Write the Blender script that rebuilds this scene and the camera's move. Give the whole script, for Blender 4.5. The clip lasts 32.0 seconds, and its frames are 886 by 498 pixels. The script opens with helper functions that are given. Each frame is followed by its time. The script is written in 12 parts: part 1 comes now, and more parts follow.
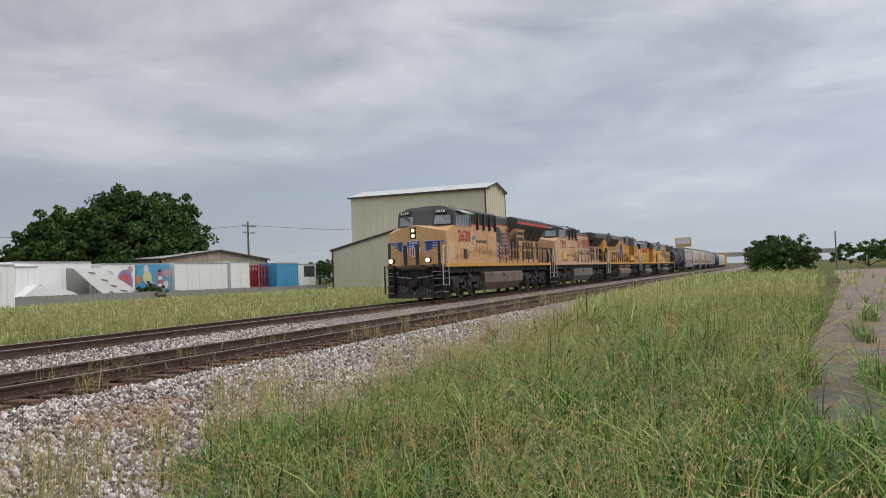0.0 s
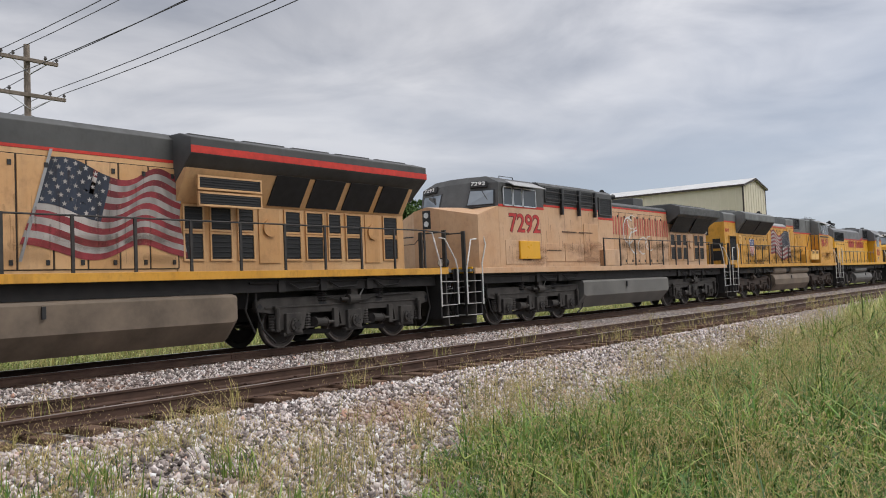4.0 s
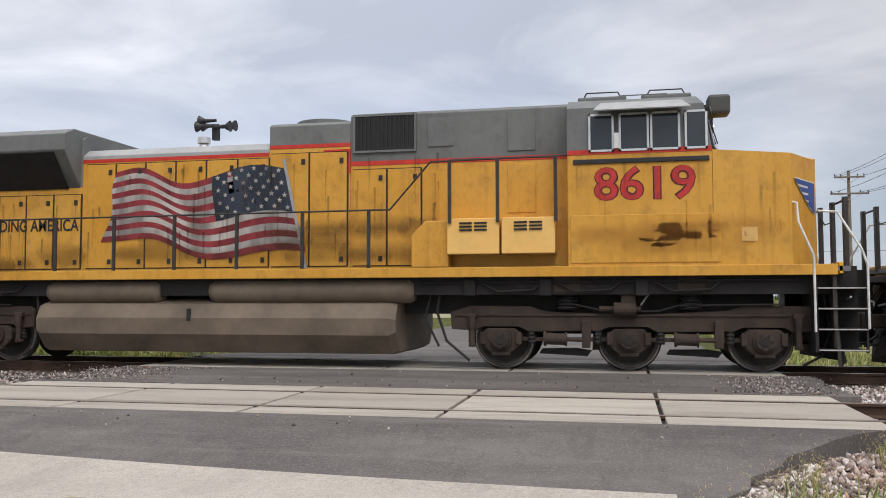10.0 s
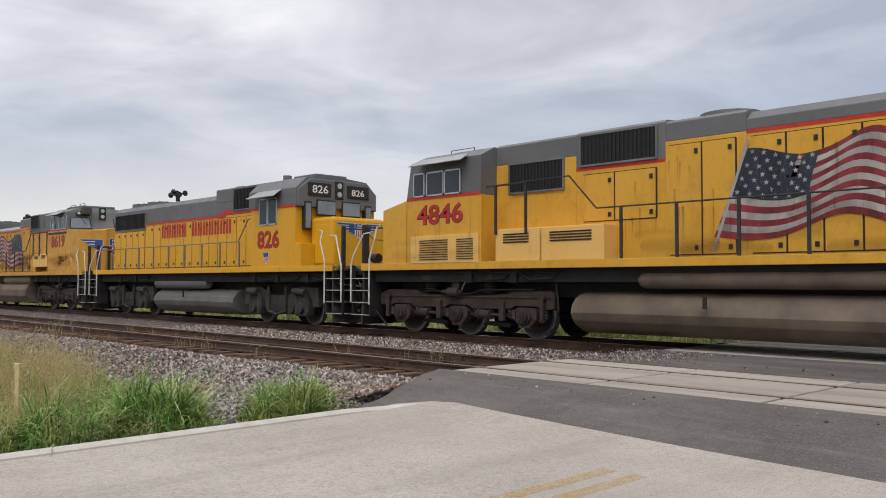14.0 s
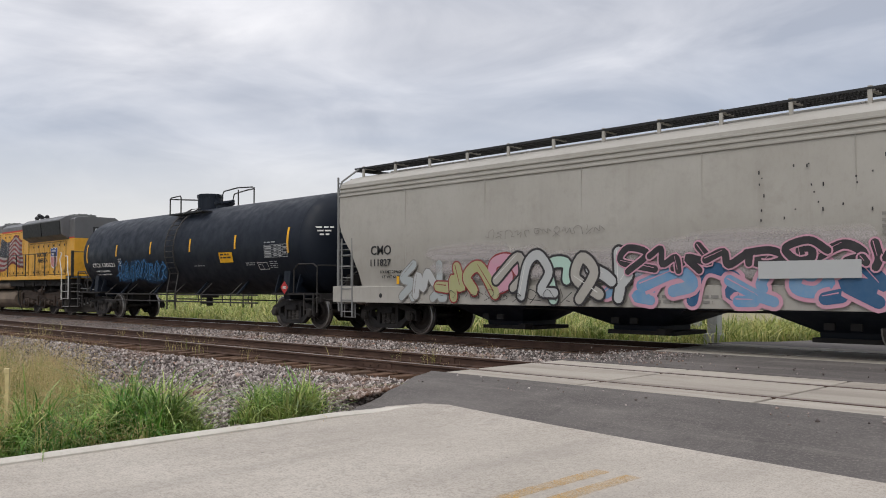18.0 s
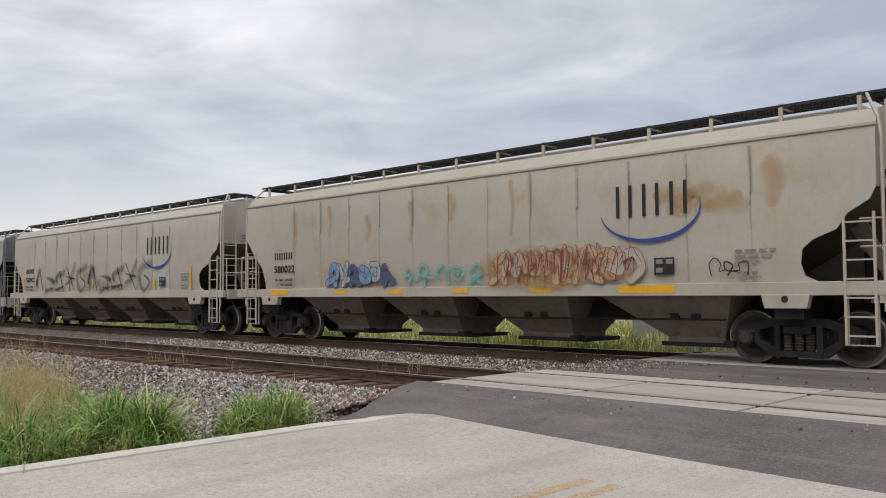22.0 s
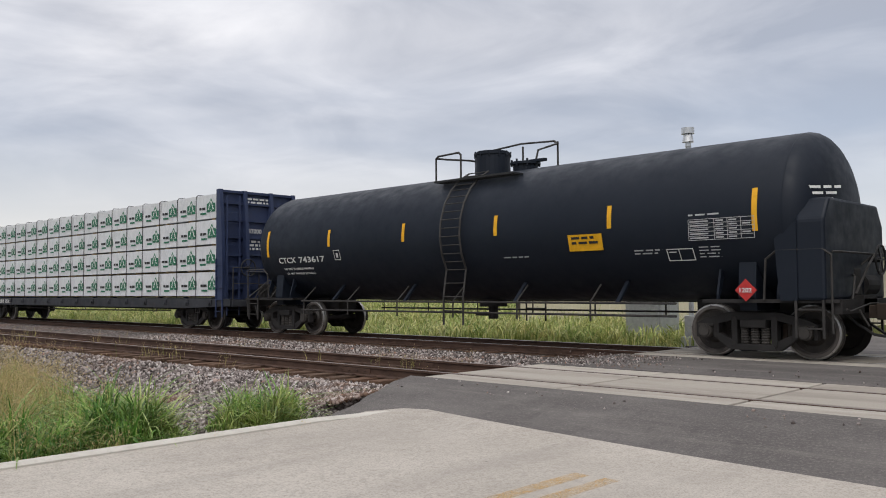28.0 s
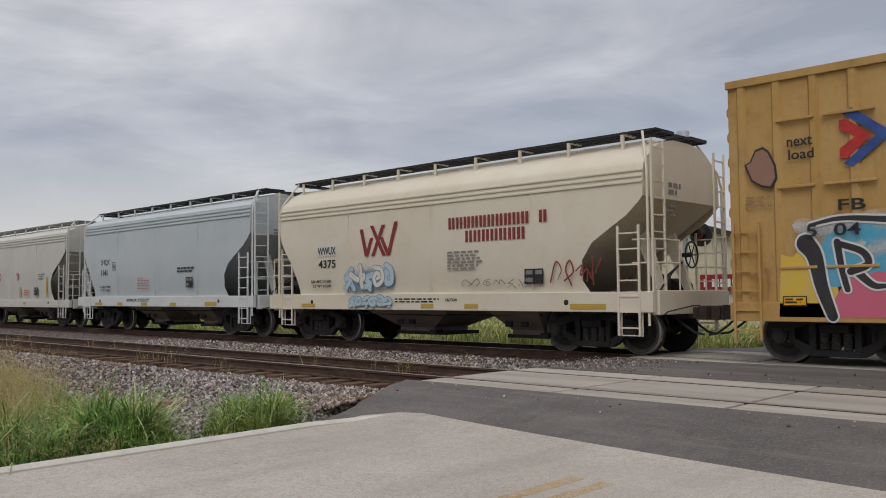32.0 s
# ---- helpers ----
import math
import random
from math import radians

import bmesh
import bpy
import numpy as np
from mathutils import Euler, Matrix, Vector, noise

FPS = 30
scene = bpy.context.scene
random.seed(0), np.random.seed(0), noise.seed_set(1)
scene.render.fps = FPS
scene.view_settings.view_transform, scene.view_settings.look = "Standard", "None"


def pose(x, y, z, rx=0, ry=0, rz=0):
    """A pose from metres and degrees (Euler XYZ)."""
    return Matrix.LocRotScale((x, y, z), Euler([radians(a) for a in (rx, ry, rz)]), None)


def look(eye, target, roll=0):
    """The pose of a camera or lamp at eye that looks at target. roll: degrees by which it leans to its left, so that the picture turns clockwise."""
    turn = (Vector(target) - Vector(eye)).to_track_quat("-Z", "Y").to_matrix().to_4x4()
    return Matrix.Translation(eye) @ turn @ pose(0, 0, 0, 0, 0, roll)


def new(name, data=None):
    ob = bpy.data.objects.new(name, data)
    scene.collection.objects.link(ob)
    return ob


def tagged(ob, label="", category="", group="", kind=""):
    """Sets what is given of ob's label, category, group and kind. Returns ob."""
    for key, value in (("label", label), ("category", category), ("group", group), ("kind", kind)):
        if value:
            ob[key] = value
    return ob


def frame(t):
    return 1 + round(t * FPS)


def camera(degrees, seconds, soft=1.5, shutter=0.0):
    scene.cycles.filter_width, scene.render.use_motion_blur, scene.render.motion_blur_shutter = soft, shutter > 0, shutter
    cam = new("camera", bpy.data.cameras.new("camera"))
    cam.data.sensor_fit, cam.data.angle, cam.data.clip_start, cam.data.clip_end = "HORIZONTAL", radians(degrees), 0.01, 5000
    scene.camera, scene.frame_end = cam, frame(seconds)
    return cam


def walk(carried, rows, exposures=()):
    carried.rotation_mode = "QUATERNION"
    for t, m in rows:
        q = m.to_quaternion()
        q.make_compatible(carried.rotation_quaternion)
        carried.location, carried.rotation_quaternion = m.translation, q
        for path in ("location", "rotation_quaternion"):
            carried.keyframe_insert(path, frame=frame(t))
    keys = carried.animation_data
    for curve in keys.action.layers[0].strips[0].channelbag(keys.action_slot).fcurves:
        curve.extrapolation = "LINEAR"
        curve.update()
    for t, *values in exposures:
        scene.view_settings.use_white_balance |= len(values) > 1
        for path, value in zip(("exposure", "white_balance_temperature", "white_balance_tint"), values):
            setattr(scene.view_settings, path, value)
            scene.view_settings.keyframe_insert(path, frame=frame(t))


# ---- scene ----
cam = camera(54.98, 32.0, 1.0)
EYE = (0.0, 0.0, 1.254)
PATH = [  # seconds, tilt, lean, turn
    (0.0, 91.69, 2.23, -69.11),
    (0.5, 91.79, 2.26, -67.07),
    (1.0, 91.90, 2.30, -64.55),
    (1.5, 92.02, 2.36, -61.57),
    (2.0, 92.12, 2.40, -58.44),
    (2.5, 92.23, 2.42, -55.80),
    (4.5, 92.57, 2.40, -52.34),
    (5.0, 92.62, 2.31, -52.50),
    (5.5, 92.61, 2.26, -52.70),
    (6.0, 92.61, 2.23, -52.85),
    (6.5, 92.51, 2.23, -52.82),
    (7.0, 92.55, 2.22, -52.10),
    (7.5, 92.66, 2.19, -49.72),
    (8.0, 92.91, 2.16, -44.43),
    (8.5, 93.15, 1.96, -34.38),
    (9.0, 93.28, 1.33, -20.30),
    (9.5, 93.40, 0.56, -4.65),
    (10.0, 93.26, 0.12, 11.99),
    (10.5, 93.00, -0.06, 26.15),
    (11.0, 92.77, -0.16, 36.25),
    (11.5, 92.64, -0.14, 41.89),
    (12.0, 92.63, -0.07, 44.48),
    (12.5, 92.62, -0.05, 45.41),
    (13.0, 92.55, -0.09, 45.73),
    (13.5, 92.46, -0.14, 45.88),
    (14.0, 92.34, -0.17, 45.97),
    (14.5, 92.26, -0.17, 46.07),
    (16.5, 92.43, 0.09, 46.02),
    (17.0, 92.48, 0.10, 45.84),
    (17.5, 92.49, 0.12, 45.61),
    (18.0, 92.48, 0.17, 45.42),
    (18.5, 92.45, 0.23, 45.31),
    (19.0, 92.43, 0.28, 45.27),
    (19.5, 92.44, 0.31, 45.22),
    (20.0, 92.49, 0.32, 45.15),
    (20.5, 92.63, 0.33, 45.02),
    (21.0, 92.80, 0.33, 44.85),
    (21.5, 92.97, 0.31, 44.64),
    (22.0, 93.11, 0.28, 44.43),
    (22.5, 93.14, 0.24, 44.20),
    (23.0, 93.09, 0.17, 44.03),
    (23.5, 93.00, 0.10, 43.93),
    (24.0, 92.94, 0.07, 43.89),
    (24.5, 92.89, 0.05, 43.91),
    (26.5, 92.61, 0.06, 43.99),
    (27.0, 92.60, 0.17, 43.99),
    (27.5, 92.67, 0.28, 44.02),
    (28.0, 92.77, 0.37, 44.00),
    (28.5, 92.85, 0.40, 43.99),
    (29.0, 92.86, 0.40, 43.96),
    (29.5, 92.84, 0.39, 43.97),
    (30.0, 92.80, 0.41, 43.95),
    (30.5, 92.80, 0.42, 43.91),
    (31.0, 92.86, 0.42, 43.85),
    (31.5, 92.95, 0.44, 43.78),
    (32.0, 93.02, 0.47, 43.71),
]
walk(cam, [(t, pose(*EYE, a, b, c)) for t, a, b, c in PATH], [(0.0, 0.08), (2.5, 0.14), (4.5, 0.28), (9.0, 0.40), (10.2, 0.28), (11.5, 0.10), (13.0, 0.0), (28.5, 0.0), (30.0, -0.08), (31.0, -0.1), (31.7, -0.12), (31.9, -0.19), (32.0, -0.36)])

# ---- world, sun, exposure ----
MAIN_Y, SIDE_Y = 15.90, 10.18          # the two tracks' middles; rail tops lie at z = 0
ROAD_L, ROAD_R = -8.03, 0.37          # the road's edges


def nodes_of(tree):
    tree.nodes.clear()
    return tree.nodes, tree.links


def make_world():
    w = bpy.data.worlds.new("overcast_sky")
    scene.world = w
    w.use_nodes = True
    n, l = nodes_of(w.node_tree)
    out, bg = n.new("ShaderNodeOutputWorld"), n.new("ShaderNodeBackground")
    tc, sep = n.new("ShaderNodeTexCoord"), n.new("ShaderNodeSeparateXYZ")
    l.new(tc.outputs["Generated"], sep.inputs[0])

    def math_node(op, a, b=None, clamp=False):
        m = n.new("ShaderNodeMath")
        m.operation, m.use_clamp = op, clamp
        for i, v in enumerate((a, b)):
            if v is None:
                continue
            if isinstance(v, (int, float)):
                m.inputs[i].default_value = v
            else:
                l.new(v, m.inputs[i])
        return m.outputs[0]

    # the cloud deck as a plane overhead: direction divided by height
    height = math_node("MAXIMUM", sep.outputs["Z"], 0.0)
    lift = math_node("ADD", height, 0.13)
    comb = n.new("ShaderNodeCombineXYZ")
    l.new(math_node("DIVIDE", sep.outputs["X"], lift), comb.inputs[0])
    l.new(math_node("DIVIDE", sep.outputs["Y"], lift), comb.inputs[1])

    def cloud(scale, detail, rough, dist, seed):
        t = n.new("ShaderNodeTexNoise")
        t.inputs["Scale"].default_value, t.inputs["Detail"].default_value = scale, detail
        t.inputs["Roughness"].default_value, t.inputs["Distortion"].default_value = rough, dist
        mp = n.new("ShaderNodeMapping")
        mp.inputs["Location"].default_value = (seed, seed * 0.37, 0)
        l.new(comb.outputs[0], mp.inputs[0])
        l.new(mp.outputs[0], t.inputs["Vector"])
        return t.outputs["Fac"]

    big, small = cloud(0.42, 5, 0.5, 0.5, 3.1), cloud(1.5, 8, 0.55, 0.6, 11.7)
    mixed = math_node("ADD", math_node("MULTIPLY", big, 0.66), math_node("MULTIPLY", small, 0.34))
    ramp = n.new("ShaderNodeValToRGB")
    e = ramp.color_ramp.elements
    e[0].position, e[0].color = 0.39, (0.31, 0.33, 0.385, 1)
    e[1].position, e[1].color = 0.60, (0.78, 0.775, 0.80, 1)
    mid = ramp.color_ramp.elements.new(0.49)
    mid.color = (0.525, 0.535, 0.58, 1)
    l.new(mixed, ramp.inputs[0])
    # the low sky: clear blue-grey from the Nishita sky, seen through thin cloud
    sky = n.new("ShaderNodeTexSky")
    sky.sky_type, sky.sun_disc = "NISHITA", False
    sky.sun_elevation, sky.sun_rotation = radians(52), radians(200)
    dim = n.new("ShaderNodeMixRGB")
    dim.blend_type = "MULTIPLY"
    dim.inputs[0].default_value = 1
    dim.inputs[2].default_value = (0.085, 0.085, 0.085, 1)
    l.new(sky.outputs[0], dim.inputs[1])
    veil = n.new("ShaderNodeMixRGB")
    veil.inputs[0].default_value = 0.74
    veil.inputs[2].default_value = (0.40, 0.44, 0.53, 1)
    l.new(dim.outputs[0], veil.inputs[1])
    # share of cloud: full overhead, thinner and streaked low down
    low = n.new("ShaderNodeMapRange")
    low.inputs["From Min"].default_value, low.inputs["From Max"].default_value = 0.06, 0.30
    l.new(sep.outputs["Z"], low.inputs["Value"])
    cover = math_node("ADD", low.outputs[0], math_node("MULTIPLY", math_node("SUBTRACT", big, 0.5), 1.6), True)
    mix = n.new("ShaderNodeMixRGB")
    l.new(cover, mix.inputs[0])
    l.new(veil.outputs[0], mix.inputs[1])
    l.new(ramp.outputs[0], mix.inputs[2])
    # a brighter, creamy break in the cloud low in the west
    west = math_node("ADD", math_node("MULTIPLY", sep.outputs["X"], -0.80), math_node("MULTIPLY", sep.outputs["Y"], 0.60))
    glow = n.new("ShaderNodeMapRange")
    glow.inputs["From Min"].default_value, glow.inputs["From Max"].default_value = 0.55, 1.0
    l.new(west, glow.inputs["Value"])
    near = n.new("ShaderNodeMapRange")
    near.inputs["From Min"].default_value, near.inputs["From Max"].default_value = 0.17, 0.03
    l.new(sep.outputs["Z"], near.inputs["Value"])
    amount = math_node("MULTIPLY", math_node("MULTIPLY", glow.outputs[0], near.outputs[0]), 0.8, True)
    cream = n.new("ShaderNodeMixRGB")
    cream.inputs[2].default_value = (0.80, 0.76, 0.70, 1)
    l.new(amount, cream.inputs[0])
    l.new(mix.outputs[0], cream.inputs[1])
    # the cloud is thinner, and brighter, to the west and far east
    thin = n.new("ShaderNodeValToRGB")
    e = thin.color_ramp.elements
    e[0].position, e[0].color = 0.04, (1.04, 1.04, 1.04, 1)
    e[1].position, e[1].color = 1.0, (1.05, 1.05, 1.05, 1)
    for at, v in ((0.20, 0.88), (0.36, 0.74), (0.55, 0.69), (0.68, 0.77), (0.80, 1.0), (0.90, 1.10)):
        e.new(at).color = (v, v, v, 1)
    l.new(math_node("MULTIPLY", math_node("ADD", west, 1.0), 0.5), thin.inputs[0])
    share = n.new("ShaderNodeMixRGB")
    share.blend_type = "MULTIPLY"
    share.inputs[0].default_value = 1
    l.new(cream.outputs[0], share.inputs[1])
    l.new(thin.outputs[0], share.inputs[2])
    # an overcast sky grows brighter towards the zenith
    zen = n.new("ShaderNodeMapRange")
    zen.interpolation_type = "SMOOTHSTEP"
    zen.inputs["From Min"].default_value, zen.inputs["From Max"].default_value = 0.15, 1.0
    zen.inputs["To Min"].default_value, zen.inputs["To Max"].default_value = 1.0, 1.75
    l.new(sep.outputs["Z"], zen.inputs["Value"])
    dome = n.new("ShaderNodeMixRGB")
    dome.blend_type = "MULTIPLY"
    dome.inputs[0].default_value = 1
    l.new(share.outputs[0], dome.inputs[1])
    l.new(zen.outputs[0], dome.inputs[2])
    l.new(dome.outputs[0], bg.inputs["Color"])
    bg.inputs["Strength"].default_value = 1.2
    l.new(bg.outputs[0], out.inputs[0])


make_world()
sun = new("sun", bpy.data.lights.new("sun", "SUN"))
sun.data.energy, sun.data.angle, sun.data.color = 1.4, radians(40), (1.0, 0.965, 0.91)
sun.matrix_world = look((0, 0, 0), (-0.30, 0.62, -1.0))
scene.view_settings.exposure = 0.0

# ---- materials ----
MATS = {}


class Nodes:
    """A short way to write node materials."""

    def __init__(self, name):
        self.mat = bpy.data.materials.new(name)
        self.mat.use_nodes = True
        self.n, self.l = nodes_of(self.mat.node_tree)
        self.out = self.n.new("ShaderNodeOutputMaterial")
        self.b = self.n.new("ShaderNodeBsdfPrincipled")
        self.l.new(self.b.outputs[0], self.out.inputs[0])

    def put(self, socket, v):
        if hasattr(v, "links"):
            self.l.new(v, socket)
        elif isinstance(v, (tuple, list)):
            socket.default_value = (*v[:3], 1) if len(socket.default_value) == 4 else v
        else:
            socket.default_value = v

    def coords(self, scale=(1, 1, 1), kind="Object"):
        tc, mp = self.n.new("ShaderNodeTexCoord"), self.n.new("ShaderNodeMapping")
        mp.inputs["Scale"].default_value = scale
        self.l.new(tc.outputs[kind], mp.inputs[0])
        return mp.outputs[0]

    def shifted(self, v):
        """Moves a pattern by the object's own random number, so that repeats differ."""
        a = self.n.new("ShaderNodeVectorMath")
        a.operation = "MULTIPLY_ADD"
        a.inputs[1].default_value, a.inputs[2].default_value = (31.0, 17.0, 23.0), (0, 0, 0)
        self.l.new(self.n.new("ShaderNodeObjectInfo").outputs["Random"], a.inputs[0])
        b = self.n.new("ShaderNodeVectorMath")
        self.l.new(v, b.inputs[0])
        self.l.new(a.outputs[0], b.inputs[1])
        return b.outputs[0]

    def noise(self, scale, detail=5, rough=0.6, stretch=(1, 1, 1), kind="Object", dist=0.0):
        t = self.n.new("ShaderNodeTexNoise")
        t.inputs["Scale"].default_value, t.inputs["Detail"].default_value = scale, detail
        t.inputs["Roughness"].default_value, t.inputs["Distortion"].default_value = rough, dist
        self.l.new(self.shifted(self.coords(stretch, kind)), t.inputs["Vector"])
        return t.outputs["Fac"]

    def voronoi(self, scale, stretch=(1, 1, 1), what="Color", feature="F1"):
        t = self.n.new("ShaderNodeTexVoronoi")
        t.feature = feature
        t.inputs["Scale"].default_value = scale
        self.l.new(self.coords(stretch), t.inputs["Vector"])
        return t.outputs[what]

    def ramp(self, fac, *stops):
        r = self.n.new("ShaderNodeValToRGB")
        e = r.color_ramp.elements
        while len(e) < len(stops):
            e.new(0.5)
        for el, (p, c) in zip(e, stops):
            el.position = p
            el.color = (*c, 1) if isinstance(c, (tuple, list)) else (c, c, c, 1)
        self.l.new(fac, r.inputs[0])
        return r.outputs[0]

    def mix(self, fac, a, b, how="MIX"):
        m = self.n.new("ShaderNodeMixRGB")
        m.blend_type = how
        self.put(m.inputs[0], fac), self.put(m.inputs[1], a), self.put(m.inputs[2], b)
        return m.outputs[0]

    def math(self, op, a, b=0.0, clamp=False):
        m = self.n.new("ShaderNodeMath")
        m.operation, m.use_clamp = op, clamp
        self.put(m.inputs[0], a), self.put(m.inputs[1], b)
        return m.outputs[0]

    def random(self, island=False):
        if island:
            return self.n.new("ShaderNodeNewGeometry").outputs["Random Per Island"]
        return self.n.new("ShaderNodeObjectInfo").outputs["Random"]

    def bump(self, height, strength=0.3, dist=0.02):
        b = self.n.new("ShaderNodeBump")
        b.inputs["Strength"].default_value, b.inputs["Distance"].default_value = strength, dist
        self.l.new(height, b.inputs["Height"])
        self.l.new(b.outputs[0], self.b.inputs["Normal"])

    def thinned(self, share):
        """Lets what lies below show through worn or sprayed paint; share: how much paint is there."""
        clear, mx = self.n.new("ShaderNodeBsdfTransparent"), self.n.new("ShaderNodeMixShader")
        self.put(mx.inputs[0], share)
        self.l.new(clear.outputs[0], mx.inputs[1])
        self.l.new(self.b.outputs[0], mx.inputs[2])
        self.l.new(mx.outputs[0], self.out.inputs[0])

    def done(self, colour, rough=0.6, metal=0.0, spec=0.4):
        self.put(self.b.inputs["Base Color"], colour)
        self.put(self.b.inputs["Roughness"], rough)
        self.put(self.b.inputs["Metallic"], metal)
        self.put(self.b.inputs["Specular IOR Level"], spec)
        MATS[self.mat.name] = self.mat
        return self.mat


def painted(name, colour, fade=None, dirt=(0.10, 0.08, 0.06), grime=0.35, rough=0.45, streak=0.4, scale=1.0, rust=0.0, runs_at=(0.50, 0.78), spec=0.4):
    """Weathered paint on metal: faded patches, vertical streaks, fine grime."""
    m = Nodes(name)
    fade = fade or tuple(min(1, c * 1.25 + 0.03) for c in colour)
    base = m.mix(m.ramp(m.noise(0.55 * scale, 5), (0.35, 0.0), (0.70, 1.0)), colour, fade)
    runs = m.ramp(m.noise(1.0, 4, 0.6, (4.0 * scale, 4.0 * scale, 0.16)), (runs_at[0], 0.0), (runs_at[1], 1.0))
    runs = m.math("MULTIPLY", runs, m.ramp(m.noise(0.8 * scale, 5), (0.40, 0.0), (0.62, 1.0)))
    base = m.mix(m.math("MULTIPLY", runs, streak), base, dirt)
    blot = m.ramp(m.noise(2.4 * scale, 8, 0.7), (0.52, 0.0), (0.75, 1.0))
    base = m.mix(m.math("MULTIPLY", blot, grime), base, dirt)
    if rust:
        spots = m.ramp(m.noise(1.6, 9, 0.75, (1.0, 1.0, 0.6)), (0.66, 0.0), (0.72, 1.0))
        base = m.mix(m.math("MULTIPLY", spots, rust), base, (0.16, 0.06, 0.025))
    fine = m.ramp(m.noise(14.0, 6, 0.75, (1.0, 1.0, 0.45)), (0.50, 0.0), (0.72, 1.0))
    base = m.mix(m.math("MULTIPLY", fine, grime * 0.5), base, dirt)
    m.bump(m.noise(9.0, 3), 0.08, 0.01)
    return m.done(base, m.ramp(m.noise(3.0, 4), (0.3, rough - 0.1), (0.7, rough + 0.15)), 0.0, spec)


def plain(name, colour, rough=0.6, metal=0.0, vary=0.25, scale=6.0, bump=0.1):
    m = Nodes(name)
    dark = tuple(c * (1 - vary) for c in colour)
    lite = tuple(min(1, c * (1 + vary)) for c in colour)
    c = m.mix(m.ramp(m.noise(scale, 7, 0.65), (0.32, 0.0), (0.68, 1.0)), dark, lite)
    if bump:
        m.bump(m.noise(scale * 5, 4), bump, 0.01)
    return m.done(c, m.ramp(m.noise(scale * 2, 3), (0.3, max(0.05, rough - 0.08)), (0.7, min(1, rough + 0.08))), metal)


def glass(name, colour=(0.02, 0.025, 0.03), rough=0.06):
    m = Nodes(name)
    return m.done(m.mix(m.noise(1.2, 3), colour, tuple(c * 2.2 for c in colour)), rough, 0.0, 0.6)


def make_materials():
    # ground
    for nm, k in (("", 1.0), ("_pale", 1.68)):
        m = Nodes("ballast" + nm)
        cell = m.voronoi(15.0)
        sep = m.n.new("ShaderNodeSeparateColor")
        m.l.new(cell, sep.inputs[0])
        tone = lambda *c: tuple(min(0.85, k * v) for v in c)
        grey = m.ramp(sep.outputs[0], (0.0, tone(0.06, 0.05, 0.047)), (0.35, tone(0.19, 0.162, 0.15)), (0.7, tone(0.33, 0.285, 0.265)), (1.0, tone(0.48, 0.43, 0.40)))
        # stone colour darkens to the cell edges, painting shade between the stones
        gap_shade = m.ramp(m.voronoi(15.0, what="Distance"), (0.25, 1.0), (0.62, 0.28))
        col = m.mix(1.0, grey, gap_shade, "MULTIPLY")
        col = m.mix(m.math("MULTIPLY", m.ramp(m.noise(0.7, 6), (0.45, 0.0), (0.75, 1.0)), 0.45), col, (0.24, 0.13, 0.085))
        m.bump(m.voronoi(15.0, what="Distance"), 0.9, 0.04)
        m.done(col, 0.9, 0, 0.2)
        m = Nodes("stone" + nm)
        col = m.ramp(m.random(True), (0.0, tone(0.035, 0.030, 0.028)), (0.28, tone(0.13, 0.108, 0.10)), (0.58, tone(0.29, 0.25, 0.232)), (0.84, tone(0.48, 0.43, 0.405)), (0.94, tone(0.66, 0.61, 0.58)), (1.0, tone(0.38, 0.22, 0.16)))
        col = m.mix(m.math("MULTIPLY", m.noise(30, 5), 0.35), col, (0.20, 0.165, 0.15))
        rusty = m.ramp(m.noise(0.55, 5, 0.6, kind="Object"), (0.54, 0.0), (0.68, 0.5))
        col = m.mix(rusty, col, (0.30, 0.155, 0.085))
        m.done(col, 0.9, 0, 0.2)
    m = Nodes("soil_and_turf")
    col = m.ramp(m.noise(0.25, 8, 0.7), (0.30, (0.055, 0.07, 0.02)), (0.5, (0.11, 0.115, 0.035)), (0.7, (0.21, 0.175, 0.08)))
    col = m.mix(m.math("MULTIPLY", m.noise(14, 6), 0.5), col, (0.05, 0.06, 0.018))
    m.bump(m.noise(9, 8, 0.75), 0.8, 0.12)
    m.done(col, 0.95, 0, 0.15)
    m = Nodes("gravel_lot")
    col = m.ramp(m.noise(1.1, 8, 0.7), (0.3, (0.16, 0.132, 0.118)), (0.55, (0.25, 0.21, 0.185)), (0.72, (0.36, 0.27, 0.17)))
    col = m.mix(0.35, col, m.voronoi(28.0), "SOFT_LIGHT")
    col = m.mix(m.math("MULTIPLY", m.ramp(m.noise(0.45, 6, 0.7), (0.50, 0.0), (0.60, 1.0)), 0.65), col, (0.34, 0.25, 0.14))
    col = m.mix(m.math("MULTIPLY", m.ramp(m.noise(16, 6, 0.85), (0.50, 0.0), (0.62, 1.0)), 0.5), col, (0.085, 0.07, 0.06))
    m.bump(m.noise(30, 6, 0.8), 0.9, 0.05)
    m.done(col, 0.92, 0, 0.2)
    # road
    m = Nodes("concrete_road")
    col = m.ramp(m.noise(0.45, 7, 0.65), (0.28, (0.34, 0.305, 0.265)), (0.5, (0.44, 0.397, 0.35)), (0.72, (0.54, 0.494, 0.44)))
    col = m.mix(m.math("MULTIPLY", m.ramp(m.noise(55, 2, 0.5), (0.36, 1.0), (0.56, 0.0)), 0.5), col, (0.21, 0.188, 0.165))
    col = m.mix(m.math("MULTIPLY", m.ramp(m.noise(17, 6, 0.8), (0.42, 0.0), (0.62, 1.0)), 0.32), col, (0.62, 0.57, 0.50))
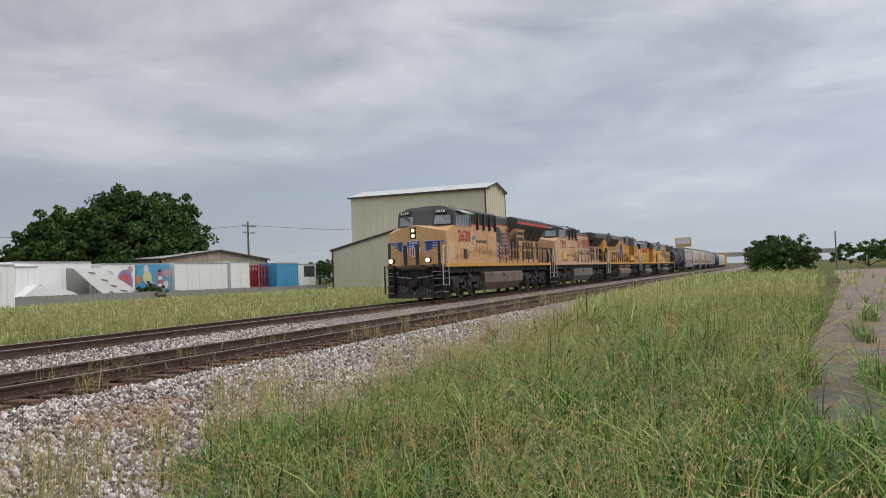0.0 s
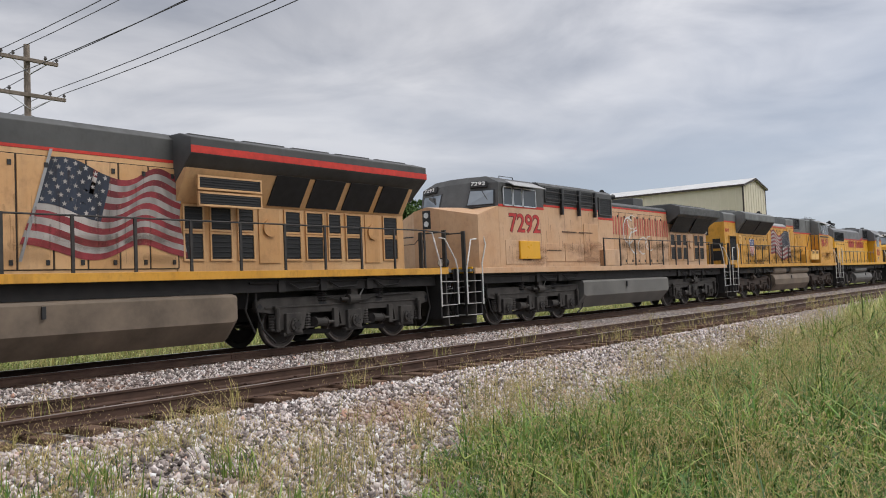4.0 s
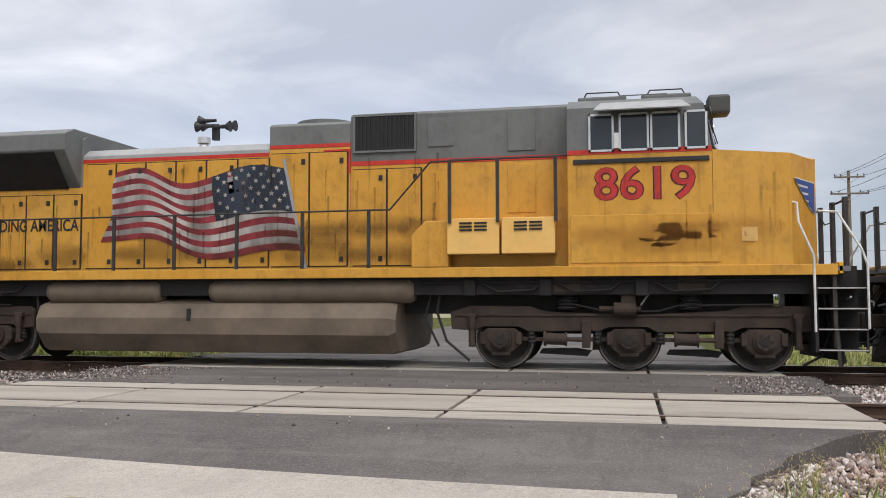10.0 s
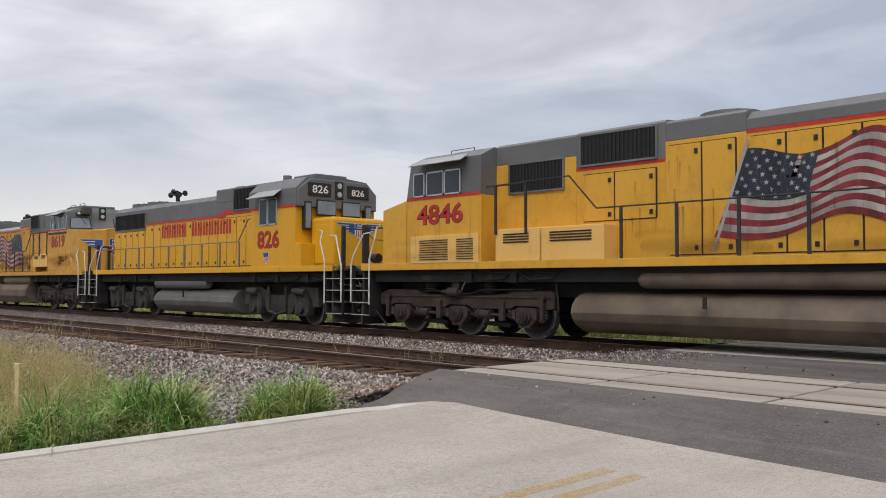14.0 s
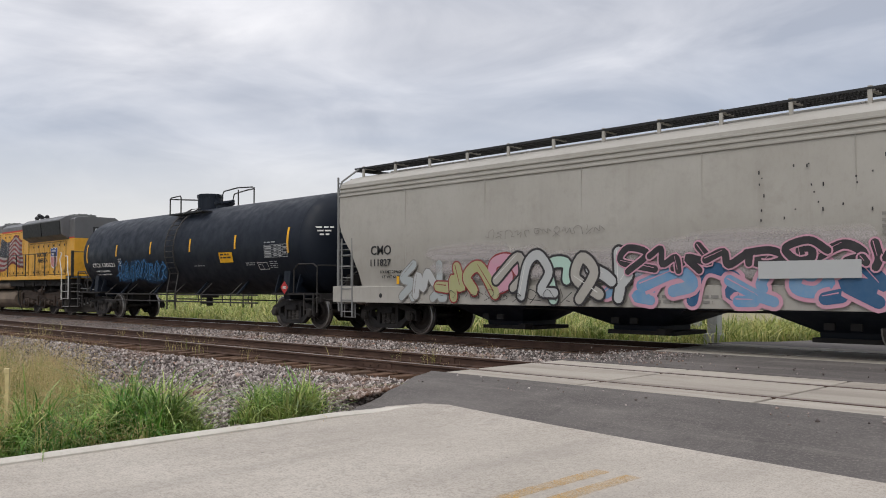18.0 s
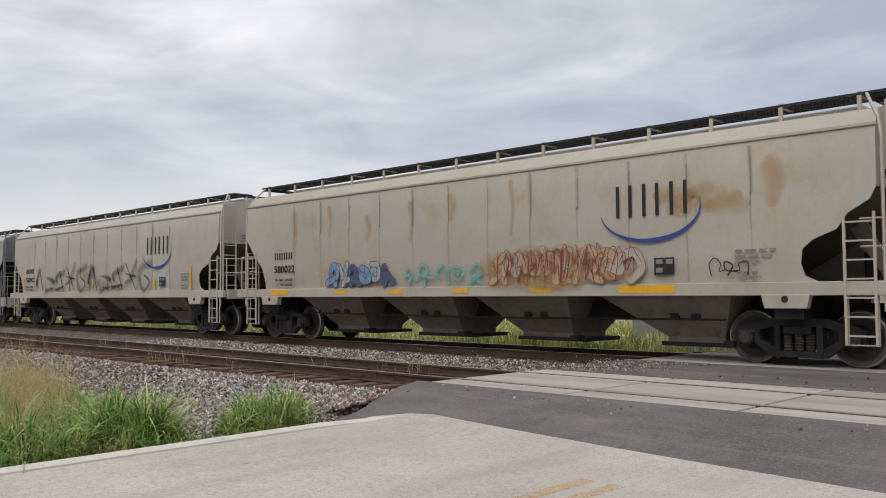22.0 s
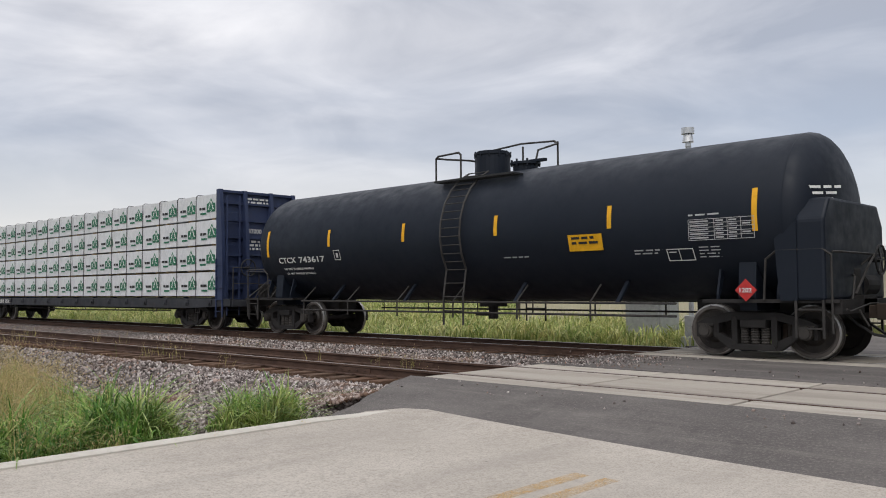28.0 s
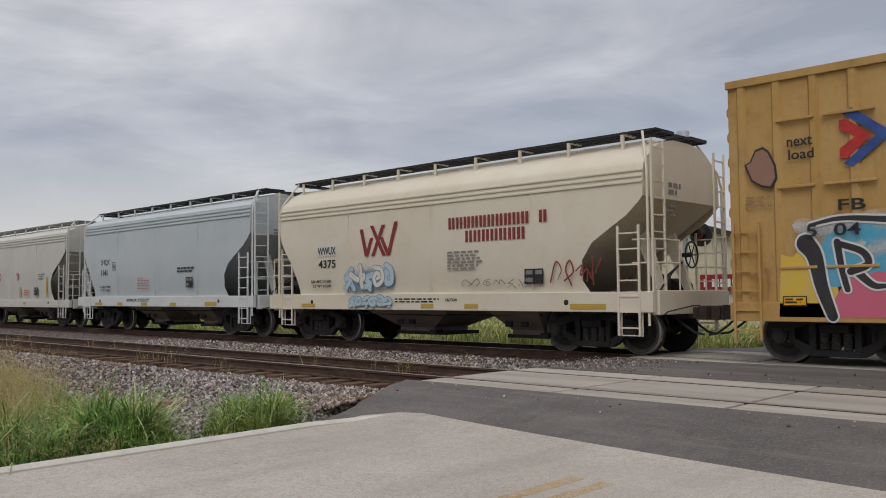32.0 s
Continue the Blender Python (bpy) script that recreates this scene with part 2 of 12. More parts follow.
    col = m.mix(m.math("MULTIPLY", m.ramp(m.noise(9, 7, 0.8), (0.52, 0.0), (0.66, 1.0)), 0.30), col, (0.22, 0.195, 0.17))
    wheel = m.ramp(m.noise(0.8, 6, 0.7, (1.6, 0.12, 1)), (0.50, 0.0), (0.68, 1.0))
    col = m.mix(m.math("MULTIPLY", wheel, 0.30), col, (0.25, 0.225, 0.20))
    stain = m.ramp(m.noise(1.3, 8, 0.8, (1, 0.5, 1)), (0.58, 0.0), (0.72, 1.0))
    col = m.mix(m.math("MULTIPLY", stain, 0.35), col, (0.20, 0.18, 0.16))
    spot = m.ramp(m.noise(4.5, 5, 0.6), (0.70, 0.0), (0.74, 1.0))
    col = m.mix(m.math("MULTIPLY", spot, 0.6), col, (0.09, 0.082, 0.075))
    m.bump(m.noise(90, 3, 0.6), 0.25, 0.006)
    m.done(col, 0.9, 0, 0.2)
    m = Nodes("asphalt")
    col = m.ramp(m.noise(0.6, 7, 0.65, (0.6, 1.4, 1)), (0.28, (0.070, 0.062, 0.060)), (0.5, (0.106, 0.095, 0.090)), (0.72, (0.165, 0.15, 0.14)))
    col = m.mix(m.math("MULTIPLY", m.ramp(m.noise(38, 6, 0.8), (0.50, 0.0), (0.62, 1.0)), 0.45), col, (0.27, 0.245, 0.225))
    col = m.mix(m.math("MULTIPLY", m.ramp(m.noise(2.6, 8, 0.8, (1.6, 0.5, 1)), (0.52, 0.0), (0.66, 1.0)), 0.4), col, (0.06, 0.054, 0.052))
    col = m.mix(m.math("MULTIPLY", m.ramp(m.noise(1.1, 6, 0.7, (0.25, 1.8, 1)), (0.54, 0.0), (0.70, 1.0)), 0.35), col, (0.27, 0.245, 0.22))
    m.bump(m.noise(110, 4), 0.35, 0.008)
    m.done(col, 0.88, 0, 0.3)
    m = Nodes("crossing_concrete")
    r = m.random()
    col = m.mix(r, (0.37, 0.335, 0.29), (0.47, 0.43, 0.375))
    col = m.mix(m.math("MULTIPLY", m.ramp(m.noise(0.9, 7, 0.75, (0.35, 2.0, 1)), (0.46, 0.0), (0.66, 1.0)), 0.6), col, (0.20, 0.17, 0.145))
    col = m.mix(m.math("MULTIPLY", m.ramp(m.noise(40, 5), (0.4, 1.0), (0.6, 0.0)), 0.22), col, (0.24, 0.21, 0.18))
    m.bump(m.noise(50, 5), 0.3, 0.01)
    m.done(col, 0.88, 0, 0.25)
    m = Nodes("kerb_concrete")
    col = m.ramp(m.noise(2.0, 7, 0.7), (0.3, (0.46, 0.43, 0.38)), (0.7, (0.62, 0.585, 0.53)))
    col = m.mix(m.math("MULTIPLY", m.ramp(m.noise(9, 6, 0.75), (0.55, 0.0), (0.70, 1.0)), 0.4), col, (0.36, 0.33, 0.28))
    m.bump(m.noise(50, 5), 0.4, 0.01)
    m.done(col, 0.9, 0, 0.2)
    m = Nodes("worn_yellow_line")
    worn = m.ramp(m.noise(5, 8, 0.8), (0.36, 0.15), (0.58, 1.0))
    m.done((0.62, 0.37, 0.09), 0.9, 0, 0.2)
    m.thinned(m.math("MULTIPLY", m.math("MULTIPLY", worn, m.ramp(m.noise(60, 3), (0.38, 0.2), (0.6, 1.0))), 0.6))
    # track
    m = Nodes("rail_steel")
    geo = m.n.new("ShaderNodeNewGeometry")
    sepn = m.n.new("ShaderNodeSeparateXYZ")
    m.l.new(geo.outputs["Normal"], sepn.inputs[0])
    rusty = m.ramp(m.noise(7, 7, 0.7, (0.4, 1, 1)), (0.3, (0.045, 0.026, 0.019)), (0.7, (0.105, 0.062, 0.045)))
    m.done(rusty, 0.8, 0.0, 0.3)
    m = Nodes("rail_head_worn")
    m.done(m.ramp(m.noise(5, 6, 0.7, (0.1, 1, 1)), (0.3, (0.13, 0.095, 0.08)), (0.7, (0.28, 0.235, 0.21))), 0.5, 0.35, 0.5)
    m = Nodes("rail_head_bright")
    m.done(m.ramp(m.noise(5, 6, 0.7, (0.1, 1, 1)), (0.3, (0.35, 0.33, 0.32)), (0.7, (0.50, 0.48, 0.47))), 0.3, 0.85, 0.5)
    m = Nodes("tie_wood")
    col = m.ramp(m.noise(3, 8, 0.75, (7, 0.6, 4)), (0.3, (0.045, 0.030, 0.022)), (0.55, (0.13, 0.085, 0.06)), (0.75, (0.23, 0.175, 0.14)))
    col = m.mix(m.math("MULTIPLY", m.random(), 0.4), col, (0.19, 0.10, 0.06))
    m.bump(m.noise(6, 8, 0.8, (6, 0.5, 4)), 0.7, 0.03)
    m.done(col, 0.92, 0, 0.2)
    plain("weathered_pole", (0.20, 0.165, 0.135), 0.9, 0, 0.35, 4.0, 0.4)
    plain("post_yellow", (0.62, 0.50, 0.26), 0.6, 0, 0.15)
    plain("galvanised", (0.42, 0.43, 0.44), 0.45, 0.5, 0.15, 8.0)
    plain("wire_black", (0.035, 0.035, 0.04), 0.6)
    plain("insulator", (0.10, 0.09, 0.085), 0.35)
    # train
    painted("loco_yellow_faded", (0.56, 0.305, 0.125), (0.65, 0.41, 0.215), (0.17, 0.085, 0.04), 0.38, 0.5, 0.5)
    painted("loco_peach_faded", (0.55, 0.32, 0.17), (0.62, 0.42, 0.27), (0.20, 0.095, 0.055), 0.42, 0.5, 0.3, scale=0.7, rust=0.75)
    painted("loco_yellow_dull", (0.60, 0.29, 0.03), (0.66, 0.35, 0.06), (0.13, 0.06, 0.02), 0.45, 0.45, 0.6, rust=0.35)
    painted("loco_yellow_fresh", (0.72, 0.36, 0.012), (0.75, 0.39, 0.02), (0.30, 0.14, 0.02), 0.15, 0.35, 0.2)
    painted("loco_yellow_mid", (0.68, 0.345, 0.030), (0.72, 0.39, 0.055), (0.20, 0.09, 0.02), 0.3, 0.42, 0.35)
    painted("loco_cream", (0.80, 0.47, 0.13), (0.83, 0.53, 0.19), (0.3, 0.15, 0.05), 0.2, 0.5, 0.2)
    painted("loco_grey", (0.125, 0.13, 0.128), (0.19, 0.195, 0.19), (0.05, 0.045, 0.04), 0.4, 0.55, 0.4)
    painted("loco_grey_light", (0.30, 0.30, 0.30), (0.40, 0.40, 0.40), (0.09, 0.08, 0.07), 0.3, 0.5, 0.3)
    painted("loco_grey_fresh", (0.13, 0.13, 0.135), (0.165, 0.165, 0.17), (0.07, 0.065, 0.06), 0.2, 0.45, 0.2)
    painted("loco_grey_dark", (0.055, 0.056, 0.056), (0.085, 0.085, 0.083), (0.03, 0.027, 0.025), 0.4, 0.55, 0.4)
    plain("seam_dark", (0.028, 0.019, 0.013), 0.8)
    painted("seam_soot", (0.24, 0.21, 0.175), (0.33, 0.30, 0.255), (0.10, 0.085, 0.07), 0.4, 0.7, 0.6)
    plain("loco_red_stripe", (0.52, 0.035, 0.022), 0.5, 0, 0.2)
    plain("lettering_red_faded", (0.46, 0.11, 0.075), 0.6, 0, 0.3)
    plain("lettering_red", (0.46, 0.030, 0.028), 0.5, 0, 0.25)
    plain("lettering_maroon", (0.10, 0.012, 0.012), 0.5, 0, 0.25)
    plain("lettering_black", (0.022, 0.022, 0.024), 0.5, 0, 0.3)
    plain("lettering_white", (0.72, 0.72, 0.70), 0.5, 0, 0.12)
    plain("lettering_grey", (0.42, 0.43, 0.44), 0.5, 0, 0.2)
    plain("lettering_blue", (0.035, 0.075, 0.27), 0.5, 0, 0.25)
    for nm, c in (("flag_red", (0.30, 0.035, 0.045)), ("flag_white", (0.50, 0.46, 0.43)), ("flag_navy", (0.030, 0.040, 0.065))):
        m = Nodes(nm)
        fold = m.ramp(m.noise(1.4, 3, 0.5, (1.6, 1.0, 0.45), dist=0.4), (0.36, 0.0), (0.64, 1.0))
        col = m.mix(fold, tuple(0.42 * v for v in c), c)
        chip = m.ramp(m.noise(9.0, 7, 0.75), (0.60, 0.0), (0.70, 0.5))
        m.done(m.mix(chip, col, (0.30, 0.20, 0.13)), 0.55)
    plain("running_gear", (0.020, 0.018, 0.0175), 0.75, 0, 0.5, 3.5, 0.3)
    plain("running_gear_dusty", (0.048, 0.043, 0.039), 0.85, 0, 0.45, 3.0, 0.3)
    plain("running_gear_brown", (0.050, 0.035, 0.027), 0.85, 0, 0.45, 3.0, 0.3)
    plain("tank_grey", (0.135, 0.13, 0.12), 0.6, 0, 0.25, 1.2)
    plain("tank_brown", (0.15, 0.115, 0.085), 0.7, 0, 0.35, 1.2)
    plain("black_grille", (0.014, 0.014, 0.015), 0.55, 0, 0.4)
    plain("black_paint", (0.022, 0.022, 0.023), 0.5, 0, 0.3)
    plain("wheel_steel", (0.030, 0.025, 0.022), 0.55, 0.2, 0.4, 5.0)
    plain("wheel_rim", (0.10, 0.088, 0.080), 0.7, 0.1, 0.4, 6.0)
    plain("wheel_tread", (0.40, 0.385, 0.37), 0.35, 0.8, 0.2)
    plain("handrail_white", (0.66, 0.65, 0.62), 0.5, 0, 0.25)
    plain("handrail_black", (0.035, 0.032, 0.030), 0.6, 0, 0.4)
    plain("step_edge", (0.42, 0.41, 0.39), 0.6, 0, 0.2)
    plain("aluminium", (0.62, 0.63, 0.64), 0.35, 0.6, 0.1)
    glass("cab_glass")
    # windscreen panes: the reflected sky is put into a pale blue-grey base colour
    glass("cab_glass_light", (0.13, 0.155, 0.18), 0.05)
    m = Nodes("lamp_lit")
    m.b.inputs["Emission Color"].default_value = (1.0, 0.80, 0.52, 1)
    m.b.inputs["Emission Strength"].default_value = 1.25
    m.done((0.9, 0.8, 0.6), 0.2)
    m = Nodes("signal_red_lit")
    m.b.inputs["Emission Color"].default_value = (1.0, 0.03, 0.015, 1)
    m.b.inputs["Emission Strength"].default_value = 2.5
    m.done((0.4, 0.01, 0.01), 0.2)
    plain("signal_red_dark", (0.10, 0.012, 0.012), 0.25, 0, 0.2)
    plain("reflector_yellow", (0.78, 0.40, 0.015), 0.45, 0, 0.12)
    # cars
    painted("hopper_grey_tan", (0.36, 0.34, 0.305), (0.42, 0.40, 0.365), (0.19, 0.165, 0.135), 0.25, 0.55, 0.28)
    painted("hopper_beige", (0.44, 0.405, 0.345), (0.50, 0.465, 0.405), (0.21, 0.175, 0.13), 0.22, 0.55, 0.25)
    painted("hopper_beige_rusty", (0.41, 0.375, 0.315), (0.48, 0.44, 0.375), (0.40, 0.21, 0.07), 0.5, 0.55, 0.35, scale=0.55)
    m = Nodes("hopper_sooty")
    col = m.mix(m.ramp(m.noise(0.5, 5), (0.35, 0.0), (0.7, 1.0)), (0.43, 0.39, 0.33), (0.52, 0.485, 0.42))
    wide = m.ramp(m.noise(0.75, 3, 0.5, (1.0, 1.0, 0.05)), (0.36, 0.0), (0.60, 1.0))
    fine = m.ramp(m.noise(2.6, 4, 0.55, (1.0, 1.0, 0.05)), (0.36, 0.25), (0.66, 1.0))
    cloud = m.ramp(m.noise(0.9, 5, 0.6), (0.30, 0.45), (0.65, 1.0))
    soot = m.math("MULTIPLY", m.math("MULTIPLY", wide, fine), cloud)
    col = m.mix(m.math("MULTIPLY", soot, 0.95), col, (0.15, 0.108, 0.075))
    drip = m.ramp(m.noise(7.0, 3, 0.5, (1.0, 1.0, 0.06)), (0.62, 0.0), (0.74, 1.0))
    col = m.mix(m.math("MULTIPLY", drip, 0.45), col, (0.20, 0.15, 0.11))
    blot = m.ramp(m.noise(3.0, 8, 0.7), (0.58, 0.0), (0.75, 1.0))
    col = m.mix(m.math("MULTIPLY", blot, 0.3), col, (0.14, 0.11, 0.085))
    m.bump(m.noise(9.0, 3), 0.08, 0.01)
    m.done(col, 0.65)
    painted("hopper_cream", (0.68, 0.60, 0.475), (0.73, 0.665, 0.55), (0.33, 0.25, 0.15), 0.12, 0.5, 0.15)
    painted("hopper_white", (0.54, 0.52, 0.475), (0.60, 0.58, 0.535), (0.28, 0.23, 0.16), 0.12, 0.5, 0.15)
    painted("hopper_pale_blue", (0.47, 0.51, 0.525), (0.53, 0.565, 0.58), (0.25, 0.25, 0.24), 0.10, 0.45, 0.12)
    # weathered grey, set dark so end wall and ladders look shaded
    painted("hopper_end_grey", (0.175, 0.18, 0.18), (0.24, 0.24, 0.235), (0.06, 0.055, 0.05), 0.4, 0.6, 0.4)
    # slope sheets: grimy paint, darkened below the car's colour to hold the end's shade
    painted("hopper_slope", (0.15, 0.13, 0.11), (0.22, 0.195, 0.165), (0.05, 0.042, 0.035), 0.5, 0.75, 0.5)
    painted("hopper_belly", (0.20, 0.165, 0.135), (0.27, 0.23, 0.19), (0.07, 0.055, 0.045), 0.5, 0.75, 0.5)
    painted("tank_car_black", (0.0098, 0.0138, 0.0225), (0.0128, 0.0170, 0.0260), (0.04, 0.038, 0.036), 0.03, 0.48, 0.05, spec=0.22)
    painted("boxcar_yellow", (0.46, 0.265, 0.075), (0.52, 0.33, 0.125), (0.19, 0.10, 0.045), 0.4, 0.6, 0.5)
    painted("centerbeam_blue", (0.022, 0.034, 0.085), (0.035, 0.05, 0.11), (0.09, 0.075, 0.06), 0.15, 0.5, 0.15)
    m = Nodes("lumber_wrap")
    # wrinkle shade mixed into the white wrap as grey
    crease_shade = m.ramp(m.noise(3.5, 9, 0.75, (1.5, 1, 0.7), dist=1.2), (0.42, 0.0), (0.62, 1.0))
    m.bump(m.noise(3.5, 8, 0.7, (1.6, 1, 0.7), dist=1.5), 0.5, 0.06)
    m.done(m.mix(m.math("MULTIPLY", crease_shade, 0.5), (0.76, 0.765, 0.78), (0.50, 0.51, 0.54)), 0.35, 0, 0.5)
    plain("wrap_green", (0.012, 0.145, 0.075), 0.45, 0, 0.2)
    for nm, c in (("paint_pink", (0.55, 0.27, 0.36)), ("paint_sky", (0.13, 0.28, 0.47)), ("paint_black", (0.03, 0.028, 0.032)), ("paint_mint", (0.40, 0.58, 0.50)),
                  ("paint_lemon", (0.66, 0.60, 0.30)), ("paint_olive", (0.36, 0.36, 0.17)), ("paint_ash", (0.36, 0.40, 0.41)), ("paint_orange", (0.52, 0.20, 0.06)), ("paint_violet", (0.25, 0.17, 0.42)), ("paint_white", (0.68, 0.68, 0.66)),
                  ("paint_rust", (0.27, 0.13, 0.07)), ("paint_grey", (0.20, 0.19, 0.18)), ("paint_red", (0.55, 0.07, 0.09)), ("paint_cyan", (0.05, 0.36, 0.55)), ("paint_lemon_deep", (0.70, 0.45, 0.04))):
        m = Nodes(nm)
        m.done(m.mix(m.ramp(m.noise(3.0, 7, 0.7), (0.35, 0.0), (0.7, 0.06 if nm == "paint_black" else 0.35)), c, (0.42, 0.39, 0.35)), 0.65, 0, 0.3)
    for nm, c in (("paint_navy_faded", (0.075, 0.09, 0.16)), ("paint_orange_faint", (0.47, 0.33, 0.20)), ("paint_grey_pale", (0.45, 0.46, 0.46)), ("paint_sky_faint", (0.46, 0.55, 0.60)),
                  ("paint_red_pink", (0.60, 0.13, 0.20)), ("paint_maroon", (0.23, 0.028, 0.030)), ("paint_slate", (0.028, 0.095, 0.20)), ("paint_tan_rose", (0.30, 0.165, 0.11)), ("spray_faint", (0.30, 0.275, 0.24)), ("crescent_blue", (0.03, 0.06, 0.25)),
                  ("crescent_blue_faded", (0.13, 0.15, 0.26)), ("reflector_ochre", (0.50, 0.33, 0.05))):
        m = Nodes(nm)
        m.done(m.mix(m.ramp(m.noise(4.0, 7, 0.7), (0.35, 0.0), (0.75, 0.45)), c, tuple(0.75 * v + 0.08 for v in c)), 0.6, 0, 0.3)
    for nm, c in (("spray_soft_black", (0.030, 0.028, 0.028)), ("spray_soft_pale", (0.52, 0.48, 0.47)), ("spray_soft_rust", (0.56, 0.36, 0.17)), ("spray_soft_soot", (0.10, 0.085, 0.070)), ("spray_soft_slate", (0.03, 0.10, 0.21)),
                  ("spray_soft_grime", (0.085, 0.045, 0.022)), ("spray_soft_umber", (0.36, 0.15, 0.035)), ("spray_soft_mint", (0.16, 0.40, 0.38)), ("spray_soft_brown", (0.30, 0.15, 0.08)), ("spray_soft_white", (0.60, 0.60, 0.60)), ("spray_soft_pink", (0.62, 0.33, 0.42)), ("spray_soft_sky", (0.20, 0.36, 0.52))):
        m = Nodes(nm)
        m.done(c, 0.7, 0, 0.2)
        uv, sp = m.n.new("ShaderNodeTexCoord"), m.n.new("ShaderNodeSeparateXYZ")
        m.l.new(uv.outputs["UV"], sp.inputs[0])
        speck = m.ramp(m.noise(45, 4, 0.7), (0.30, 0.55), (0.60, 1.0))
        m.thinned(m.math("MULTIPLY", m.math("MULTIPLY", m.ramp(sp.outputs[0], (0.0, 0.0), (0.75, 1.0)), sp.outputs[1]), speck))
    painted("sill_pale", (0.60, 0.61, 0.60), (0.68, 0.69, 0.68), (0.30, 0.28, 0.25), 0.15, 0.5, 0.15)
    painted("sill_black", (0.022, 0.024, 0.030), (0.04, 0.042, 0.05), (0.09, 0.07, 0.055), 0.2, 0.6, 0.2)
    plain("lumber_raw", (0.52, 0.38, 0.21), 0.8, 0, 0.25, 5.0)
    plain("galvanised_dull", (0.24, 0.24, 0.235), 0.6, 0.2, 0.2, 6.0)
    # background
    painted("metal_siding_beige", (0.60, 0.555, 0.41), (0.65, 0.60, 0.46), (0.35, 0.30, 0.2), 0.08, 0.5, 0.08)
    painted("metal_roof", (0.50, 0.50, 0.49), (0.60, 0.60, 0.59), (0.3, 0.28, 0.25), 0.1, 0.4, 0.1)
    plain("trim_brown", (0.055, 0.042, 0.035), 0.6)
    painted("trailer_white", (0.80, 0.80, 0.80), (0.86, 0.86, 0.86), (0.40, 0.37, 0.33), 0.08, 0.45, 0.15)
    painted("shed_tan", (0.38, 0.32, 0.25), (0.46, 0.40, 0.32), (0.2, 0.16, 0.1), 0.2, 0.6, 0.2)
    painted("container_blue", (0.06, 0.31, 0.56), (0.09, 0.36, 0.60), (0.05, 0.12, 0.2), 0.15, 0.5, 0.2)
    painted("container_red", (0.24, 0.018, 0.028), (0.30, 0.03, 0.04), (0.06, 0.01, 0.01), 0.2, 0.5, 0.2)
    painted("fence_grey", (0.24, 0.235, 0.225), (0.31, 0.30, 0.29), (0.12, 0.11, 0.09), 0.25, 0.7, 0.25)
    plain("asphalt_far", (0.10, 0.095, 0.09), 0.9)
    plain("concrete_far", (0.42, 0.41, 0.39), 0.85, 0, 0.2, 0.3)
    plain("bark", (0.085, 0.062, 0.045), 0.95, 0, 0.4, 3.0, 0.6)
    for nm, a, b in (("leaf_dark", (0.030, 0.062, 0.014), (0.085, 0.145, 0.036)), ("leaf_mid", (0.040, 0.078, 0.018), (0.085, 0.135, 0.036))):
        m = Nodes(nm)
        m.done(m.mix(m.random(True), a, b), 0.75, 0, 0.25)
    for nm, stops in (("grass_green", ((0.0, (0.015, 0.045, 0.008)), (0.3, (0.068, 0.175, 0.024)), (0.65, (0.19, 0.33, 0.05)), (1.0, (0.42, 0.50, 0.12)))),
                      ("grass_deep", ((0.0, (0.018, 0.065, 0.012)), (0.4, (0.06, 0.18, 0.028)), (0.75, (0.16, 0.34, 0.065)), (1.0, (0.32, 0.48, 0.14)))),
                      ("grass_verge", ((0.0, (0.03, 0.10, 0.015)), (0.35, (0.12, 0.30, 0.045)), (0.7, (0.32, 0.52, 0.11)), (1.0, (0.60, 0.68, 0.27)))),
                      ("grass_dry", ((0.0, (0.20, 0.25, 0.06)), (0.4, (0.42, 0.37, 0.12)), (0.8, (0.58, 0.45, 0.19)), (1.0, (0.66, 0.53, 0.26)))),
                      ("grass_meadow", ((0.0, (0.22, 0.33, 0.07)), (0.5, (0.48, 0.54, 0.17)), (1.0, (0.78, 0.70, 0.34)))),
                      ("seed_head", ((0.0, (0.48, 0.36, 0.16)), (0.6, (0.66, 0.52, 0.28)), (1.0, (0.56, 0.38, 0.22))))):
        m = Nodes(nm)
        c = m.ramp(m.random(True), *stops)
        patch = m.ramp(m.noise(0.75, 5, 0.6), (0.42, 0.0), (0.60, 1.0))
        c = m.mix(m.math("MULTIPLY", patch, {"grass_green": 0.18, "grass_deep": 0.04}.get(nm, 0.35)), c, (0.58, 0.47, 0.19))
        # dark green noise patches imitate the shaded gaps between tufts
        deep = m.ramp(m.noise(2.2, 4, 0.6), (0.40, 1.0), (0.55, 0.0))
        c = m.mix(m.math("MULTIPLY", deep, 0.25 if nm == "seed_head" else 0.6), c, (0.04, 0.11, 0.02))
        m.done(c, 0.5, 0, 0.4)
        tr, mx = m.n.new("ShaderNodeBsdfTranslucent"), m.n.new("ShaderNodeMixShader")
        mx.inputs[0].default_value = 0.30
        m.l.new(c, tr.inputs[0])
        m.l.new(m.b.outputs[0], mx.inputs[1])
        m.l.new(tr.outputs[0], mx.inputs[2])
        m.l.new(mx.outputs[0], m.out.inputs[0])


make_materials()

# ---- building helpers ----


def M(name):
    return MATS[name]


def mesh_of(bm, name, mats, smooth=None):
    bmesh.ops.recalc_face_normals(bm, faces=bm.faces)
    me = bpy.data.meshes.new(name)
    bm.to_mesh(me)
    bm.free()
    for m in (mats if isinstance(mats, (list, tuple)) else [mats]):
        me.materials.append(M(m))
    if smooth:
        for p in me.polygons:
            p.use_smooth = True
        me.set_sharp_from_angle(angle=radians(smooth))
    return me


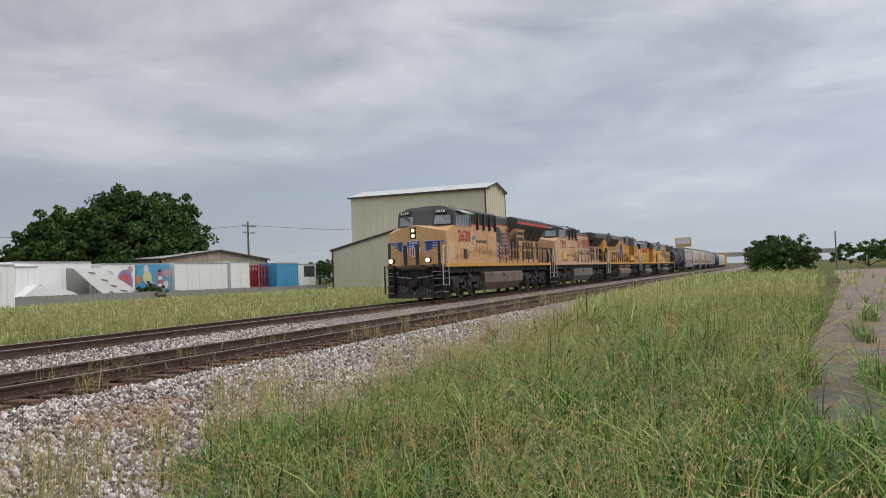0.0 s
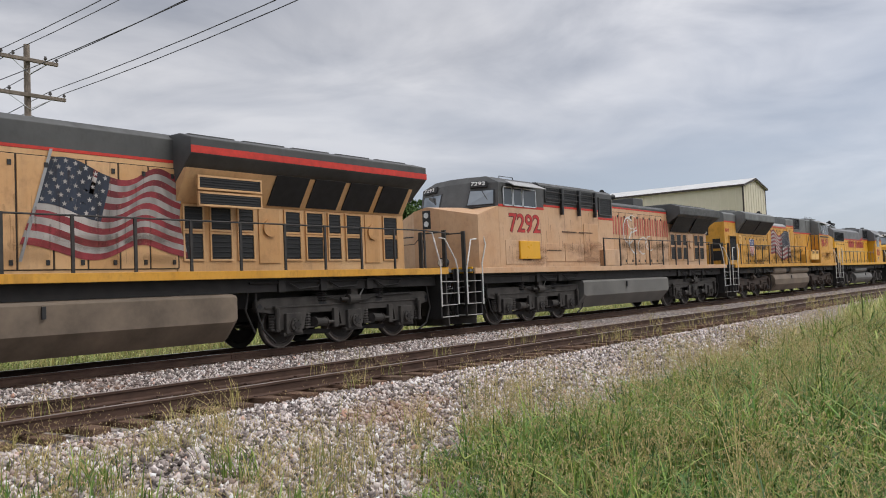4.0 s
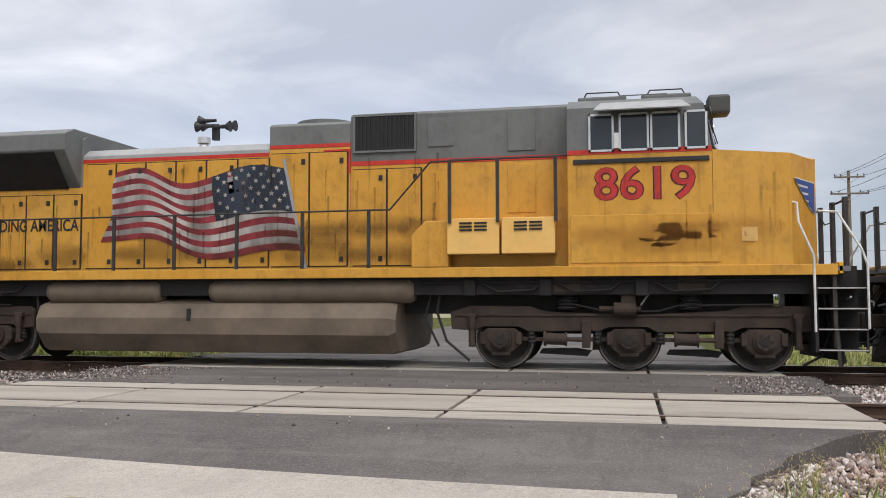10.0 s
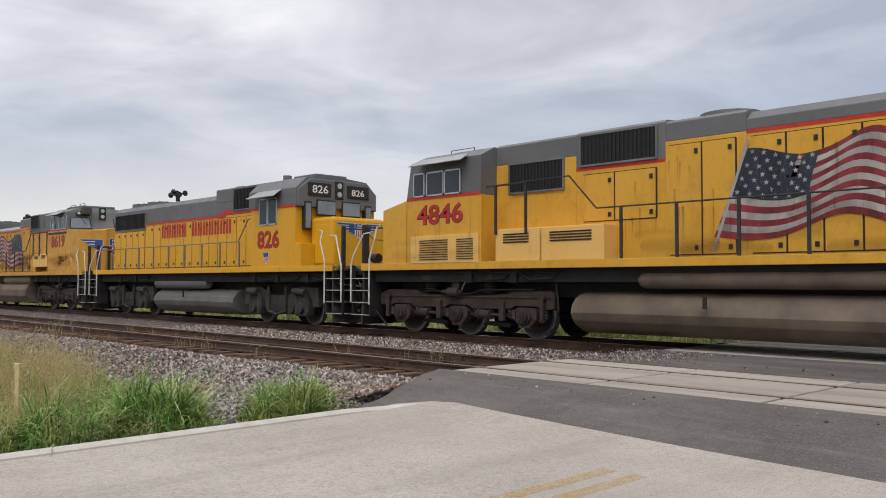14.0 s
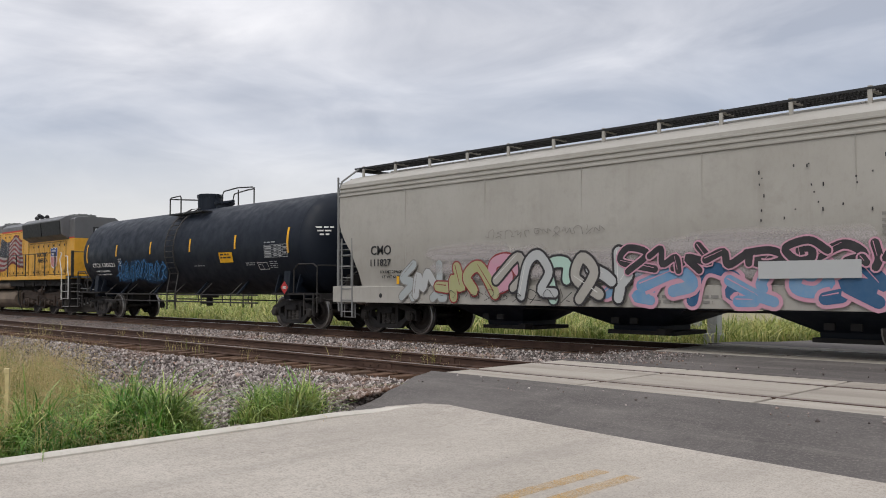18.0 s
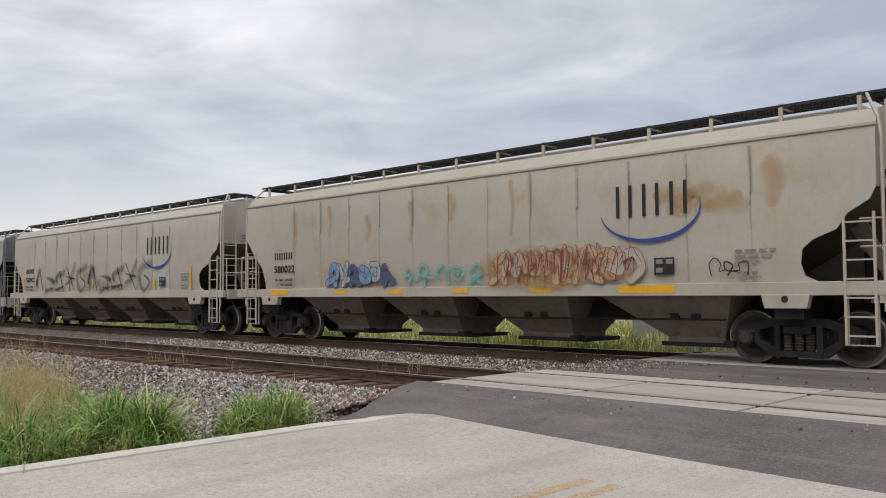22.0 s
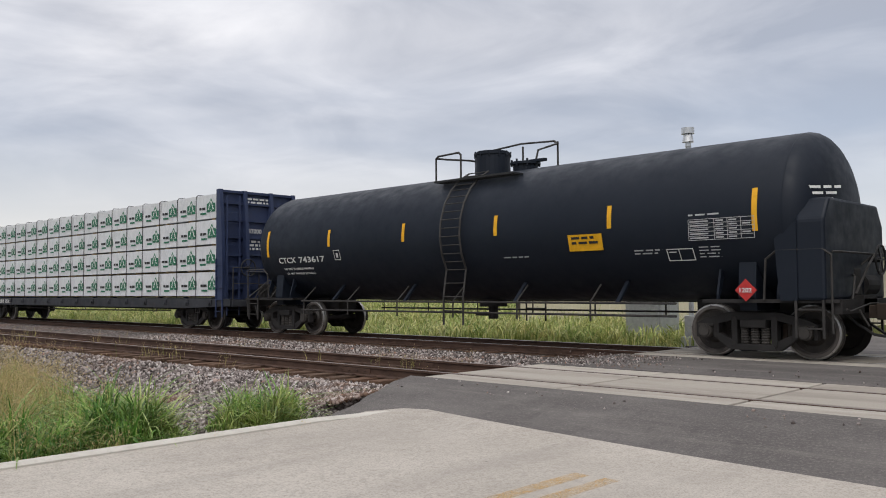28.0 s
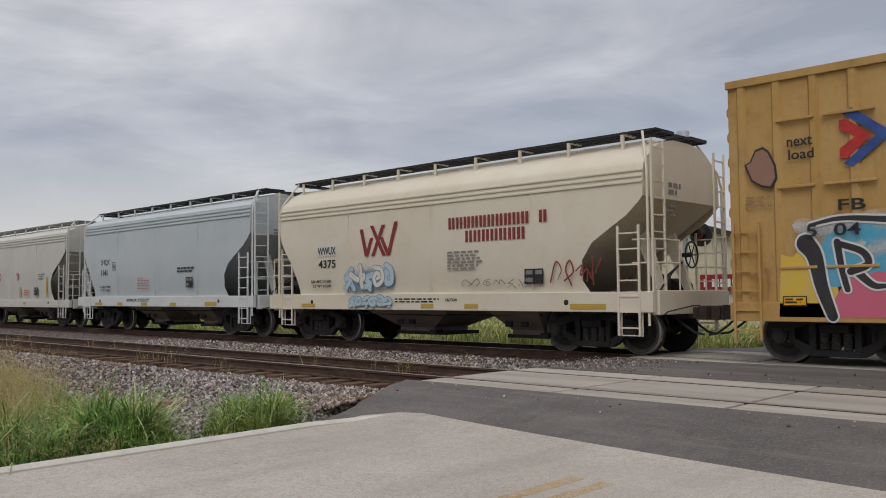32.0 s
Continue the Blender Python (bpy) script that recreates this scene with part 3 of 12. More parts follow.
def part(name, bm, material, parent=None, label="", smooth=None):
    ob = new(name, mesh_of(bm, name, material, smooth))
    if parent is not None:
        ob.parent = parent
    return tagged(ob, label)


def thing(name, label, category, group="", kind="", at=(0, 0, 0)):
    ob = new(name)
    ob.empty_display_size = 0.2
    ob.location = at
    return tagged(ob, label, category, group, kind)


def B():
    return bmesh.new()


def box(bm, x0, x1, y0, y1, z0, z1, bev=0.0, mi=0):
    (x0, x1), (y0, y1), (z0, z1) = sorted((x0, x1)), sorted((y0, y1)), sorted((z0, z1))
    v = [bm.verts.new(p) for p in ((x0, y0, z0), (x1, y0, z0), (x1, y1, z0), (x0, y1, z0), (x0, y0, z1), (x1, y0, z1), (x1, y1, z1), (x0, y1, z1))]
    fs = [bm.faces.new([v[i] for i in f]) for f in ((3, 2, 1, 0), (4, 5, 6, 7), (0, 1, 5, 4), (1, 2, 6, 5), (2, 3, 7, 6), (3, 0, 4, 7))]
    for f in fs:
        f.material_index = mi
    if bev:
        es = {e for f in fs for e in f.edges}
        bmesh.ops.bevel(bm, geom=list(es), offset=bev, segments=2, affect="EDGES", profile=0.5)
    return bm


def prism(bm, pts, axis, a, b, bev=0.0, mi=0):
    """A flat outline drawn out along an axis from a to b. Outline: (x, z) for axis y, (y, z) for axis x, (x, y) for axis z."""
    def at(p, q):
        return {"y": (p[0], q, p[1]), "x": (q, p[0], p[1]), "z": (p[0], p[1], q)}[axis]
    lo, hi = [bm.verts.new(at(p, a)) for p in pts], [bm.verts.new(at(p, b)) for p in pts]
    n = len(pts)
    fs = [bm.faces.new(lo), bm.faces.new(hi[::-1])] + [bm.faces.new((lo[i], hi[i], hi[(i + 1) % n], lo[(i + 1) % n])) for i in range(n)]
    for f in fs:
        f.material_index = mi
    if bev:
        es = {e for f in fs for e in f.edges}
        bmesh.ops.bevel(bm, geom=list(es), offset=bev, segments=2, affect="EDGES", profile=0.5)
    return bm


def cyl(bm, p, q, r, seg=12, r2=None, mi=0, cap=True):
    p, q = Vector(p), Vector(q)
    d = (q - p).normalized()
    u = d.orthogonal().normalized()
    w = d.cross(u)
    r2 = r if r2 is None else r2
    ring = [[bm.verts.new(c + (u * math.cos(a) + w * math.sin(a)) * rr) for a in [2 * math.pi * i / seg for i in range(seg)]] for c, rr in ((p, r), (q, r2))]
    for i in range(seg):
        j = (i + 1) % seg
        f = bm.faces.new((ring[0][i], ring[0][j], ring[1][j], ring[1][i]))
        f.material_index = mi
    if cap:
        for f in (bm.faces.new(ring[0][::-1]), bm.faces.new(ring[1])):
            f.material_index = mi
    return bm


def tube(bm, pts, r, seg=6, mi=0):
    """A bent bar through the points."""
    pts = [Vector(p) for p in pts]
    rings, u = [], None
    for i, p in enumerate(pts):
        d = ((pts[min(i + 1, len(pts) - 1)] - p).normalized() + (p - pts[max(i - 1, 0)]).normalized())
        d = d.normalized() if d.length > 1e-6 else Vector((0, 0, 1))
        u = (u - d * u.dot(d)) if u is not None else d.orthogonal()
        u = u.normalized() if u.length > 1e-6 else d.orthogonal().normalized()
        w = d.cross(u)
        rings.append([bm.verts.new(p + (u * math.cos(a) + w * math.sin(a)) * r) for a in [2 * math.pi * (k + 0.5) / seg for k in range(seg)]])
    for a, b in zip(rings, rings[1:]):
        for k in range(seg):
            bm.faces.new((a[k], a[(k + 1) % seg], b[(k + 1) % seg], b[k])).material_index = mi
    bm.faces.new(rings[0][::-1]).material_index = mi
    bm.faces.new(rings[-1]).material_index = mi
    return bm


def loft(bm, rings, cap=True, mi=0):
    """Skins closed outlines of equal length."""
    vs = [[bm.verts.new(p) for p in ring] for ring in rings]
    n = len(vs[0])
    for a, b in zip(vs, vs[1:]):
        for k in range(n):
            bm.faces.new((a[k], a[(k + 1) % n], b[(k + 1) % n], b[k])).material_index = mi
    if cap:
        bm.faces.new(vs[0][::-1]).material_index = mi
        bm.faces.new(vs[-1]).material_index = mi
    return bm


def poly_mesh(name, verts, faces, mats, smooth=False):
    me = bpy.data.meshes.new(name)
    me.from_pydata(verts, [], faces)
    for m in (mats if isinstance(mats, (list, tuple)) else [mats]):
        me.materials.append(M(m))
    if smooth:
        for p in me.polygons:
            p.use_smooth = True
    return me


def arrays_mesh(name, verts, tris, mats):
    """A large triangle mesh from numpy arrays."""
    me = bpy.data.meshes.new(name)
    me.vertices.add(len(verts))
    me.vertices.foreach_set("co", np.ascontiguousarray(verts, dtype=np.float32).ravel())
    me.loops.add(len(tris) * 3)
    me.loops.foreach_set("vertex_index", np.ascontiguousarray(tris, dtype=np.int32).ravel())
    me.polygons.add(len(tris))
    me.polygons.foreach_set("loop_start", np.arange(0, len(tris) * 3, 3, dtype=np.int32))
    me.polygons.foreach_set("loop_total", np.full(len(tris), 3, dtype=np.int32))
    for m in (mats if isinstance(mats, (list, tuple)) else [mats]):
        me.materials.append(M(m))
    me.update(calc_edges=True)
    return me


def flat_text(name, text, size, x, z, y, material, parent, width=None, label="", face=-1, thick=0.004, spacing=1.0):
    """Raised lettering in the built-in font on a side wall: x is its left edge as read, z its base line, y the wall. face -1 looks to -y."""
    cu = bpy.data.curves.new(name, "FONT")
    cu.body, cu.size, cu.extrude, cu.resolution_u, cu.space_character = text, size, thick / 2, 3, spacing
    tmp = bpy.data.objects.new(name, cu)
    scene.collection.objects.link(tmp)
    dg = bpy.context.evaluated_depsgraph_get()
    me = bpy.data.meshes.new_from_object(tmp.evaluated_get(dg))
    bpy.data.objects.remove(tmp)
    co = np.empty(len(me.vertices) * 3)
    me.vertices.foreach_get("co", co)
    co = co.reshape(-1, 3)
    lo, hi = co.min(0), co.max(0)
    k = (width / (hi[0] - lo[0])) if width else 1.0
    w = np.empty_like(co)
    if face == -1:
        w[:, 0], w[:, 1], w[:, 2] = x + (co[:, 0] - lo[0]) * k, y - 0.003 - co[:, 2], z + co[:, 1]
    elif face == "+x":
        w[:, 0], w[:, 1], w[:, 2] = x + 0.003 + co[:, 2], y + (co[:, 0] - lo[0]) * k, z + co[:, 1]
    else:
        w[:, 0], w[:, 1], w[:, 2] = x - 0.003 - co[:, 2], y - (co[:, 0] - lo[0]) * k, z + co[:, 1]
    me.vertices.foreach_set("co", w.ravel())
    me.materials.clear()
    me.materials.append(M(material))
    me.update()
    ob = new(name, me)
    ob.parent = parent
    return tagged(ob, label)

# ---- ground, tracks, road ----


def ground_z(x, y):
    """Height of the turf and soil."""
    z = -0.50
    if y > 21:
        z += min(0.25, (y - 21) * 0.012)
    if ROAD_L - 1.2 < x < ROAD_R + 0.8:
        z = -0.62
    if 6.3 < y < 20.2:
        z = -0.62
    return z


def build_ground():
    def axis(near, step, far):
        out, v, s = [0.0], 0.0, step
        while v < far:
            if v > near:
                s *= 1.35
            v += s
            out.append(v)
        return [-q for q in out[:0:-1]] + out
    xs, ys = axis(60, 1.5, 4500), axis(40, 1.0, 4500)
    verts, faces = [], []
    for x in xs:
        for y in ys:
            bumpy = 0.05 * noise.noise((x * 0.35, y * 0.35, 0)) if abs(x) < 90 and abs(y) < 70 else 0
            verts.append((x, y, ground_z(x, y) + bumpy))
    n = len(ys)
    for i in range(len(xs) - 1):
        for j in range(n - 1):
            a = i * n + j
            faces.append((a, a + n, a + n + 1, a + 1))
    ob = new("ground", poly_mesh("ground", verts, faces, "soil_and_turf", True))
    tagged(ob, "uneven grassy ground with bare soil patches", "ground", kind="structure")


def field_edge(x):
    """Where the tall grass gives way to the gravel."""
    if x < 6.5:
        return 3.10 + (x - 3.9) * 0.85
    if x < 14:
        return 5.31 + (x - 6.5) * 0.015
    return min(7.2, 5.42 + (x - 14) * 0.03)


def bed_edge(x):
    """The near edge of the ballast, which widens into loose gravel beside the road."""
    if x < ROAD_L - 1:
        return min(6.6, 4.6 + 0.22 * (-9.2 - x)) + 0.2 * math.sin(x * 0.7) + 0.15 * math.sin(x * 1.9)
    wide = 4.6 * math.exp(-((x - 2.6) / 2.9) ** 2) + 1.1 * math.exp(-((x - 7) / 4.0) ** 2)
    e = 6.9 - wide + 0.18 * math.sin(x * 1.3) + 0.12 * math.sin(x * 3.1)
    return min(e, field_edge(x) - 1.0) if x > 4 else e


def bed_z(x, y):
    e = bed_edge(x)
    if y < e:
        return -0.60
    top = -0.175
    k = min(1.0, (y - e) / max(1.4, 8.3 - e))
    z = -0.56 + (top + 0.56) * (k * k * (3 - 2 * k))
    if y > 18.2:
        z = top - (y - 18.2) * 0.26
    if 8.3 < y < 11.9:
        z -= 0.06 * min(1.0, (y - 8.3) / 0.4, (11.9 - y) / 0.4)
    if 11.6 < y < 14.5:
        z -= 0.05 * math.sin((y - 11.6) / 2.9 * math.pi)
    return z


def build_bed(name, x0, x1, step, label, material="ballast"):
    ys = [1.32 + 0.28 * i for i in range(68)]
    xs, x = [], x0
    while x < x1:
        xs.append(x)
        x += step if -40 < x < 60 else step * 6
    xs.append(x1)
    verts, faces, n = [], [], len(ys)
    for x in xs:
        for y in ys:
            verts.append((x, y, bed_z(x, y) + 0.018 * noise.noise((x * 3, y * 3, 5)) - 0.01))
    for i in range(len(xs) - 1):
        for j in range(n - 1):
            if ys[j + 1] < min(bed_edge(xs[i]), bed_edge(xs[i + 1])) - 0.3:
                continue
            a = i * n + j
            faces.append((a, a + n, a + n + 1, a + 1))
    ob = new(name, poly_mesh(name, verts, faces, material, True))
    tagged(ob, label, "ballast", kind="structure")


def scatter_stones(name, spots, label, size=(0.018, 0.045), material="stone"):
    """Loose angular stones, joined."""
    n = len(spots)
    base = np.array([(1, 0, 0), (-1, 0, 0), (0, 1, 0), (0, -1, 0), (0, 0, 1), (0, 0, -1)], float)
    tri = np.array([(0, 2, 4), (2, 1, 4), (1, 3, 4), (3, 0, 4), (2, 0, 5), (1, 2, 5), (3, 1, 5), (0, 3, 5)])
    rng = np.random.default_rng(5)
    s = rng.uniform(*size, (n, 1, 1)) * rng.uniform(0.6, 1.3, (n, 1, 3))
    v = base[None] * s * rng.uniform(0.7, 1.25, (n, 6, 1))
    a, b = rng.uniform(0, 6.28, n), rng.uniform(-0.7, 0.7, n)
    ca, sa, cb, sb = np.cos(a), np.sin(a), np.cos(b), np.sin(b)
    x, y, z = v[..., 0].copy(), v[..., 1].copy(), v[..., 2].copy()
    y2, z2 = y * cb[:, None] - z * sb[:, None], y * sb[:, None] + z * cb[:, None]
    v[..., 0], v[..., 1], v[..., 2] = x * ca[:, None] - y2 * sa[:, None], x * sa[:, None] + y2 * ca[:, None], z2
    v += np.asarray(spots)[:, None, :]
    t = tri[None] + (np.arange(n) * 6)[:, None, None]
    ob = new(name, arrays_mesh(name, v.reshape(-1, 3), t.reshape(-1, 3), material))
    return tagged(ob, label, "gravel", kind="stuff")


RAIL = [(-0.07, -0.172), (0.07, -0.172), (0.07, -0.155), (0.012, -0.135), (0.012, -0.045), (0.036, -0.036), (0.036, -0.004), (0.028, 0.0), (-0.028, 0.0), (-0.036, -0.004), (-0.036, -0.036), (-0.012, -0.045), (-0.012, -0.135), (-0.07, -0.155)]


def build_track(name, yc, head, label):
    track = thing(name, label, "railway track", kind="structure")
    for s in (-1, 1):
        bm = B()
        prism(bm, [(yc + s * 0.7525 + p[0], p[1]) for p in RAIL], "x", -420, 700)
        ob = part("rail", bm, ["rail_steel", head], track)
        for p in ob.data.polygons:
            if p.normal.z > 0.6 and p.center.z > -0.01:
                p.material_index = 1
    bm = B()
    box(bm, -0.115, 0.115, -1.28, 1.28, -0.34, -0.165, 0.012)
    tie = mesh_of(bm, "tie", "tie_wood")
    bm = B()
    box(bm, -0.09, 0.09, -0.15, 0.15, -0.167, -0.150)
    plate = mesh_of(bm, "tie_plate", "rail_steel")
    for i in range(190):
        x = -34 + i * 0.53
        if ROAD_L - 1.1 < x < ROAD_R + 2.4:
            continue
        ob = new("tie", tie)
        ob.parent = track
        ob.matrix_basis = pose(x + random.uniform(-0.03, 0.03), yc + random.uniform(-0.08, 0.08), random.uniform(-0.015, 0.01), 0, 0, random.uniform(-1.5, 1.5))
        for s in (-1, 1):
            if x < 30:
                q = new("tie_plate", plate)
                q.parent = track
                q.matrix_basis = pose(x, yc + s * 0.7525, 0.002)
    # joint bars with bolts
    for x in (-11.2, 12.4, 27.0, -24.8):
        for s in (-1, 1):
            bm = B()
            box(bm, x - 0.42, x + 0.42, yc + s * 0.7525 - 0.032, yc + s * 0.7525 + 0.032, -0.14, -0.045, 0.006)
            for k in range(4):
                cyl(bm, (x - 0.3 + 0.2 * k, yc + s * 0.7525 - 0.05, -0.09), (x - 0.3 + 0.2 * k, yc + s * 0.7525 + 0.05, -0.09), 0.016, 6)
            part("joint_bar", bm, "rail_steel", track)
    return track


def road_z(y):
    if y < 6.5:
        return -0.26 - 0.004 * max(0, 6.5 - y)
    if y < 8.75:
        k = (y - 6.5) / 2.25
        return -0.26 + 0.256 * (k * k * (3 - 2 * k))
    return -0.004


def sheet(name, outline, material, label, category, lift=0.0, thick=0.25, zf=road_z):
    """A paved slab: strips along y between a left and a right edge, with a skirt."""
    verts, faces = [], []
    cols = 13
    for x0, x1, y in outline:
        for k in range(cols):
            x = x0 + (x1 - x0) * k / (cols - 1)
            verts.append((x, y, zf(y) + lift))
    n = len(outline)
    for i in range(n - 1):
        for k in range(cols - 1):
            a = i * cols + k
            faces.append((a, a + 1, a + cols + 1, a + cols))
    rim = [k for k in range(cols)] + [(i + 1) * cols - 1 for i in range(1, n)] + [(n - 1) * cols + k for k in range(cols - 2, -1, -1)] + [i * cols for i in range(n - 2, 0, -1)]
    base = len(verts)
    verts += [(verts[r][0], verts[r][1], verts[r][2] - thick) for r in rim]
    m = len(rim)
    for i in range(m):
        faces.append((rim[(i + 1) % m], rim[i], base + i, base + (i + 1) % m))
    ob = new(name, poly_mesh(name, verts, faces, material, False))
    return tagged(ob, label, category, kind="structure")


def build_road():
    # concrete carriageway up to the crossing; its end is a shallow curve
    def end(x):
        u = x + 7.8
        return 7.36 - 0.115 * u + 0.0055 * u * u
    verts, faces, cols = [], [], 25
    ys = [-60, -40, -25, -15, -10, -7, -5, -3, -1, 1, 2, 3, 4, 5, 5.8, 6.5]
    for y in ys + [None, None]:
        for k in range(cols):
            x = ROAD_L + (ROAD_R - ROAD_L) * k / (cols - 1)
            corner = 0.45 * max(0, 1 - (x - ROAD_L) / 0.7) ** 2
            yy = y if y is not None else (end(x) - corner if len(verts) >= (len(ys) + 1) * cols else (6.5 + end(x) - corner) / 2)
            verts.append((x, yy, road_z(yy) + 0.006))
    n = len(ys) + 2
    for i in range(n - 1):
        for k in range(cols - 1):
            a = i * cols + k
            faces.append((a, a + 1, a + cols + 1, a + cols))
    ob = new("road", poly_mesh("road", verts, faces, "concrete_road", True))
    tagged(ob, "worn pale concrete road surface with stains", "road", kind="structure")
    # the raised rounded rim along its edge
    bm = B()
    rim = [(ROAD_L - 0.02, -0.32), (ROAD_L - 0.02, -0.215), (ROAD_L + 0.02, -0.200), (ROAD_L + 0.11, -0.200), (ROAD_L + 0.15, -0.225), (ROAD_L + 0.15, -0.32)]
    rings = []
    for y, dx in [(-60, 0), (-20, 0), (-6, 0), (0, 0), (4, 0), (6.1, 0), (6.6, 0.03), (6.87, 0.09), (7.08, 0.22), (7.21, 0.45)]:
        low = -0.05 * max(0, (y - 6.3)) + (road_z(y) + 0.26) - 0.012
        rings.append([(p[0] + dx, y, p[1] + low) for p in rim])
    loft(bm, rings)
    tagged(part("kerb", bm, "kerb_concrete", smooth=40), "low rounded concrete kerb along the road", "kerb", kind="structure")
    # asphalt apron between the concrete and the crossing
    outline = []
    for i in range(15):
        y = 5.25 + i * 0.253
        k = max(0.0, (y - 5.25) / 3.54)
        x0 = ROAD_L + 0.5 - 1.62 * k ** 0.8 + 0.03 * math.sin(y * 9)
        x1 = ROAD_R + 0.1 + 1.9 * k ** 2.2 + 0.05 * math.sin(y * 11)
        outline.append((x0, x1, y))
    sheet("asphalt", outline, "asphalt", "dark worn asphalt apron at the crossing", "asphalt")
    sheet("asphalt_middle", [(-9.15 + 0.05 * math.sin(i * 2.1), 2.9 + 0.05 * math.sin(i * 1.7), 11.64 + 0.282 * i) for i in range(11)], "asphalt", "dark asphalt between the two tracks", "asphalt", 0.0, 0.25, lambda y: -0.004 - 0.03 * math.sin((y - 11.64) / 2.82 * math.pi))
    sheet("asphalt_far_side", [(-9.3, 3.0, 17.35), (-9.4, 2.9, 18.9), (-9.4, 2.6, 21), (-9.4, 2.4, 26), (-9.4, 2.4, 40), (-9.4, 2.4, 58)], "asphalt", "grey road leading away beyond the tracks", "road", 0.0, 0.3, lambda y: -0.02 - min(0.30, max(0, (y - 18) * 0.05)))
    # double yellow centre line, nearly worn away
    for x in (-4.08, -3.79):
        bm = B()
        for y0, y1 in ((3.8, 5.85), (-20, 3.5)):
            vs = [bm.verts.new(p) for p in ((x - 0.075, y0, road_z(y0) + 0.0095), (x + 0.075, y0, road_z(y0) + 0.0095), (x + 0.075, y1, road_z(y1) + 0.0095), (x - 0.075, y1, road_z(y1) + 0.0095))]
            bm.faces.new(vs)
        tagged(part("road_line", bm, "worn_yellow_line"), "faded yellow centre line on concrete", "road marking", kind="structure")
    # crossing panels: one row between the rails, one strip outside each rail
    for nm, yc in (("crossing", SIDE_Y), ("crossing_main", MAIN_Y)):
        deck = thing(nm, "pale concrete panel crossing between the rails", "level crossing", kind="structure")
        g = 0.7525
        for lo, hi in ((yc - 1.36, yc - g - 0.075), (yc - g + 0.10, yc + g - 0.10), (yc + g + 0.075, yc + 1.40)):
            joints = [-8.93, -6.53, -4.22, -1.95, 0.38, 2.54]
            for a, b in zip(joints, joints[1:]):
                bm = B()
                box(bm, a + 0.025, b - 0.025, lo, hi, -0.2, -0.004 + random.uniform(-0.004, 0.004), 0.012)
                part("panel", bm, "crossing_concrete", deck)
        bm = B()
        for s in (-1, 1):
            box(bm, -8.93, 2.54, yc + s * g - 0.1, yc + s * g + 0.1, -0.2, -0.055)
        box(bm, -8.91, 2.52, yc - 1.3, yc + 1.3, -0.22, -0.06)
        part("flangeway", bm, "black_paint", deck, "dark rubber flangeway filler")


def build_stones():
    rng = np.random.default_rng(11)
    spots = []
    # thick near the eye, thinner with distance
    for x0, x1, y0, y1, count in ((0.4, 6.5, 1.6, 8.7, 21000), (6, 14, 4.2, 9.0, 16500), (14, 30, 4.6, 8.8, 12500), (2.75, 24, 11.2, 14.7, 12000), (-14.5, -8.7, 4.5, 9.0, 12500), (-25, -14.5, 6.0, 8.8, 5500), (-27, -9.0, 11.3, 14.5, 9000), (-10, -8.3, 6.6, 8.0, 900),
                                  (2.4, 3.7, 11.3, 14.5, 700), (-9.8, -8.6, 11.4, 14.5, 700)):
        x, y = rng.uniform(x0, x1, count), rng.uniform(y0, y1, count)
        for a, b in zip(x, y):
            if b > bed_edge(a) - 0.25 * rng.random():
                if ROAD_L - 0.8 < a < ROAD_R + 1.8 and not (a > 0.5 + 0.75 * max(0, b - 6.4) and b < 8.7) and not a < -8.3:
                    continue
                spots.append((a, b, max(bed_z(a, b), -0.5) + rng.uniform(-0.012, 0.014)))
    for a, b in zip(rng.uniform(-9.1, -8.12, 2200), rng.uniform(4.6, 7.0, 2200)):
        if b < 6.0 or a < -8.35:
            spots.append((a, b, -0.44 + max(0, b - 6) * 0.12 + rng.uniform(-0.012, 0.014)))
    scatter_stones("loose_ballast", [q for q in spots if q[0] < -3], "loose dark grey ballast stones")
    scatter_stones("loose_ballast", [q for q in spots if q[0] >= -3], "loose pale grey and reddish ballast stones", material="stone_pale")
    few = []
    for i in range(150):
        a, b = rng.uniform(-8.8, 2.5), rng.choice([rng.uniform(7.9, 8.7), rng.uniform(11.8, 14.3), rng.uniform(11.8, 12.8)])
        few.append((a, b, road_z(b) + 0.004))
    for i in range(1500):
        a = rng.choice([rng.normal(-8.5, 0.55), rng.normal(2.1, 0.35)])
        b = rng.uniform(11.8, 14.3)
        few.append((a, b, 0.0))
    scatter_stones("road_grit", few, "small pale stones strewn over the asphalt", (0.008, 0.022))


build_ground()
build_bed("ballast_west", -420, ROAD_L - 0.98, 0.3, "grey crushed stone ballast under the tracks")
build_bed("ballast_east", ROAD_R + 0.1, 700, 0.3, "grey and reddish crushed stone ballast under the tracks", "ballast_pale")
build_track("siding_track", SIDE_Y, "rail_head_worn", "rusty siding track on old wooden ties")
build_track("main_track", MAIN_Y, "rail_head_bright", "main railway track with worn rail heads")
build_road()
build_stones()

# ---- the train: shared pieces ----
# coupler lines along the train, from the leading loco back, measured from the eye's place at 0 s
OFFS = [37.4, 59.85, 82.4, 104.75, 122.75, 144.85, 163.05, 180.8, 200.25, 219.8, 238.75, 263.6, 281.7, 294.9, 307.8, 321.0, 339.5]
TRAIN, AXLES = [], []


def head_x(t):
    return -10.06 * t - 0.00021 * t ** 3


def side(x, z, y):
    """Writing plane on the wall that looks to -y: origin, reading direction +x."""
    return Matrix(((1, 0, 0, x), (0, 0, -1, y), (0, 1, 0, z), (0, 0, 0, 1)))


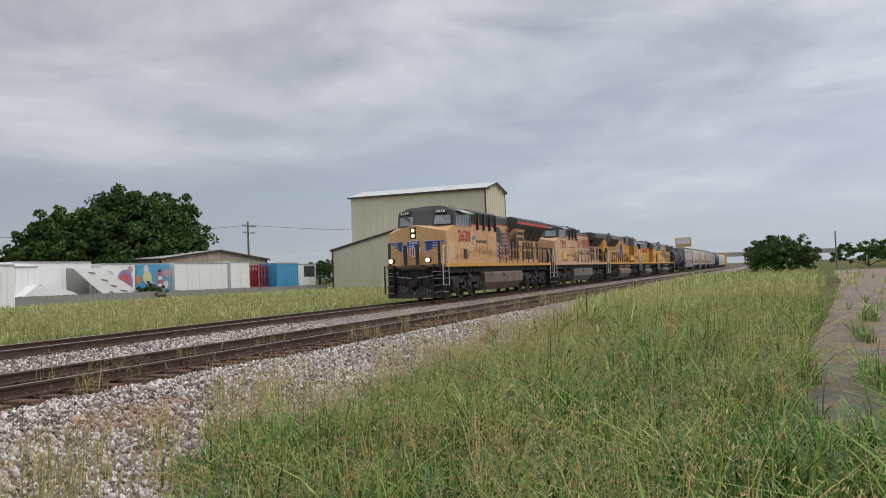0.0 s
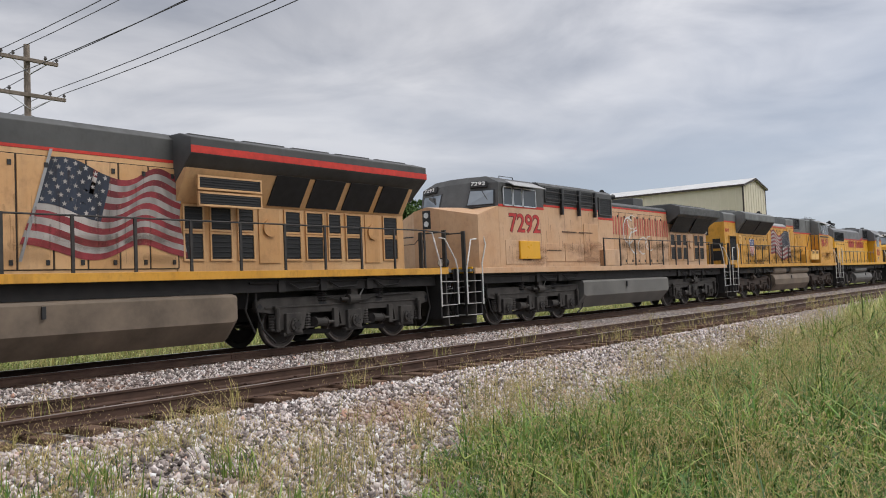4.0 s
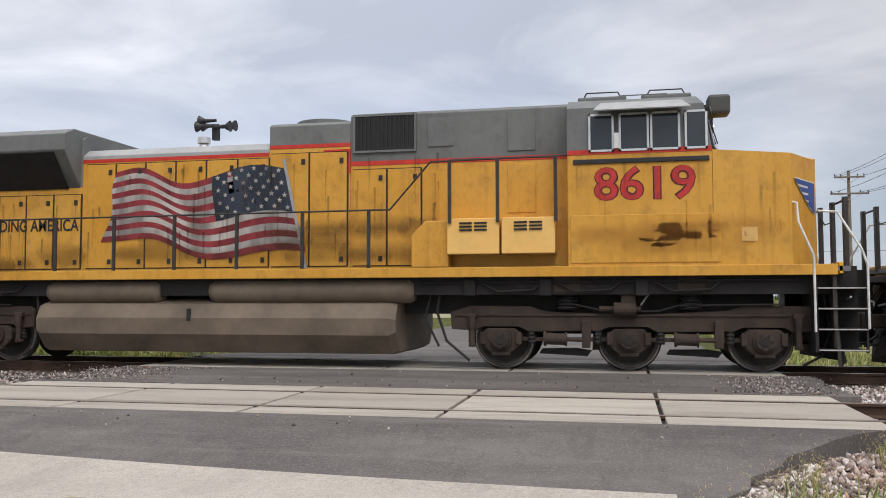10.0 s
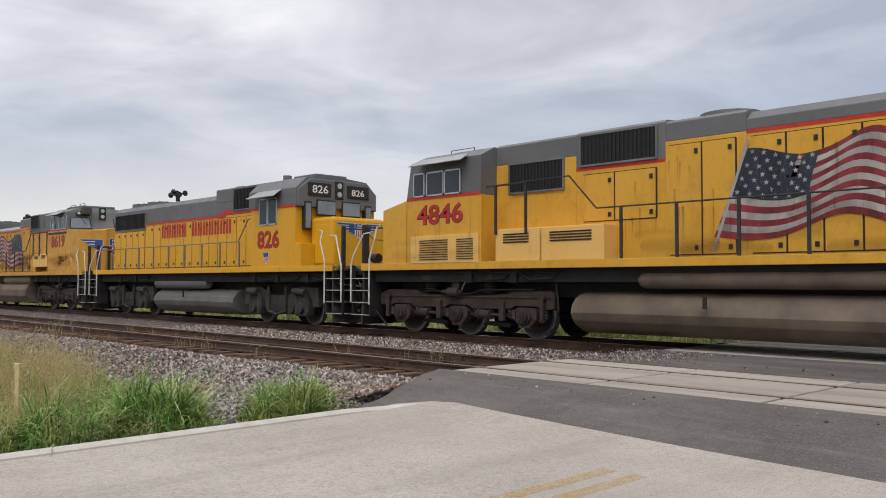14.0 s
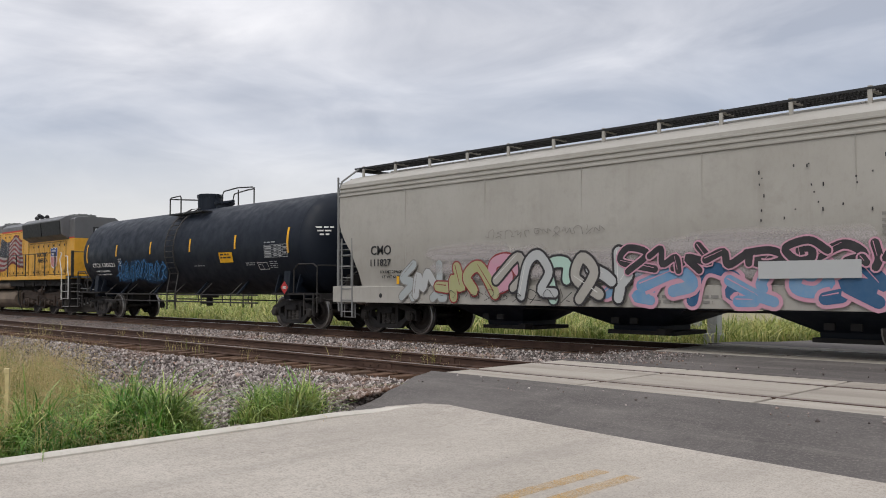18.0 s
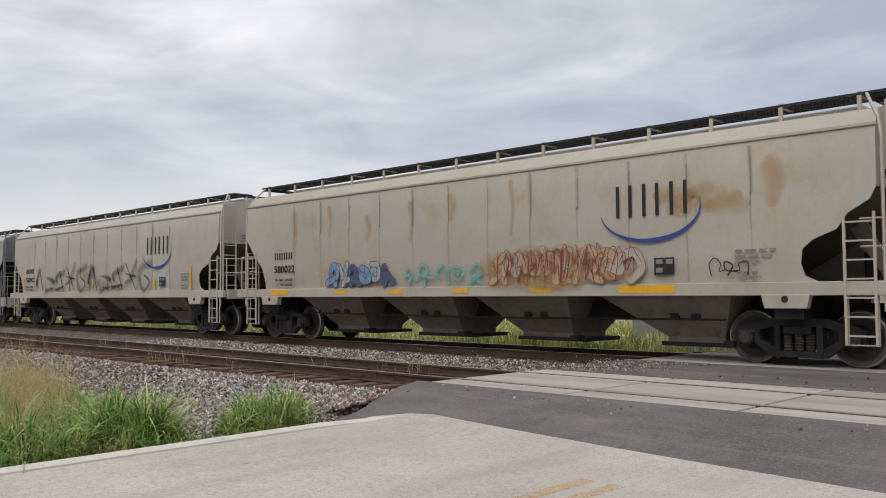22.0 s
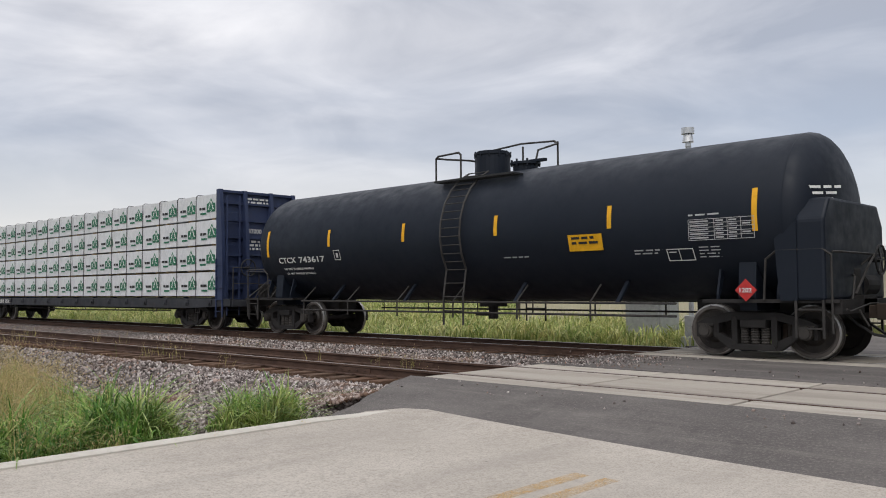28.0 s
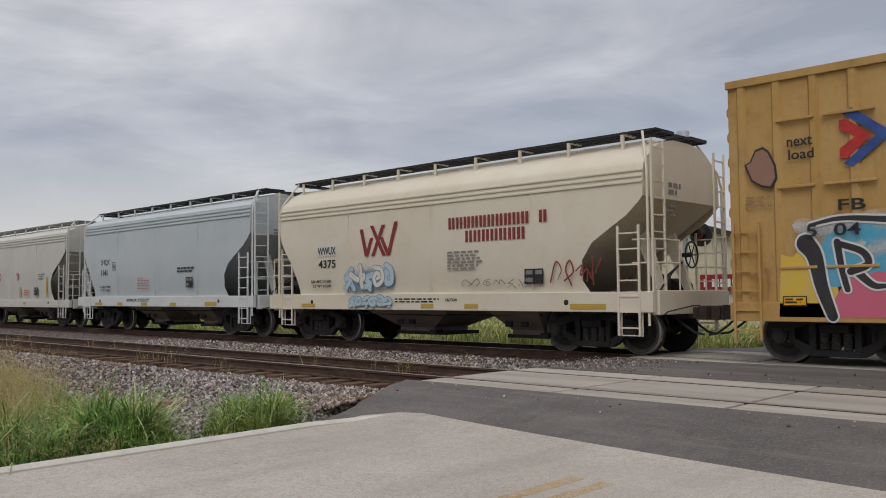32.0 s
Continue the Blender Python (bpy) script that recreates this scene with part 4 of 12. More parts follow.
def plane(origin, right, up):
    r, u = Vector(right).normalized(), Vector(up).normalized()
    n = r.cross(u).normalized()
    u = n.cross(r)
    return Matrix(((r.x, u.x, n.x, origin[0]), (r.y, u.y, n.y, origin[1]), (r.z, u.z, n.z, origin[2]), (0, 0, 0, 1)))


def lettering(text, height, width, m, material, parent, name="lettering", bold=0.014):
    cu = bpy.data.curves.new(name, "FONT")
    cu.body, cu.size, cu.extrude, cu.resolution_u, cu.offset = text, 1.0, 0.002, 3, bold
    tmp = bpy.data.objects.new(name, cu)
    scene.collection.objects.link(tmp)
    me = bpy.data.meshes.new_from_object(tmp.evaluated_get(bpy.context.evaluated_depsgraph_get()))
    bpy.data.objects.remove(tmp)
    co = np.empty(len(me.vertices) * 3)
    me.vertices.foreach_get("co", co)
    co = co.reshape(-1, 3)
    lo, hi = co.min(0), co.max(0)
    k = height / (hi[1] - lo[1])
    kx = width / (hi[0] - lo[0]) if width else k
    w = np.c_[(co[:, 0] - lo[0]) * kx, (co[:, 1] - lo[1]) * k, co[:, 2] + 0.004, np.ones(len(co))] @ np.array(m).T
    me.vertices.foreach_set("co", w[:, :3].ravel())
    me.materials.clear()
    me.materials.append(M(material))
    me.update()
    ob = new(name, me)
    ob.parent = parent
    return ob


def outlined(text, height, width, m, parent):
    """Red road numbers with a dark edge."""
    lettering(text, height, width, m, "lettering_red", parent, "road_number", 0.006)
    edge = lettering(text, height + 0.03, width + 0.03, m @ Matrix.Translation((-0.015, -0.015, -0.003)), "lettering_maroon", parent, "number_edge", 0.035)
    return edge


def decal(name, polys, m, material, parent, lift=0.004, label=""):
    """Flat painted shapes, a little proud of the wall."""
    bm = B()
    for k, poly in enumerate(polys):
        vs = [bm.verts.new(m @ Vector((p[0], p[1], lift + 0.0005 * (k % 10)))) for p in poly]
        try:
            bm.faces.new(vs)
        except ValueError:
            pass
    me = bpy.data.meshes.new(name)
    bm.to_mesh(me)
    bm.free()
    me.materials.append(M(material))
    ob = new(name, me)
    ob.parent = parent
    return tagged(ob, label)


def rect(x0, x1, y0, y1):
    return [(x0, y0), (x1, y0), (x1, y1), (x0, y1)]


def name_bars(counts, height, width, m, material, parent, thick=0.24):
    """A company's name as plain bars: one upright block pair for each letter."""
    n = sum(counts) + len(counts) - 1
    w = width / n
    i = 0
    for c in counts:
        for k in range(c):
            x = i * w
            decal("name_bar", [rect(x + 0.10 * w, x + (0.10 + thick) * w, 0, height)], m, material, parent)
            decal("name_bar", [rect(x + 0.58 * w, x + (0.58 + thick) * w, 0, height)], m, material, parent)
            i += 1
        i += 1


def small_print(rows, m, material, parent, h=0.07, gap=0.06):
    """Unreadable small lettering as bars."""
    rng = random.Random(len(rows) * 7 + int(rows[0] * 100))
    polys = []
    for i, w in enumerate(rows):
        x = 0.0
        while x < w:
            d = rng.uniform(0.08, 0.22)
            polys.append(rect(x, min(w, x + d), -i * (h + gap), -i * (h + gap) + h))
            x += d + 0.05
    return decal("small_print", polys, m, material, parent)


def slab(bm, a, b, c, d, thick=0.02, lift=0.004, inset=0.0, mi=0):
    """A thin plate on the quad a b c d, standing off along its normal."""
    p = [Vector(q) for q in (a, b, c, d)]
    n = (p[1] - p[0]).cross(p[3] - p[0]).normalized()
    mid = sum(p, Vector()) / 4
    if inset:
        p = [q + (mid - q).normalized() * inset for q in p]
    lo, hi = [bm.verts.new(q + n * lift) for q in p], [bm.verts.new(q + n * (lift + thick)) for q in p]
    bm.faces.new(lo[::-1]).material_index = mi
    bm.faces.new(hi).material_index = mi
    for i in range(4):
        bm.faces.new((lo[i], lo[(i + 1) % 4], hi[(i + 1) % 4], hi[i])).material_index = mi
    return bm


def coil(bm, x, y, z0, z1, r, turns):
    """A coil spring as one ribbed turned shape."""
    n = turns * 2
    loft(bm, [[(x + (r if k % 2 else r * 0.82) * math.cos(a), y + (r if k % 2 else r * 0.82) * math.sin(a), z0 + (z1 - z0) * k / n) for a in [2 * math.pi * q / 10 for q in range(10)]] for k in range(n + 1)])
    return bm


def wheelset(car, x, r):
    bm = B()
    cyl(bm, (0, -0.78, 0), (0, 0.78, 0), 0.085, 12)
    prof = [(0.775, 0.13), (0.80, 0.14), (0.80, 0.19), (0.755, 0.24), (0.755, r - 0.12), (0.80, r - 0.085), (0.80, r - 0.03), (0.785, r), (0.70, r + 0.004), (0.685, r + 0.028), (0.665, r + 0.028), (0.66, r - 0.09), (0.70, r - 0.12), (0.71, 0.22), (0.68, 0.13)]
    seg = 28
    for s in (-1, 1):
        rings = [[bm.verts.new((rr * math.cos(a), s * y, rr * math.sin(a))) for y, rr in prof] for a in [2 * math.pi * i / seg for i in range(seg)]]
        for i in range(seg):
            p, q = rings[i], rings[(i + 1) % seg]
            for k in range(len(prof)):
                f = bm.faces.new((p[k], p[(k + 1) % len(prof)], q[(k + 1) % len(prof)], q[k]))
                f.material_index = 1 if k in (6, 7) else 2 if k in (4, 5) else 0
                f.smooth = True
        for a in (0.4, 2.5, 4.6):
            box(bm, 0.30 * math.cos(a) - 0.03, 0.30 * math.cos(a) + 0.03, s * 0.748, s * 0.765, 0.30 * math.sin(a) - 0.03, 0.30 * math.sin(a) + 0.03)
    ob = part("wheelset", bm, ["wheel_steel", "wheel_tread", "wheel_rim"], car)
    ob.data.set_sharp_from_angle(angle=radians(35))
    ob.location = (x, 0, r)
    AXLES.append((ob, x, r))


def coupler(car, x, d):
    """d: +1 at the end that looks to +x."""
    bm = B()
    box(bm, x - d * 0.85, x - d * 0.18, -0.11, 0.11, 0.72, 0.95, 0.02)
    prism(bm, [(x - d * 0.20, -0.16), (x - d * 0.02, -0.17), (x + d * 0.03, -0.07), (x + d * 0.03, 0.03), (x - d * 0.03, 0.14), (x - d * 0.20, 0.17)], "z", 0.70, 0.98, 0.02)
    part("coupler", bm, "running_gear_brown", car)
    for y in (-0.32, 0.28):
        part("air_hose", tube(B(), [(x - d * 0.7, y, 0.85), (x - d * 0.45, y, 0.62), (x - d * 0.2, y * 0.9, 0.45), (x - d * 0.02, y * 0.8, 0.42)], 0.025), "black_paint", car)


def truck_c(car, xs, mat="running_gear_dusty", r=0.53, style="low"):
    """A three-axle loco truck. low: a slim frame over round bearings; box: a deep frame with box pedestals and coil springs."""
    a, m, b = xs
    low = style == "low"
    if low:
        under = [(a - 0.88, 0.70)] + [q for x in xs for q in ((x - 0.46, 0.68), (x - 0.32, 0.77), (x + 0.32, 0.77), (x + 0.46, 0.66))] + [(b + 0.80, 0.70)]
        over = [(b + 0.82, 1.03), (b + 0.72, 1.10), (b - 0.35, 1.10), (b - 0.58, 1.0), (m + 0.4, 0.97), (m - 0.4, 0.97), (a + 0.78, 0.99), (a + 0.5, 1.10), (a - 0.55, 1.11), (a - 0.90, 1.0)]
    else:
        under = [(a - 1.0, 0.86)] + [q for x in xs for q in ((x - 0.44, 0.80), (x - 0.38, 0.42), (x + 0.38, 0.42), (x + 0.44, 0.80))] + [(b + 0.98, 0.86)]
        over = [(b + 1.0, 1.08), (b + 0.9, 1.16), (a - 0.9, 1.16), (a - 1.02, 1.08)]
    tf = part("truck_frame", prism(B(), under + over, "y", -1.20, -1.03, 0.018), mat, car)
    part("frame_lip", box(B(), a - 0.8, b + 0.72, -1.225, -1.19, 0.93, 0.965, 0.006), mat, tf)
    part("truck_frame", prism(B(), [(a - 0.95, 0.66), (b + 0.85, 0.66), (b + 0.90, 1.02), (a - 1.0, 0.98)], "y", 0.99, 1.17), mat, car)
    part("bolster", box(B(), a - 0.3, b + 0.3, -0.85, 0.85, 0.62, 0.92), "running_gear", car)
    for x in xs:
        bm = B()
        if low:
            prism(bm, [(x - 0.37, 0.60), (x - 0.31, 0.42), (x - 0.18, 0.31), (x + 0.18, 0.31), (x + 0.31, 0.42), (x + 0.37, 0.60), (x + 0.24, 0.72), (x - 0.24, 0.72)], "y", -1.24, -1.0, 0.015)
            box(bm, x - 0.16, x + 0.16, -1.27, -1.2, 0.26, 0.32, 0.008)
            for s in (-1, 1):
                box(bm, x + s * 0.31 - 0.05, x + s * 0.31 + 0.05, -1.28, -1.22, 0.45, 0.66, 0.01)
        else:
            box(bm, x - 0.24, x + 0.24, -1.29, -1.0, 0.33, 0.80, 0.02)
            box(bm, x - 0.30, x + 0.30, -1.25, -1.1, 0.29, 0.36, 0.01)
        cyl(bm, (x, -1.30, r), (x, -1.22, r), 0.185, 20)
        cyl(bm, (x, -1.36, r), (x, -1.28, r), 0.145, 20)
        jb = part("journal_box", bm, mat, car)
        bm = B()
        cyl(bm, (x, -1.375, r), (x, -1.35, r), 0.075, 14)
        for k in range(6):
            cyl(bm, (x + 0.11 * math.cos(k * 1.047), -1.38, r + 0.11 * math.sin(k * 1.047)), (x + 0.11 * math.cos(k * 1.047), -1.355, r + 0.11 * math.sin(k * 1.047)), 0.016, 6)
        part("bearing_cap", bm, "running_gear", jb)
        for s in (-0.52, 0.52):
            part("spring", coil(B(), x + s, -1.13, 0.46, 0.78, 0.10 if not low else 0.075, 5), "running_gear_dusty" if not low else "running_gear", car)
            if not low:
                part("spring_seat", box(B(), x + s - 0.13, x + s + 0.13, -1.24, -1.0, 0.42, 0.46, 0.008), mat, car)
                # black disc on the solid frame stands in for the hole's dark inside
                part("lightening_hole", cyl(B(), (x + s * 1.8, -1.204, 0.98), (x + s * 1.8, -1.195, 0.98), 0.062, 14), "black_grille", tf)
        wheelset(car, x, r)
    for p, q in ((a, m), (m, b)):
        x = (p + q) / 2
        part("traction_link", box(B(), p + 0.34, q - 0.34, -1.14, -1.08, 0.50, 0.57, 0.01), mat, car)
        bm = B()
        cyl(bm, (x - 0.30, -1.24, 0.55), (x + 0.02, -1.24, 0.54), 0.10, 14)
        cyl(bm, (x - 0.34, -1.24, 0.55), (x - 0.30, -1.24, 0.55), 0.125, 14)
        cyl(bm, (x + 0.02, -1.24, 0.54), (x + 0.05, -1.24, 0.54), 0.12, 14)
        cyl(bm, (x + 0.05, -1.24, 0.54), (x + 0.34, -1.24, 0.53), 0.035, 8)
        part("brake_cylinder", bm, mat, car)
        part("brake_hanger", prism(B(), [(x + 0.30, 0.40), (x + 0.44, 0.40), (x + 0.46, 0.86), (x + 0.30, 0.86)], "y", -1.27, -1.17, 0.012), mat, car)
        part("brake_rigging", prism(B(), [(x - 0.45, 0.28), (x + 0.38, 0.24), (x + 0.45, 0.33), (x + 0.2, 0.37), (x - 0.40, 0.36)], "y", -0.98, -0.78), "running_gear", car)
        part("brake_shoe", prism(B(), [(q - 0.62, 0.34), (q - 0.52, 0.34), (q - 0.50, 0.72), (q - 0.60, 0.72)], "y", -0.84, -0.70), "running_gear_brown", car)
    for x, s in ((a - 0.50, 1), (b + 0.52, -1)):
        bm = B()
        cyl(bm, (x, -1.28, 0.44), (x, -1.28, 0.74), 0.05, 10)
        cyl(bm, (x, -1.28, 0.72), (x, -1.28, 0.92), 0.062, 10)
        box(bm, x - 0.08, x + 0.08, -1.31, -1.2, 0.90, 0.98, 0.01)
        box(bm, x - 0.06, x + 0.06, -1.31, -1.2, 0.40, 0.46, 0.01)
        part("vertical_damper", bm, mat, car)
    bm = B()
    cyl(bm, (m - 0.24, -1.29, 1.05), (m + 0.12, -1.29, 1.05), 0.115, 14)
    cyl(bm, (m - 0.48, -1.29, 1.06), (m + 0.20, -1.29, 1.05), 0.045, 8)
    box(bm, m - 0.12, m + 0.12, -1.30, -1.15, 1.12, 1.36, 0.01)
    part("lateral_damper", bm, mat, car)
    for x in (m - 1.02, m + 1.02):
        part("rubber_pad_stack", coil(B(), x, -1.08, 1.04, 1.33, 0.21, 5), "running_gear", car)
        part("pad_bracket", box(B(), x - 0.22, x + 0.22, -1.36, -1.1, 1.33, 1.63, 0.012), mat, car)
    part("sand_pipe", tube(B(), [(a - 1.05, -1.25, 1.5), (a - 1.12, -1.28, 1.0), (a - 0.95, -1.28, 0.5), (a - 0.55, -1.25, 0.16)], 0.024), "running_gear", car)
    part("sand_pipe", tube(B(), [(b + 0.9, -1.25, 1.3), (b + 1.0, -1.28, 0.7), (b + 0.85, -1.25, 0.3), (b + 0.58, -1.2, 0.14)], 0.024), "running_gear", car)
    part("brake_hose", tube(B(), [(a - 1.2, -1.2, 1.5), (a - 1.35, -1.22, 0.9), (a - 1.1, -1.22, 0.4)], 0.022), "running_gear", car)
    part("brake_pipe", tube(B(), [(m + 0.2, -1.28, 1.12), (m + 0.34, -1.30, 1.32), (m + 0.72, -1.30, 1.34)], 0.018), "galvanised_dull", car)
    part("brake_pipe", tube(B(), [(m - 0.9, -1.24, 1.13), (m - 0.3, -1.25, 1.0), (m + 0.5, -1.25, 1.02), (m + 0.8, -1.25, 1.11), (b + 0.3, -1.24, 1.13)], 0.017), "running_gear", car)


def truck_b(car, xs, mat="running_gear", r=0.50):
    """A two-axle loco truck with outside swing hangers."""
    a, b = xs
    m = (a + b) / 2
    part("truck_frame", prism(B(), [(a - 0.75, 0.55), (a - 0.45, 0.55), (a - 0.40, 0.85), (a + 0.40, 0.85), (a + 0.55, 0.40), (m - 0.55, 0.30), (m + 0.55, 0.30), (b - 0.55, 0.40), (b - 0.40, 0.85), (b + 0.40, 0.85), (b + 0.45, 0.55), (b + 0.75, 0.55), (b + 0.70, 1.12), (b - 0.2, 1.16), (m + 0.5, 0.86), (m - 0.5, 0.86), (a + 0.2, 1.16), (a - 0.70, 1.12)], "y", -1.18, -0.98, 0.03), mat, car)
    part("truck_frame", prism(B(), [(a - 0.7, 0.6), (b + 0.7, 0.6), (b + 0.7, 1.1), (a - 0.7, 1.1)], "y", 0.98, 1.18), mat, car)
    for x in xs:
        bm = B()
        prism(bm, [(x - 0.30, 0.27), (x + 0.30, 0.27), (x + 0.36, 0.50), (x + 0.34, 0.92), (x - 0.34, 0.92), (x - 0.36, 0.50)], "y", -1.26, -0.97, 0.02)
        cyl(bm, (x, -1.36, 0.51), (x, -1.25, 0.51), 0.16, 14)
        for dx in (-0.26, 0.26):
            box(bm, x + dx - 0.05, x + dx + 0.05, -1.29, -1.25, 0.30, 0.98, 0.01)
        part("journal_box", bm, mat, car)
        bm = B()
        cyl(bm, (x - 0.35, -1.30, 1.02), (x + 0.25, -1.30, 0.98), 0.10, 10)
        part("brake_cylinder", bm, mat, car)
        wheelset(car, x, r)
    bm = B()
    for dx in (-0.48, 0.48):
        tube(bm, [(m + dx, -1.26, 1.15), (m + dx * 0.95, -1.27, 0.4), (m, -1.27, 0.30)], 0.045)
    for k in range(5):
        box(bm, m - 0.42, m + 0.42, -1.24, -1.02, 0.40 + 0.05 * k, 0.43 + 0.05 * k)
    part("swing_hanger", bm, mat, car)
    bm = B()
    box(bm, a - 0.3, b + 0.3, -0.9, 0.9, 0.60, 0.98)
    part("bolster", bm, "running_gear", car)


def truck_f(car, xc, half=0.91, r=0.48, mat="running_gear"):
    """A two-axle freight truck: open cast side frames with nested springs."""
    h = half
    for s in (-1, 1):
        bm = B()
        y0, y1 = s * 0.95, s * 1.10

        def bar(pts, a=y0, b=y1):
            prism(bm, [(xc + p[0], p[1]) for p in pts], "y", a, b, 0.012)
        bar([(-h - 0.20, 0.62), (-h - 0.04, 0.70), (-0.46, 0.83), (0.46, 0.83), (h + 0.04, 0.70), (h + 0.20, 0.62), (h + 0.20, 0.53), (h - 0.10, 0.58), (0.40, 0.70), (-0.40, 0.70), (-h + 0.10, 0.58), (-h - 0.20, 0.53)])
        for d in (-1, 1):
            bar([(d * (h + 0.20), 0.56), (d * (h + 0.13), 0.56), (d * (h + 0.13), 0.36), (d * (h + 0.20), 0.36)][::d])
            bar([(d * (h - 0.24), 0.64), (d * (h - 0.13), 0.60), (d * (h - 0.13), 0.37), (d * (h - 0.24), 0.35)][::-d])
            bar([(d * (h - 0.13), 0.50), (d * (h - 0.18), 0.34), (d * 0.46, 0.15), (d * 0.31, 0.15), (d * 0.31, 0.27)][::d], s * 0.95, s * 1.095)
            bar([(d * 0.31, 0.20), (d * 0.42, 0.22), (d * 0.42, 0.75), (d * 0.31, 0.75)][::-d], s * 0.94, s * 1.115)
        bar([(-0.40, 0.15), (0.40, 0.15), (0.36, 0.26), (-0.36, 0.26)], s * 0.93, s * 1.13)
        frame_ob = part("side_frame", bm, mat, car)
        for dx in (-0.19, 0.0, 0.19):
            part("spring", coil(B(), xc + dx, s * 1.04, 0.26, 0.55, 0.085, 6), "running_gear_dusty", frame_ob)
        for dx in (-h, h):
            bm = B()
            cyl(bm, (xc + dx, s * 1.0, r), (xc + dx, s * 1.17, r), 0.125, 16)
            cyl(bm, (xc + dx, s * 1.16, r), (xc + dx, s * 1.20, r), 0.095, 16)
            box(bm, xc + dx - 0.15, xc + dx + 0.15, s * 0.97, s * 1.12, r + 0.09, r + 0.13)
            part("bearing", bm, "running_gear_dusty", frame_ob)
    bm = B()
    box(bm, xc - 0.24, xc + 0.24, -1.17, 1.17, 0.55, 0.70, 0.02)
    box(bm, xc - 0.20, xc + 0.20, -0.9, 0.9, 0.68, 0.82, 0.02)
    part("bolster", bm, mat, car)
    bm = B()
    for dx in (-0.42, 0.42):
        tube(bm, [(xc + dx, -0.8, 0.38), (xc + dx * 0.9, 0, 0.42), (xc + dx, 0.8, 0.38)], 0.04)
        for s in (-1, 1):
            box(bm, xc + dx - 0.02, xc + dx + 0.06, s * 0.70, s * 0.82, 0.30, 0.62)
    part("brake_beam", bm, "running_gear_brown", car)
    for dx in (-h, h):
        wheelset(car, xc + dx, r)


def ladder(car, x0, x1, y, z0, z1, n, mat, name="ladder", d=0.02):
    """Rungs between two uprights; the plane is a wall along x if x0 != x1."""
    bm = B()
    box(bm, x0 - d, x0 + d, y - d, y + d, z0, z1)
    box(bm, x1 - d, x1 + d, y - d, y + d, z0, z1)
    for k in range(n):
        z = z0 + (k + 0.5) * (z1 - z0) / n
        box(bm, x0, x1, y - 0.014, y + 0.014, z - 0.014, z + 0.014)
    return part(name, bm, mat, car)


def ladder_y(car, x, y0, y1, z0, z1, n, mat, name="end_ladder", d=0.02):
    bm = B()
    for y in (y0, y1):
        box(bm, x - d, x + d, y - d, y + d, z0, z1)
    for k in range(n):
        z = z0 + (k + 0.5) * (z1 - z0) / n
        box(bm, x - 0.014, x + 0.014, y0, y1, z - 0.014, z + 0.014)
    return part(name, bm, mat, car)


def curve_through(pts, n=6):
    """A smooth line through the points (Catmull-Rom)."""
    p = [Vector(q) for q in pts]
    p = [p[0] * 2 - p[1]] + p + [p[-1] * 2 - p[-2]]
    out = []
    for i in range(1, len(p) - 2):
        for k in range(n):
            t = k / n
            a, b, c, d = p[i - 1:i + 3]
            out.append(0.5 * (2 * b + (c - a) * t + (2 * a - 5 * b + 4 * c - d) * t * t + (3 * b - a - 3 * c + d) * t ** 3))
    return out + [p[-2]]


def ribbon_rows(line, w0, w1):
    """Left, middle and right points along a line of changing width, with round ends."""
    n, rows = len(line), []
    for i, p in enumerate(line):
        t = (line[min(i + 1, n - 1)] - line[max(i - 1, 0)]).normalized()
        q = Vector((-t.y, t.x))
        w = (w0 + (w1 - w0) * i / max(1, n - 1)) / 2
        if i == 0:
            rows += [(p - t * w * math.sin(a), q * w * math.cos(a)) for a in (1.45, 1.0, 0.5)]
        rows.append((p, q * w))
        if i == n - 1:
            rows += [(p + t * w * math.sin(a), q * w * math.cos(a)) for a in (0.5, 1.0, 1.45)]
    return [(p + q, p, p - q) for p, q in rows]


def ribbons(name, lines, m, material, parent, lift=0.004):
    """Painted strokes as flat ribbons; soft ones thin out to their edges. lines: (points, width at start, width at end, strength)."""
    bm = B()
    layer = bm.loops.layers.uv.new("UVMap")
    for k, (pts, w0, w1, strength) in enumerate(lines):
        rows = ribbon_rows(curve_through(pts), w0, w1)
        made = [[bm.verts.new(m @ Vector((q[0], q[1], lift + 0.0007 * k + 0.0002 * i))) for q in row] for i, row in enumerate(rows)]
        n = len(made)
        for i, (a, b) in enumerate(zip(made, made[1:])):
            for j in (0, 1):
                f = bm.faces.new((a[j], a[j + 1], b[j + 1], b[j]))
                along = [strength[0] + (strength[1] - strength[0]) * (i + d) / n for d in (0, 0, 1, 1)]
                for loop, u, v in zip(f.loops, (j, 1 - j, 1 - j, j), along):
                    loop[layer].uv = (1.0 if u else 0.0, v)
    me = bpy.data.meshes.new(name)
    bm.to_mesh(me)
    bm.free()
    me.materials.append(M(material))
    ob = new(name, me)
    ob.parent = parent
    return ob


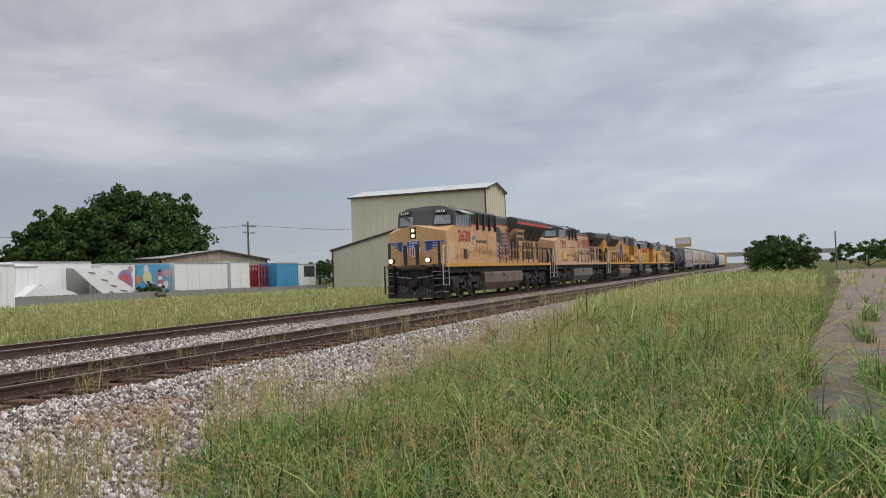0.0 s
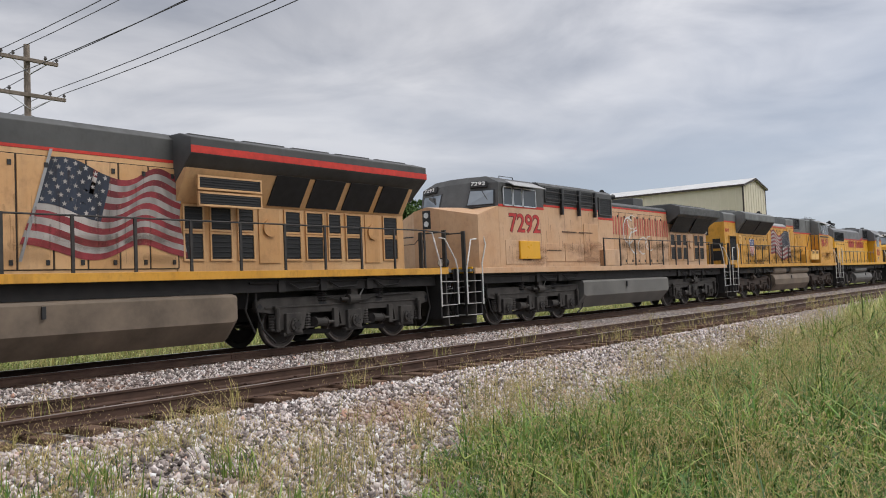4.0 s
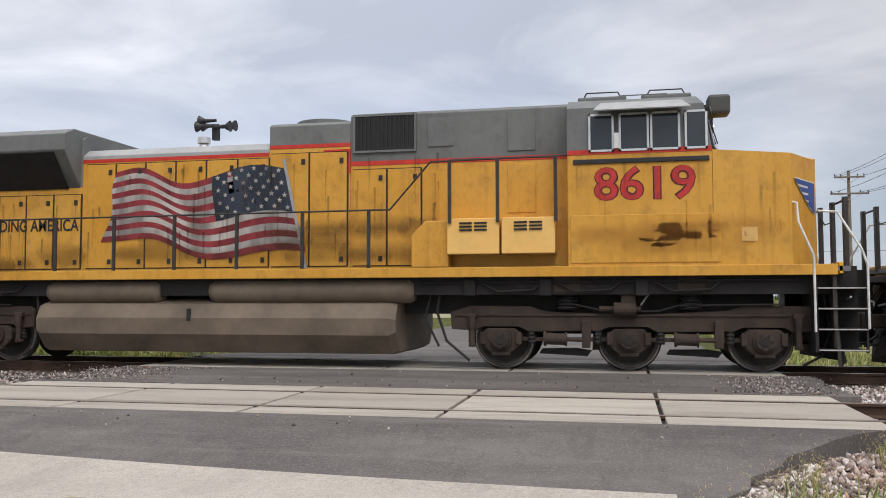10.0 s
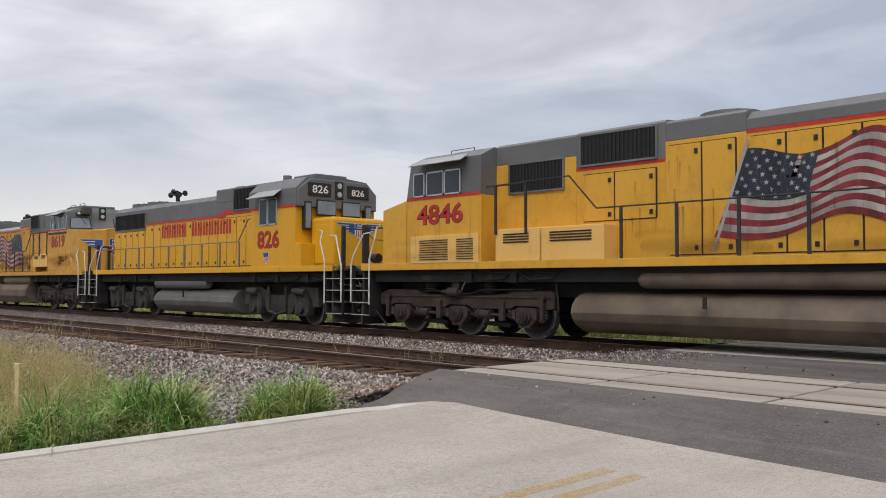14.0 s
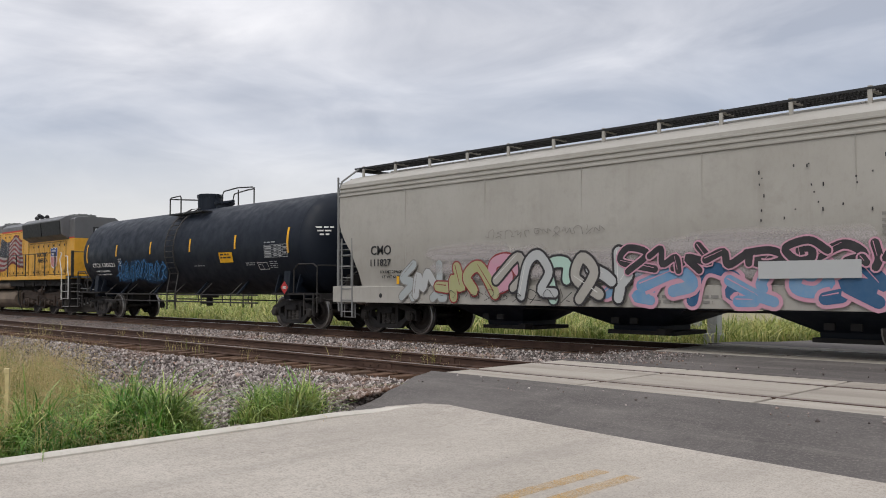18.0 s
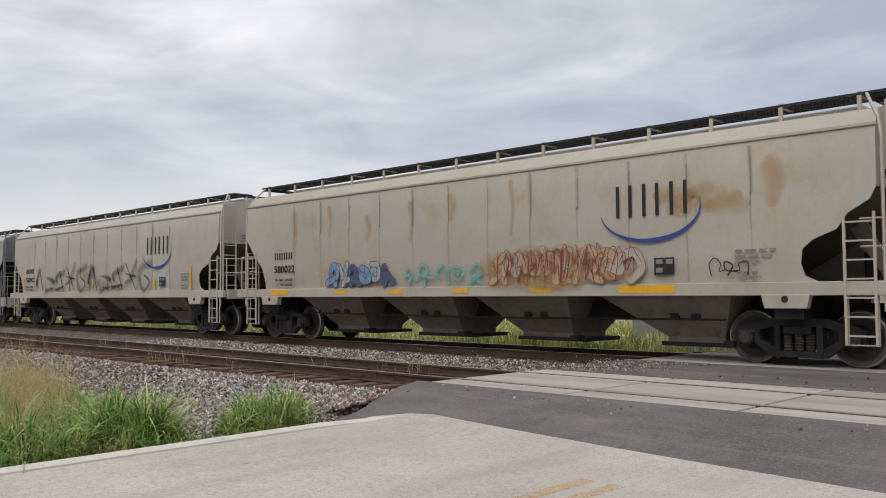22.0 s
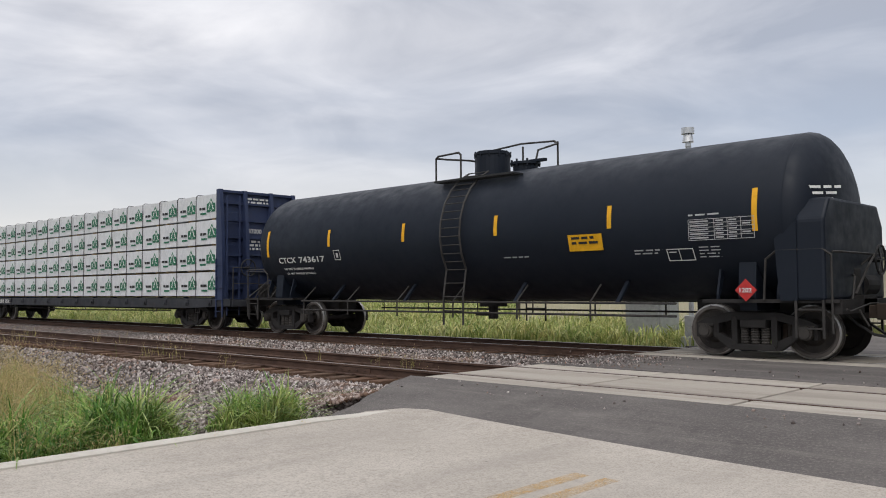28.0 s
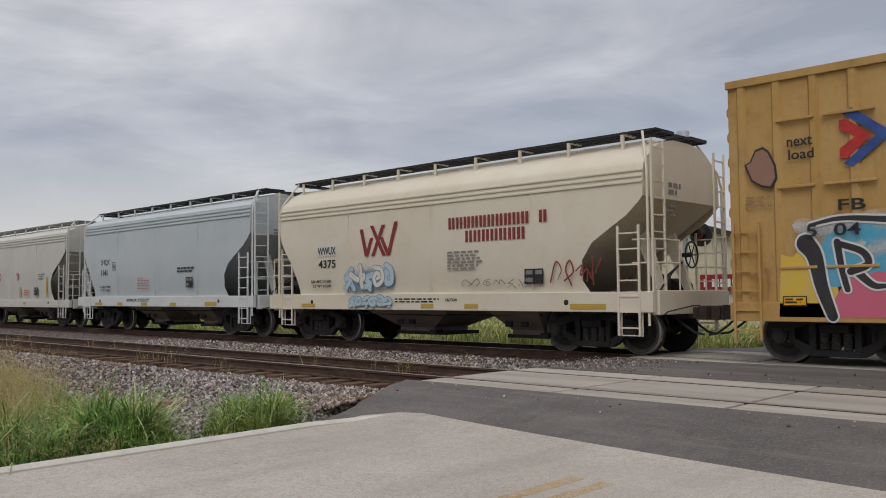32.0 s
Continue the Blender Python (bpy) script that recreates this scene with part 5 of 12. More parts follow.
FORMS = [[[(0.0, 0.1), (0.35, 0.9), (0.8, 0.7), (0.6, 0.35)]],
         [[(0.0, 0.3), (0.25, 0.8), (0.5, 0.35), (0.75, 0.9), (1.0, 0.5)]],
         [[(0.2, 0.0), (0.8, 0.6), (0.45, 1.0), (0.15, 0.55), (0.9, 0.1)]],
         [[(0.6, 1.0), (0.2, 0.5), (0.7, 0.55), (0.3, 0.0)], [(0.75, 0.3), (1.0, 0.1)]],
         [[(0.0, 0.0), (0.2, 0.8), (0.6, 1.0), (0.9, 0.55), (0.7, 0.2), (1.1, 0.05)]],
         [[(0.1, 0.9), (0.4, 0.3), (0.5, 0.0)], [(0.9, 1.0), (0.62, 0.62), (0.55, 0.4)], [(0.05, 0.3), (0.25, 0.2)]],
         [[(0.5, 0.5), (0.62, 0.62), (0.4, 0.72), (0.28, 0.45), (0.6, 0.25), (0.9, 0.55), (0.6, 0.95), (0.1, 0.9)]]]


def graffiti(car, x0, x1, z0, z1, y, fill, line, seed, glyphs=6, weight=0.05, tag=False):
    """Spray-painted shapes that read as no word: fat rounded figures with an edge and a highlight each, or thin quick strokes."""
    rng = random.Random(seed)
    w, h = (x1 - x0) / glyphs, z1 - z0
    m = side(x0, z0, y)
    full = (1.0, 1.0)
    thin = []
    for g in range(glyphs):
        form, flip, turn = rng.choice(FORMS), rng.choice((-1, 1)), rng.uniform(-0.7, 0.7)
        base, tall = h * rng.uniform(0.0, 0.12), h * rng.uniform(0.78, 1.0)
        grow = (0.95 if tag else 1.25) * w
        paths = []
        for path in form:
            q = [((x - 0.5) * flip + rng.uniform(-0.07, 0.07), z - 0.5 + rng.uniform(-0.07, 0.07)) for x, z in path]
            q = [(x * math.cos(turn) - z * math.sin(turn), max(-0.5, min(0.5, x * math.sin(turn) + z * math.cos(turn)))) for x, z in q]
            paths.append([((g + 0.5) * w + x * grow, base + (tall - base) * (z + 0.5)) for x, z in q])
        if tag:
            thin += [(p, weight * rng.uniform(0.7, 1.2), weight * rng.uniform(0.5, 1.1), full) for p in paths]
            continue
        fat = min(w * 0.36, h * 0.27) * rng.uniform(0.85, 1.1)
        paths = [[(q[0], max(fat / 2, q[1])) for q in p] for p in paths]
        lift = 0.002 + 0.006 * (g % 2)
        ribbons("spray_outline", [(p, fat + 2 * weight, fat * 0.9 + 2 * weight, full) for p in paths], m, line, car, lift)
        ribbons("spray_fill", [(p, fat, fat * 0.9, full) for p in paths], m, fill[g % len(fill)], car, lift + 0.002)
        ribbons("spray_highlight", [([(q[0] - fat * 0.2, q[1] + fat * 0.2) for q in p[:2]], fat * 0.10, fat * 0.05, full) for p in paths], m, "paint_white" if line == "paint_black" else line, car, lift + 0.004)
    if thin:
        ribbons("spray_strokes", thin, m, line, car, 0.003)


def smoky_tag(car, x0, x1, z0, z1, y, count, seed, material="spray_soft_black"):
    """A row of sprayed marks: broad smoky heads that narrow into hard slanting strokes."""
    rng = random.Random(seed)
    w, h = (x1 - x0) / count, z1 - z0
    m = side(x0, z0, y)
    lines = []
    for g in range(count):
        c, k = (g + 0.5) * w, g % 5
        top, low = h * rng.uniform(0.78, 1.0), h * rng.uniform(0.0, 0.12)
        a, b = c - 0.36 * w, c + 0.36 * w
        if k == 0:
            lines += [([(a, h * 0.4), (a + 0.2 * w, top), (c, h * 0.9)], 0.20, 0.30, (0.85, 0.15)), ([(a, h * 0.45), (a + 0.1 * w, low)], 0.10, 0.05, (0.9, 0.9)), ([(c, top), (b, low)], 0.09, 0.05, (0.75, 1.0))]
        elif k == 1:
            lines += [([(a, top * 0.7), (c, h * 0.55), (b, h * 0.45)], 0.08, 0.26, (0.2, 0.8)), ([(a, low), (c, h * 0.12), (b, h * 0.15)], 0.22, 0.10, (0.35, 0.9))]
        elif k == 2:
            lines += [([(b, top), (a, h * 0.62), (a + 0.1 * w, h * 0.4)], 0.28, 0.12, (0.25, 0.9)), ([(c, top), (b, low)], 0.08, 0.06, (0.9, 1.0)), ([(a, low + 0.05), (b, h * 0.22)], 0.16, 0.08, (0.8, 0.6))]
        elif k == 3:
            lines += [([(a, top), (b, low)], 0.06, 0.06, (1.0, 0.9)), ([(b, top), (c, h * 0.5), (a, h * 0.3)], 0.34, 0.10, (0.12, 0.75)), ([(a, h * 0.62), (b, h * 0.52)], 0.05, 0.09, (0.9, 0.8))]
        else:
            lines += [([(b, top), (a, h * 0.72), (a + 0.1 * w, h * 0.2), (c, low), (b, h * 0.3), (c, h * 0.55)], 0.30, 0.07, (0.22, 1.0))]
    lines = [(p, 1.30 * a, 1.30 * b, tuple(min(1.0, 1.5 * v) for v in st)) for p, a, b, st in lines]
    return ribbons("smoky_tag", lines, m, material, car, 0.004)


def cloud_of_paint(car, x0, x1, z0, z1, y, material, seed, count=10, strength=0.6):
    """Soft overspray behind a piece."""
    rng = random.Random(seed)
    lines = []
    for k in range(count):
        a = rng.uniform(0, (x1 - x0) * 0.7)
        b = a + rng.uniform(0.15, 0.35) * (x1 - x0)
        z = rng.uniform(0, z1 - z0)
        lines.append(([(a, z), ((a + b) / 2, z + rng.uniform(-0.1, 0.1)), (b, z)], rng.uniform(0.25, 0.5), rng.uniform(0.25, 0.5), (strength * rng.uniform(0.5, 1), strength * rng.uniform(0.3, 1))))
    return ribbons("overspray", lines, side(x0, z0, y), material, car, 0.001)


def stars_and_stripes(car, hoist_top, hoist_bot, fly_top, fly_bot, y, seed=0):
    """A waving flag painted on the hood: corners as (x, z)."""
    ht, hb, ft, fb = (Vector(p) for p in (hoist_top, hoist_bot, fly_top, fly_bot))
    m = Matrix(((1, 0, 0, 0), (0, 0, -1, y), (0, 1, 0, 0), (0, 0, 0, 1)))

    def at(u, v):
        p = ht.lerp(hb, v).lerp(ft.lerp(fb, v), u)
        wave = 0.17 * math.sin(u * 8.0 + 0.9 * v + seed) * min(1, 0.35 + u * 2) + 0.05 * math.sin(u * 17 + 2 * v + seed) * u
        edge = 0.06 * math.sin(v * 7 + seed) * u
        return (p.x + edge * (1 if ft.x > ht.x else -1), p.y + wave)
    n, red, white = 30, [], []
    for s in range(13):
        (red if s % 2 == 0 else white).extend([[at(i / n, s / 13), at((i + 1) / n, s / 13), at((i + 1) / n, (s + 1) / 13), at(i / n, (s + 1) / 13)] for i in range(n)])
    fl = decal("flag_stripes_red", red, m, "flag_red", car, 0.005, "faded red stripes of a painted flag")
    decal("flag_stripes_white", white, m, "flag_white", car, 0.005, "faded white stripes of a painted flag")
    c, canton = 14, []
    for i in range(c):
        for j in range(4):
            canton.append([at(0.42 * i / c, 7 / 13 * j / 4), at(0.42 * (i + 1) / c, 7 / 13 * j / 4), at(0.42 * (i + 1) / c, 7 / 13 * (j + 1) / 4), at(0.42 * i / c, 7 / 13 * (j + 1) / 4)])
    decal("flag_canton", canton, m, "flag_navy", car, 0.009, "dark blue corner of a painted flag")
    stars = []
    for r in range(7):
        for k in range(6 if r % 2 == 0 else 5):
            u, v = (0.035 + 0.07 * k + (0.035 if r % 2 else 0)) , (0.04 + 0.075 * r)
            cx, cz = at(u, v)
            stars.append([(cx + (0.055 if q % 2 == 0 else 0.022) * math.sin(q * math.pi / 5), cz + (0.055 if q % 2 == 0 else 0.022) * math.cos(q * math.pi / 5)) for q in range(10)])
    decal("flag_stars", stars, m, "flag_white", car, 0.0125)
    pole = [[(ht.x - 0.03, ht.y + 0.2), (ht.x + 0.03, ht.y + 0.2), (hb.x + 0.03, hb.y - 0.25), (hb.x - 0.03, hb.y - 0.25)]]
    decal("flag_pole", pole, m, "loco_grey_light", car, 0.011)


def shield(car, m, w, h, words=False):
    """A plain shield: blue top, red and white stripes below."""
    body = [(0.0, 0.92), (0.14, 0.98), (0.30, 0.93), (0.5, 1.0), (0.70, 0.93), (0.86, 0.98), (1.0, 0.92), (0.97, 0.62), (1.0, 0.35), (0.85, 0.12), (0.5, 0.0), (0.15, 0.12), (0.0, 0.35), (0.03, 0.62)]
    decal("shield", [[(p[0] * w, p[1] * h) for p in body]], m, "lettering_white", car, 0.004)
    top = [(0.03, 0.90), (0.14, 0.95), (0.30, 0.90), (0.5, 0.97), (0.70, 0.90), (0.86, 0.95), (0.97, 0.90), (0.94, 0.58), (0.06, 0.58)]
    decal("shield_top", [[(p[0] * w, p[1] * h) for p in top]], m, "lettering_blue", car, 0.008)
    red = []
    for k in range(5):
        x = 0.12 + 0.17 * k
        lo = 0.08 + 0.5 * abs(x + 0.04 - 0.5) ** 1.6
        red.append([(x * w, lo * h), ((x + 0.085) * w, lo * h), ((x + 0.085) * w, 0.55 * h), (x * w, 0.55 * h)])
    decal("shield_stripes", red, m, "lettering_red", car, 0.008)
    if words:
        decal("name_bars", [rect((0.2 + 0.1 * i) * w, (0.26 + 0.1 * i) * w, (0.78 - 0.15 * r) * h, (0.87 - 0.15 * r) * h) for r in range(2) for i in range(6)], m, "lettering_white", car, 0.011)


def wing(car, m, w, h, flip=1):
    """A plain blue wing of tapering bars with pale edges."""
    for mat, pad, lift in (("lettering_white", 0.018, 0.004), ("lettering_blue", 0.0, 0.009)):
        polys = []
        for k in range(4):
            z1 = h - k * h * 0.25
            z0 = z1 - h * 0.17
            x1 = w * (1 - 0.20 * k)
            polys.append([(flip * -pad, z0 - pad), (flip * (x1 - 0.12 * w), z0 - pad), (flip * (x1 + pad), z1 + pad), (flip * -pad, z1 + pad)][::flip])
        polys.append([(flip * q[0], q[1]) for q in [(-pad, -0.12 * h - pad), (w * 0.30, h * 0.15 - pad), (w * 0.36 + pad, h + pad), (-pad, h + pad)]][::flip])
        decal("wing", polys, m, mat, car, lift)

# ---- locomotives ----


def hood(car, name, x0, x1, half, z0, z1, z2, low, top, chamfer=0.14, stripe=None):
    """A run of the hood: painted lower walls from z0 to z1, a grey top to z2 with sloping shoulders."""
    bm = B()
    box(bm, x0, x1, -half, half, z0, z1, 0.012)
    body = part(name, bm, low, car)
    if z2 > z1 + 0.02:
        bm = B()
        prism(bm, [(-half, z1), (half, z1), (half, z2 - chamfer), (half - chamfer * 1.1, z2 - 0.02), (0.3 * half, z2 + 0.03), (-0.3 * half, z2 + 0.03), (-half + chamfer * 1.1, z2 - 0.02), (-half, z2 - chamfer)], "x", x0, x1, 0.012)
        part(name + "_top", bm, top, car)
    if stripe:
        bm = B()
        box(bm, x0 + 0.005, x1 - 0.005, -half - 0.006, -half, stripe[0], stripe[1])
        part("stripe", bm, "loco_red_stripe", body)
    return body


def doors(car, xs, z0, z1, y, mat, latch=True):
    """Hood doors side by side: each a raised panel with two latches."""
    for a, b in zip(xs, xs[1:]):
        bm = B()
        box(bm, a + 0.018, b - 0.018, y - 0.022, y + 0.01, z0, z1, 0.008)
        d = part("hood_door", bm, mat, car)
        part("door_gap", box(B(), b - 0.014, b + 0.014, y - 0.012, y + 0.004, z0, z1), "seam_dark", d)
        if latch:
            for z in (z0 + 0.12, z1 - 0.16):
                part("latch", box(B(), b - 0.15, b - 0.08, y - 0.04, y - 0.02, z - 0.045, z + 0.05), "black_paint", d)
    part("door_gap", box(B(), xs[0], xs[-1], y - 0.010, y + 0.004, z0 - 0.016, z0), "seam_dark", car)
    part("door_gap", box(B(), xs[0], xs[-1], y - 0.010, y + 0.004, z1, z1 + 0.016), "seam_dark", car)


def weather(car, x0, x1, z0, z1, y, seed, drips=12, smears=6, mat="spray_soft_grime", strength=0.5):
    """Dirt on painted sheet: thin runs under latches and seams, and long smears."""
    rng = random.Random(seed)
    lines = []
    for k in range(drips):
        x, t = rng.uniform(x0, x1), rng.uniform(z0 + 0.3 * (z1 - z0), z1)
        b = max(z0, t - rng.uniform(0.2, 0.9))
        lines.append(([(x, t), (x + rng.uniform(-0.015, 0.015), (t + b) / 2), (x, b)], rng.uniform(0.03, 0.09), 0.02, (strength * rng.uniform(0.6, 1.2), 0.1)))
    for k in range(smears):
        x = rng.uniform(x0, x1 - 0.4)
        e = min(x1, x + rng.uniform(0.5, 2.0))
        z = z0 + (z1 - z0) * rng.uniform(0.04, 0.42)
        lines.append(([(x, z), ((x + e) / 2, z + rng.uniform(-0.05, 0.05)), (e, z)], rng.uniform(0.15, 0.5), rng.uniform(0.15, 0.5), (strength * rng.uniform(0.2, 0.6), strength * rng.uniform(0.2, 0.6))))
    return ribbons("dirt", lines, side(0, 0, y), mat, car, 0.002)


def grille(car, x0, x1, z0, z1, y, slats=10, vertical=False, mat="black_grille", frame_mat="loco_grey", name="grille"):
    bm = B()
    box(bm, x0, x1, y - 0.012, y + 0.02, z0, z1)
    g = part(name, bm, mat, car)
    bm = B()
    for a, b, c, d in ((x0 - 0.04, x1 + 0.04, z1, z1 + 0.04), (x0 - 0.04, x1 + 0.04, z0 - 0.04, z0), (x0 - 0.04, x0, z0, z1), (x1, x1 + 0.04, z0, z1)):
        box(bm, a, b, y - 0.035, y + 0.01, c, d)
    part("grille_frame", bm, frame_mat, g)
    bm = B()
    for k in range(slats):
        if vertical:
            x = x0 + (k + 0.5) * (x1 - x0) / slats
            box(bm, x - 0.012, x + 0.012, y - 0.03, y - 0.01, z0, z1)
        else:
            z = z0 + (k + 0.5) * (z1 - z0) / slats
            box(bm, x0, x1, y - 0.03, y - 0.01, z - 0.012, z + 0.012)
    part("slats", bm, "black_paint", g)
    return g


def railing(car, xs, z_deck, z_rail, y, mat, rail_pts=None, thick=0.03):
    for x in xs:
        bm = B()
        box(bm, x - thick, x + thick, y - 0.018, y + 0.018, z_deck - 0.12, z_rail)
        part("stanchion", bm, mat, car)
    bm = B()
    tube(bm, rail_pts or [(xs[0], y, z_rail), (xs[-1], y, z_rail)], 0.019)
    part("handrail", bm, mat, car)


def end_steps(car, x, d, sgn, z_top=1.75, n=4, mat="running_gear"):
    """Steps at a corner. x: outer end; d: +1 if the platform end looks to +x; sgn: side."""
    y0, y1 = sgn * 1.52, sgn * 1.05
    xi, xo = x - d * 0.95, x - d * 0.25
    st = part("step_well", box(B(), xi, xo, y1 - sgn * 0.03, y1, 0.38, z_top), mat, car)
    part("step_side", box(B(), xi - d * 0.05, xi, y0, y1, 0.38, z_top), mat, st)
    part("step_side", box(B(), xo, xo + d * 0.03, y0, y0 - sgn * 0.07, 0.38, z_top), mat, st)
    for k in range(n):
        z = 0.40 + k * (z_top - 0.45) / n
        part("step", box(B(), xi, xo, y0, y1, z, z + 0.03), mat, st)
        bm = B()
        box(bm, xi, xo, y0 + sgn * 0.004, y0 + sgn * 0.02, z + 0.006, z + 0.026)
        box(bm, xo + d * 0.002, xo + d * 0.02, y0 + sgn * 0.02, y1, z + 0.006, z + 0.026)
        part("step_edge", bm, "step_edge", st)
    return st


def grab_rails(car, x, d, z0=0.75, z1=2.6, inner=1.9):
    """White bent rails beside the steps."""
    for sgn in (-1, 1):
        bm = B()
        y = sgn * 1.56
        tube(bm, [(x - d * 0.22, y, z0), (x - d * 0.22, y, 1.75), (x - d * 0.30, y, 2.0), (x - d * 0.62, y * 0.93, z1), (x - d * 0.9, y * 0.93, z1 + 0.02)], 0.021)
        part("grab_rail", bm, "handrail_white", car)
        bm = B()
        tube(bm, [(x - d * 1.0, y, z0 - 0.05), (x - d * 1.0, y, 1.9), (x - d * 1.22, y, 2.45), (x - d * 1.22, y * 0.95, 2.75), (x - d * 1.34, y * 0.95, 2.78)], 0.021)
        part("grab_rail", bm, "handrail_white", car)


def pilot(car, x, d, plow=True):
    """The end plate under the platform, with a plough blade and an uncoupling lever."""
    bm = B()
    box(bm, x - d * 0.72, x - d * 0.66, -1.5, 1.5, 0.45, 1.75)
    part("pilot", bm, "running_gear_dusty", car)
    if plow:
        for s in (-1, 1):
            bm = B()
            pts = [(x - d * 0.62, s * 1.52, 0.16), (x - d * 0.20, s * 0.02, 0.14), (x - d * 0.34, s * 0.02, 0.52), (x - d * 0.46, s * 0.40, 0.74), (x - d * 0.66, s * 1.52, 0.80)]
            lo, hi = [bm.verts.new(p) for p in pts], [bm.verts.new((p[0] - d * 0.05, p[1], p[2])) for p in pts]
            bm.faces.new(lo), bm.faces.new(hi[::-1])
            for i in range(5):
                bm.faces.new((lo[i], lo[(i + 1) % 5], hi[(i + 1) % 5], hi[i]))
            part("plow", bm, "running_gear_dusty", car)
    for s in (-1, 1):
        part("uncoupling_lever", tube(B(), [(x - d * 0.45, s * 1.45, 1.25), (x - d * 0.40, s * 0.5, 1.15), (x - d * 0.30, s * 0.15, 1.1)], 0.018), "galvanised", car)
    for k, y in enumerate((-0.85, -0.7, -0.55, 0.5, 0.68, 0.86)):
        part("brake_hose", tube(B(), [(x - d * 0.62, y, 1.45), (x - d * 0.45, y, 1.2), (x - d * 0.3, y * 0.95, 0.75 + 0.04 * k), (x - d * 0.45, y * 0.9, 0.5 + 0.05 * k)], 0.022), "black_paint", car)
        part("glad_hand", box(B(), x - d * 0.49, x - d * 0.41, y * 0.9 - 0.035, y * 0.9 + 0.035, 0.45 + 0.05 * k, 0.53 + 0.05 * k, 0.01), "galvanised_dull", car)
    part("anticlimber", box(B(), x - d * 0.60, x - d * 0.40, -0.75, 0.75, 1.50, 1.62, 0.012), "running_gear_dusty", car)
    part("draft_pocket", box(B(), x - d * 0.66, x - d * 0.50, -0.32, 0.32, 0.62, 1.06, 0.02), "running_gear", car)
    for s in (-1, 1):
        part("cable_receptacle", cyl(B(), (x - d * 0.62, s * 0.95, 1.38), (x - d * 0.52, s * 0.95, 1.38), 0.08, 12), "galvanised_dull", car)
    coupler(car, x, d)


def horn(car, x, z, y=0.0):
    bm = B()
    box(bm, x - 0.06, x + 0.06, y - 0.06, y + 0.06, z - 0.25, z + 0.05)
    for k, (dx, dz, dy) in enumerate(((-1, 0.02, -0.12), (1, 0.0, -0.12), (-1, 0.08, 0.12), (1, 0.06, 0.12), (-1, 0.16, 0.0))):
        cyl(bm, (x, y + dy, z + dz), (x + dx * 0.26, y + dy, z + dz), 0.03, 10, 0.045)
        cyl(bm, (x + dx * 0.26, y + dy, z + dz), (x + dx * 0.37, y + dy, z + dz), 0.05, 12, 0.115)
    part("horn", bm, "black_paint", car)


def fan(car, x, z, r=0.62):
    bm = B()
    cyl(bm, (x, 0, z - 0.05), (x, 0, z + 0.10), r, 24)
    cyl(bm, (x, 0, z + 0.10), (x, 0, z + 0.15), r * 0.35, 12)
    for a in range(8):
        t = a * math.pi / 4
        box(bm, x + r * 0.65 * math.cos(t) - 0.03, x + r * 0.65 * math.cos(t) + 0.03, r * 0.65 * math.sin(t) - 0.03, r * 0.65 * math.sin(t) + 0.03, z + 0.1, z + 0.14)
    part("roof_fan", bm, "loco_grey", car)


def cab_windows(car, panes, z0, z1, y=-1.535, mat="cab_glass"):
    for a, b in panes:
        bm = B()
        for p, q, r, s in ((a, b, z1 - 0.035, z1), (a, b, z0, z0 + 0.035), (a, a + 0.035, z0, z1), (b - 0.035, b, z0, z1)):
            box(bm, p, q, y - 0.012, y + 0.012, r, s)
        fr = part("window_frame", bm, "aluminium", car)
        bm = B()
        box(bm, a + 0.035, b - 0.035, y - 0.004, y + 0.006, z0 + 0.035, z1 - 0.035)
        part("pane", bm, mat, fr)


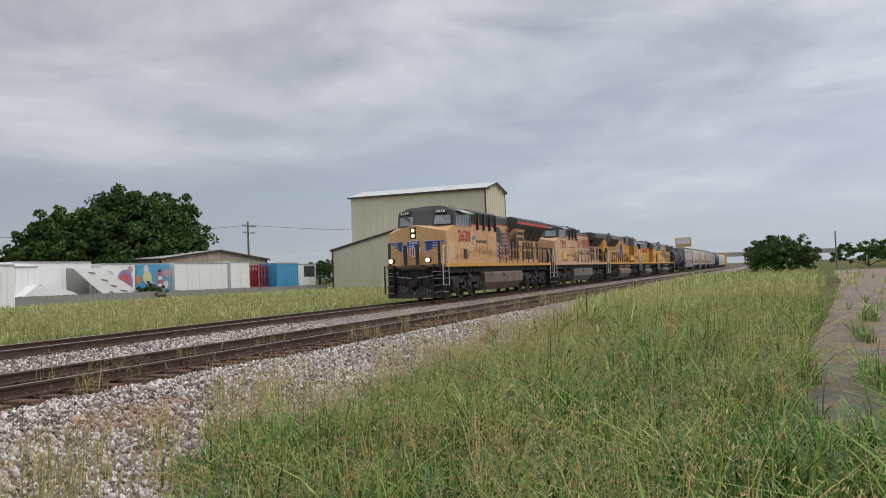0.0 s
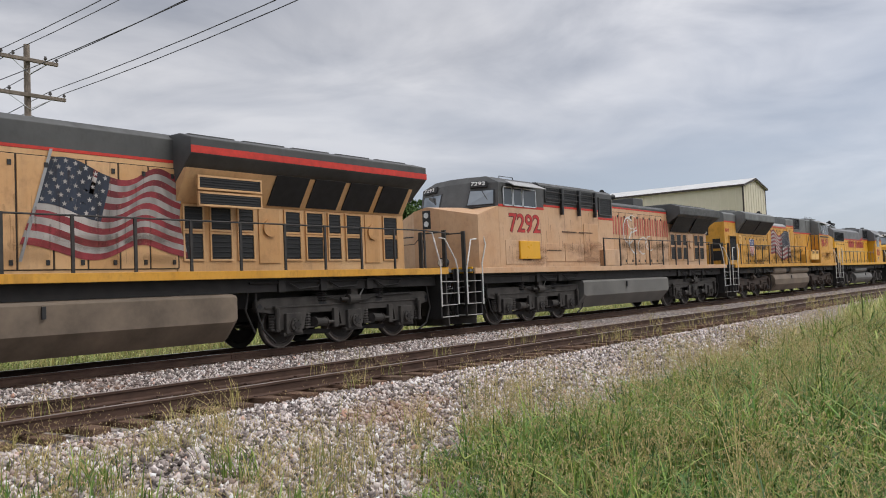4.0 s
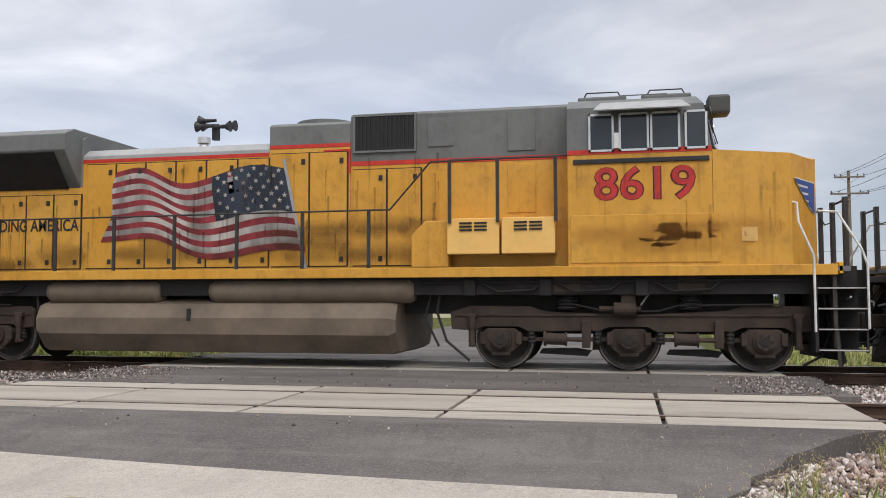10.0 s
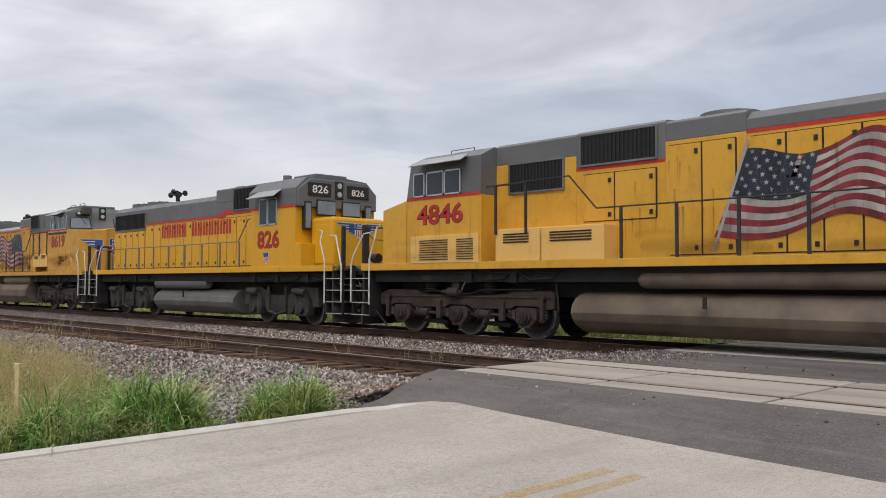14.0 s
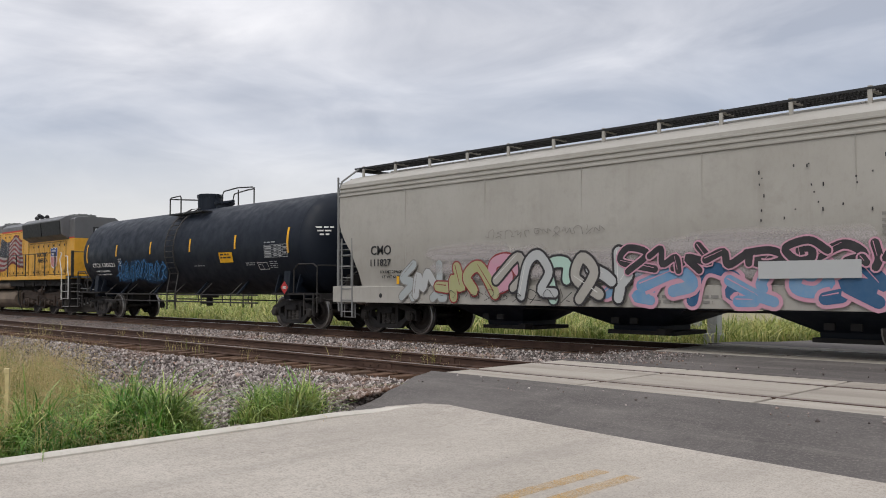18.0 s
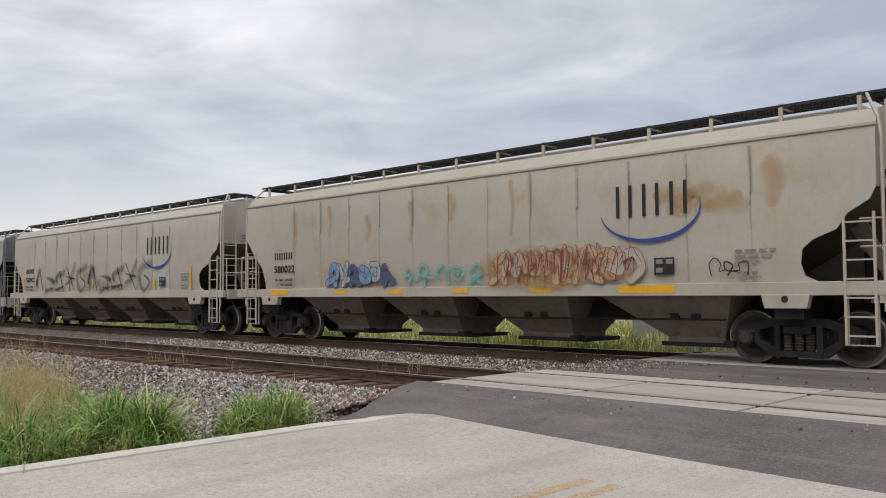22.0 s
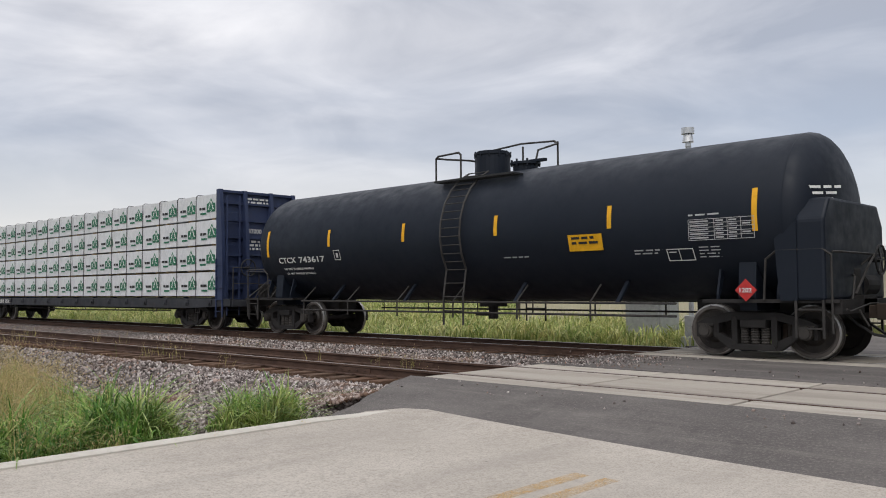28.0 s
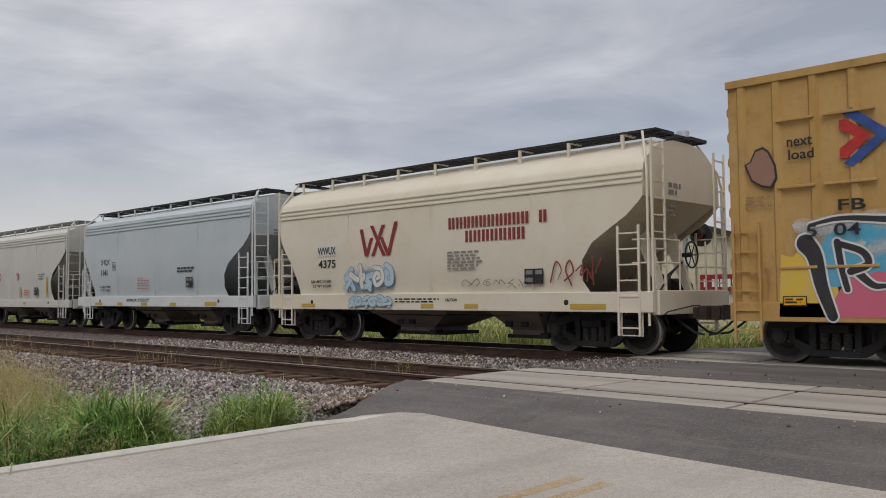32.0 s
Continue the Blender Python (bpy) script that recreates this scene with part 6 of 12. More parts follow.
def safety_cab(car, xb, xc, xw, xn, d, yellow, grey, nose_top=3.62, nose_tip=3.45, z_sill=3.66, roof=4.62, visor=True, red=True, corner=None, corner_z=3.38, front_z=None):
    """A wide-nosed cab. xb: its rear wall, xc: front corner of the side wall, xw: middle of the windscreen, xn: nose tip; d: the way it looks along x."""
    bm = B()
    lower = [(xb, -1.52), (xc, -1.52), (xc + d * 0.05, 0), (xc, 1.52), (xb, 1.52)]
    prism(bm, lower, "z", 1.74, z_sill, 0.02)
    part("cab", bm, yellow, car)
    # upper cab with a raked, folded windscreen wall
    s0 = [(xb, -1.52, z_sill), (xc, -1.52, z_sill), (xw, -0.42, z_sill), (xw, 0.42, z_sill), (xc, 1.52, z_sill), (xb, 1.52, z_sill)]
    s1 = [(xb, -1.50, roof - 0.22), (xc - d * 0.12, -1.48, roof - 0.22), (xw - d * 0.30, -0.42, roof - 0.16), (xw - d * 0.30, 0.42, roof - 0.16), (xc - d * 0.12, 1.48, roof - 0.22), (xb, 1.50, roof - 0.22)]
    s2 = [(xb, -1.05, roof), (xc - d * 0.20, -1.02, roof), (xw - d * 0.42, -0.36, roof + 0.03), (xw - d * 0.42, 0.36, roof + 0.03), (xc - d * 0.20, 1.02, roof), (xb, 1.05, roof)]
    bm = B()
    loft(bm, [s0, s1, s2])
    up = part("cab_roof", bm, grey, car)
    # windscreens, one each side of the fold, and a middle post
    for a, b, nm in ((1, 2, "windscreen"), (3, 4, "windscreen")):
        bm = B()
        p, q, r, s = (Vector(v) for v in (s0[a], s0[b], s1[b], s1[a]))
        c = [p.lerp(q, 0.1).lerp(s.lerp(r, 0.1), 0.06), p.lerp(q, 0.92).lerp(s.lerp(r, 0.92), 0.06), p.lerp(q, 0.90).lerp(s.lerp(r, 0.90), 0.68), p.lerp(q, 0.1).lerp(s.lerp(r, 0.1), 0.68)]
        n = (c[1] - c[0]).cross(c[3] - c[0]).normalized()
        if n.x * d < 0:
            c = [c[1], c[0], c[3], c[2]]
        slab(bm, *c, thick=0.03, lift=-0.01)
        w = part(nm, bm, "black_paint", car)
        bm = B()
        slab(bm, *c, thick=0.012, lift=0.02, inset=0.05)
        part("pane", bm, "cab_glass_light", w)
        bm = B()
        mid, low = (c[2] + c[3]) / 2, (c[0] + c[1]) / 2
        tube(bm, [mid + Vector((d * 0.05, 0, 0.02)), low.lerp(mid, 0.35) + Vector((d * 0.05, 0, 0)) + (c[1] - c[0]) * 0.25], 0.012)
        part("wiper", bm, "black_paint", w)
    # number boards over the windscreens
    boards = []
    for a, b in ((1, 2), (3, 4)):
        p, q, r, s = (Vector(v) for v in (s0[a], s0[b], s1[b], s1[a]))
        c = [p.lerp(q, 0.34).lerp(s.lerp(r, 0.34), 0.78), p.lerp(q, 0.88).lerp(s.lerp(r, 0.88), 0.78), p.lerp(q, 0.88).lerp(s.lerp(r, 0.88), 1.02), p.lerp(q, 0.34).lerp(s.lerp(r, 0.34), 1.02)]
        n = (c[1] - c[0]).cross(c[3] - c[0]).normalized()
        if n.x * d < 0:
            c = [c[1], c[0], c[3], c[2]]
        bm = B()
        slab(bm, *c, thick=0.07, lift=0.0)
        boards.append((part("number_board", bm, "black_paint", car), c))
    # the nose
    top = [(xc, -1.50, z_sill), (xc + d * 0.25, -1.46, z_sill - 0.02), (xn - d * 0.25, -0.74, nose_tip + 0.02), (xn, -0.55, nose_tip - 0.06), (xn, 0.55, nose_tip - 0.06), (xn - d * 0.25, 0.74, nose_tip + 0.02), (xc + d * 0.25, 1.46, z_sill - 0.02), (xc, 1.50, z_sill)]
    bot = [(p[0], p[1] * 1.0, 1.74) for p in top]
    bm = B()
    if corner is None:
        loft(bm, [bot, top])
    else:
        # flush sides run forward to a corner, then slanted cheeks meet a narrow front; the top falls from the sill
        fz = front_z or corner_z + 0.04
        rim = [(xc, -1.52, z_sill), (corner, -1.51, corner_z), (xn + d * -0.06, -0.60, fz - 0.03), (xn, -0.50, fz), (xn, 0.0, fz + 0.10), (xn, 0.50, fz), (xn + d * -0.06, 0.60, fz - 0.03), (corner, 1.51, corner_z), (xc, 1.52, z_sill)]
        hi, lo = [bm.verts.new(p) for p in rim], [bm.verts.new((p[0], p[1], 1.74)) for p in rim]
        ridge = [bm.verts.new((xc, -0.5, z_sill + 0.02)), bm.verts.new((xc, 0.5, z_sill + 0.02))]
        for a in range(8):
            bm.faces.new((lo[a], lo[a + 1], hi[a + 1], hi[a]))
        for f in ((hi[0], hi[1], ridge[0]), (hi[1], hi[2], ridge[0]), (hi[2], hi[3], ridge[0]), (hi[3], hi[4], ridge[0]), (ridge[0], hi[4], ridge[1]), (hi[4], hi[5], ridge[1]), (hi[5], hi[6], ridge[1]), (hi[6], hi[7], ridge[1]), (hi[7], hi[8], ridge[1])):
            bm.faces.new(f)
        bm.faces.new(lo[::-1])
    part("nose", bm, yellow, car)
    if red:
        bm = B()
        box(bm, min(xb, xc) + 0.01, max(xb, xc) - 0.01, -1.528, -1.52, z_sill - 0.02, z_sill + 0.06)
        part("stripe", bm, "loco_red_stripe", car)
    if visor:
        bm = B()
        lo, hi = sorted((xb, xc))
        a, b = lo + 0.45, hi - 0.35
        slab(bm, (a, -1.86, roof - 0.36), (b, -1.86, roof - 0.36), (b - 0.12, -1.45, roof - 0.16), (a + 0.12, -1.45, roof - 0.16), thick=0.02)
        part("sun_visor", bm, "loco_grey_light", car)
    bm = B()
    box(bm, (xb + xc) / 2 - 0.55, (xb + xc) / 2 + 0.45, -0.55, 0.55, roof - 0.02, roof + 0.12, 0.03)
    tube(bm, [((xb + xc) / 2 - 0.3, -0.9, roof - 0.05), ((xb + xc) / 2 - 0.3, -0.9, roof + 0.10), ((xb + xc) / 2 + 0.5, -0.9, roof + 0.10), ((xb + xc) / 2 + 0.5, -0.9, roof - 0.05)], 0.015)
    part("roof_equipment", bm, grey, car)
    return boards


def board_text(car, boards, text):
    for ob, c in boards:
        m = plane(c[0] + (c[1] - c[0]) * 0.08 + (c[3] - c[0]) * 0.2 + (c[1] - c[0]).cross(c[3] - c[0]).normalized() * 0.105, c[1] - c[0], c[3] - c[0])
        lettering(text, (c[3] - c[0]).length * 0.62, (c[1] - c[0]).length * 0.84, m, "lettering_white", ob)


def headlights(car, x, d, z, lit, y=0.0, ditch=1.95):
    for dz in (-0.13, 0.13):
        bm = B()
        cyl(bm, (x - d * 0.04, y, z + dz), (x + d * 0.03, y, z + dz), 0.085, 14)
        part("headlight", bm, "lamp_lit" if lit else "aluminium", car)
    bm = B()
    box(bm, x - d * 0.03, x + d * 0.01, y - 0.16, y + 0.16, z - 0.28, z + 0.28, 0.02)
    part("headlight_housing", bm, "black_paint", car)
    for s in (-1, 1):
        bm = B()
        cyl(bm, (x + d * 0.38, s * 0.95, ditch), (x + d * 0.60, s * 0.95, ditch), 0.13, 14)
        dl = part("ditch_light", bm, "black_paint", car)
        bm = B()
        cyl(bm, (x + d * 0.60, s * 0.95, ditch), (x + d * 0.62, s * 0.95, ditch), 0.105, 14)
        part("lens", bm, "lamp_lit" if lit else "aluminium", dl)


def loco_base(name, label, i, sill_mat, tank, trucks, gear="running_gear_dusty", tank_mat="tank_grey", tank_round=False, kind="c", tank_x=None, air=()):
    L = OFFS[i + 1] - OFFS[i]
    car = thing(name, label, "locomotive", "locomotives of the train")
    TRAIN.append((car, OFFS[i]))
    bm = B()
    box(bm, 0.7, L - 0.7, -1.35, 1.35, 1.30, 1.66)
    part("underframe", bm, "running_gear", car)
    part("centre_sill", box(B(), 1.5, L - 1.5, -0.82, 0.82, 0.96, 1.31), "running_gear", car)
    bm = B()
    box(bm, 0.45, L - 0.45, -1.50, 1.50, 1.66, 1.74)
    part("walkway", bm, "loco_grey", car)
    for s in (-1, 1):
        bm = B()
        box(bm, 0.65, L - 0.65, s * 1.50, s * 1.56, 1.60, 1.77, 0.008)
        part("side_sill", bm, sill_mat, car)
    x0, x1, z0, z1 = tank
    bm = B()
    if tank_round:
        zc, r = (z0 + z1) / 2, (z1 - z0) / 2
        prof = [(-1.42 + 0.55 * (1 - math.cos(a)), zc + r * math.sin(a)) for a in [math.pi * (0.5 - k / 8) for k in range(9)]]
    elif i < 2:
        prof = [(-1.10, z1 + 0.04), (-1.44, z1), (-1.48, z1 - 0.06), (-1.48, z0 + 0.42), (-1.38, z0 + 0.30), (-1.1, z0)]
    else:
        prof = [(-1.10, z1 + 0.10), (-1.40, z1), (-1.52, z1 - 0.25), (-1.50, z1 - 0.55), (-1.25, z0 + 0.02), (-1.1, z0)]
    prof = prof + [(-p[0], p[1]) for p in prof[::-1]]
    loft(bm, [[(x0, p[0] * 0.98, p[1] + (0.06 if p[1] < (z0 + z1) / 2 else -0.03)) for p in prof], [(x0 + 0.12, *p) for p in prof], [(x1 - 0.12, *p) for p in prof], [(x1, p[0] * 0.98, p[1] + (0.06 if p[1] < (z0 + z1) / 2 else -0.03)) for p in prof]])
    ft = part("fuel_tank", bm, tank_mat, car, smooth=25)
    bm = B()
    xm = x0 + (x1 - x0) * 0.45
    box(bm, xm - 0.035, xm + 0.035, -1.535, -1.50, z1 - 0.30, z1 - 0.08)
    part("fuel_gauge", bm, "black_paint", ft)
    for a, b, z, r in air:
        bm = B()
        cyl(bm, (a + 0.1, -1.22, z), (b - 0.1, -1.22, z), r, 20)
        cyl(bm, (a, -1.22, z), (a + 0.1, -1.22, z), r * 0.75, 20, r)
        cyl(bm, (b - 0.1, -1.22, z), (b, -1.22, z), r, 20, r * 0.75)
        part("air_reservoir", bm, tank_mat, car, smooth=30)
    for xs in trucks:
        if len(xs) == 2:
            truck_b(car, xs, gear)
        else:
            truck_c(car, xs, gear, style="box" if i < 2 else "low")
    # pipes and boxes hung under the sill
    for x in (x0 - 1.6, x0 - 3.0, x1 + 1.3, x1 + 2.6, x1 + 4.2):
        part("junction_box", box(B(), x - 0.10, x + 0.10, -1.42, -1.30, 1.28, 1.56, 0.01), "running_gear", car)
        part("pipe", tube(B(), [(x + 0.2, -1.40, 1.50), (x + 0.5, -1.42, 1.35), (x + 1.1, -1.40, 1.38), (x + 1.3, -1.38, 1.55)], 0.02), "running_gear", car)
    part("pipe", tube(B(), [(1.2, -1.38, 1.52), (x0 - 0.4, -1.38, 1.50)], 0.025), "running_gear", car)
    part("pipe", tube(B(), [(x1 + 0.4, -1.38, 1.50), (L - 1.2, -1.38, 1.52)], 0.025), "running_gear", car)
    for x, d in ((0, -1), (L, 1)):
        pilot(car, x, d)
        for s in (-1, 1):
            end_steps(car, x, d, s)
        grab_rails(car, x, d)
        for s in (-1, 1):
            for y in (0.45, 1.3):
                part("end_stanchion", box(B(), x - d * 0.50, x - d * 0.43, s * y - 0.06, s * y + 0.06, 1.7, 2.85, 0.008), "handrail_black", car)
            part("end_railing", tube(B(), [(x - d * 0.47, s * 0.45, 2.80), (x - d * 0.47, s * 1.3, 2.80)], 0.02), "handrail_black", car)
        bm = B()
        tube(bm, [(x - d * 0.47, -0.45, 2.7), (x - d * 0.45, -0.2, 2.52), (x - d * 0.45, 0.2, 2.52), (x - d * 0.47, 0.45, 2.7)], 0.012)
        part("chain", bm, "handrail_black", car)
        bm = B()
        box(bm, x - d * 0.62, x - d * 0.56, -1.5, 1.5, 1.62, 1.80, 0.008)
        part("end_sill", bm, "loco_yellow_fresh", car)
    return car, L


def ge_loco(i, number, yellow, label, wear):
    """Leading pair: wide cab at the leading end, big flared radiator at the rear."""
    L = OFFS[i + 1] - OFFS[i]
    car, L = loco_base("diesel_locomotive", label, i, "loco_yellow_dull" if wear else yellow, (6.85, 14.5, 0.28, 1.28) if i == 0 else (7.4, 14.9, 0.30, 1.27), ((1.75 + 0.95, 3.75 + 0.95, 5.75 + 0.95), (L - 6.2, L - 4.2, L - 2.2)), tank_mat="tank_brown" if i == 0 else "tank_grey")
    bd = safety_cab(car, 4.75, 2.05, 1.75, 0.42, -1, yellow, "loco_grey_dark", corner=0.95, corner_z=3.34, front_z=3.56)
    board_text(car, bd, number)
    headlights(car, 0.42, -1, 3.28, i == 0)
    cab_windows(car, ((2.32, 2.85), (2.88, 3.42), (3.45, 4.25)), 3.68 if i else 3.66, 4.28)
    outlined(number, 0.60, 1.85, side(2.62, 2.86, -1.522), car)
    # wide cabinet behind the cab
    hood(car, "cabinet", 4.75, 9.4 if i == 0 else 8.85, 1.40, 1.74, 3.78, 4.62, yellow, "loco_grey_dark", 0.12, (3.78, 3.85))
    end = 9.4 if i == 0 else 8.85
    n = 4 if i == 0 else 3
    for k in range(n):
        x = 5.0 + k * (end - 5.2) / n
        grille(car, x + 0.08, x + (end - 5.2) / n - 0.28, 3.98, 4.42, -1.41, 6, frame_mat="loco_grey_dark")
        bm = B()
        box(bm, x + (end - 5.2) / n - 0.20, x + (end - 5.2) / n - 0.09, -1.52, -1.41, 3.55, 4.45, 0.01)
        part("lifting_bracket", bm, "black_paint", car)
    bm = B()
    tube(bm, [(5.0, -1.50, 4.28), (end - 0.3, -1.50, 4.28)], 0.014)
    tube(bm, [(5.0, -1.50, 4.05), (end - 0.3, -1.50, 4.05)], 0.014)
    part("cabinet_rail", bm, "handrail_black", car)
    for a, b, z0, z1 in ((4.85, 6.2, 1.95, 2.55), (6.25, 7.6, 1.95, 2.55), (7.65, end - 0.1, 1.95, 3.3)):
        bm = B()
        box(bm, a, b, -1.42, -1.40, z0, z1, 0.006)
        part("cabinet_panel", bm, yellow, car)
    bm = B()
    box(bm, 3.3, 3.85, -1.54, -1.52, 1.98, 2.5, 0.01)
    part("intake", bm, "black_grille", car)
    bm = B()
    box(bm, 2.35, 4.65, -1.535, -1.52, 1.86, 2.62, 0.01)
    part("cab_panel", bm, yellow, car)
    if i == 0:
        shield(car, side(5.0, 2.60, -1.403), 0.58, 0.68, True)
        lettering("BUILDING AMERICA", 0.17, 2.0, side(5.75, 2.86, -1.402), "lettering_black", car)
        hood(car, "engine_hood", 9.4, 13.4, 0.98, 1.74, 4.02, 4.66, yellow, "loco_grey_dark", 0.15, (4.02, 4.08))
        doors(car, [9.45 + 0.66 * k for k in range(7)], 1.86, 3.9, -0.98, yellow)
        stars_and_stripes(car, (10.75, 3.85), (10.15, 2.25), (13.45, 3.65), (13.55, 2.1), -1.006, 1)
        rad0, rad1, ov = 13.35, 20.95, 4.58
    else:
        hood(car, "blower_box", 8.85, 10.75, 1.05, 1.74, 3.55, 4.66, yellow, "loco_grey_dark", 0.12, (3.55, 3.63))
        grille(car, 9.6, 10.55, 3.75, 4.35, -1.07, 7, frame_mat="loco_grey_dark")
        hood(car, "engine_hood", 10.75, 16.2, 0.98, 1.74, 4.05, 4.32, yellow, "loco_grey_dark", 0.13, (4.05, 4.11))
        doors(car, [10.8 + 0.6 * k for k in range(9)], 1.86, 3.9, -0.98, yellow)
        m = side(9.75, 3.02, -1.012)
        name_bars((5, 7), 0.72, 6.5, m, "lettering_red_faded", car)
        rng = random.Random(12)
        for cx, cz, rx, rz in ((12.2, 3.2, 0.55, 0.55), (12.9, 2.75, 0.75, 0.5), (13.5, 2.6, 0.5, 0.35), (12.6, 3.55, 0.5, 0.28), (14.2, 2.7, 0.45, 0.3)):
            lo, hi = rng.uniform(0, 2), rng.uniform(4.6, 6.0)
            pts = [(cx + (rx + rng.uniform(-0.04, 0.04)) * math.cos(a), cz + (rz + rng.uniform(-0.04, 0.04)) * math.sin(a)) for a in [lo + (hi - lo) * q / 16 for q in range(17)]]
            ring = [((p[0] - cx) * 0.90 + cx, (p[1] - cz) * 0.88 + cz) for p in pts]
            decal("spray_loop", [[pts[q], pts[q + 1], ring[q + 1], ring[q]] for q in range(16)], side(0, 0, -1.02), "paint_white", car)
        horn(car, 12.4, 4.68)
        bm = B()
        box(bm, 13.9, 14.9, -0.5, 0.5, 4.3, 4.68, 0.03)
        part("exhaust", bm, "loco_grey_dark", car)
        rad0, rad1, ov = 16.25, 21.2, 4.42
        bm = B()
        box(bm, 3.1, 4.3, -1.60, -1.52, 2.02, 2.60, 0.02)
        part("battery_door", bm, "loco_yellow_fresh", car, "bright yellow replacement battery door")
        for a, z in ((6.1, 2.95), (7.3, 2.95), (5.0, 2.3)):
            bm = B()
            box(bm, a, a + 1.0, -1.425, -1.40, z, z + 0.04)
            part("rusted_seam", bm, "tie_wood", car)
        bm = B()
        box(bm, 9.4, 10.7, -1.35, -0.98, 1.78, 2.4, 0.02)
        part("side_box", bm, yellow, car)
    weather(car, 2.1, 4.7, 1.8, 3.4, -1.538, 3 + i, 10, 7, "spray_soft_brown", 0.45 if i else 0.25)
    weather(car, 4.8, end, 1.8, 3.7, -1.424, 5 + i, 22, 10, "spray_soft_brown", 0.6 if i else 0.35)
    weather(car, end + 0.1, 16.0 if i else 13.2, 1.8, 3.9, -1.022, 7 + i, 26, 9, "spray_soft_grime", 0.6 if i else 0.4)
    # rear part under the radiator
    hood(car, "radiator_hood", rad0, rad1 - 0.35, 0.98, 1.74, 3.75, 4.1, yellow, yellow, 0.1)
    bm = B()
    prism(bm, [(-1.0, 3.62), (-1.58, ov - 0.42), (-1.58, ov - 0.08), (-1.2, ov + 0.04), (1.2, ov + 0.04), (1.58, ov - 0.08), (1.58, ov - 0.42), (1.0, 3.62)], "x", rad0, rad1, 0.02)
    part("radiator", bm, "loco_grey_dark", car)
    bm = B()
    box(bm, rad0, rad1, -1.592, -1.58, ov - 0.40, ov - 0.25)
    part("stripe", bm, "loco_red_stripe" if i == 0 else "loco_grey_dark", car)
    bm = B()
    for k in range(int((rad1 - rad0 - 0.35) / 1.45)):
        box(bm, rad0 + 0.3 + k * 1.45, rad0 + 1.5 + k * 1.45, -1.1, 1.1, ov + 0.03, ov + 0.09, 0.01)
    part("radiator_top", bm, "loco_grey_dark", car)
    n, first = (4, rad0 + 2.3) if i == 0 else (2, rad0)
    w = (rad1 - 0.5 - first) / n
    for k in range(n):
        x = first + k * w
        bm = B()
        slab(bm, (x + 0.1, -1.02, 3.28), (x + w - 0.1, -1.02, 3.28), (x + w - 0.1, -1.42, 3.92), (x + 0.1, -1.42, 3.92), thick=0.03)
        part("radiator_screen", bm, "black_grille", car)
    if i == 0:
        part("radiator_flare", prism(B(), [(-1.0, 3.22), (-1.40, 3.90), (-1.0, 3.90)], "x", rad0 + 0.02, rad1 - 0.4), yellow, car)
        for z in (3.28, 3.62):
            grille(car, rad0 + 0.3, rad0 + 1.9, z - 0.12, z + 0.1, -1.40, 4, frame_mat=yellow, name="side_vent")
    x = rad0 + 0.15
    k = 0
    while x < rad1 - 1.0:
        wd = (0.55, 0.62, 0.50, 0.62)[k % 4]
        if k % 5 == 3:
            bm = B()
            box(bm, x, x + wd, -1.01, -0.98, 1.95, 3.2, 0.01)
            cyl(bm, (x + wd / 2, -1.06, 2.75), (x + wd / 2, -1.0, 2.75), 0.2, 16)
            part("hood_door", bm, yellow, car)
        else:
            grille(car, x + 0.06, x + wd - 0.04, 2.05, 2.58, -0.985, 5, frame_mat=yellow)
            grille(car, x + 0.06, x + wd - 0.04, 2.68, 3.15, -0.985, 5, frame_mat=yellow)
        x += wd + 0.12
        k += 1
    st = [9.6 + 1.25 * j for j in range(int((L - 1.5 - 9.6) / 1.25) + 1)] if i == 0 else [9.0 + 1.35 * j for j in range(int((L - 1.5 - 9.0) / 1.35) + 1)]
    railing(car, st, 1.76, 2.82, -1.50, "handrail_black", [(st[0], -1.5, 2.8), (st[-1], -1.5, 2.8), (L - 0.5, -1.5, 2.75)])
    m = plane((0.470, -0.605, 2.42), (0.47, -0.91, 0), (0, 0, 1))
    if i == 0:
        wing(car, m, 0.98, 0.46)
        wing(car, plane((0.470, 0.605, 2.42), (-0.47, -0.91, 0), (0, 0, 1)), 0.98, 0.46, -1)
        shield(car, plane((0.415, 0.36, 2.12), (0, -1, 0), (0, 0, 1)), 0.72, 0.82, True)
        for k in range(2):
            bm = B()
            box(bm, 0.02, 0.10, -0.42 + k * 0.62, -0.24 + k * 0.62, 1.75, 2.70, 0.02)
            part("end_post", bm, "handrail_black", car)
    return car


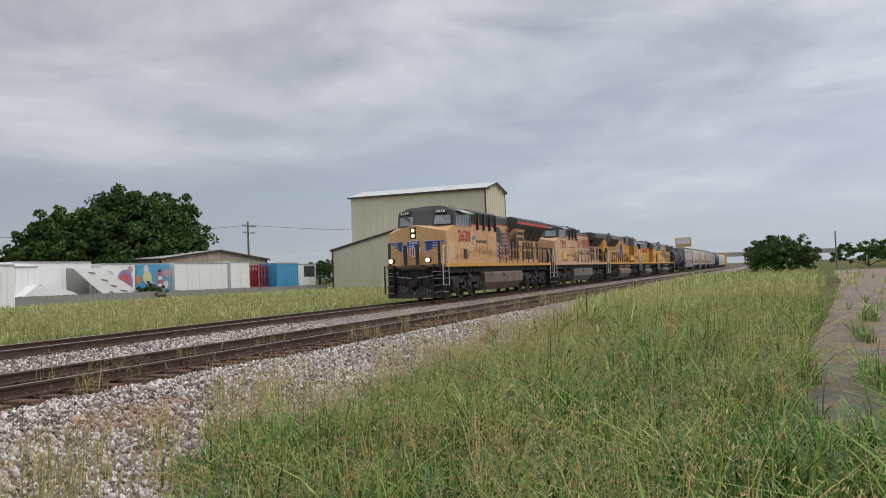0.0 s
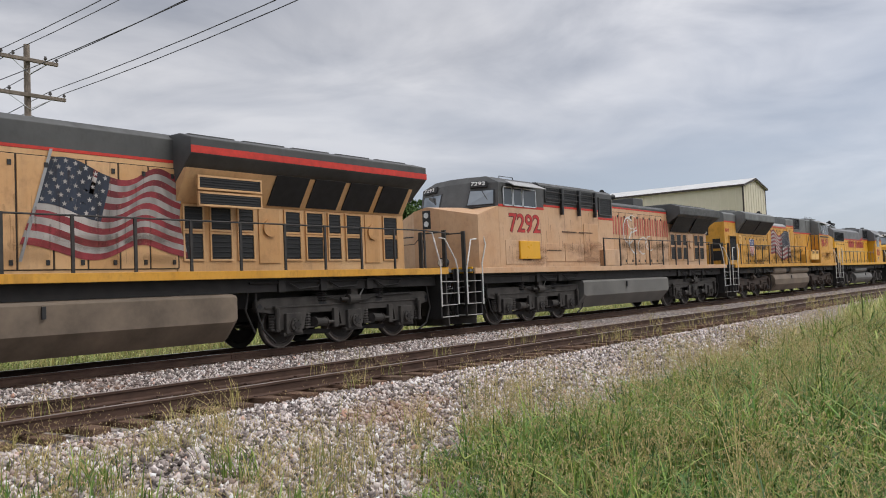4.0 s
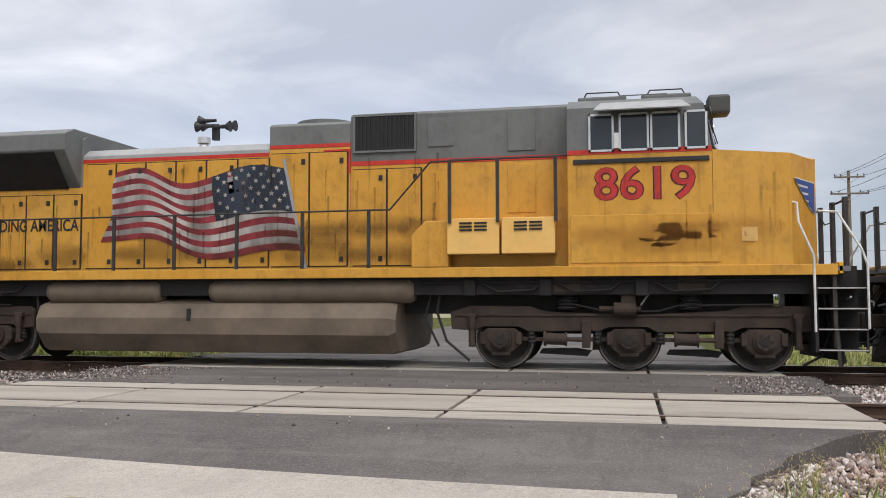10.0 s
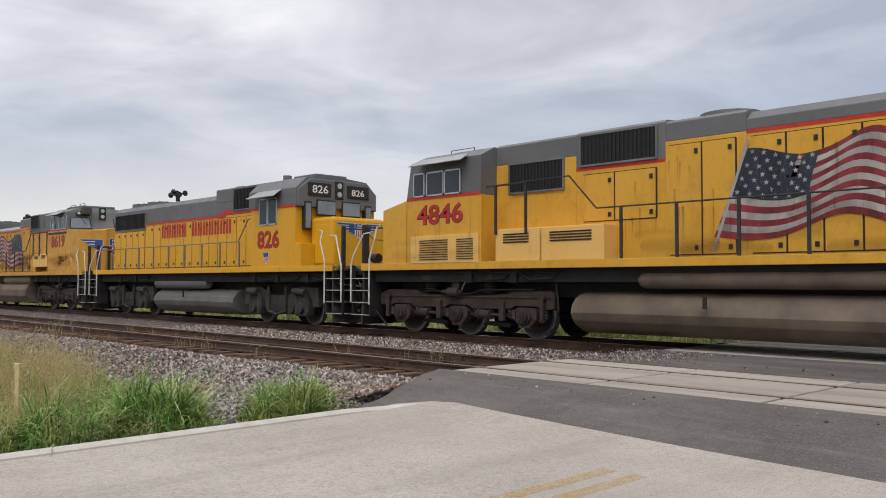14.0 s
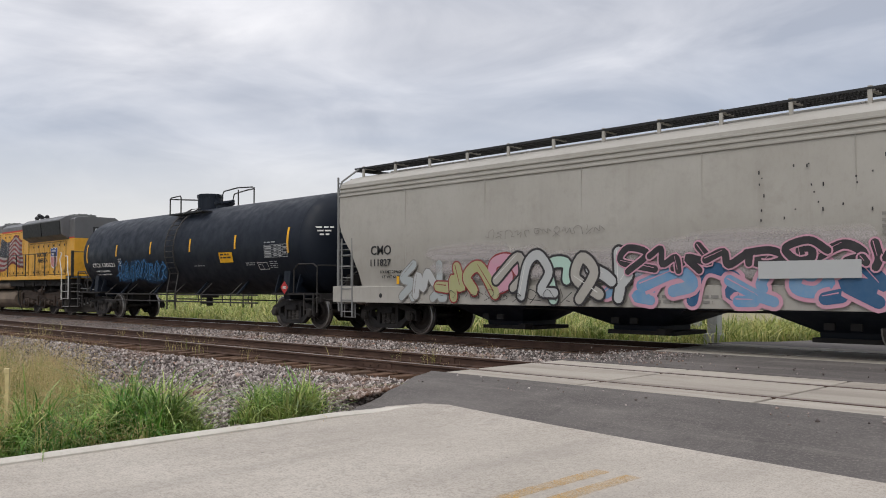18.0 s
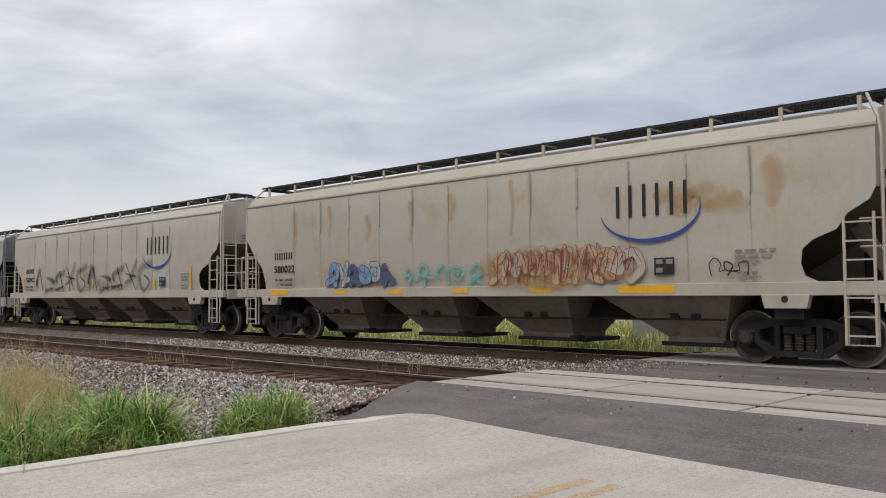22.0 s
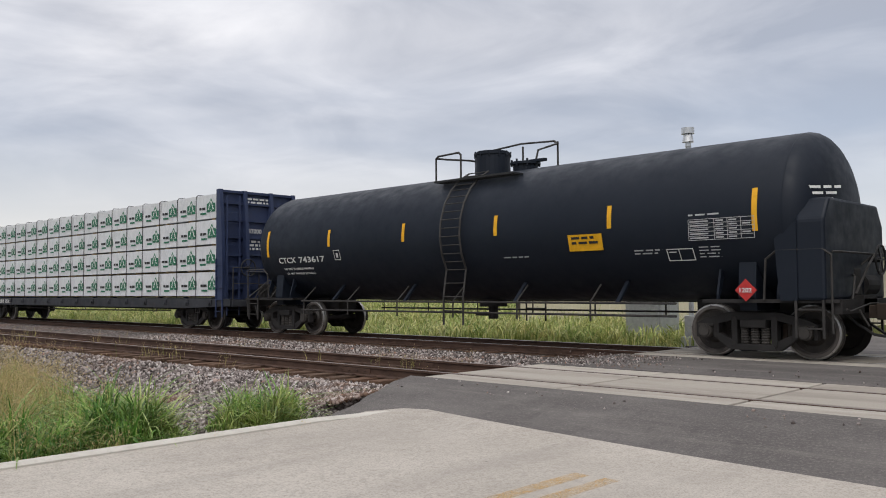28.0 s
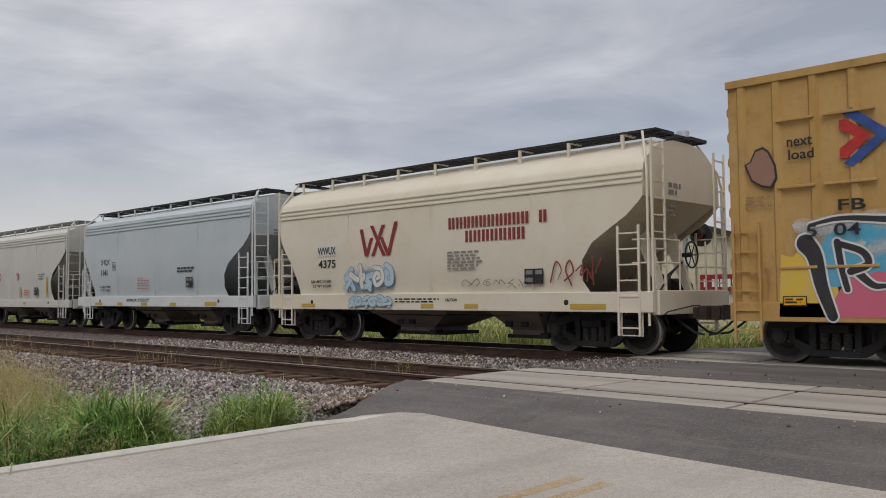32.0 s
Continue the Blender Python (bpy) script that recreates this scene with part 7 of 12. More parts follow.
def sd70ace(i):
    car, L = loco_base("diesel_locomotive", "weathered yellow diesel locomotive with a painted flag on its hood", i, "loco_yellow_dull", (7.36, 14.5, 0.24, 1.14), ((2.05, 4.2, 6.3), (16.32, 18.48, 20.63)), "running_gear_brown", "tank_brown", air=((7.5, 9.9, 1.38, 0.23), (10.9, 14.8, 1.38, 0.23)))
    Y, G = "loco_yellow_dull", "loco_grey"
    bd = safety_cab(car, 17.5, 19.85, 20.1, 21.62, 1, Y, G, 3.62, 3.50, roof=4.66, corner=21.05, corner_z=3.56)
    board_text(car, bd, "8619")
    headlights(car, 20.0, 1, 4.42, False, ditch=1.95)
    cab_windows(car, ((17.86, 18.28), (18.36, 18.85), (18.87, 19.35), (19.42, 19.78)), 3.68, 4.32)
    outlined("8619", 0.56, 1.62, side(17.95, 2.86, -1.522), car)
    bm = B()
    box(bm, 17.55, 19.95, -1.535, -1.52, 1.82, 2.62, 0.008)
    part("cab_panel", bm, Y, car)
    bm = B()
    box(bm, 17.6, 19.8, -1.55, -1.52, 3.48, 3.56, 0.01)
    part("drip_rail", bm, "black_paint", car)
    for a, b in ((17.65, 18.5), (18.75, 19.6)):
        part("roof_unit", box(B(), a, b, -0.75, 0.75, 4.64, 4.80, 0.03), G, car)
        part("antenna_bar", tube(B(), [(a + 0.1, -0.6, 4.80), (a + 0.15, -0.6, 4.90), (b - 0.15, -0.6, 4.90), (b - 0.1, -0.6, 4.80)], 0.014), "handrail_black", car)
    part("camera_pod", box(B(), 19.85, 20.22, -0.95, -0.55, 4.36, 4.70, 0.05), "loco_grey_dark", car)
    part("data_plate", box(B(), 20.28, 20.52, -1.528, -1.51, 2.15, 2.38), "loco_cream", car)
    part("window_mirror", box(B(), 18.28, 18.36, -1.62, -1.58, 3.72, 3.98, 0.01), "lettering_white", car)
    # nose emblem seen from ahead
    wing(car, plane((21.566, -0.605, 2.70), (0.50, 0.91, 0), (0, 0, 1)), 0.95, 0.46, -1)
    shield(car, plane((21.626, -0.36, 2.42), (0, 1, 0), (0, 0, 1)), 0.72, 0.84, True)
    weather(car, 17.55, 21.0, 1.78, 3.3, -1.540, 21, 4, 9, "spray_soft_umber", 0.30)
    weather(car, 17.55, 21.0, 1.78, 3.5, -1.540, 22, 10, 2, "spray_soft_grime", 0.35)
    weather(car, 7.95, 15.3, 1.78, 3.85, -1.022, 23, 46, 16, "spray_soft_grime", 0.6)
    weather(car, 2.8, 7.9, 1.78, 3.3, -1.022, 24, 26, 10, "spray_soft_grime", 0.6)
    # hood: tall electrical section, dynamic brake box, low engine hood
    hood(car, "electrical_hood", 13.5, 17.5, 0.98, 1.74, 3.68, 4.68, Y, G, 0.08, (3.68, 3.76))
    bm = B()
    prism(bm, [(12.55, 3.55), (13.5, 3.55), (13.5, 4.0), (13.0, 4.0)], "y", -0.99, -0.975)
    part("stripe", bm, "loco_red_stripe", car)
    grille(car, 13.6, 14.72, 3.95, 4.58, -0.99, 14, True)
    for a, b, z0, z1 in ((14.97, 15.45, 3.98, 4.5), (16.42, 16.92, 3.85, 4.55), (16.42, 16.92, 2.75, 3.62)):
        bm = B()
        box(bm, a, b, -1.0, -0.98, z0, z1, 0.008)
        part("access_panel", bm, G if z0 > 3.7 else Y, car)
    hood(car, "brake_hood", 11.9, 13.5, 0.98, 1.74, 4.05, 4.56, Y, G, 0.08, (4.05, 4.12))
    fan(car, 12.7, 4.58, 0.6)
    hood(car, "engine_hood", 7.95, 11.9, 0.98, 1.74, 3.98, 4.22, Y, "loco_grey_light", 0.16, (3.92, 3.99))
    doors(car, [8.05 + 0.642 * k for k in range(7)], 1.84, 3.88, -0.98, Y)
    doors(car, [11.95, 12.7, 13.45], 1.84, 3.95, -0.98, Y)
    doors(car, [13.55, 14.2, 14.85], 1.84, 3.6, -0.98, Y)
    stars_and_stripes(car, (12.2, 3.66), (12.65, 2.05), (8.75, 3.62), (8.45, 2.30), -1.006, 0.4)
    horn(car, 10.3, 4.72)
    # radiator: flared, with sloping screens
    hood(car, "radiator_hood", 2.7, 7.95, 0.98, 1.74, 3.45, 4.5, Y, G, 0.1)
    bm = B()
    prism(bm, [(-0.95, 3.40), (-1.5, 4.12), (-1.5, 4.44), (-1.2, 4.58), (1.2, 4.58), (1.5, 4.44), (1.5, 4.12), (0.95, 3.40)], "x", 2.75, 7.9, 0.02)
    part("radiator", bm, G, car)
    for a, b in ((2.95, 5.25), (5.35, 7.65)):
        bm = B()
        slab(bm, (a, -0.98, 3.44), (b, -0.98, 3.44), (b, -1.49, 4.10), (a, -1.49, 4.10), thick=0.03)
        part("radiator_screen", bm, "black_grille", car)
    for x in (3.8, 5.3, 6.8):
        fan(car, x, 4.6, 0.62)
    doors(car, [3.6 + 0.62 * k for k in range(8)], 1.84, 3.30, -0.98, Y)
    shield(car, side(4.72, 2.2, -1.008), 0.78, 0.98, True)
    lettering("BUILDING AMERICA", 0.24, 2.3, side(5.6, 2.58, -1.006), "lettering_black", car)
    bm = B()
    cyl(bm, (3.2, -1.03, 3.05), (3.2, -0.98, 3.05), 0.30, 20)
    for k in range(6):
        a = k * math.pi / 3
        box(bm, 3.2 + 0.16 * math.cos(a) - 0.05, 3.2 + 0.16 * math.cos(a) + 0.05, -1.05, -1.02, 3.05 + 0.16 * math.sin(a) - 0.05, 3.05 + 0.16 * math.sin(a) + 0.05)
    part("blower_disc", bm, "loco_cream", car)
    # rear end with its numbers and grilles
    hood(car, "rear_hood", 0.95, 2.7, 0.98, 1.74, 3.98, 4.5, Y, G, 0.12, (3.95, 4.02))
    grille(car, 1.55, 2.6, 2.0, 3.25, -0.99, 7, True, frame_mat=Y)
    lettering("8619", 0.20, 0.55, side(1.05, 3.45, -0.986), "lettering_red", car)
    headlights(car, 0.95, -1, 3.6, False, ditch=-5)
    for y in (-0.75, 0.35):
        for z in (2.0, 2.62):
            part("end_grille", box(B(), 0.932, 0.952, y, y + 0.4, z, z + 0.5), "black_grille", car)
    # cream battery boxes by the cab
    for a, b in ((15.42, 16.33), (16.37, 17.28)):
        bm = B()
        box(bm, a, b, -1.48, -0.98, 2.0, 2.62, 0.015)
        bb = part("battery_box", bm, "loco_cream", car, "pale cream battery box with louvres")
        bm = B()
        for k in range(3):
            box(bm, a + 0.22, a + 0.44, -1.50, -1.47, 2.40 + 0.06 * k, 2.43 + 0.06 * k)
            box(bm, a + 0.48, a + 0.70, -1.50, -1.47, 2.40 + 0.06 * k, 2.43 + 0.06 * k)
        part("louvre", bm, "black_grille", bb)
    bm = B()
    prism(bm, [(14.75, 1.78), (15.42, 1.78), (15.42, 2.6), (15.0, 2.6), (14.75, 2.35)], "y", -1.35, -0.98, 0.02)
    part("side_box", bm, Y, car)
    st = [1.7, 2.9, 4.1, 5.3, 6.5, 7.75, 9.0, 10.25, 11.5, 12.77, 14.01]
    railing(car, st, 1.76, 2.80, -1.50, "handrail_black", [(1.7, -1.5, 2.76), (14.40, -1.5, 2.80), (15.13, -1.5, 3.62), (17.5, -1.5, 3.65)])
    railing(car, [15.47, 16.31, 17.3], 2.66, 3.64, -1.50, "handrail_black")
    return car


def gp60(i):
    car, L = loco_base("road_switcher_locomotive", "clean bright yellow four-axle diesel locomotive", i, "loco_yellow_fresh", (5.95, 11.7, 0.20, 1.06), ((2.2, 4.75), (12.85, 15.45)), "running_gear_dusty", "tank_grey", tank_round=True, air=((5.9, 9.85, 1.22, 0.17),))
    Y, G = "loco_yellow_fresh", "loco_grey_fresh"
    hood(car, "engine_hood", 1.35, 12.7, 0.98, 1.74, 3.60, 4.36, Y, G, 0.20)
    bm = B()
    prism(bm, [(4.4, 3.60), (10.0, 3.60), (10.6, 3.78), (10.9, 3.78), (10.7, 3.66), (12.9, 3.66), (12.9, 3.58), (10.55, 3.58), (10.3, 3.40), (10.0, 3.52), (4.4, 3.52)], "y", -0.99, -0.978)
    part("stripe", bm, "loco_red_stripe", car)
    grille(car, 1.5, 4.3, 3.42, 4.02, -0.99, 26, True, frame_mat=G)
    grille(car, 11.05, 12.65, 3.74, 4.42, -0.99, 18, True, frame_mat=G)
    bm = B()
    box(bm, 9.8, 12.75, -0.99, 0.99, 4.0, 4.50, 0.05)
    part("brake_hood", bm, G, car)
    for x in (2.3, 3.7, 10.6):
        fan(car, x, 4.42 if x < 9 else 4.5, 0.6)
    horn(car, 5.0, 4.75)
    doors(car, [1.45 + 0.56 * k for k in range(6)], 1.84, 3.32, -0.98, Y)
    doors(car, [4.4 + 0.62 * k for k in range(14)], 1.84, 3.48, -0.98, Y)
    name_bars((5, 7), 0.50, 5.2, side(5.72, 2.95, -1.008), "lettering_red", car, 0.33)
    # cab
    z = 3.55
    bm = B()
    box(bm, 13.0, 15.45, -1.52, 1.52, 1.74, z, 0.02)
    part("cab", bm, Y, car)
    bm = B()
    prism(bm, [(-1.52, z), (1.52, z), (1.52, 4.12), (1.15, 4.46), (0.4, 4.52), (-0.4, 4.52), (-1.15, 4.46), (-1.52, 4.12)], "x", 12.85, 15.5, 0.02)
    part("cab_roof", bm, G, car)
    bm = B()
    prism(bm, [(-1.50, z), (1.50, z), (1.50, 4.08), (1.05, 4.42), (-1.05, 4.42), (-1.50, 4.08)], "x", 15.5, 15.58, 0.03)
    part("cab_front", bm, G, car)
    bm = B()
    box(bm, 12.95, 15.48, -1.53, -1.52, z - 0.02, z + 0.06)
    part("stripe", bm, "loco_red_stripe", car)
    cab_windows(car, ((13.5, 13.98), (14.0, 14.5)), 3.05, 3.88)
    bm = B()
    slab(bm, (13.3, -1.90, 3.86), (14.85, -1.90, 3.86), (14.7, -1.50, 4.10), (13.45, -1.50, 4.10), thick=0.02)
    part("sun_visor", bm, "loco_grey_light", car)
    for y in (-1.28, 1.02):
        bm = B()
        box(bm, 15.45, 15.60, y, y + 0.26, 2.85, 3.72, 0.02)
        w = part("windscreen", bm, "black_paint", car)
        bm = B()
        box(bm, 15.60, 15.615, y + 0.04, y + 0.22, 2.92, 3.66)
        part("pane", bm, "cab_glass_light", w)
    for y in (-0.85, 0.1):
        bm = B()
        box(bm, 15.55, 15.60, y, y + 0.75, 3.30, 3.80, 0.03)
        w = part("windscreen", bm, "black_paint", car)
        bm = B()
        box(bm, 15.60, 15.615, y + 0.05, y + 0.70, 3.35, 3.75)
        part("pane", bm, "cab_glass_light", w)
    bm = B()
    box(bm, 15.56, 15.63, -1.15, -0.32, 3.90, 4.30, 0.02)
    nb = part("number_board", bm, "black_paint", car)
    lettering("826", 0.24, 0.58, plane((15.634, -1.03, 3.98), (0, 1, 0), (0, 0, 1)), "lettering_white", nb)
    bm = B()
    box(bm, 15.56, 15.63, 0.32, 1.15, 3.90, 4.30, 0.02)
    nb = part("number_board", bm, "black_paint", car)
    lettering("826", 0.20, 0.5, plane((15.634, 0.45, 3.98), (0, 1, 0), (0, 0, 1)), "lettering_white", nb)
    bm = B()
    box(bm, 15.5, 16.62, -1.0, 1.0, 1.74, 3.22, 0.10)
    part("nose", bm, Y, car)
    bm = B()
    box(bm, 15.75, 16.35, -1.015, -0.99, 1.85, 3.0, 0.01)
    part("nose_door", bm, Y, car)
    bm = B()
    box(bm, 15.40, 15.75, -1.50, -1.0, 1.74, 2.45, 0.02)
    part("side_box", bm, Y, car)
    wing(car, plane((16.625, -0.20, 2.74), (0, 1, 0), (0, 0, 1)), 0.66, 0.30, -1)
    shield(car, plane((16.632, -0.20, 2.58), (0, 1, 0), (0, 0, 1)), 0.40, 0.48, True)
    wing(car, plane((16.625, 0.20, 2.74), (0, 1, 0), (0, 0, 1)), 0.66, 0.30, 1)
    shield(car, side(13.75, 1.85, -1.522), 0.30, 0.38)
    outlined("826", 0.54, 1.22, side(13.4, 2.34, -1.522), car)
    lettering("826", 0.15, 0.4, plane((1.346, 0.6, 3.0), (0, -1, 0), (0, 0, 1)), "lettering_red", car)
    headlights(car, 15.6, 1, 4.12, False, ditch=-5)
    st = [1.2 + 1.23 * k for k in range(10)]
    railing(car, st, 1.76, 2.60, -1.50, "loco_grey_fresh", [(1.2, -1.5, 2.6), (12.2, -1.5, 2.6), (12.8, -1.5, 3.3), (13.0, -1.5, 3.3)], 0.024)
    bm = B()
    box(bm, 1.4, 1.95, -1.0, -0.985, 1.9, 2.06)
    part("notice", bm, "lettering_white", car)
    bm = B()
    box(bm, 12.75, 13.25, -0.3, 0.3, 4.5, 4.62, 0.02)
    cyl(bm, (13.5, -0.5, 4.5), (13.5, -0.5, 4.72), 0.14, 10)
    box(bm, 14.0, 15.2, -0.6, 0.6, 4.52, 4.64, 0.03)
    part("roof_equipment", bm, G, car)
    return car


def sd70m(i):
    car, L = loco_base("diesel_locomotive", "yellow diesel locomotive with a flag and a company shield", i, "loco_yellow_mid", (7.55, 14.6, 0.22, 1.10), ((1.95, 4.0, 6.15), (L4 - 6.2, L4 - 4.05, L4 - 1.95)), "running_gear_brown", "tank_brown", tank_round=True, air=((9.2, 13.9, 1.35, 0.18),))
    Y, G = "loco_yellow_mid", "loco_grey_fresh"
    bd = safety_cab(car, 5.05, 2.45, 2.15, 1.0, -1, Y, G, 3.3, 3.15, z_sill=3.36, roof=4.50, corner=1.52, corner_z=3.16)
    board_text(car, bd, "4846")
    headlights(car, 1.05, -1, 2.9, False)
    cab_windows(car, ((2.72, 3.14), (3.2, 3.82), (3.84, 4.4)), 3.42, 4.02)
    outlined("4846", 0.48, 1.6, side(2.86, 2.72, -1.522), car)
    bm = B()
    box(bm, 2.66, 5.0, -1.57, -1.52, 1.76, 2.44, 0.01)
    cb = part("battery_door", bm, "loco_cream", car, "pale cream louvred battery door")
    for a, b in ((3.0, 4.0), (4.3, 4.85)):
        bm = B()
        for k in range(9):
            box(bm, a, b, -1.585, -1.565, 1.84 + 0.058 * k, 1.86 + 0.058 * k)
        part("louvre", bm, "black_grille", cb)
    for a, b in ((5.45, 6.75), (6.8, 8.45)):
        bm = B()
        box(bm, a, b, -1.46, -0.98, 1.76, 2.5, 0.02)
        bb = part("battery_box", bm, "loco_cream", car, "pale cream battery box with louvres")
        bm = B()
        for k in range(4):
            box(bm, a + 0.25, b - 0.3, -1.475, -1.455, 2.18 + 0.06 * k, 2.21 + 0.06 * k)
        part("louvre", bm, "black_grille", bb)
    weather(car, 8.6, 15.3, 1.8, 3.9, -1.022, 31, 30, 10, "spray_soft_grime", 0.45)
    weather(car, 15.5, 20.6, 1.8, 3.3, -1.022, 32, 18, 8, "spray_soft_grime", 0.45)
    weather(car, 2.0, 5.0, 1.8, 3.3, -1.575, 33, 6, 4, "spray_soft_brown", 0.3)
    hood(car, "electrical_hood", 5.05, 7.4, 0.98, 1.74, 4.05, 4.56, Y, G, 0.08)
    grille(car, 5.5, 7.05, 3.38, 4.02, -0.99, 16, True)
    hood(car, "blower_hood", 7.4, 9.6, 0.98, 1.74, 3.74, 4.58, Y, G, 0.08, (3.70, 3.77))
    grille(car, 7.55, 9.4, 3.82, 4.44, -0.99, 18, True)
    hood(car, "brake_hood", 9.6, 11.3, 0.98, 1.74, 4.1, 4.54, Y, G, 0.08)
    fan(car, 10.5, 4.56, 0.6)
    hood(car, "engine_hood", 11.3, 15.4, 0.98, 1.74, 4.12, 4.50, Y, G, 0.18, (4.05, 4.12))
    doors(car, [9.7, 10.4, 11.1], 1.84, 4.0, -0.98, Y)
    doors(car, [11.4 + 0.65 * k for k in range(7)], 1.84, 3.98, -0.98, Y)
    doors(car, [7.6, 8.4, 9.4], 2.6, 3.6, -0.98, Y)
    stars_and_stripes(car, (11.35, 3.72), (10.65, 2.15), (14.4, 3.70), (14.65, 2.35), -1.006, 2.2)
    horn(car, 14.2, 4.75)
    hood(car, "radiator_hood", 15.4, L - 1.1, 0.98, 1.74, 3.45, 4.4, Y, G, 0.1, (3.45, 3.5))
    bm = B()
    prism(bm, [(-0.95, 3.40), (-1.32, 3.62), (-1.38, 4.30), (-1.1, 4.48), (1.1, 4.48), (1.38, 4.30), (1.32, 3.62), (0.95, 3.40)], "x", 15.45, 20.4, 0.02)
    part("radiator", bm, G, car)
    for a, b in ((15.6, 18.0), (18.1, 20.3)):
        bm = B()
        slab(bm, (a, -1.325, 3.62), (b, -1.325, 3.62), (b, -1.38, 4.24), (a, -1.38, 4.24), thick=0.03)
        part("radiator_screen", bm, "black_grille", car)
    for x in (16.4, 17.9, 19.4):
        fan(car, x, 4.5, 0.6)
    doors(car, [15.5 + 0.65 * k for k in range(8)], 1.84, 3.34, -0.98, Y)
    lettering("BUILDING", 0.21, 1.3, side(16.55, 2.70, -1.008), "lettering_black", car)
    lettering("AMERICA", 0.21, 1.3, side(16.6, 2.42, -1.008), "lettering_black", car)
    shield(car, side(18.25, 2.1, -1.008), 0.85, 1.02, True)
    lettering("4846", 0.2, 0.6, plane((L - 1.095, -0.3, 3.1), (0, 1, 0), (0, 0, 1)), "lettering_red", car)
    headlights(car, L - 1.1, 1, 3.7, False, ditch=-5)
    st = [8.9 + 1.25 * k for k in range(10)]
    railing(car, st, 1.76, 2.82, -1.50, "handrail_black", [(5.2, -1.5, 3.5), (7.6, -1.5, 3.55), (8.3, -1.5, 2.82), (st[-1], -1.5, 2.80)])
    railing(car, [5.5, 6.4], 2.5, 3.5, -1.50, "handrail_black")
    return car


L4 = OFFS[5] - OFFS[4]
ge_loco(0, "2638", "loco_yellow_faded", "sun-faded yellow lead diesel locomotive with lit headlights", 1)
ge_loco(1, "7292", "loco_peach_faded", "badly faded peach-coloured diesel locomotive with rust and spray paint", 0)
sd70ace(2)
gp60(3)
sd70m(4)

# ---- freight cars ----


def start_car(name, label, i, category="freight car"):
    car = thing(name, label, category, "freight cars of the train", at=(OFFS[i], MAIN_Y, 0))
    TRAIN.append((car, OFFS[i]))
    return car, OFFS[i + 1] - OFFS[i]


def step_at(seq, z):
    """Linear reading of a (z, value) list."""
    if z <= seq[0][0]:
        return seq[0][1]
    for (a, p), (b, q) in zip(seq, seq[1:]):
        if z <= b:
            return p + (q - p) * (z - a) / (b - a)
    return seq[-1][1]


def running_board(car, x0, x1, y0, y1, z, mat, name="running_board", along=True):
    """Open grating: rails and cross slats."""
    bm = B()
    for k in range(5):
        y = y0 + (y1 - y0) * k / 4
        box(bm, x0, x1, y - 0.012, y + 0.012, z - 0.045, z)
    n = int((x1 - x0) / 0.07)
    for k in range(n + 1):
        x = x0 + (x1 - x0) * k / n
        box(bm, x - 0.013, x + 0.013, y0, y1, z - 0.035, z - 0.004)
    return part(name, bm, mat, car)


def hopper_shell(car, x0, x1, prof, cut0, cut1, zc0, zc1, mat, seams):
    """Curved side sheets cut away at the lower ends, roof and end walls. prof: (z, half width); cuts: (z, inset)."""
    zs = sorted({p[0] for p in prof} | {c[0] for c in cut0} | {c[0] for c in cut1})
    inner0, inner1 = x0 + max(c[1] for c in cut0), x1 - max(c[1] for c in cut1)
    cols = []
    grid = [inner0] + [s for s in seams if inner0 + 0.3 < s < inner1 - 0.3] + [inner1]
    for a, b in zip(grid, grid[1:]):
        cols += [(a + (b - a) * k / 4, math.sin(k / 4 * math.pi)) for k in range(4)]
    cols.append((inner1, 0.0))
    bm = B()
    for s in (-1, 1):
        rows = []
        for z in zs:
            y = step_at(prof, z)
            xa, xb = x0 + step_at(cut0, z), x1 - step_at(cut1, z)
            bulge = 0.004 if y > 1.3 else 0
            row = [bm.verts.new((xa, s * y, z))] + [bm.verts.new((min(max(x, xa), xb), s * (y + bulge * w * (xa < x < xb)), z)) for x, w in cols] + [bm.verts.new((xb, s * y, z))]
            rows.append(row)
        for p, q in zip(rows, rows[1:]):
            for k in range(len(p) - 1):
                bm.faces.new((p[k], p[k + 1], q[k + 1], q[k]))
        if s == -1:
            left = rows
        else:
            top_l, top_r = left[-1], rows[-1]
            for k in range(len(top_l) - 1):
                bm.faces.new((top_l[k], top_l[k + 1], top_r[k + 1], top_r[k]))
            for e, zc in ((0, zc0), (-1, zc1)):
                for j in range(len(zs) - 1):
                    if zs[j] >= zc - 1e-6:
                        bm.faces.new((left[j][e], left[j + 1][e], rows[j + 1][e], rows[j][e])).material_index = 1
    bmesh.ops.remove_doubles(bm, verts=bm.verts, dist=1e-4)
    bmesh.ops.recalc_face_normals(bm, faces=bm.faces)
    ob = part("body", bm, mat, car, smooth=28)
    uses = {}
    for p in ob.data.polygons:
        for key in p.edge_keys:
            uses[key] = uses.get(key, 0) + 1
    for e in ob.data.edges:
        if uses.get(e.key, 0) == 1:
            e.use_edge_sharp = True
    sol = ob.modifiers.new("sheet", "SOLIDIFY")
    sol.thickness, sol.offset = 0.02, -1
    return ob


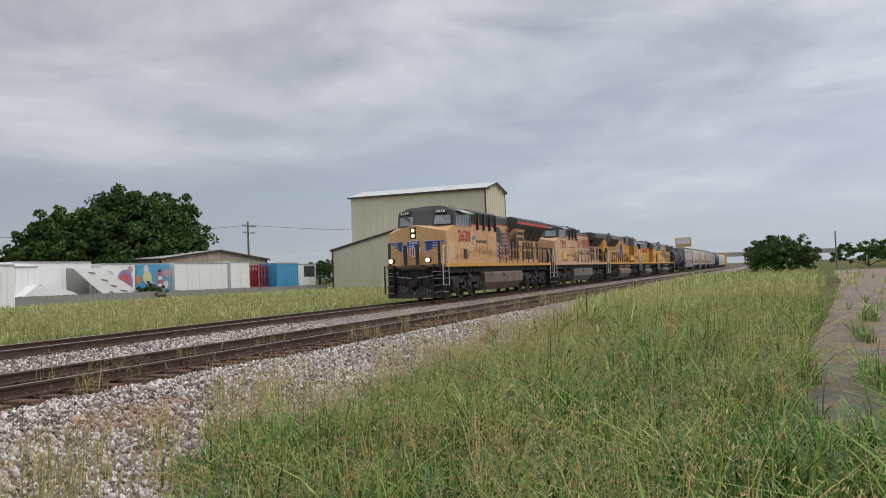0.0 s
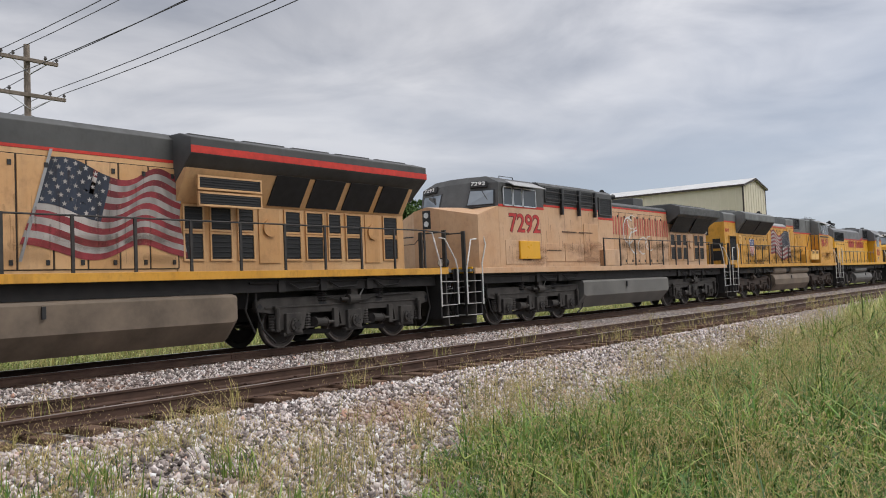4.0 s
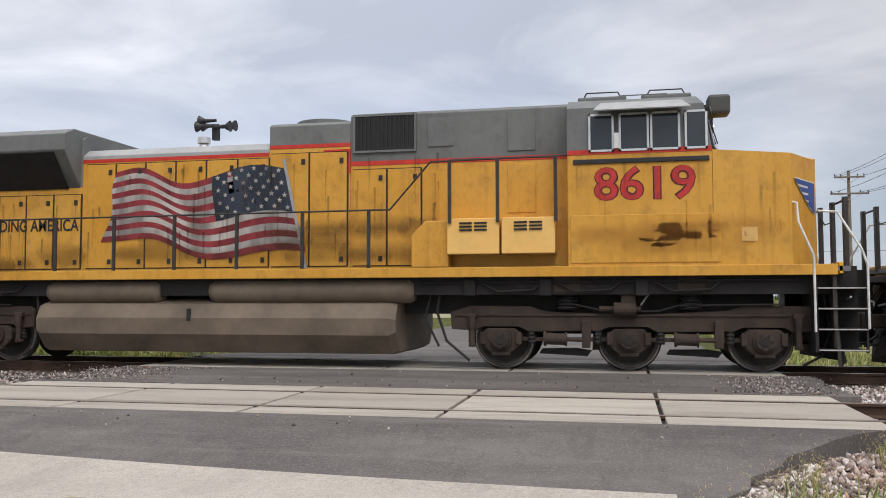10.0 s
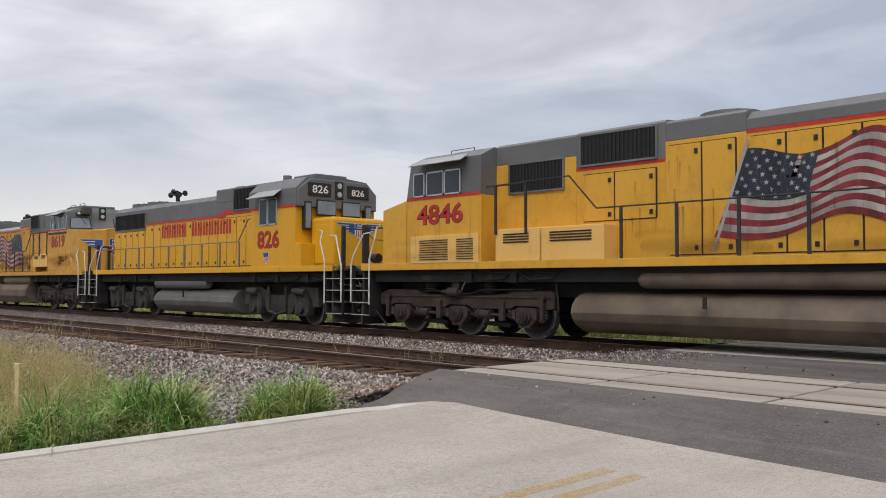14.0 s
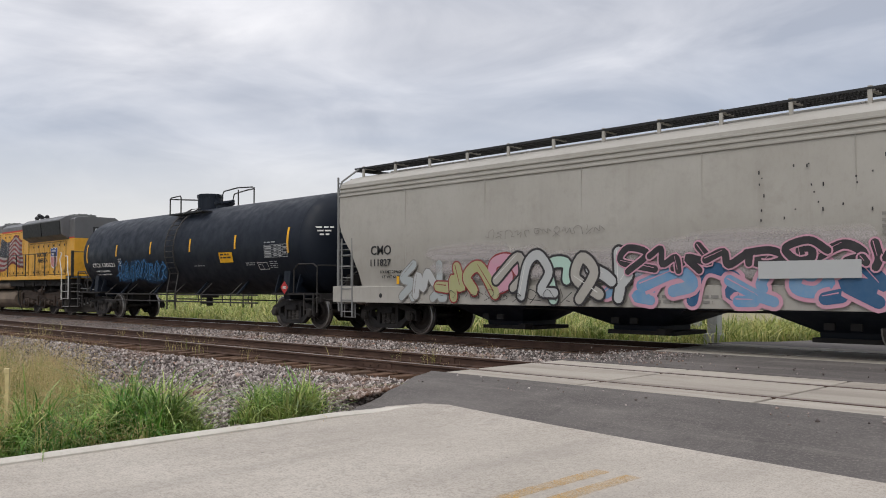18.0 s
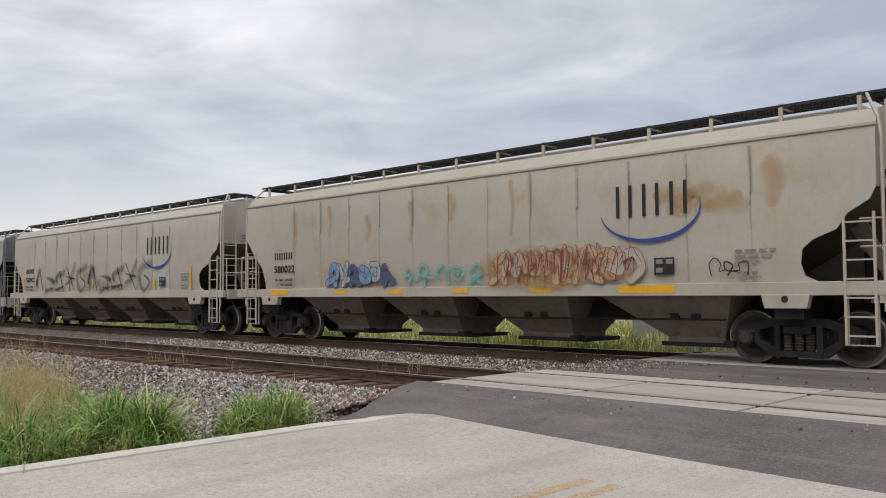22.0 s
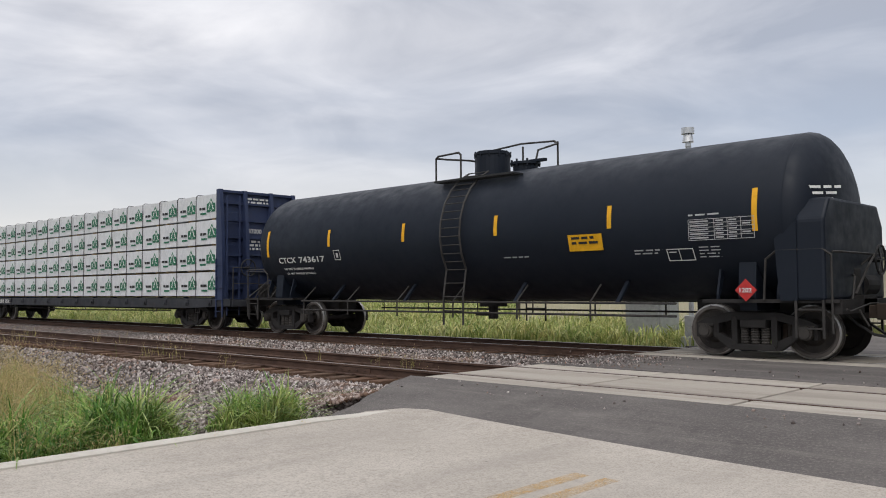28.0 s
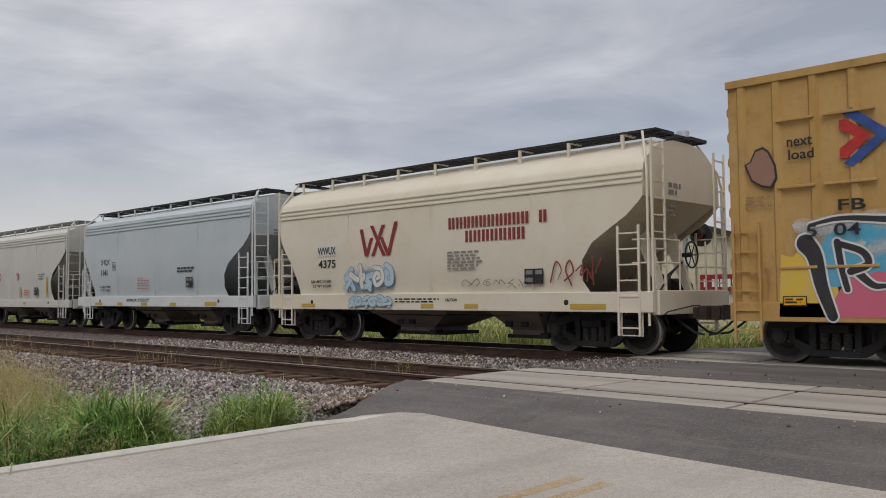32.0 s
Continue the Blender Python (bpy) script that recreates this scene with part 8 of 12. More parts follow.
def brake_wheel(car, x, y, z, d):
    bm = B()
    pts = [(x, y + 0.27 * math.cos(a), z + 0.27 * math.sin(a)) for a in [2 * math.pi * k / 18 for k in range(19)]]
    tube(bm, pts, 0.02)
    for k in range(3):
        a = 2 * math.pi * k / 6
        tube(bm, [(x, y - 0.26 * math.cos(a), z - 0.26 * math.sin(a)), (x, y + 0.26 * math.cos(a), z + 0.26 * math.sin(a))], 0.012)
    cyl(bm, (x - d * 0.2, y, z), (x, y, z), 0.05, 10)
    return part("brake_wheel", bm, "black_paint", car)


def brake_gear(car, x, d, z=1.2):
    """Reservoir, valve and pipes on an end platform."""
    bm = B()
    cyl(bm, (x, 0.35, z + 0.35), (x, 1.0, z + 0.35), 0.22, 16)
    part("air_reservoir", bm, "running_gear", car)
    bm = B()
    box(bm, x - 0.14, x + 0.14, -0.15, 0.2, z + 0.15, z + 0.65, 0.03)
    part("brake_valve", bm, "running_gear", car)
    for pts in ([(x, 0.0, z + 0.6), (x + d * 0.2, -0.3, z + 0.5), (x + d * 0.25, -0.6, z + 0.1), (x + d * 0.5, -0.6, z - 0.35)],
                [(x, 0.2, z + 0.6), (x + d * 0.35, 0.3, z + 0.9), (x + d * 0.4, -0.2, z + 0.7), (x + d * 0.4, -0.9, z + 0.2)]):
        part("brake_pipe", tube(B(), pts, 0.02), "handrail_black", car)


def end_frame(car, xe, d, xs, zs, mat, eave, top, slope, style, bars):
    """Platform, ladders, hand rails and slope sheet of one end. xe: end sill's face, xs: side sheet's end."""
    # end sill and platform
    bm = B()
    box(bm, xe, xe - d * 0.16, -1.42, 1.42, zs[0] - 0.05, zs[1] + 0.02, 0.015)
    part("end_sill", bm, mat, car)
    bm = B()
    box(bm, xe - d * 0.05, xe - d * 2.6, -1.3, 1.3, zs[0] + 0.02, zs[0] + 0.1)
    # with style, the platform takes the sill colour to bounce light onto the slope sheet
    part("end_platform", bm, mat if style else "running_gear", car)
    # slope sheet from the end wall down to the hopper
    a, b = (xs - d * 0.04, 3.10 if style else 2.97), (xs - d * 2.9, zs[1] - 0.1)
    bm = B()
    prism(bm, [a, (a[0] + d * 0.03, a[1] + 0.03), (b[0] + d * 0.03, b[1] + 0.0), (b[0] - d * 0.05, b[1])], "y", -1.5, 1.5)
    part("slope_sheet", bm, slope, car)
    for y in (-0.55, 0.55):
        part("slope_brace", prism(B(), [(xe - d * 0.35, zs[1]), (xe - d * 0.5, zs[1]), (xs - d * 0.75, 2.35), (xs - d * 0.5, 2.5)], "y", y - 0.05, y + 0.05), slope, car)
    # ladders
    w = 0.46
    xl = xs - d * (0.10 if style else 0.05)
    ladder(car, min(xl, xl - d * w), max(xl, xl - d * w), -1.60, 0.42, 2.55, 7, bars, "side_ladder")
    ladder(car, min(xl, xl - d * w), max(xl, xl - d * w), 1.60, 0.42, 2.55, 7, bars, "side_ladder")
    ladder_y(car, xs + d * 0.16, -1.52, -1.06, zs[1], top - 0.25, 9, bars)
    ladder_y(car, xs + d * 0.16, 1.06, 1.52, zs[1], top - 0.25, 9, bars)
    # corner posts that bend over to the roof
    for y in (-1.56, 1.56):
        part("corner_post", tube(B(), [(xs + d * 0.08, y, zs[0] - 0.25), (xs + d * 0.08, y, eave - 0.2), (xs + d * 0.03, y * 0.96, eave + 0.1), (xs - d * 0.25, y * 0.72, top - 0.02)], 0.027), bars, car)
    # sill step
    bm = B()
    for y in (-1.5, 1.5):
        tube(bm, [(xl, y, zs[0] + 0.1), (xl, y, 0.42), (xl - d * w, y, 0.42), (xl - d * w, y, zs[0] + 0.1)], 0.02)
    part("sill_step", bm, bars, car)
    # end rails
    for z in (zs[1] + 0.55, zs[1] + 1.0):
        part("end_rail", tube(B(), [(xs - d * 0.3, -1.5, z), (xe - d * 0.1, -1.45, z), (xe - d * 0.06, -1.2, z), (xe - d * 0.06, -0.5, z)], 0.018), bars, car)
    for y in (-1.45, -0.5, 0.6, 1.45):
        part("end_post", tube(B(), [(xe - d * 0.06, y, zs[1]), (xe - d * 0.06, y, zs[1] + 1.02)], 0.018), bars, car)
    brake_gear(car, xs - d * 0.55, d, zs[0] + 0.1)
    coupler(car, xe + d * 0.33, d)
    part("uncoupling_lever", tube(B(), [(xe + d * 0.05, -1.35, zs[0] - 0.05), (xe + d * 0.05, -1.2, 0.88), (xe + d * 0.08, -0.3, 0.98), (xe + d * 0.15, -0.1, 0.98)], 0.016), "handrail_black", car)


def reflectors(car, spots, y, mat="reflector_yellow"):
    for x, z0, z1, w in spots:
        decal("reflector", [rect(0, w, 0, z1 - z0)], side(x, z0, y), mat, car, 0.006)


def hopper(i, label, mat, x0, xr, eave, zs, bays, trucks, cut0, cut1, fascia, top, bay_z=0.3, board="black_paint", belly="hopper_belly", seam_step=1.22, sill_mat=None, slope=None, end_mat=None, ladder_mat=None):
    car, L = start_car("covered_hopper_car", label, i)
    x1 = xr
    sill_mat = sill_mat or mat
    if fascia:
        rise = top - 0.15 - eave
        prof = [(zs[1] - 0.02, 1.535), (1.9, 1.60), (2.5, 1.62), (eave - 0.34, 1.585), (eave, 1.55), (eave + 0.2 * rise, 1.47), (eave + 0.62 * rise, 1.16), (eave + 0.9 * rise, 0.8), (top - 0.14, 0.35)]
    else:
        prof = [(zs[1] - 0.02, 1.545), (1.9, 1.59), (2.7, 1.61), (3.4, 1.60), (eave - 0.06, 1.575), (eave + 0.02, 1.545), (eave + 0.28, 1.36), (top - 0.22, 0.85), (top - 0.15, 0.35)]
    seams = [x0 + seam_step * (k + 1) for k in range(int((x1 - x0) / seam_step))]
    body = hopper_shell(car, x0, x1, prof, cut0, cut1, cut0[-1][0], cut1[-1][0], [mat, end_mat or mat], seams)
    yw = -1.615
    # eave: a lip, or a band of three ribs
    for s in (-1, 1):
        if fascia:
            for k in range(3):
                z = eave - 0.34 + 0.11 * k
                y = step_at(prof, z)
                part("eave_rib", box(B(), x0, x1, s * (y - 0.01), s * (y + 0.028), z, z + 0.045, 0.008), mat, body)
        else:
            part("eave_rib", box(B(), x0 - 0.02, x1 + 0.02, s * 1.535, s * 1.60, eave - 0.03, eave + 0.03, 0.01), mat, body)
    for x in seams:
        if x0 + 2 < x < x1 - 2:
            part("weld_seam", box(B(), x - 0.004, x + 0.004, -1.614, -1.55, zs[1] + 0.05, eave - 0.3), mat, body)
            if not fascia:
                lo = zs[1] + random.uniform(0.1, 1.1)
                ribbons("seam_stain", [([(x, eave - 0.15), (x + 0.02, eave - 0.9), (x - 0.01, (lo + eave) / 2 - 0.2), (x, lo)], random.uniform(0.05, 0.16), 0.04, (random.uniform(0.2, 0.55), 0.15))], side(0, 0, -1.619), "spray_soft_soot", body)
    # roof trough hatches and running boards
    n = 6
    for k in range(n):
        a, b = x0 + 0.6 + (x1 - x0 - 1.2) * k / n, x0 + 0.6 + (x1 - x0 - 1.2) * (k + 1) / n
        bm = B()
        prism(bm, [(-0.36, top - 0.16), (0.36, top - 0.16), (0.30, top - 0.04), (0.1, top), (-0.1, top), (-0.30, top - 0.04)], "x", a + 0.02, b - 0.02, 0.012)
        part("roof_hatch", bm, mat, car)
    for s in (-1, 1):
        running_board(car, x0 - 0.02, x1 + 0.02, s * 0.37, s * 1.05, top + 0.03, board)
    running_board(car, x0 - 0.06, x0 + 0.30, -0.95, 0.95, top - 0.02, board, "roof_platform")
    running_board(car, x1 - 0.30, x1 + 0.06, -0.95, 0.95, top - 0.02, board, "roof_platform")
    k, x = 0, x0 + 0.35
    while x < x1 - 0.2:
        for s in (-1, 1):
            bm = B()
            prism(bm, [(s * 1.06, top - 0.38), (s * 1.06, top + 0.05), (s * 1.03, top + 0.05), (s * 0.60, top + 0.015), (s * 0.60, top - 0.03), (s * 1.02, top - 0.02), (s * 1.02, top - 0.38)], "x", x - 0.035, x + 0.035)
            part("board_bracket", bm, mat, car)
        x += 1.32
    # side sills with a deeper piece over each truck
    for s in (-1, 1):
        bm = B()
        box(bm, 0.42, L - 0.42, s * 1.48, s * 1.60, zs[0], zs[1], 0.012)
        sl = part("side_sill", bm, sill_mat, car)
        for xt in trucks:
            if fascia:
                # jacking holes are black discs on solid metal, coloured like a dark recess
                bm = B()
                cyl(bm, (xt + (0.3 if xt < L / 2 else -0.3), s * 1.59, zs[0] + 0.19), (xt + (0.3 if xt < L / 2 else -0.3), s * 1.604, zs[0] + 0.19), 0.06, 10)
                part("jacking_hole", bm, "black_paint", sl)
            else:
                bm = B()
                prism(bm, [(xt - 0.42, zs[0] + 0.02), (xt + 0.42, zs[0] + 0.02), (xt + 0.36, zs[0] - 0.22), (xt - 0.36, zs[0] - 0.22)], "y", s * 1.45, s * 1.612, 0.015)
                part("jacking_pad", bm, sill_mat, sl)
                bm = B()
                cyl(bm, (xt, s * 1.60, zs[0] - 0.06), (xt, s * 1.618, zs[0] - 0.06), 0.06, 10)
                part("jacking_hole", bm, "black_paint", sl)
    bm = B()
    if fascia:
        box(bm, 0.5, trucks[0] + 1.1, -0.33, 0.33, 0.72, 1.08)
        part("stub_sill", bm, "running_gear", car)
        bm = box(B(), trucks[1] - 1.1, L - 0.5, -0.33, 0.33, 0.72, 1.08)
        part("stub_sill", bm, "running_gear", car)
    else:
        box(bm, 0.5, L - 0.5, -0.33, 0.33, 0.72, 1.08)
        part("centre_sill", bm, "running_gear", car)
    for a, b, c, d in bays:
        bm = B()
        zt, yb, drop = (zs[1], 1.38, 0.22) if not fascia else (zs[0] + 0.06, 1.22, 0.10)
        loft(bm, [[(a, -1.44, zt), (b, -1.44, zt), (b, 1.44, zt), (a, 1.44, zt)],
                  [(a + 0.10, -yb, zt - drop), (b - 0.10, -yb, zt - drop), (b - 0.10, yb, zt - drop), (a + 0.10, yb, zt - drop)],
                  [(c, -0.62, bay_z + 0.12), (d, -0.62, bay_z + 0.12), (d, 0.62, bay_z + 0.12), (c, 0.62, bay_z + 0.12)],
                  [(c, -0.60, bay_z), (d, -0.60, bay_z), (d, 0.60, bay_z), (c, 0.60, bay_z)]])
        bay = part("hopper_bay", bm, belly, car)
        bm = B()
        box(bm, c - 0.12, d + 0.35, -0.66, 0.66, bay_z - 0.06, bay_z + 0.02)
        box(bm, d + 0.1, d + 0.3, -0.9, -0.62, bay_z - 0.03, bay_z + 0.08)
        part("outlet_gate", bm, "running_gear", bay)
        bm = B()
        m = (c + d) / 2
        mid = (zt - 0.22 + bay_z + 0.12) / 2
        for q in (-0.22, 0.22):
            box(bm, m + q - 0.09, m + q + 0.09, -1.06, -1.0, mid - 0.06, mid + 0.06)
        part("vibrator_bracket", bm, "running_gear", bay)
    for a, b in [(trucks[0] - 0.55, bays[0][0])] + [(p[1], q[0]) for p, q in zip(bays, bays[1:])] + [(bays[-1][1], trucks[1] + 0.55)]:
        if b - a > 0.05:
            bm = B()
            box(bm, a, b, -1.42, 1.42, zs[1] - 0.14, zs[1] - 0.02)
            part("cross_member", bm, "running_gear", car)
    for xt in trucks:
        bm = B()
        box(bm, xt - 0.25, xt + 0.25, -1.46, 1.46, 0.82, zs[1] - 0.1)
        part("body_bolster", bm, "running_gear", car)
        truck_f(car, xt)
    for s in (-1, 1):
        part("train_line", tube(B(), [(trucks[0] + 1.3, s * 1.1, 0.78), (L / 2, s * 1.1, 0.74), (trucks[1] - 1.3, s * 1.1, 0.78)], 0.022), "running_gear", car)
    end_frame(car, 0.38, -1, x0, zs, sill_mat, eave, top, slope or mat, fascia, ladder_mat or sill_mat)
    end_frame(car, L - 0.38, 1, x1, zs, sill_mat, eave, top, slope or mat, fascia, ladder_mat or sill_mat)
    brake_wheel(car, L - 0.62, 0.35, zs[1] + 0.75, 1)
    lettering("LD LMT 219600", 0.075, 0.85, side(trucks[0] + 0.3, 1.68 if not fascia else 1.58, yw), "lettering_black", car)
    lettering("LT WT 66200", 0.075, 0.75, side(trucks[0] + 0.38, 1.54 if not fascia else 1.45, yw), "lettering_black", car)
    small_print([0.5, 0.35], plane((x1 + 0.006, -0.6, eave - 0.35), (0, 1, 0), (0, 0, 1)), "paint_grey", car, 0.09, 0.05)
    small_print([0.42, 0.36, 0.40], plane((x1 + 0.006, -0.75, eave - 0.75), (0, 1, 0), (0, 0, 1)), "paint_grey", car, 0.05, 0.04)
    return car, L


def panel_marks(car, x, z, y=-1.618, w=0.42, h=0.32):
    """Black test-data panel with pale cells."""
    decal("data_panel", [rect(0, w, 0, h)], side(x, z, y), "lettering_black", car, 0.004)
    decal("data_cells", [rect(0.04 + 0.5 * w * a, 0.5 * w * (a + 1) - 0.03, 0.04 + h / 2 * b, h / 2 * (b + 1) - 0.03) for a in range(2) for b in range(2) if (a, b) != (1, 0)], side(x, z, y), "paint_grey", car, 0.007)


def crescent_emblem(car, x, z, faded):
    """A plain emblem: three blocks of bars over a blue crescent."""
    name_bars([3], 0.62, 1.75, side(x + 0.38, z + 0.62, -1.632), "lettering_black" if not faded else "paint_navy_faded", car, 0.13)
    pts = [(1.15 + 1.08 * math.cos(a), 0.78 + 0.63 * math.sin(a)) for a in [math.radians(190 + 13 * q) for q in range(15)]]
    at = side(x, z, -1.632)
    ribbons("crescent", [(pts[:8], 0.012, 0.095, (1, 1)), (pts[7:], 0.095, 0.012, (1, 1))], at, "crescent_blue" if not faded else "crescent_blue_faded", car)


GRAIN0 = [(1.45, 0.95), (1.66, 0.95), (2.0, 0.86), (2.3, 0.62), (2.5, 0.36), (2.72, 0.20), (2.95, 0.0)]
GRAIN1 = [(1.45, 0.95), (1.55, 1.16), (1.75, 1.22), (2.0, 1.18), (2.15, 1.0), (2.3, 0.62), (2.55, 0.44), (2.75, 0.10), (2.95, 0.0)]
for i, num, mat, bays, trucks, text in (
        (7, "580932", "hopper_beige", [(3.3, 6.1, 4.1, 5.5), (6.72, 9.45, 7.5, 8.9), (10.0, 12.8, 10.8, 12.2), (13.35, 16.3, 14.4, 15.8)], (2.1, 17.3), "warm grey covered hopper car with black spray tags on its side"),
        (8, "580022", "hopper_beige_rusty", [(3.36, 6.09, 4.15, 5.5), (6.77, 9.48, 7.6, 9.0), (10.0, 12.8, 10.9, 12.3), (13.4, 16.4, 14.6, 15.8)], (2.17, 17.36), "rust-stained cream covered hopper car with coloured spray paint"),
        (9, "580757", "hopper_sooty", [(3.18, 6.12, 4.2, 5.4), (7.98, 10.79, 8.8, 10.0), (12.9, 15.65, 13.9, 15.0)], (2.2, 16.7), "soot-streaked grey covered hopper car with small spray tags")):
    L = OFFS[i + 1] - OFFS[i]
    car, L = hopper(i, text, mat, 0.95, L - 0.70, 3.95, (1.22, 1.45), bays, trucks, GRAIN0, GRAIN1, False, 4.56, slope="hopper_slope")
    name_bars([4], 0.20, 0.92, side(2.42, 2.30, -1.615), "lettering_black", car)
    lettering(num, 0.21, 1.0, side(2.42, 1.92, -1.615), "lettering_black", car)
    crescent_emblem(car, L - 5.9, 2.12, i == 9)
    small_print([0.75, 0.7, 0.45], side(L - 3.05, 1.98, -1.615), "paint_grey", car, 0.05, 0.045)
    small_print([0.4, 0.42], side(L - 3.0, 1.60, -1.615), "paint_grey", car, 0.045, 0.04)
    if i == 7:
        reflectors(car, [(2.16, 1.50, 2.25, 0.10), (4.6, 1.5, 1.75, 0.09), (7.1, 1.5, 1.85, 0.09), (9.4, 1.5, 1.85, 0.09), (11.6, 1.5, 1.8, 0.09), (14.5, 1.5, 1.85, 0.10), (17.0, 1.5, 2.25, 0.12)], -1.617)
        smoky_tag(car, 3.55, 14.4, 1.46, 2.5, -1.63, 10, 4)
        cloud_of_paint(car, 8.2, 13.6, 1.55, 2.3, -1.628, "spray_soft_black", 9, 7, 0.16)
    elif i == 8:
        reflectors(car, [(2.2, 1.28, 1.42, 0.9), (5.2, 1.30, 1.40, 0.5), (7.4, 1.30, 1.40, 0.5), (9.6, 1.30, 1.40, 0.5), (11.9, 1.30, 1.40, 0.6), (14.1, 1.28, 1.42, 1.2)], -1.60)
        for k, (a, z0, z1, w) in enumerate(((3.4, 2.6, 3.5, 0.35), (5.0, 2.9, 3.6, 0.22), (6.6, 2.75, 3.2, 0.3), (8.2, 2.6, 3.5, 0.2), (9.6, 3.1, 3.5, 0.3), (11.4, 2.6, 3.7, 0.18), (17.2, 2.9, 3.4, 0.5))):
            ribbons("rust_bloom", [([(a, z1), (a + 0.05, (z0 + z1) / 2), (a, z0)], w, w * 0.7, (0.55, 0.3))], side(0, 0, -1.622), "spray_soft_rust", car)
        cloud_of_paint(car, 14.9, 16.7, 2.75, 3.2, -1.626, "spray_soft_rust", 6, 8, 0.45)
        graffiti(car, 5.0, 7.5, 1.48, 2.1, -1.63, ["paint_sky", "paint_ash", "paint_navy_faded"], "paint_navy_faded", 7, 6, 0.022)
        graffiti(car, 5.0, 7.5, 1.48, 2.15, -1.645, ["paint_sky"], "paint_navy_faded", 8, 9, 0.014, True)
        graffiti(car, 7.9, 10.6, 1.5, 2.02, -1.63, ["paint_mint"], "spray_soft_mint", 12, 5, 0.13, True)
        cloud_of_paint(car, 10.6, 14.7, 1.5, 2.15, -1.628, "spray_soft_rust", 7, 22, 0.5)
        graffiti(car, 10.8, 14.6, 1.46, 2.2, -1.634, ["paint_orange_faint", "hopper_beige_rusty", "paint_orange_faint"], "paint_rust", 9, 8, 0.016)
        for sd, a, c in ((19, 10.8, 14.5), (23, 11.2, 14.6), (27, 10.9, 13.8)):
            graffiti(car, a, c, 1.46, 2.3, -1.648 - 0.0012 * (sd - 19), ["paint_rust"], "paint_maroon", sd, 11, 0.016, True)
        graffiti(car, L - 0.64, L - 0.62, 3.0, 3.3, -1.3, ["paint_black"], "paint_black", 2, 1, 0.04, True)
        graffiti(car, 16.0, 16.8, 1.55, 1.9, -1.63, ["paint_black"], "paint_black", 5, 3, 0.03, True)
    else:
        reflectors(car, [(2.12, 1.55, 2.3, 0.10), (13.2, 1.5, 1.95, 0.09), (L - 2.45, 1.5, 2.45, 0.12)], -1.617)
        graffiti(car, 3.35, 3.95, 1.6, 2.15, -1.63, ["paint_orange_faint"], "paint_black", 31, 1, 0.035)
        graffiti(car, 4.1, 5.0, 1.55, 2.2, -1.63, ["hopper_sooty", "paint_orange_faint"], "paint_black", 36, 3, 0.022)
        smoky_tag(car, 4.6, 7.7, 1.48, 2.15, -1.638, 6, 38, "spray_soft_brown")
        graffiti(car, 5.1, 6.9, 1.5, 2.25, -1.642, ["paint_grey_pale"], "paint_black", 33, 4, 0.022, True)
        decal("placard", [[(0.2, 0), (0.4, 0.2), (0.2, 0.4), (0, 0.2)]], side(10.3, 1.75, -1.62), "paint_mint", car)
        decal("placard", [rect(0, 0.25, 0, 0.3), ], side(4.6, 2.42, -1.62), "paint_grey_pale", car)
    panel_marks(car, 14.9 if i != 9 else 14.3, 1.62)

CEN0 = [(1.1, 0.95), (1.6, 0.80), (2.1, 0.55), (2.5, 0.24), (2.75, 0.08), (3.0, 0.0)]
CEN1 = [(1.1, 1.15), (1.5, 1.42), (1.9, 1.40), (2.25, 1.15), (2.5, 0.75), (2.75, 0.35), (3.0, 0.08), (3.1, 0.0)]
CMO1 = [(1.2, 0.85), (1.4, 1.15), (1.75, 1.25), (2.05, 1.0), (2.35, 0.60), (2.6, 0.45), (2.85, 0.12), (2.95, 0.0)]
# end wall, ladders and slope sheet get darker colours for the shade at the ends
car, L = hopper(6, "dull grey covered hopper car with a band of bright spray paint", "hopper_grey_tan", 0.72, 17.0, 4.02, (0.82, 1.25), [(4.65, 7.0, 5.3, 6.4), (7.9, 11.0, 8.9, 10.0), (12.4, 15.0, 13.2, 14.3)], (2.15, 15.65), CEN0, CMO1, True, 4.50, belly="tank_car_black", seam_step=2.7, slope="sill_black", end_mat="hopper_end_grey", ladder_mat="hopper_end_grey")
lettering("CMO", 0.24, 0.80, side(2.08, 2.06, -1.62), "lettering_black", car)
lettering("111827", 0.18, 0.80, side(2.07, 1.77, -1.62), "lettering_black", car)
cloud_of_paint(car, 4.2, 15.3, 1.55, 2.05, -1.626, "spray_soft_pale", 4, 26, 0.8)
graffiti(car, 3.25, 4.95, 0.86, 1.85, -1.632, ["paint_ash", "paint_grey_pale"], "paint_grey", 41, 3, 0.03)
graffiti(car, 4.85, 7.0, 0.86, 1.95, -1.650, ["paint_olive", "paint_olive", "paint_pink"], "paint_maroon", 44, 3, 0.035)
graffiti(car, 6.7, 9.9, 0.86, 1.98, -1.660, ["hopper_grey_tan", "paint_grey_pale", "paint_mint"], "paint_black", 46, 5, 0.05)
graffiti(car, 9.7, 15.5, 0.86, 1.72, -1.640, ["paint_sky", "paint_sky", "paint_slate"], "paint_pink", 48, 7, 0.07)
graffiti(car, 9.8, 15.0, 1.45, 2.0, -1.672, ["paint_black"], "paint_pink", 52, 8, 0.03)
graffiti(car, 4.9, 8.6, 0.86, 1.2, -1.680, ["paint_black"], "paint_black", 57, 9, 0.016, True)
graffiti(car, 6.2, 9.4, 2.28, 2.52, -1.632, ["paint_grey"], "paint_grey", 58, 12, 0.014, True)
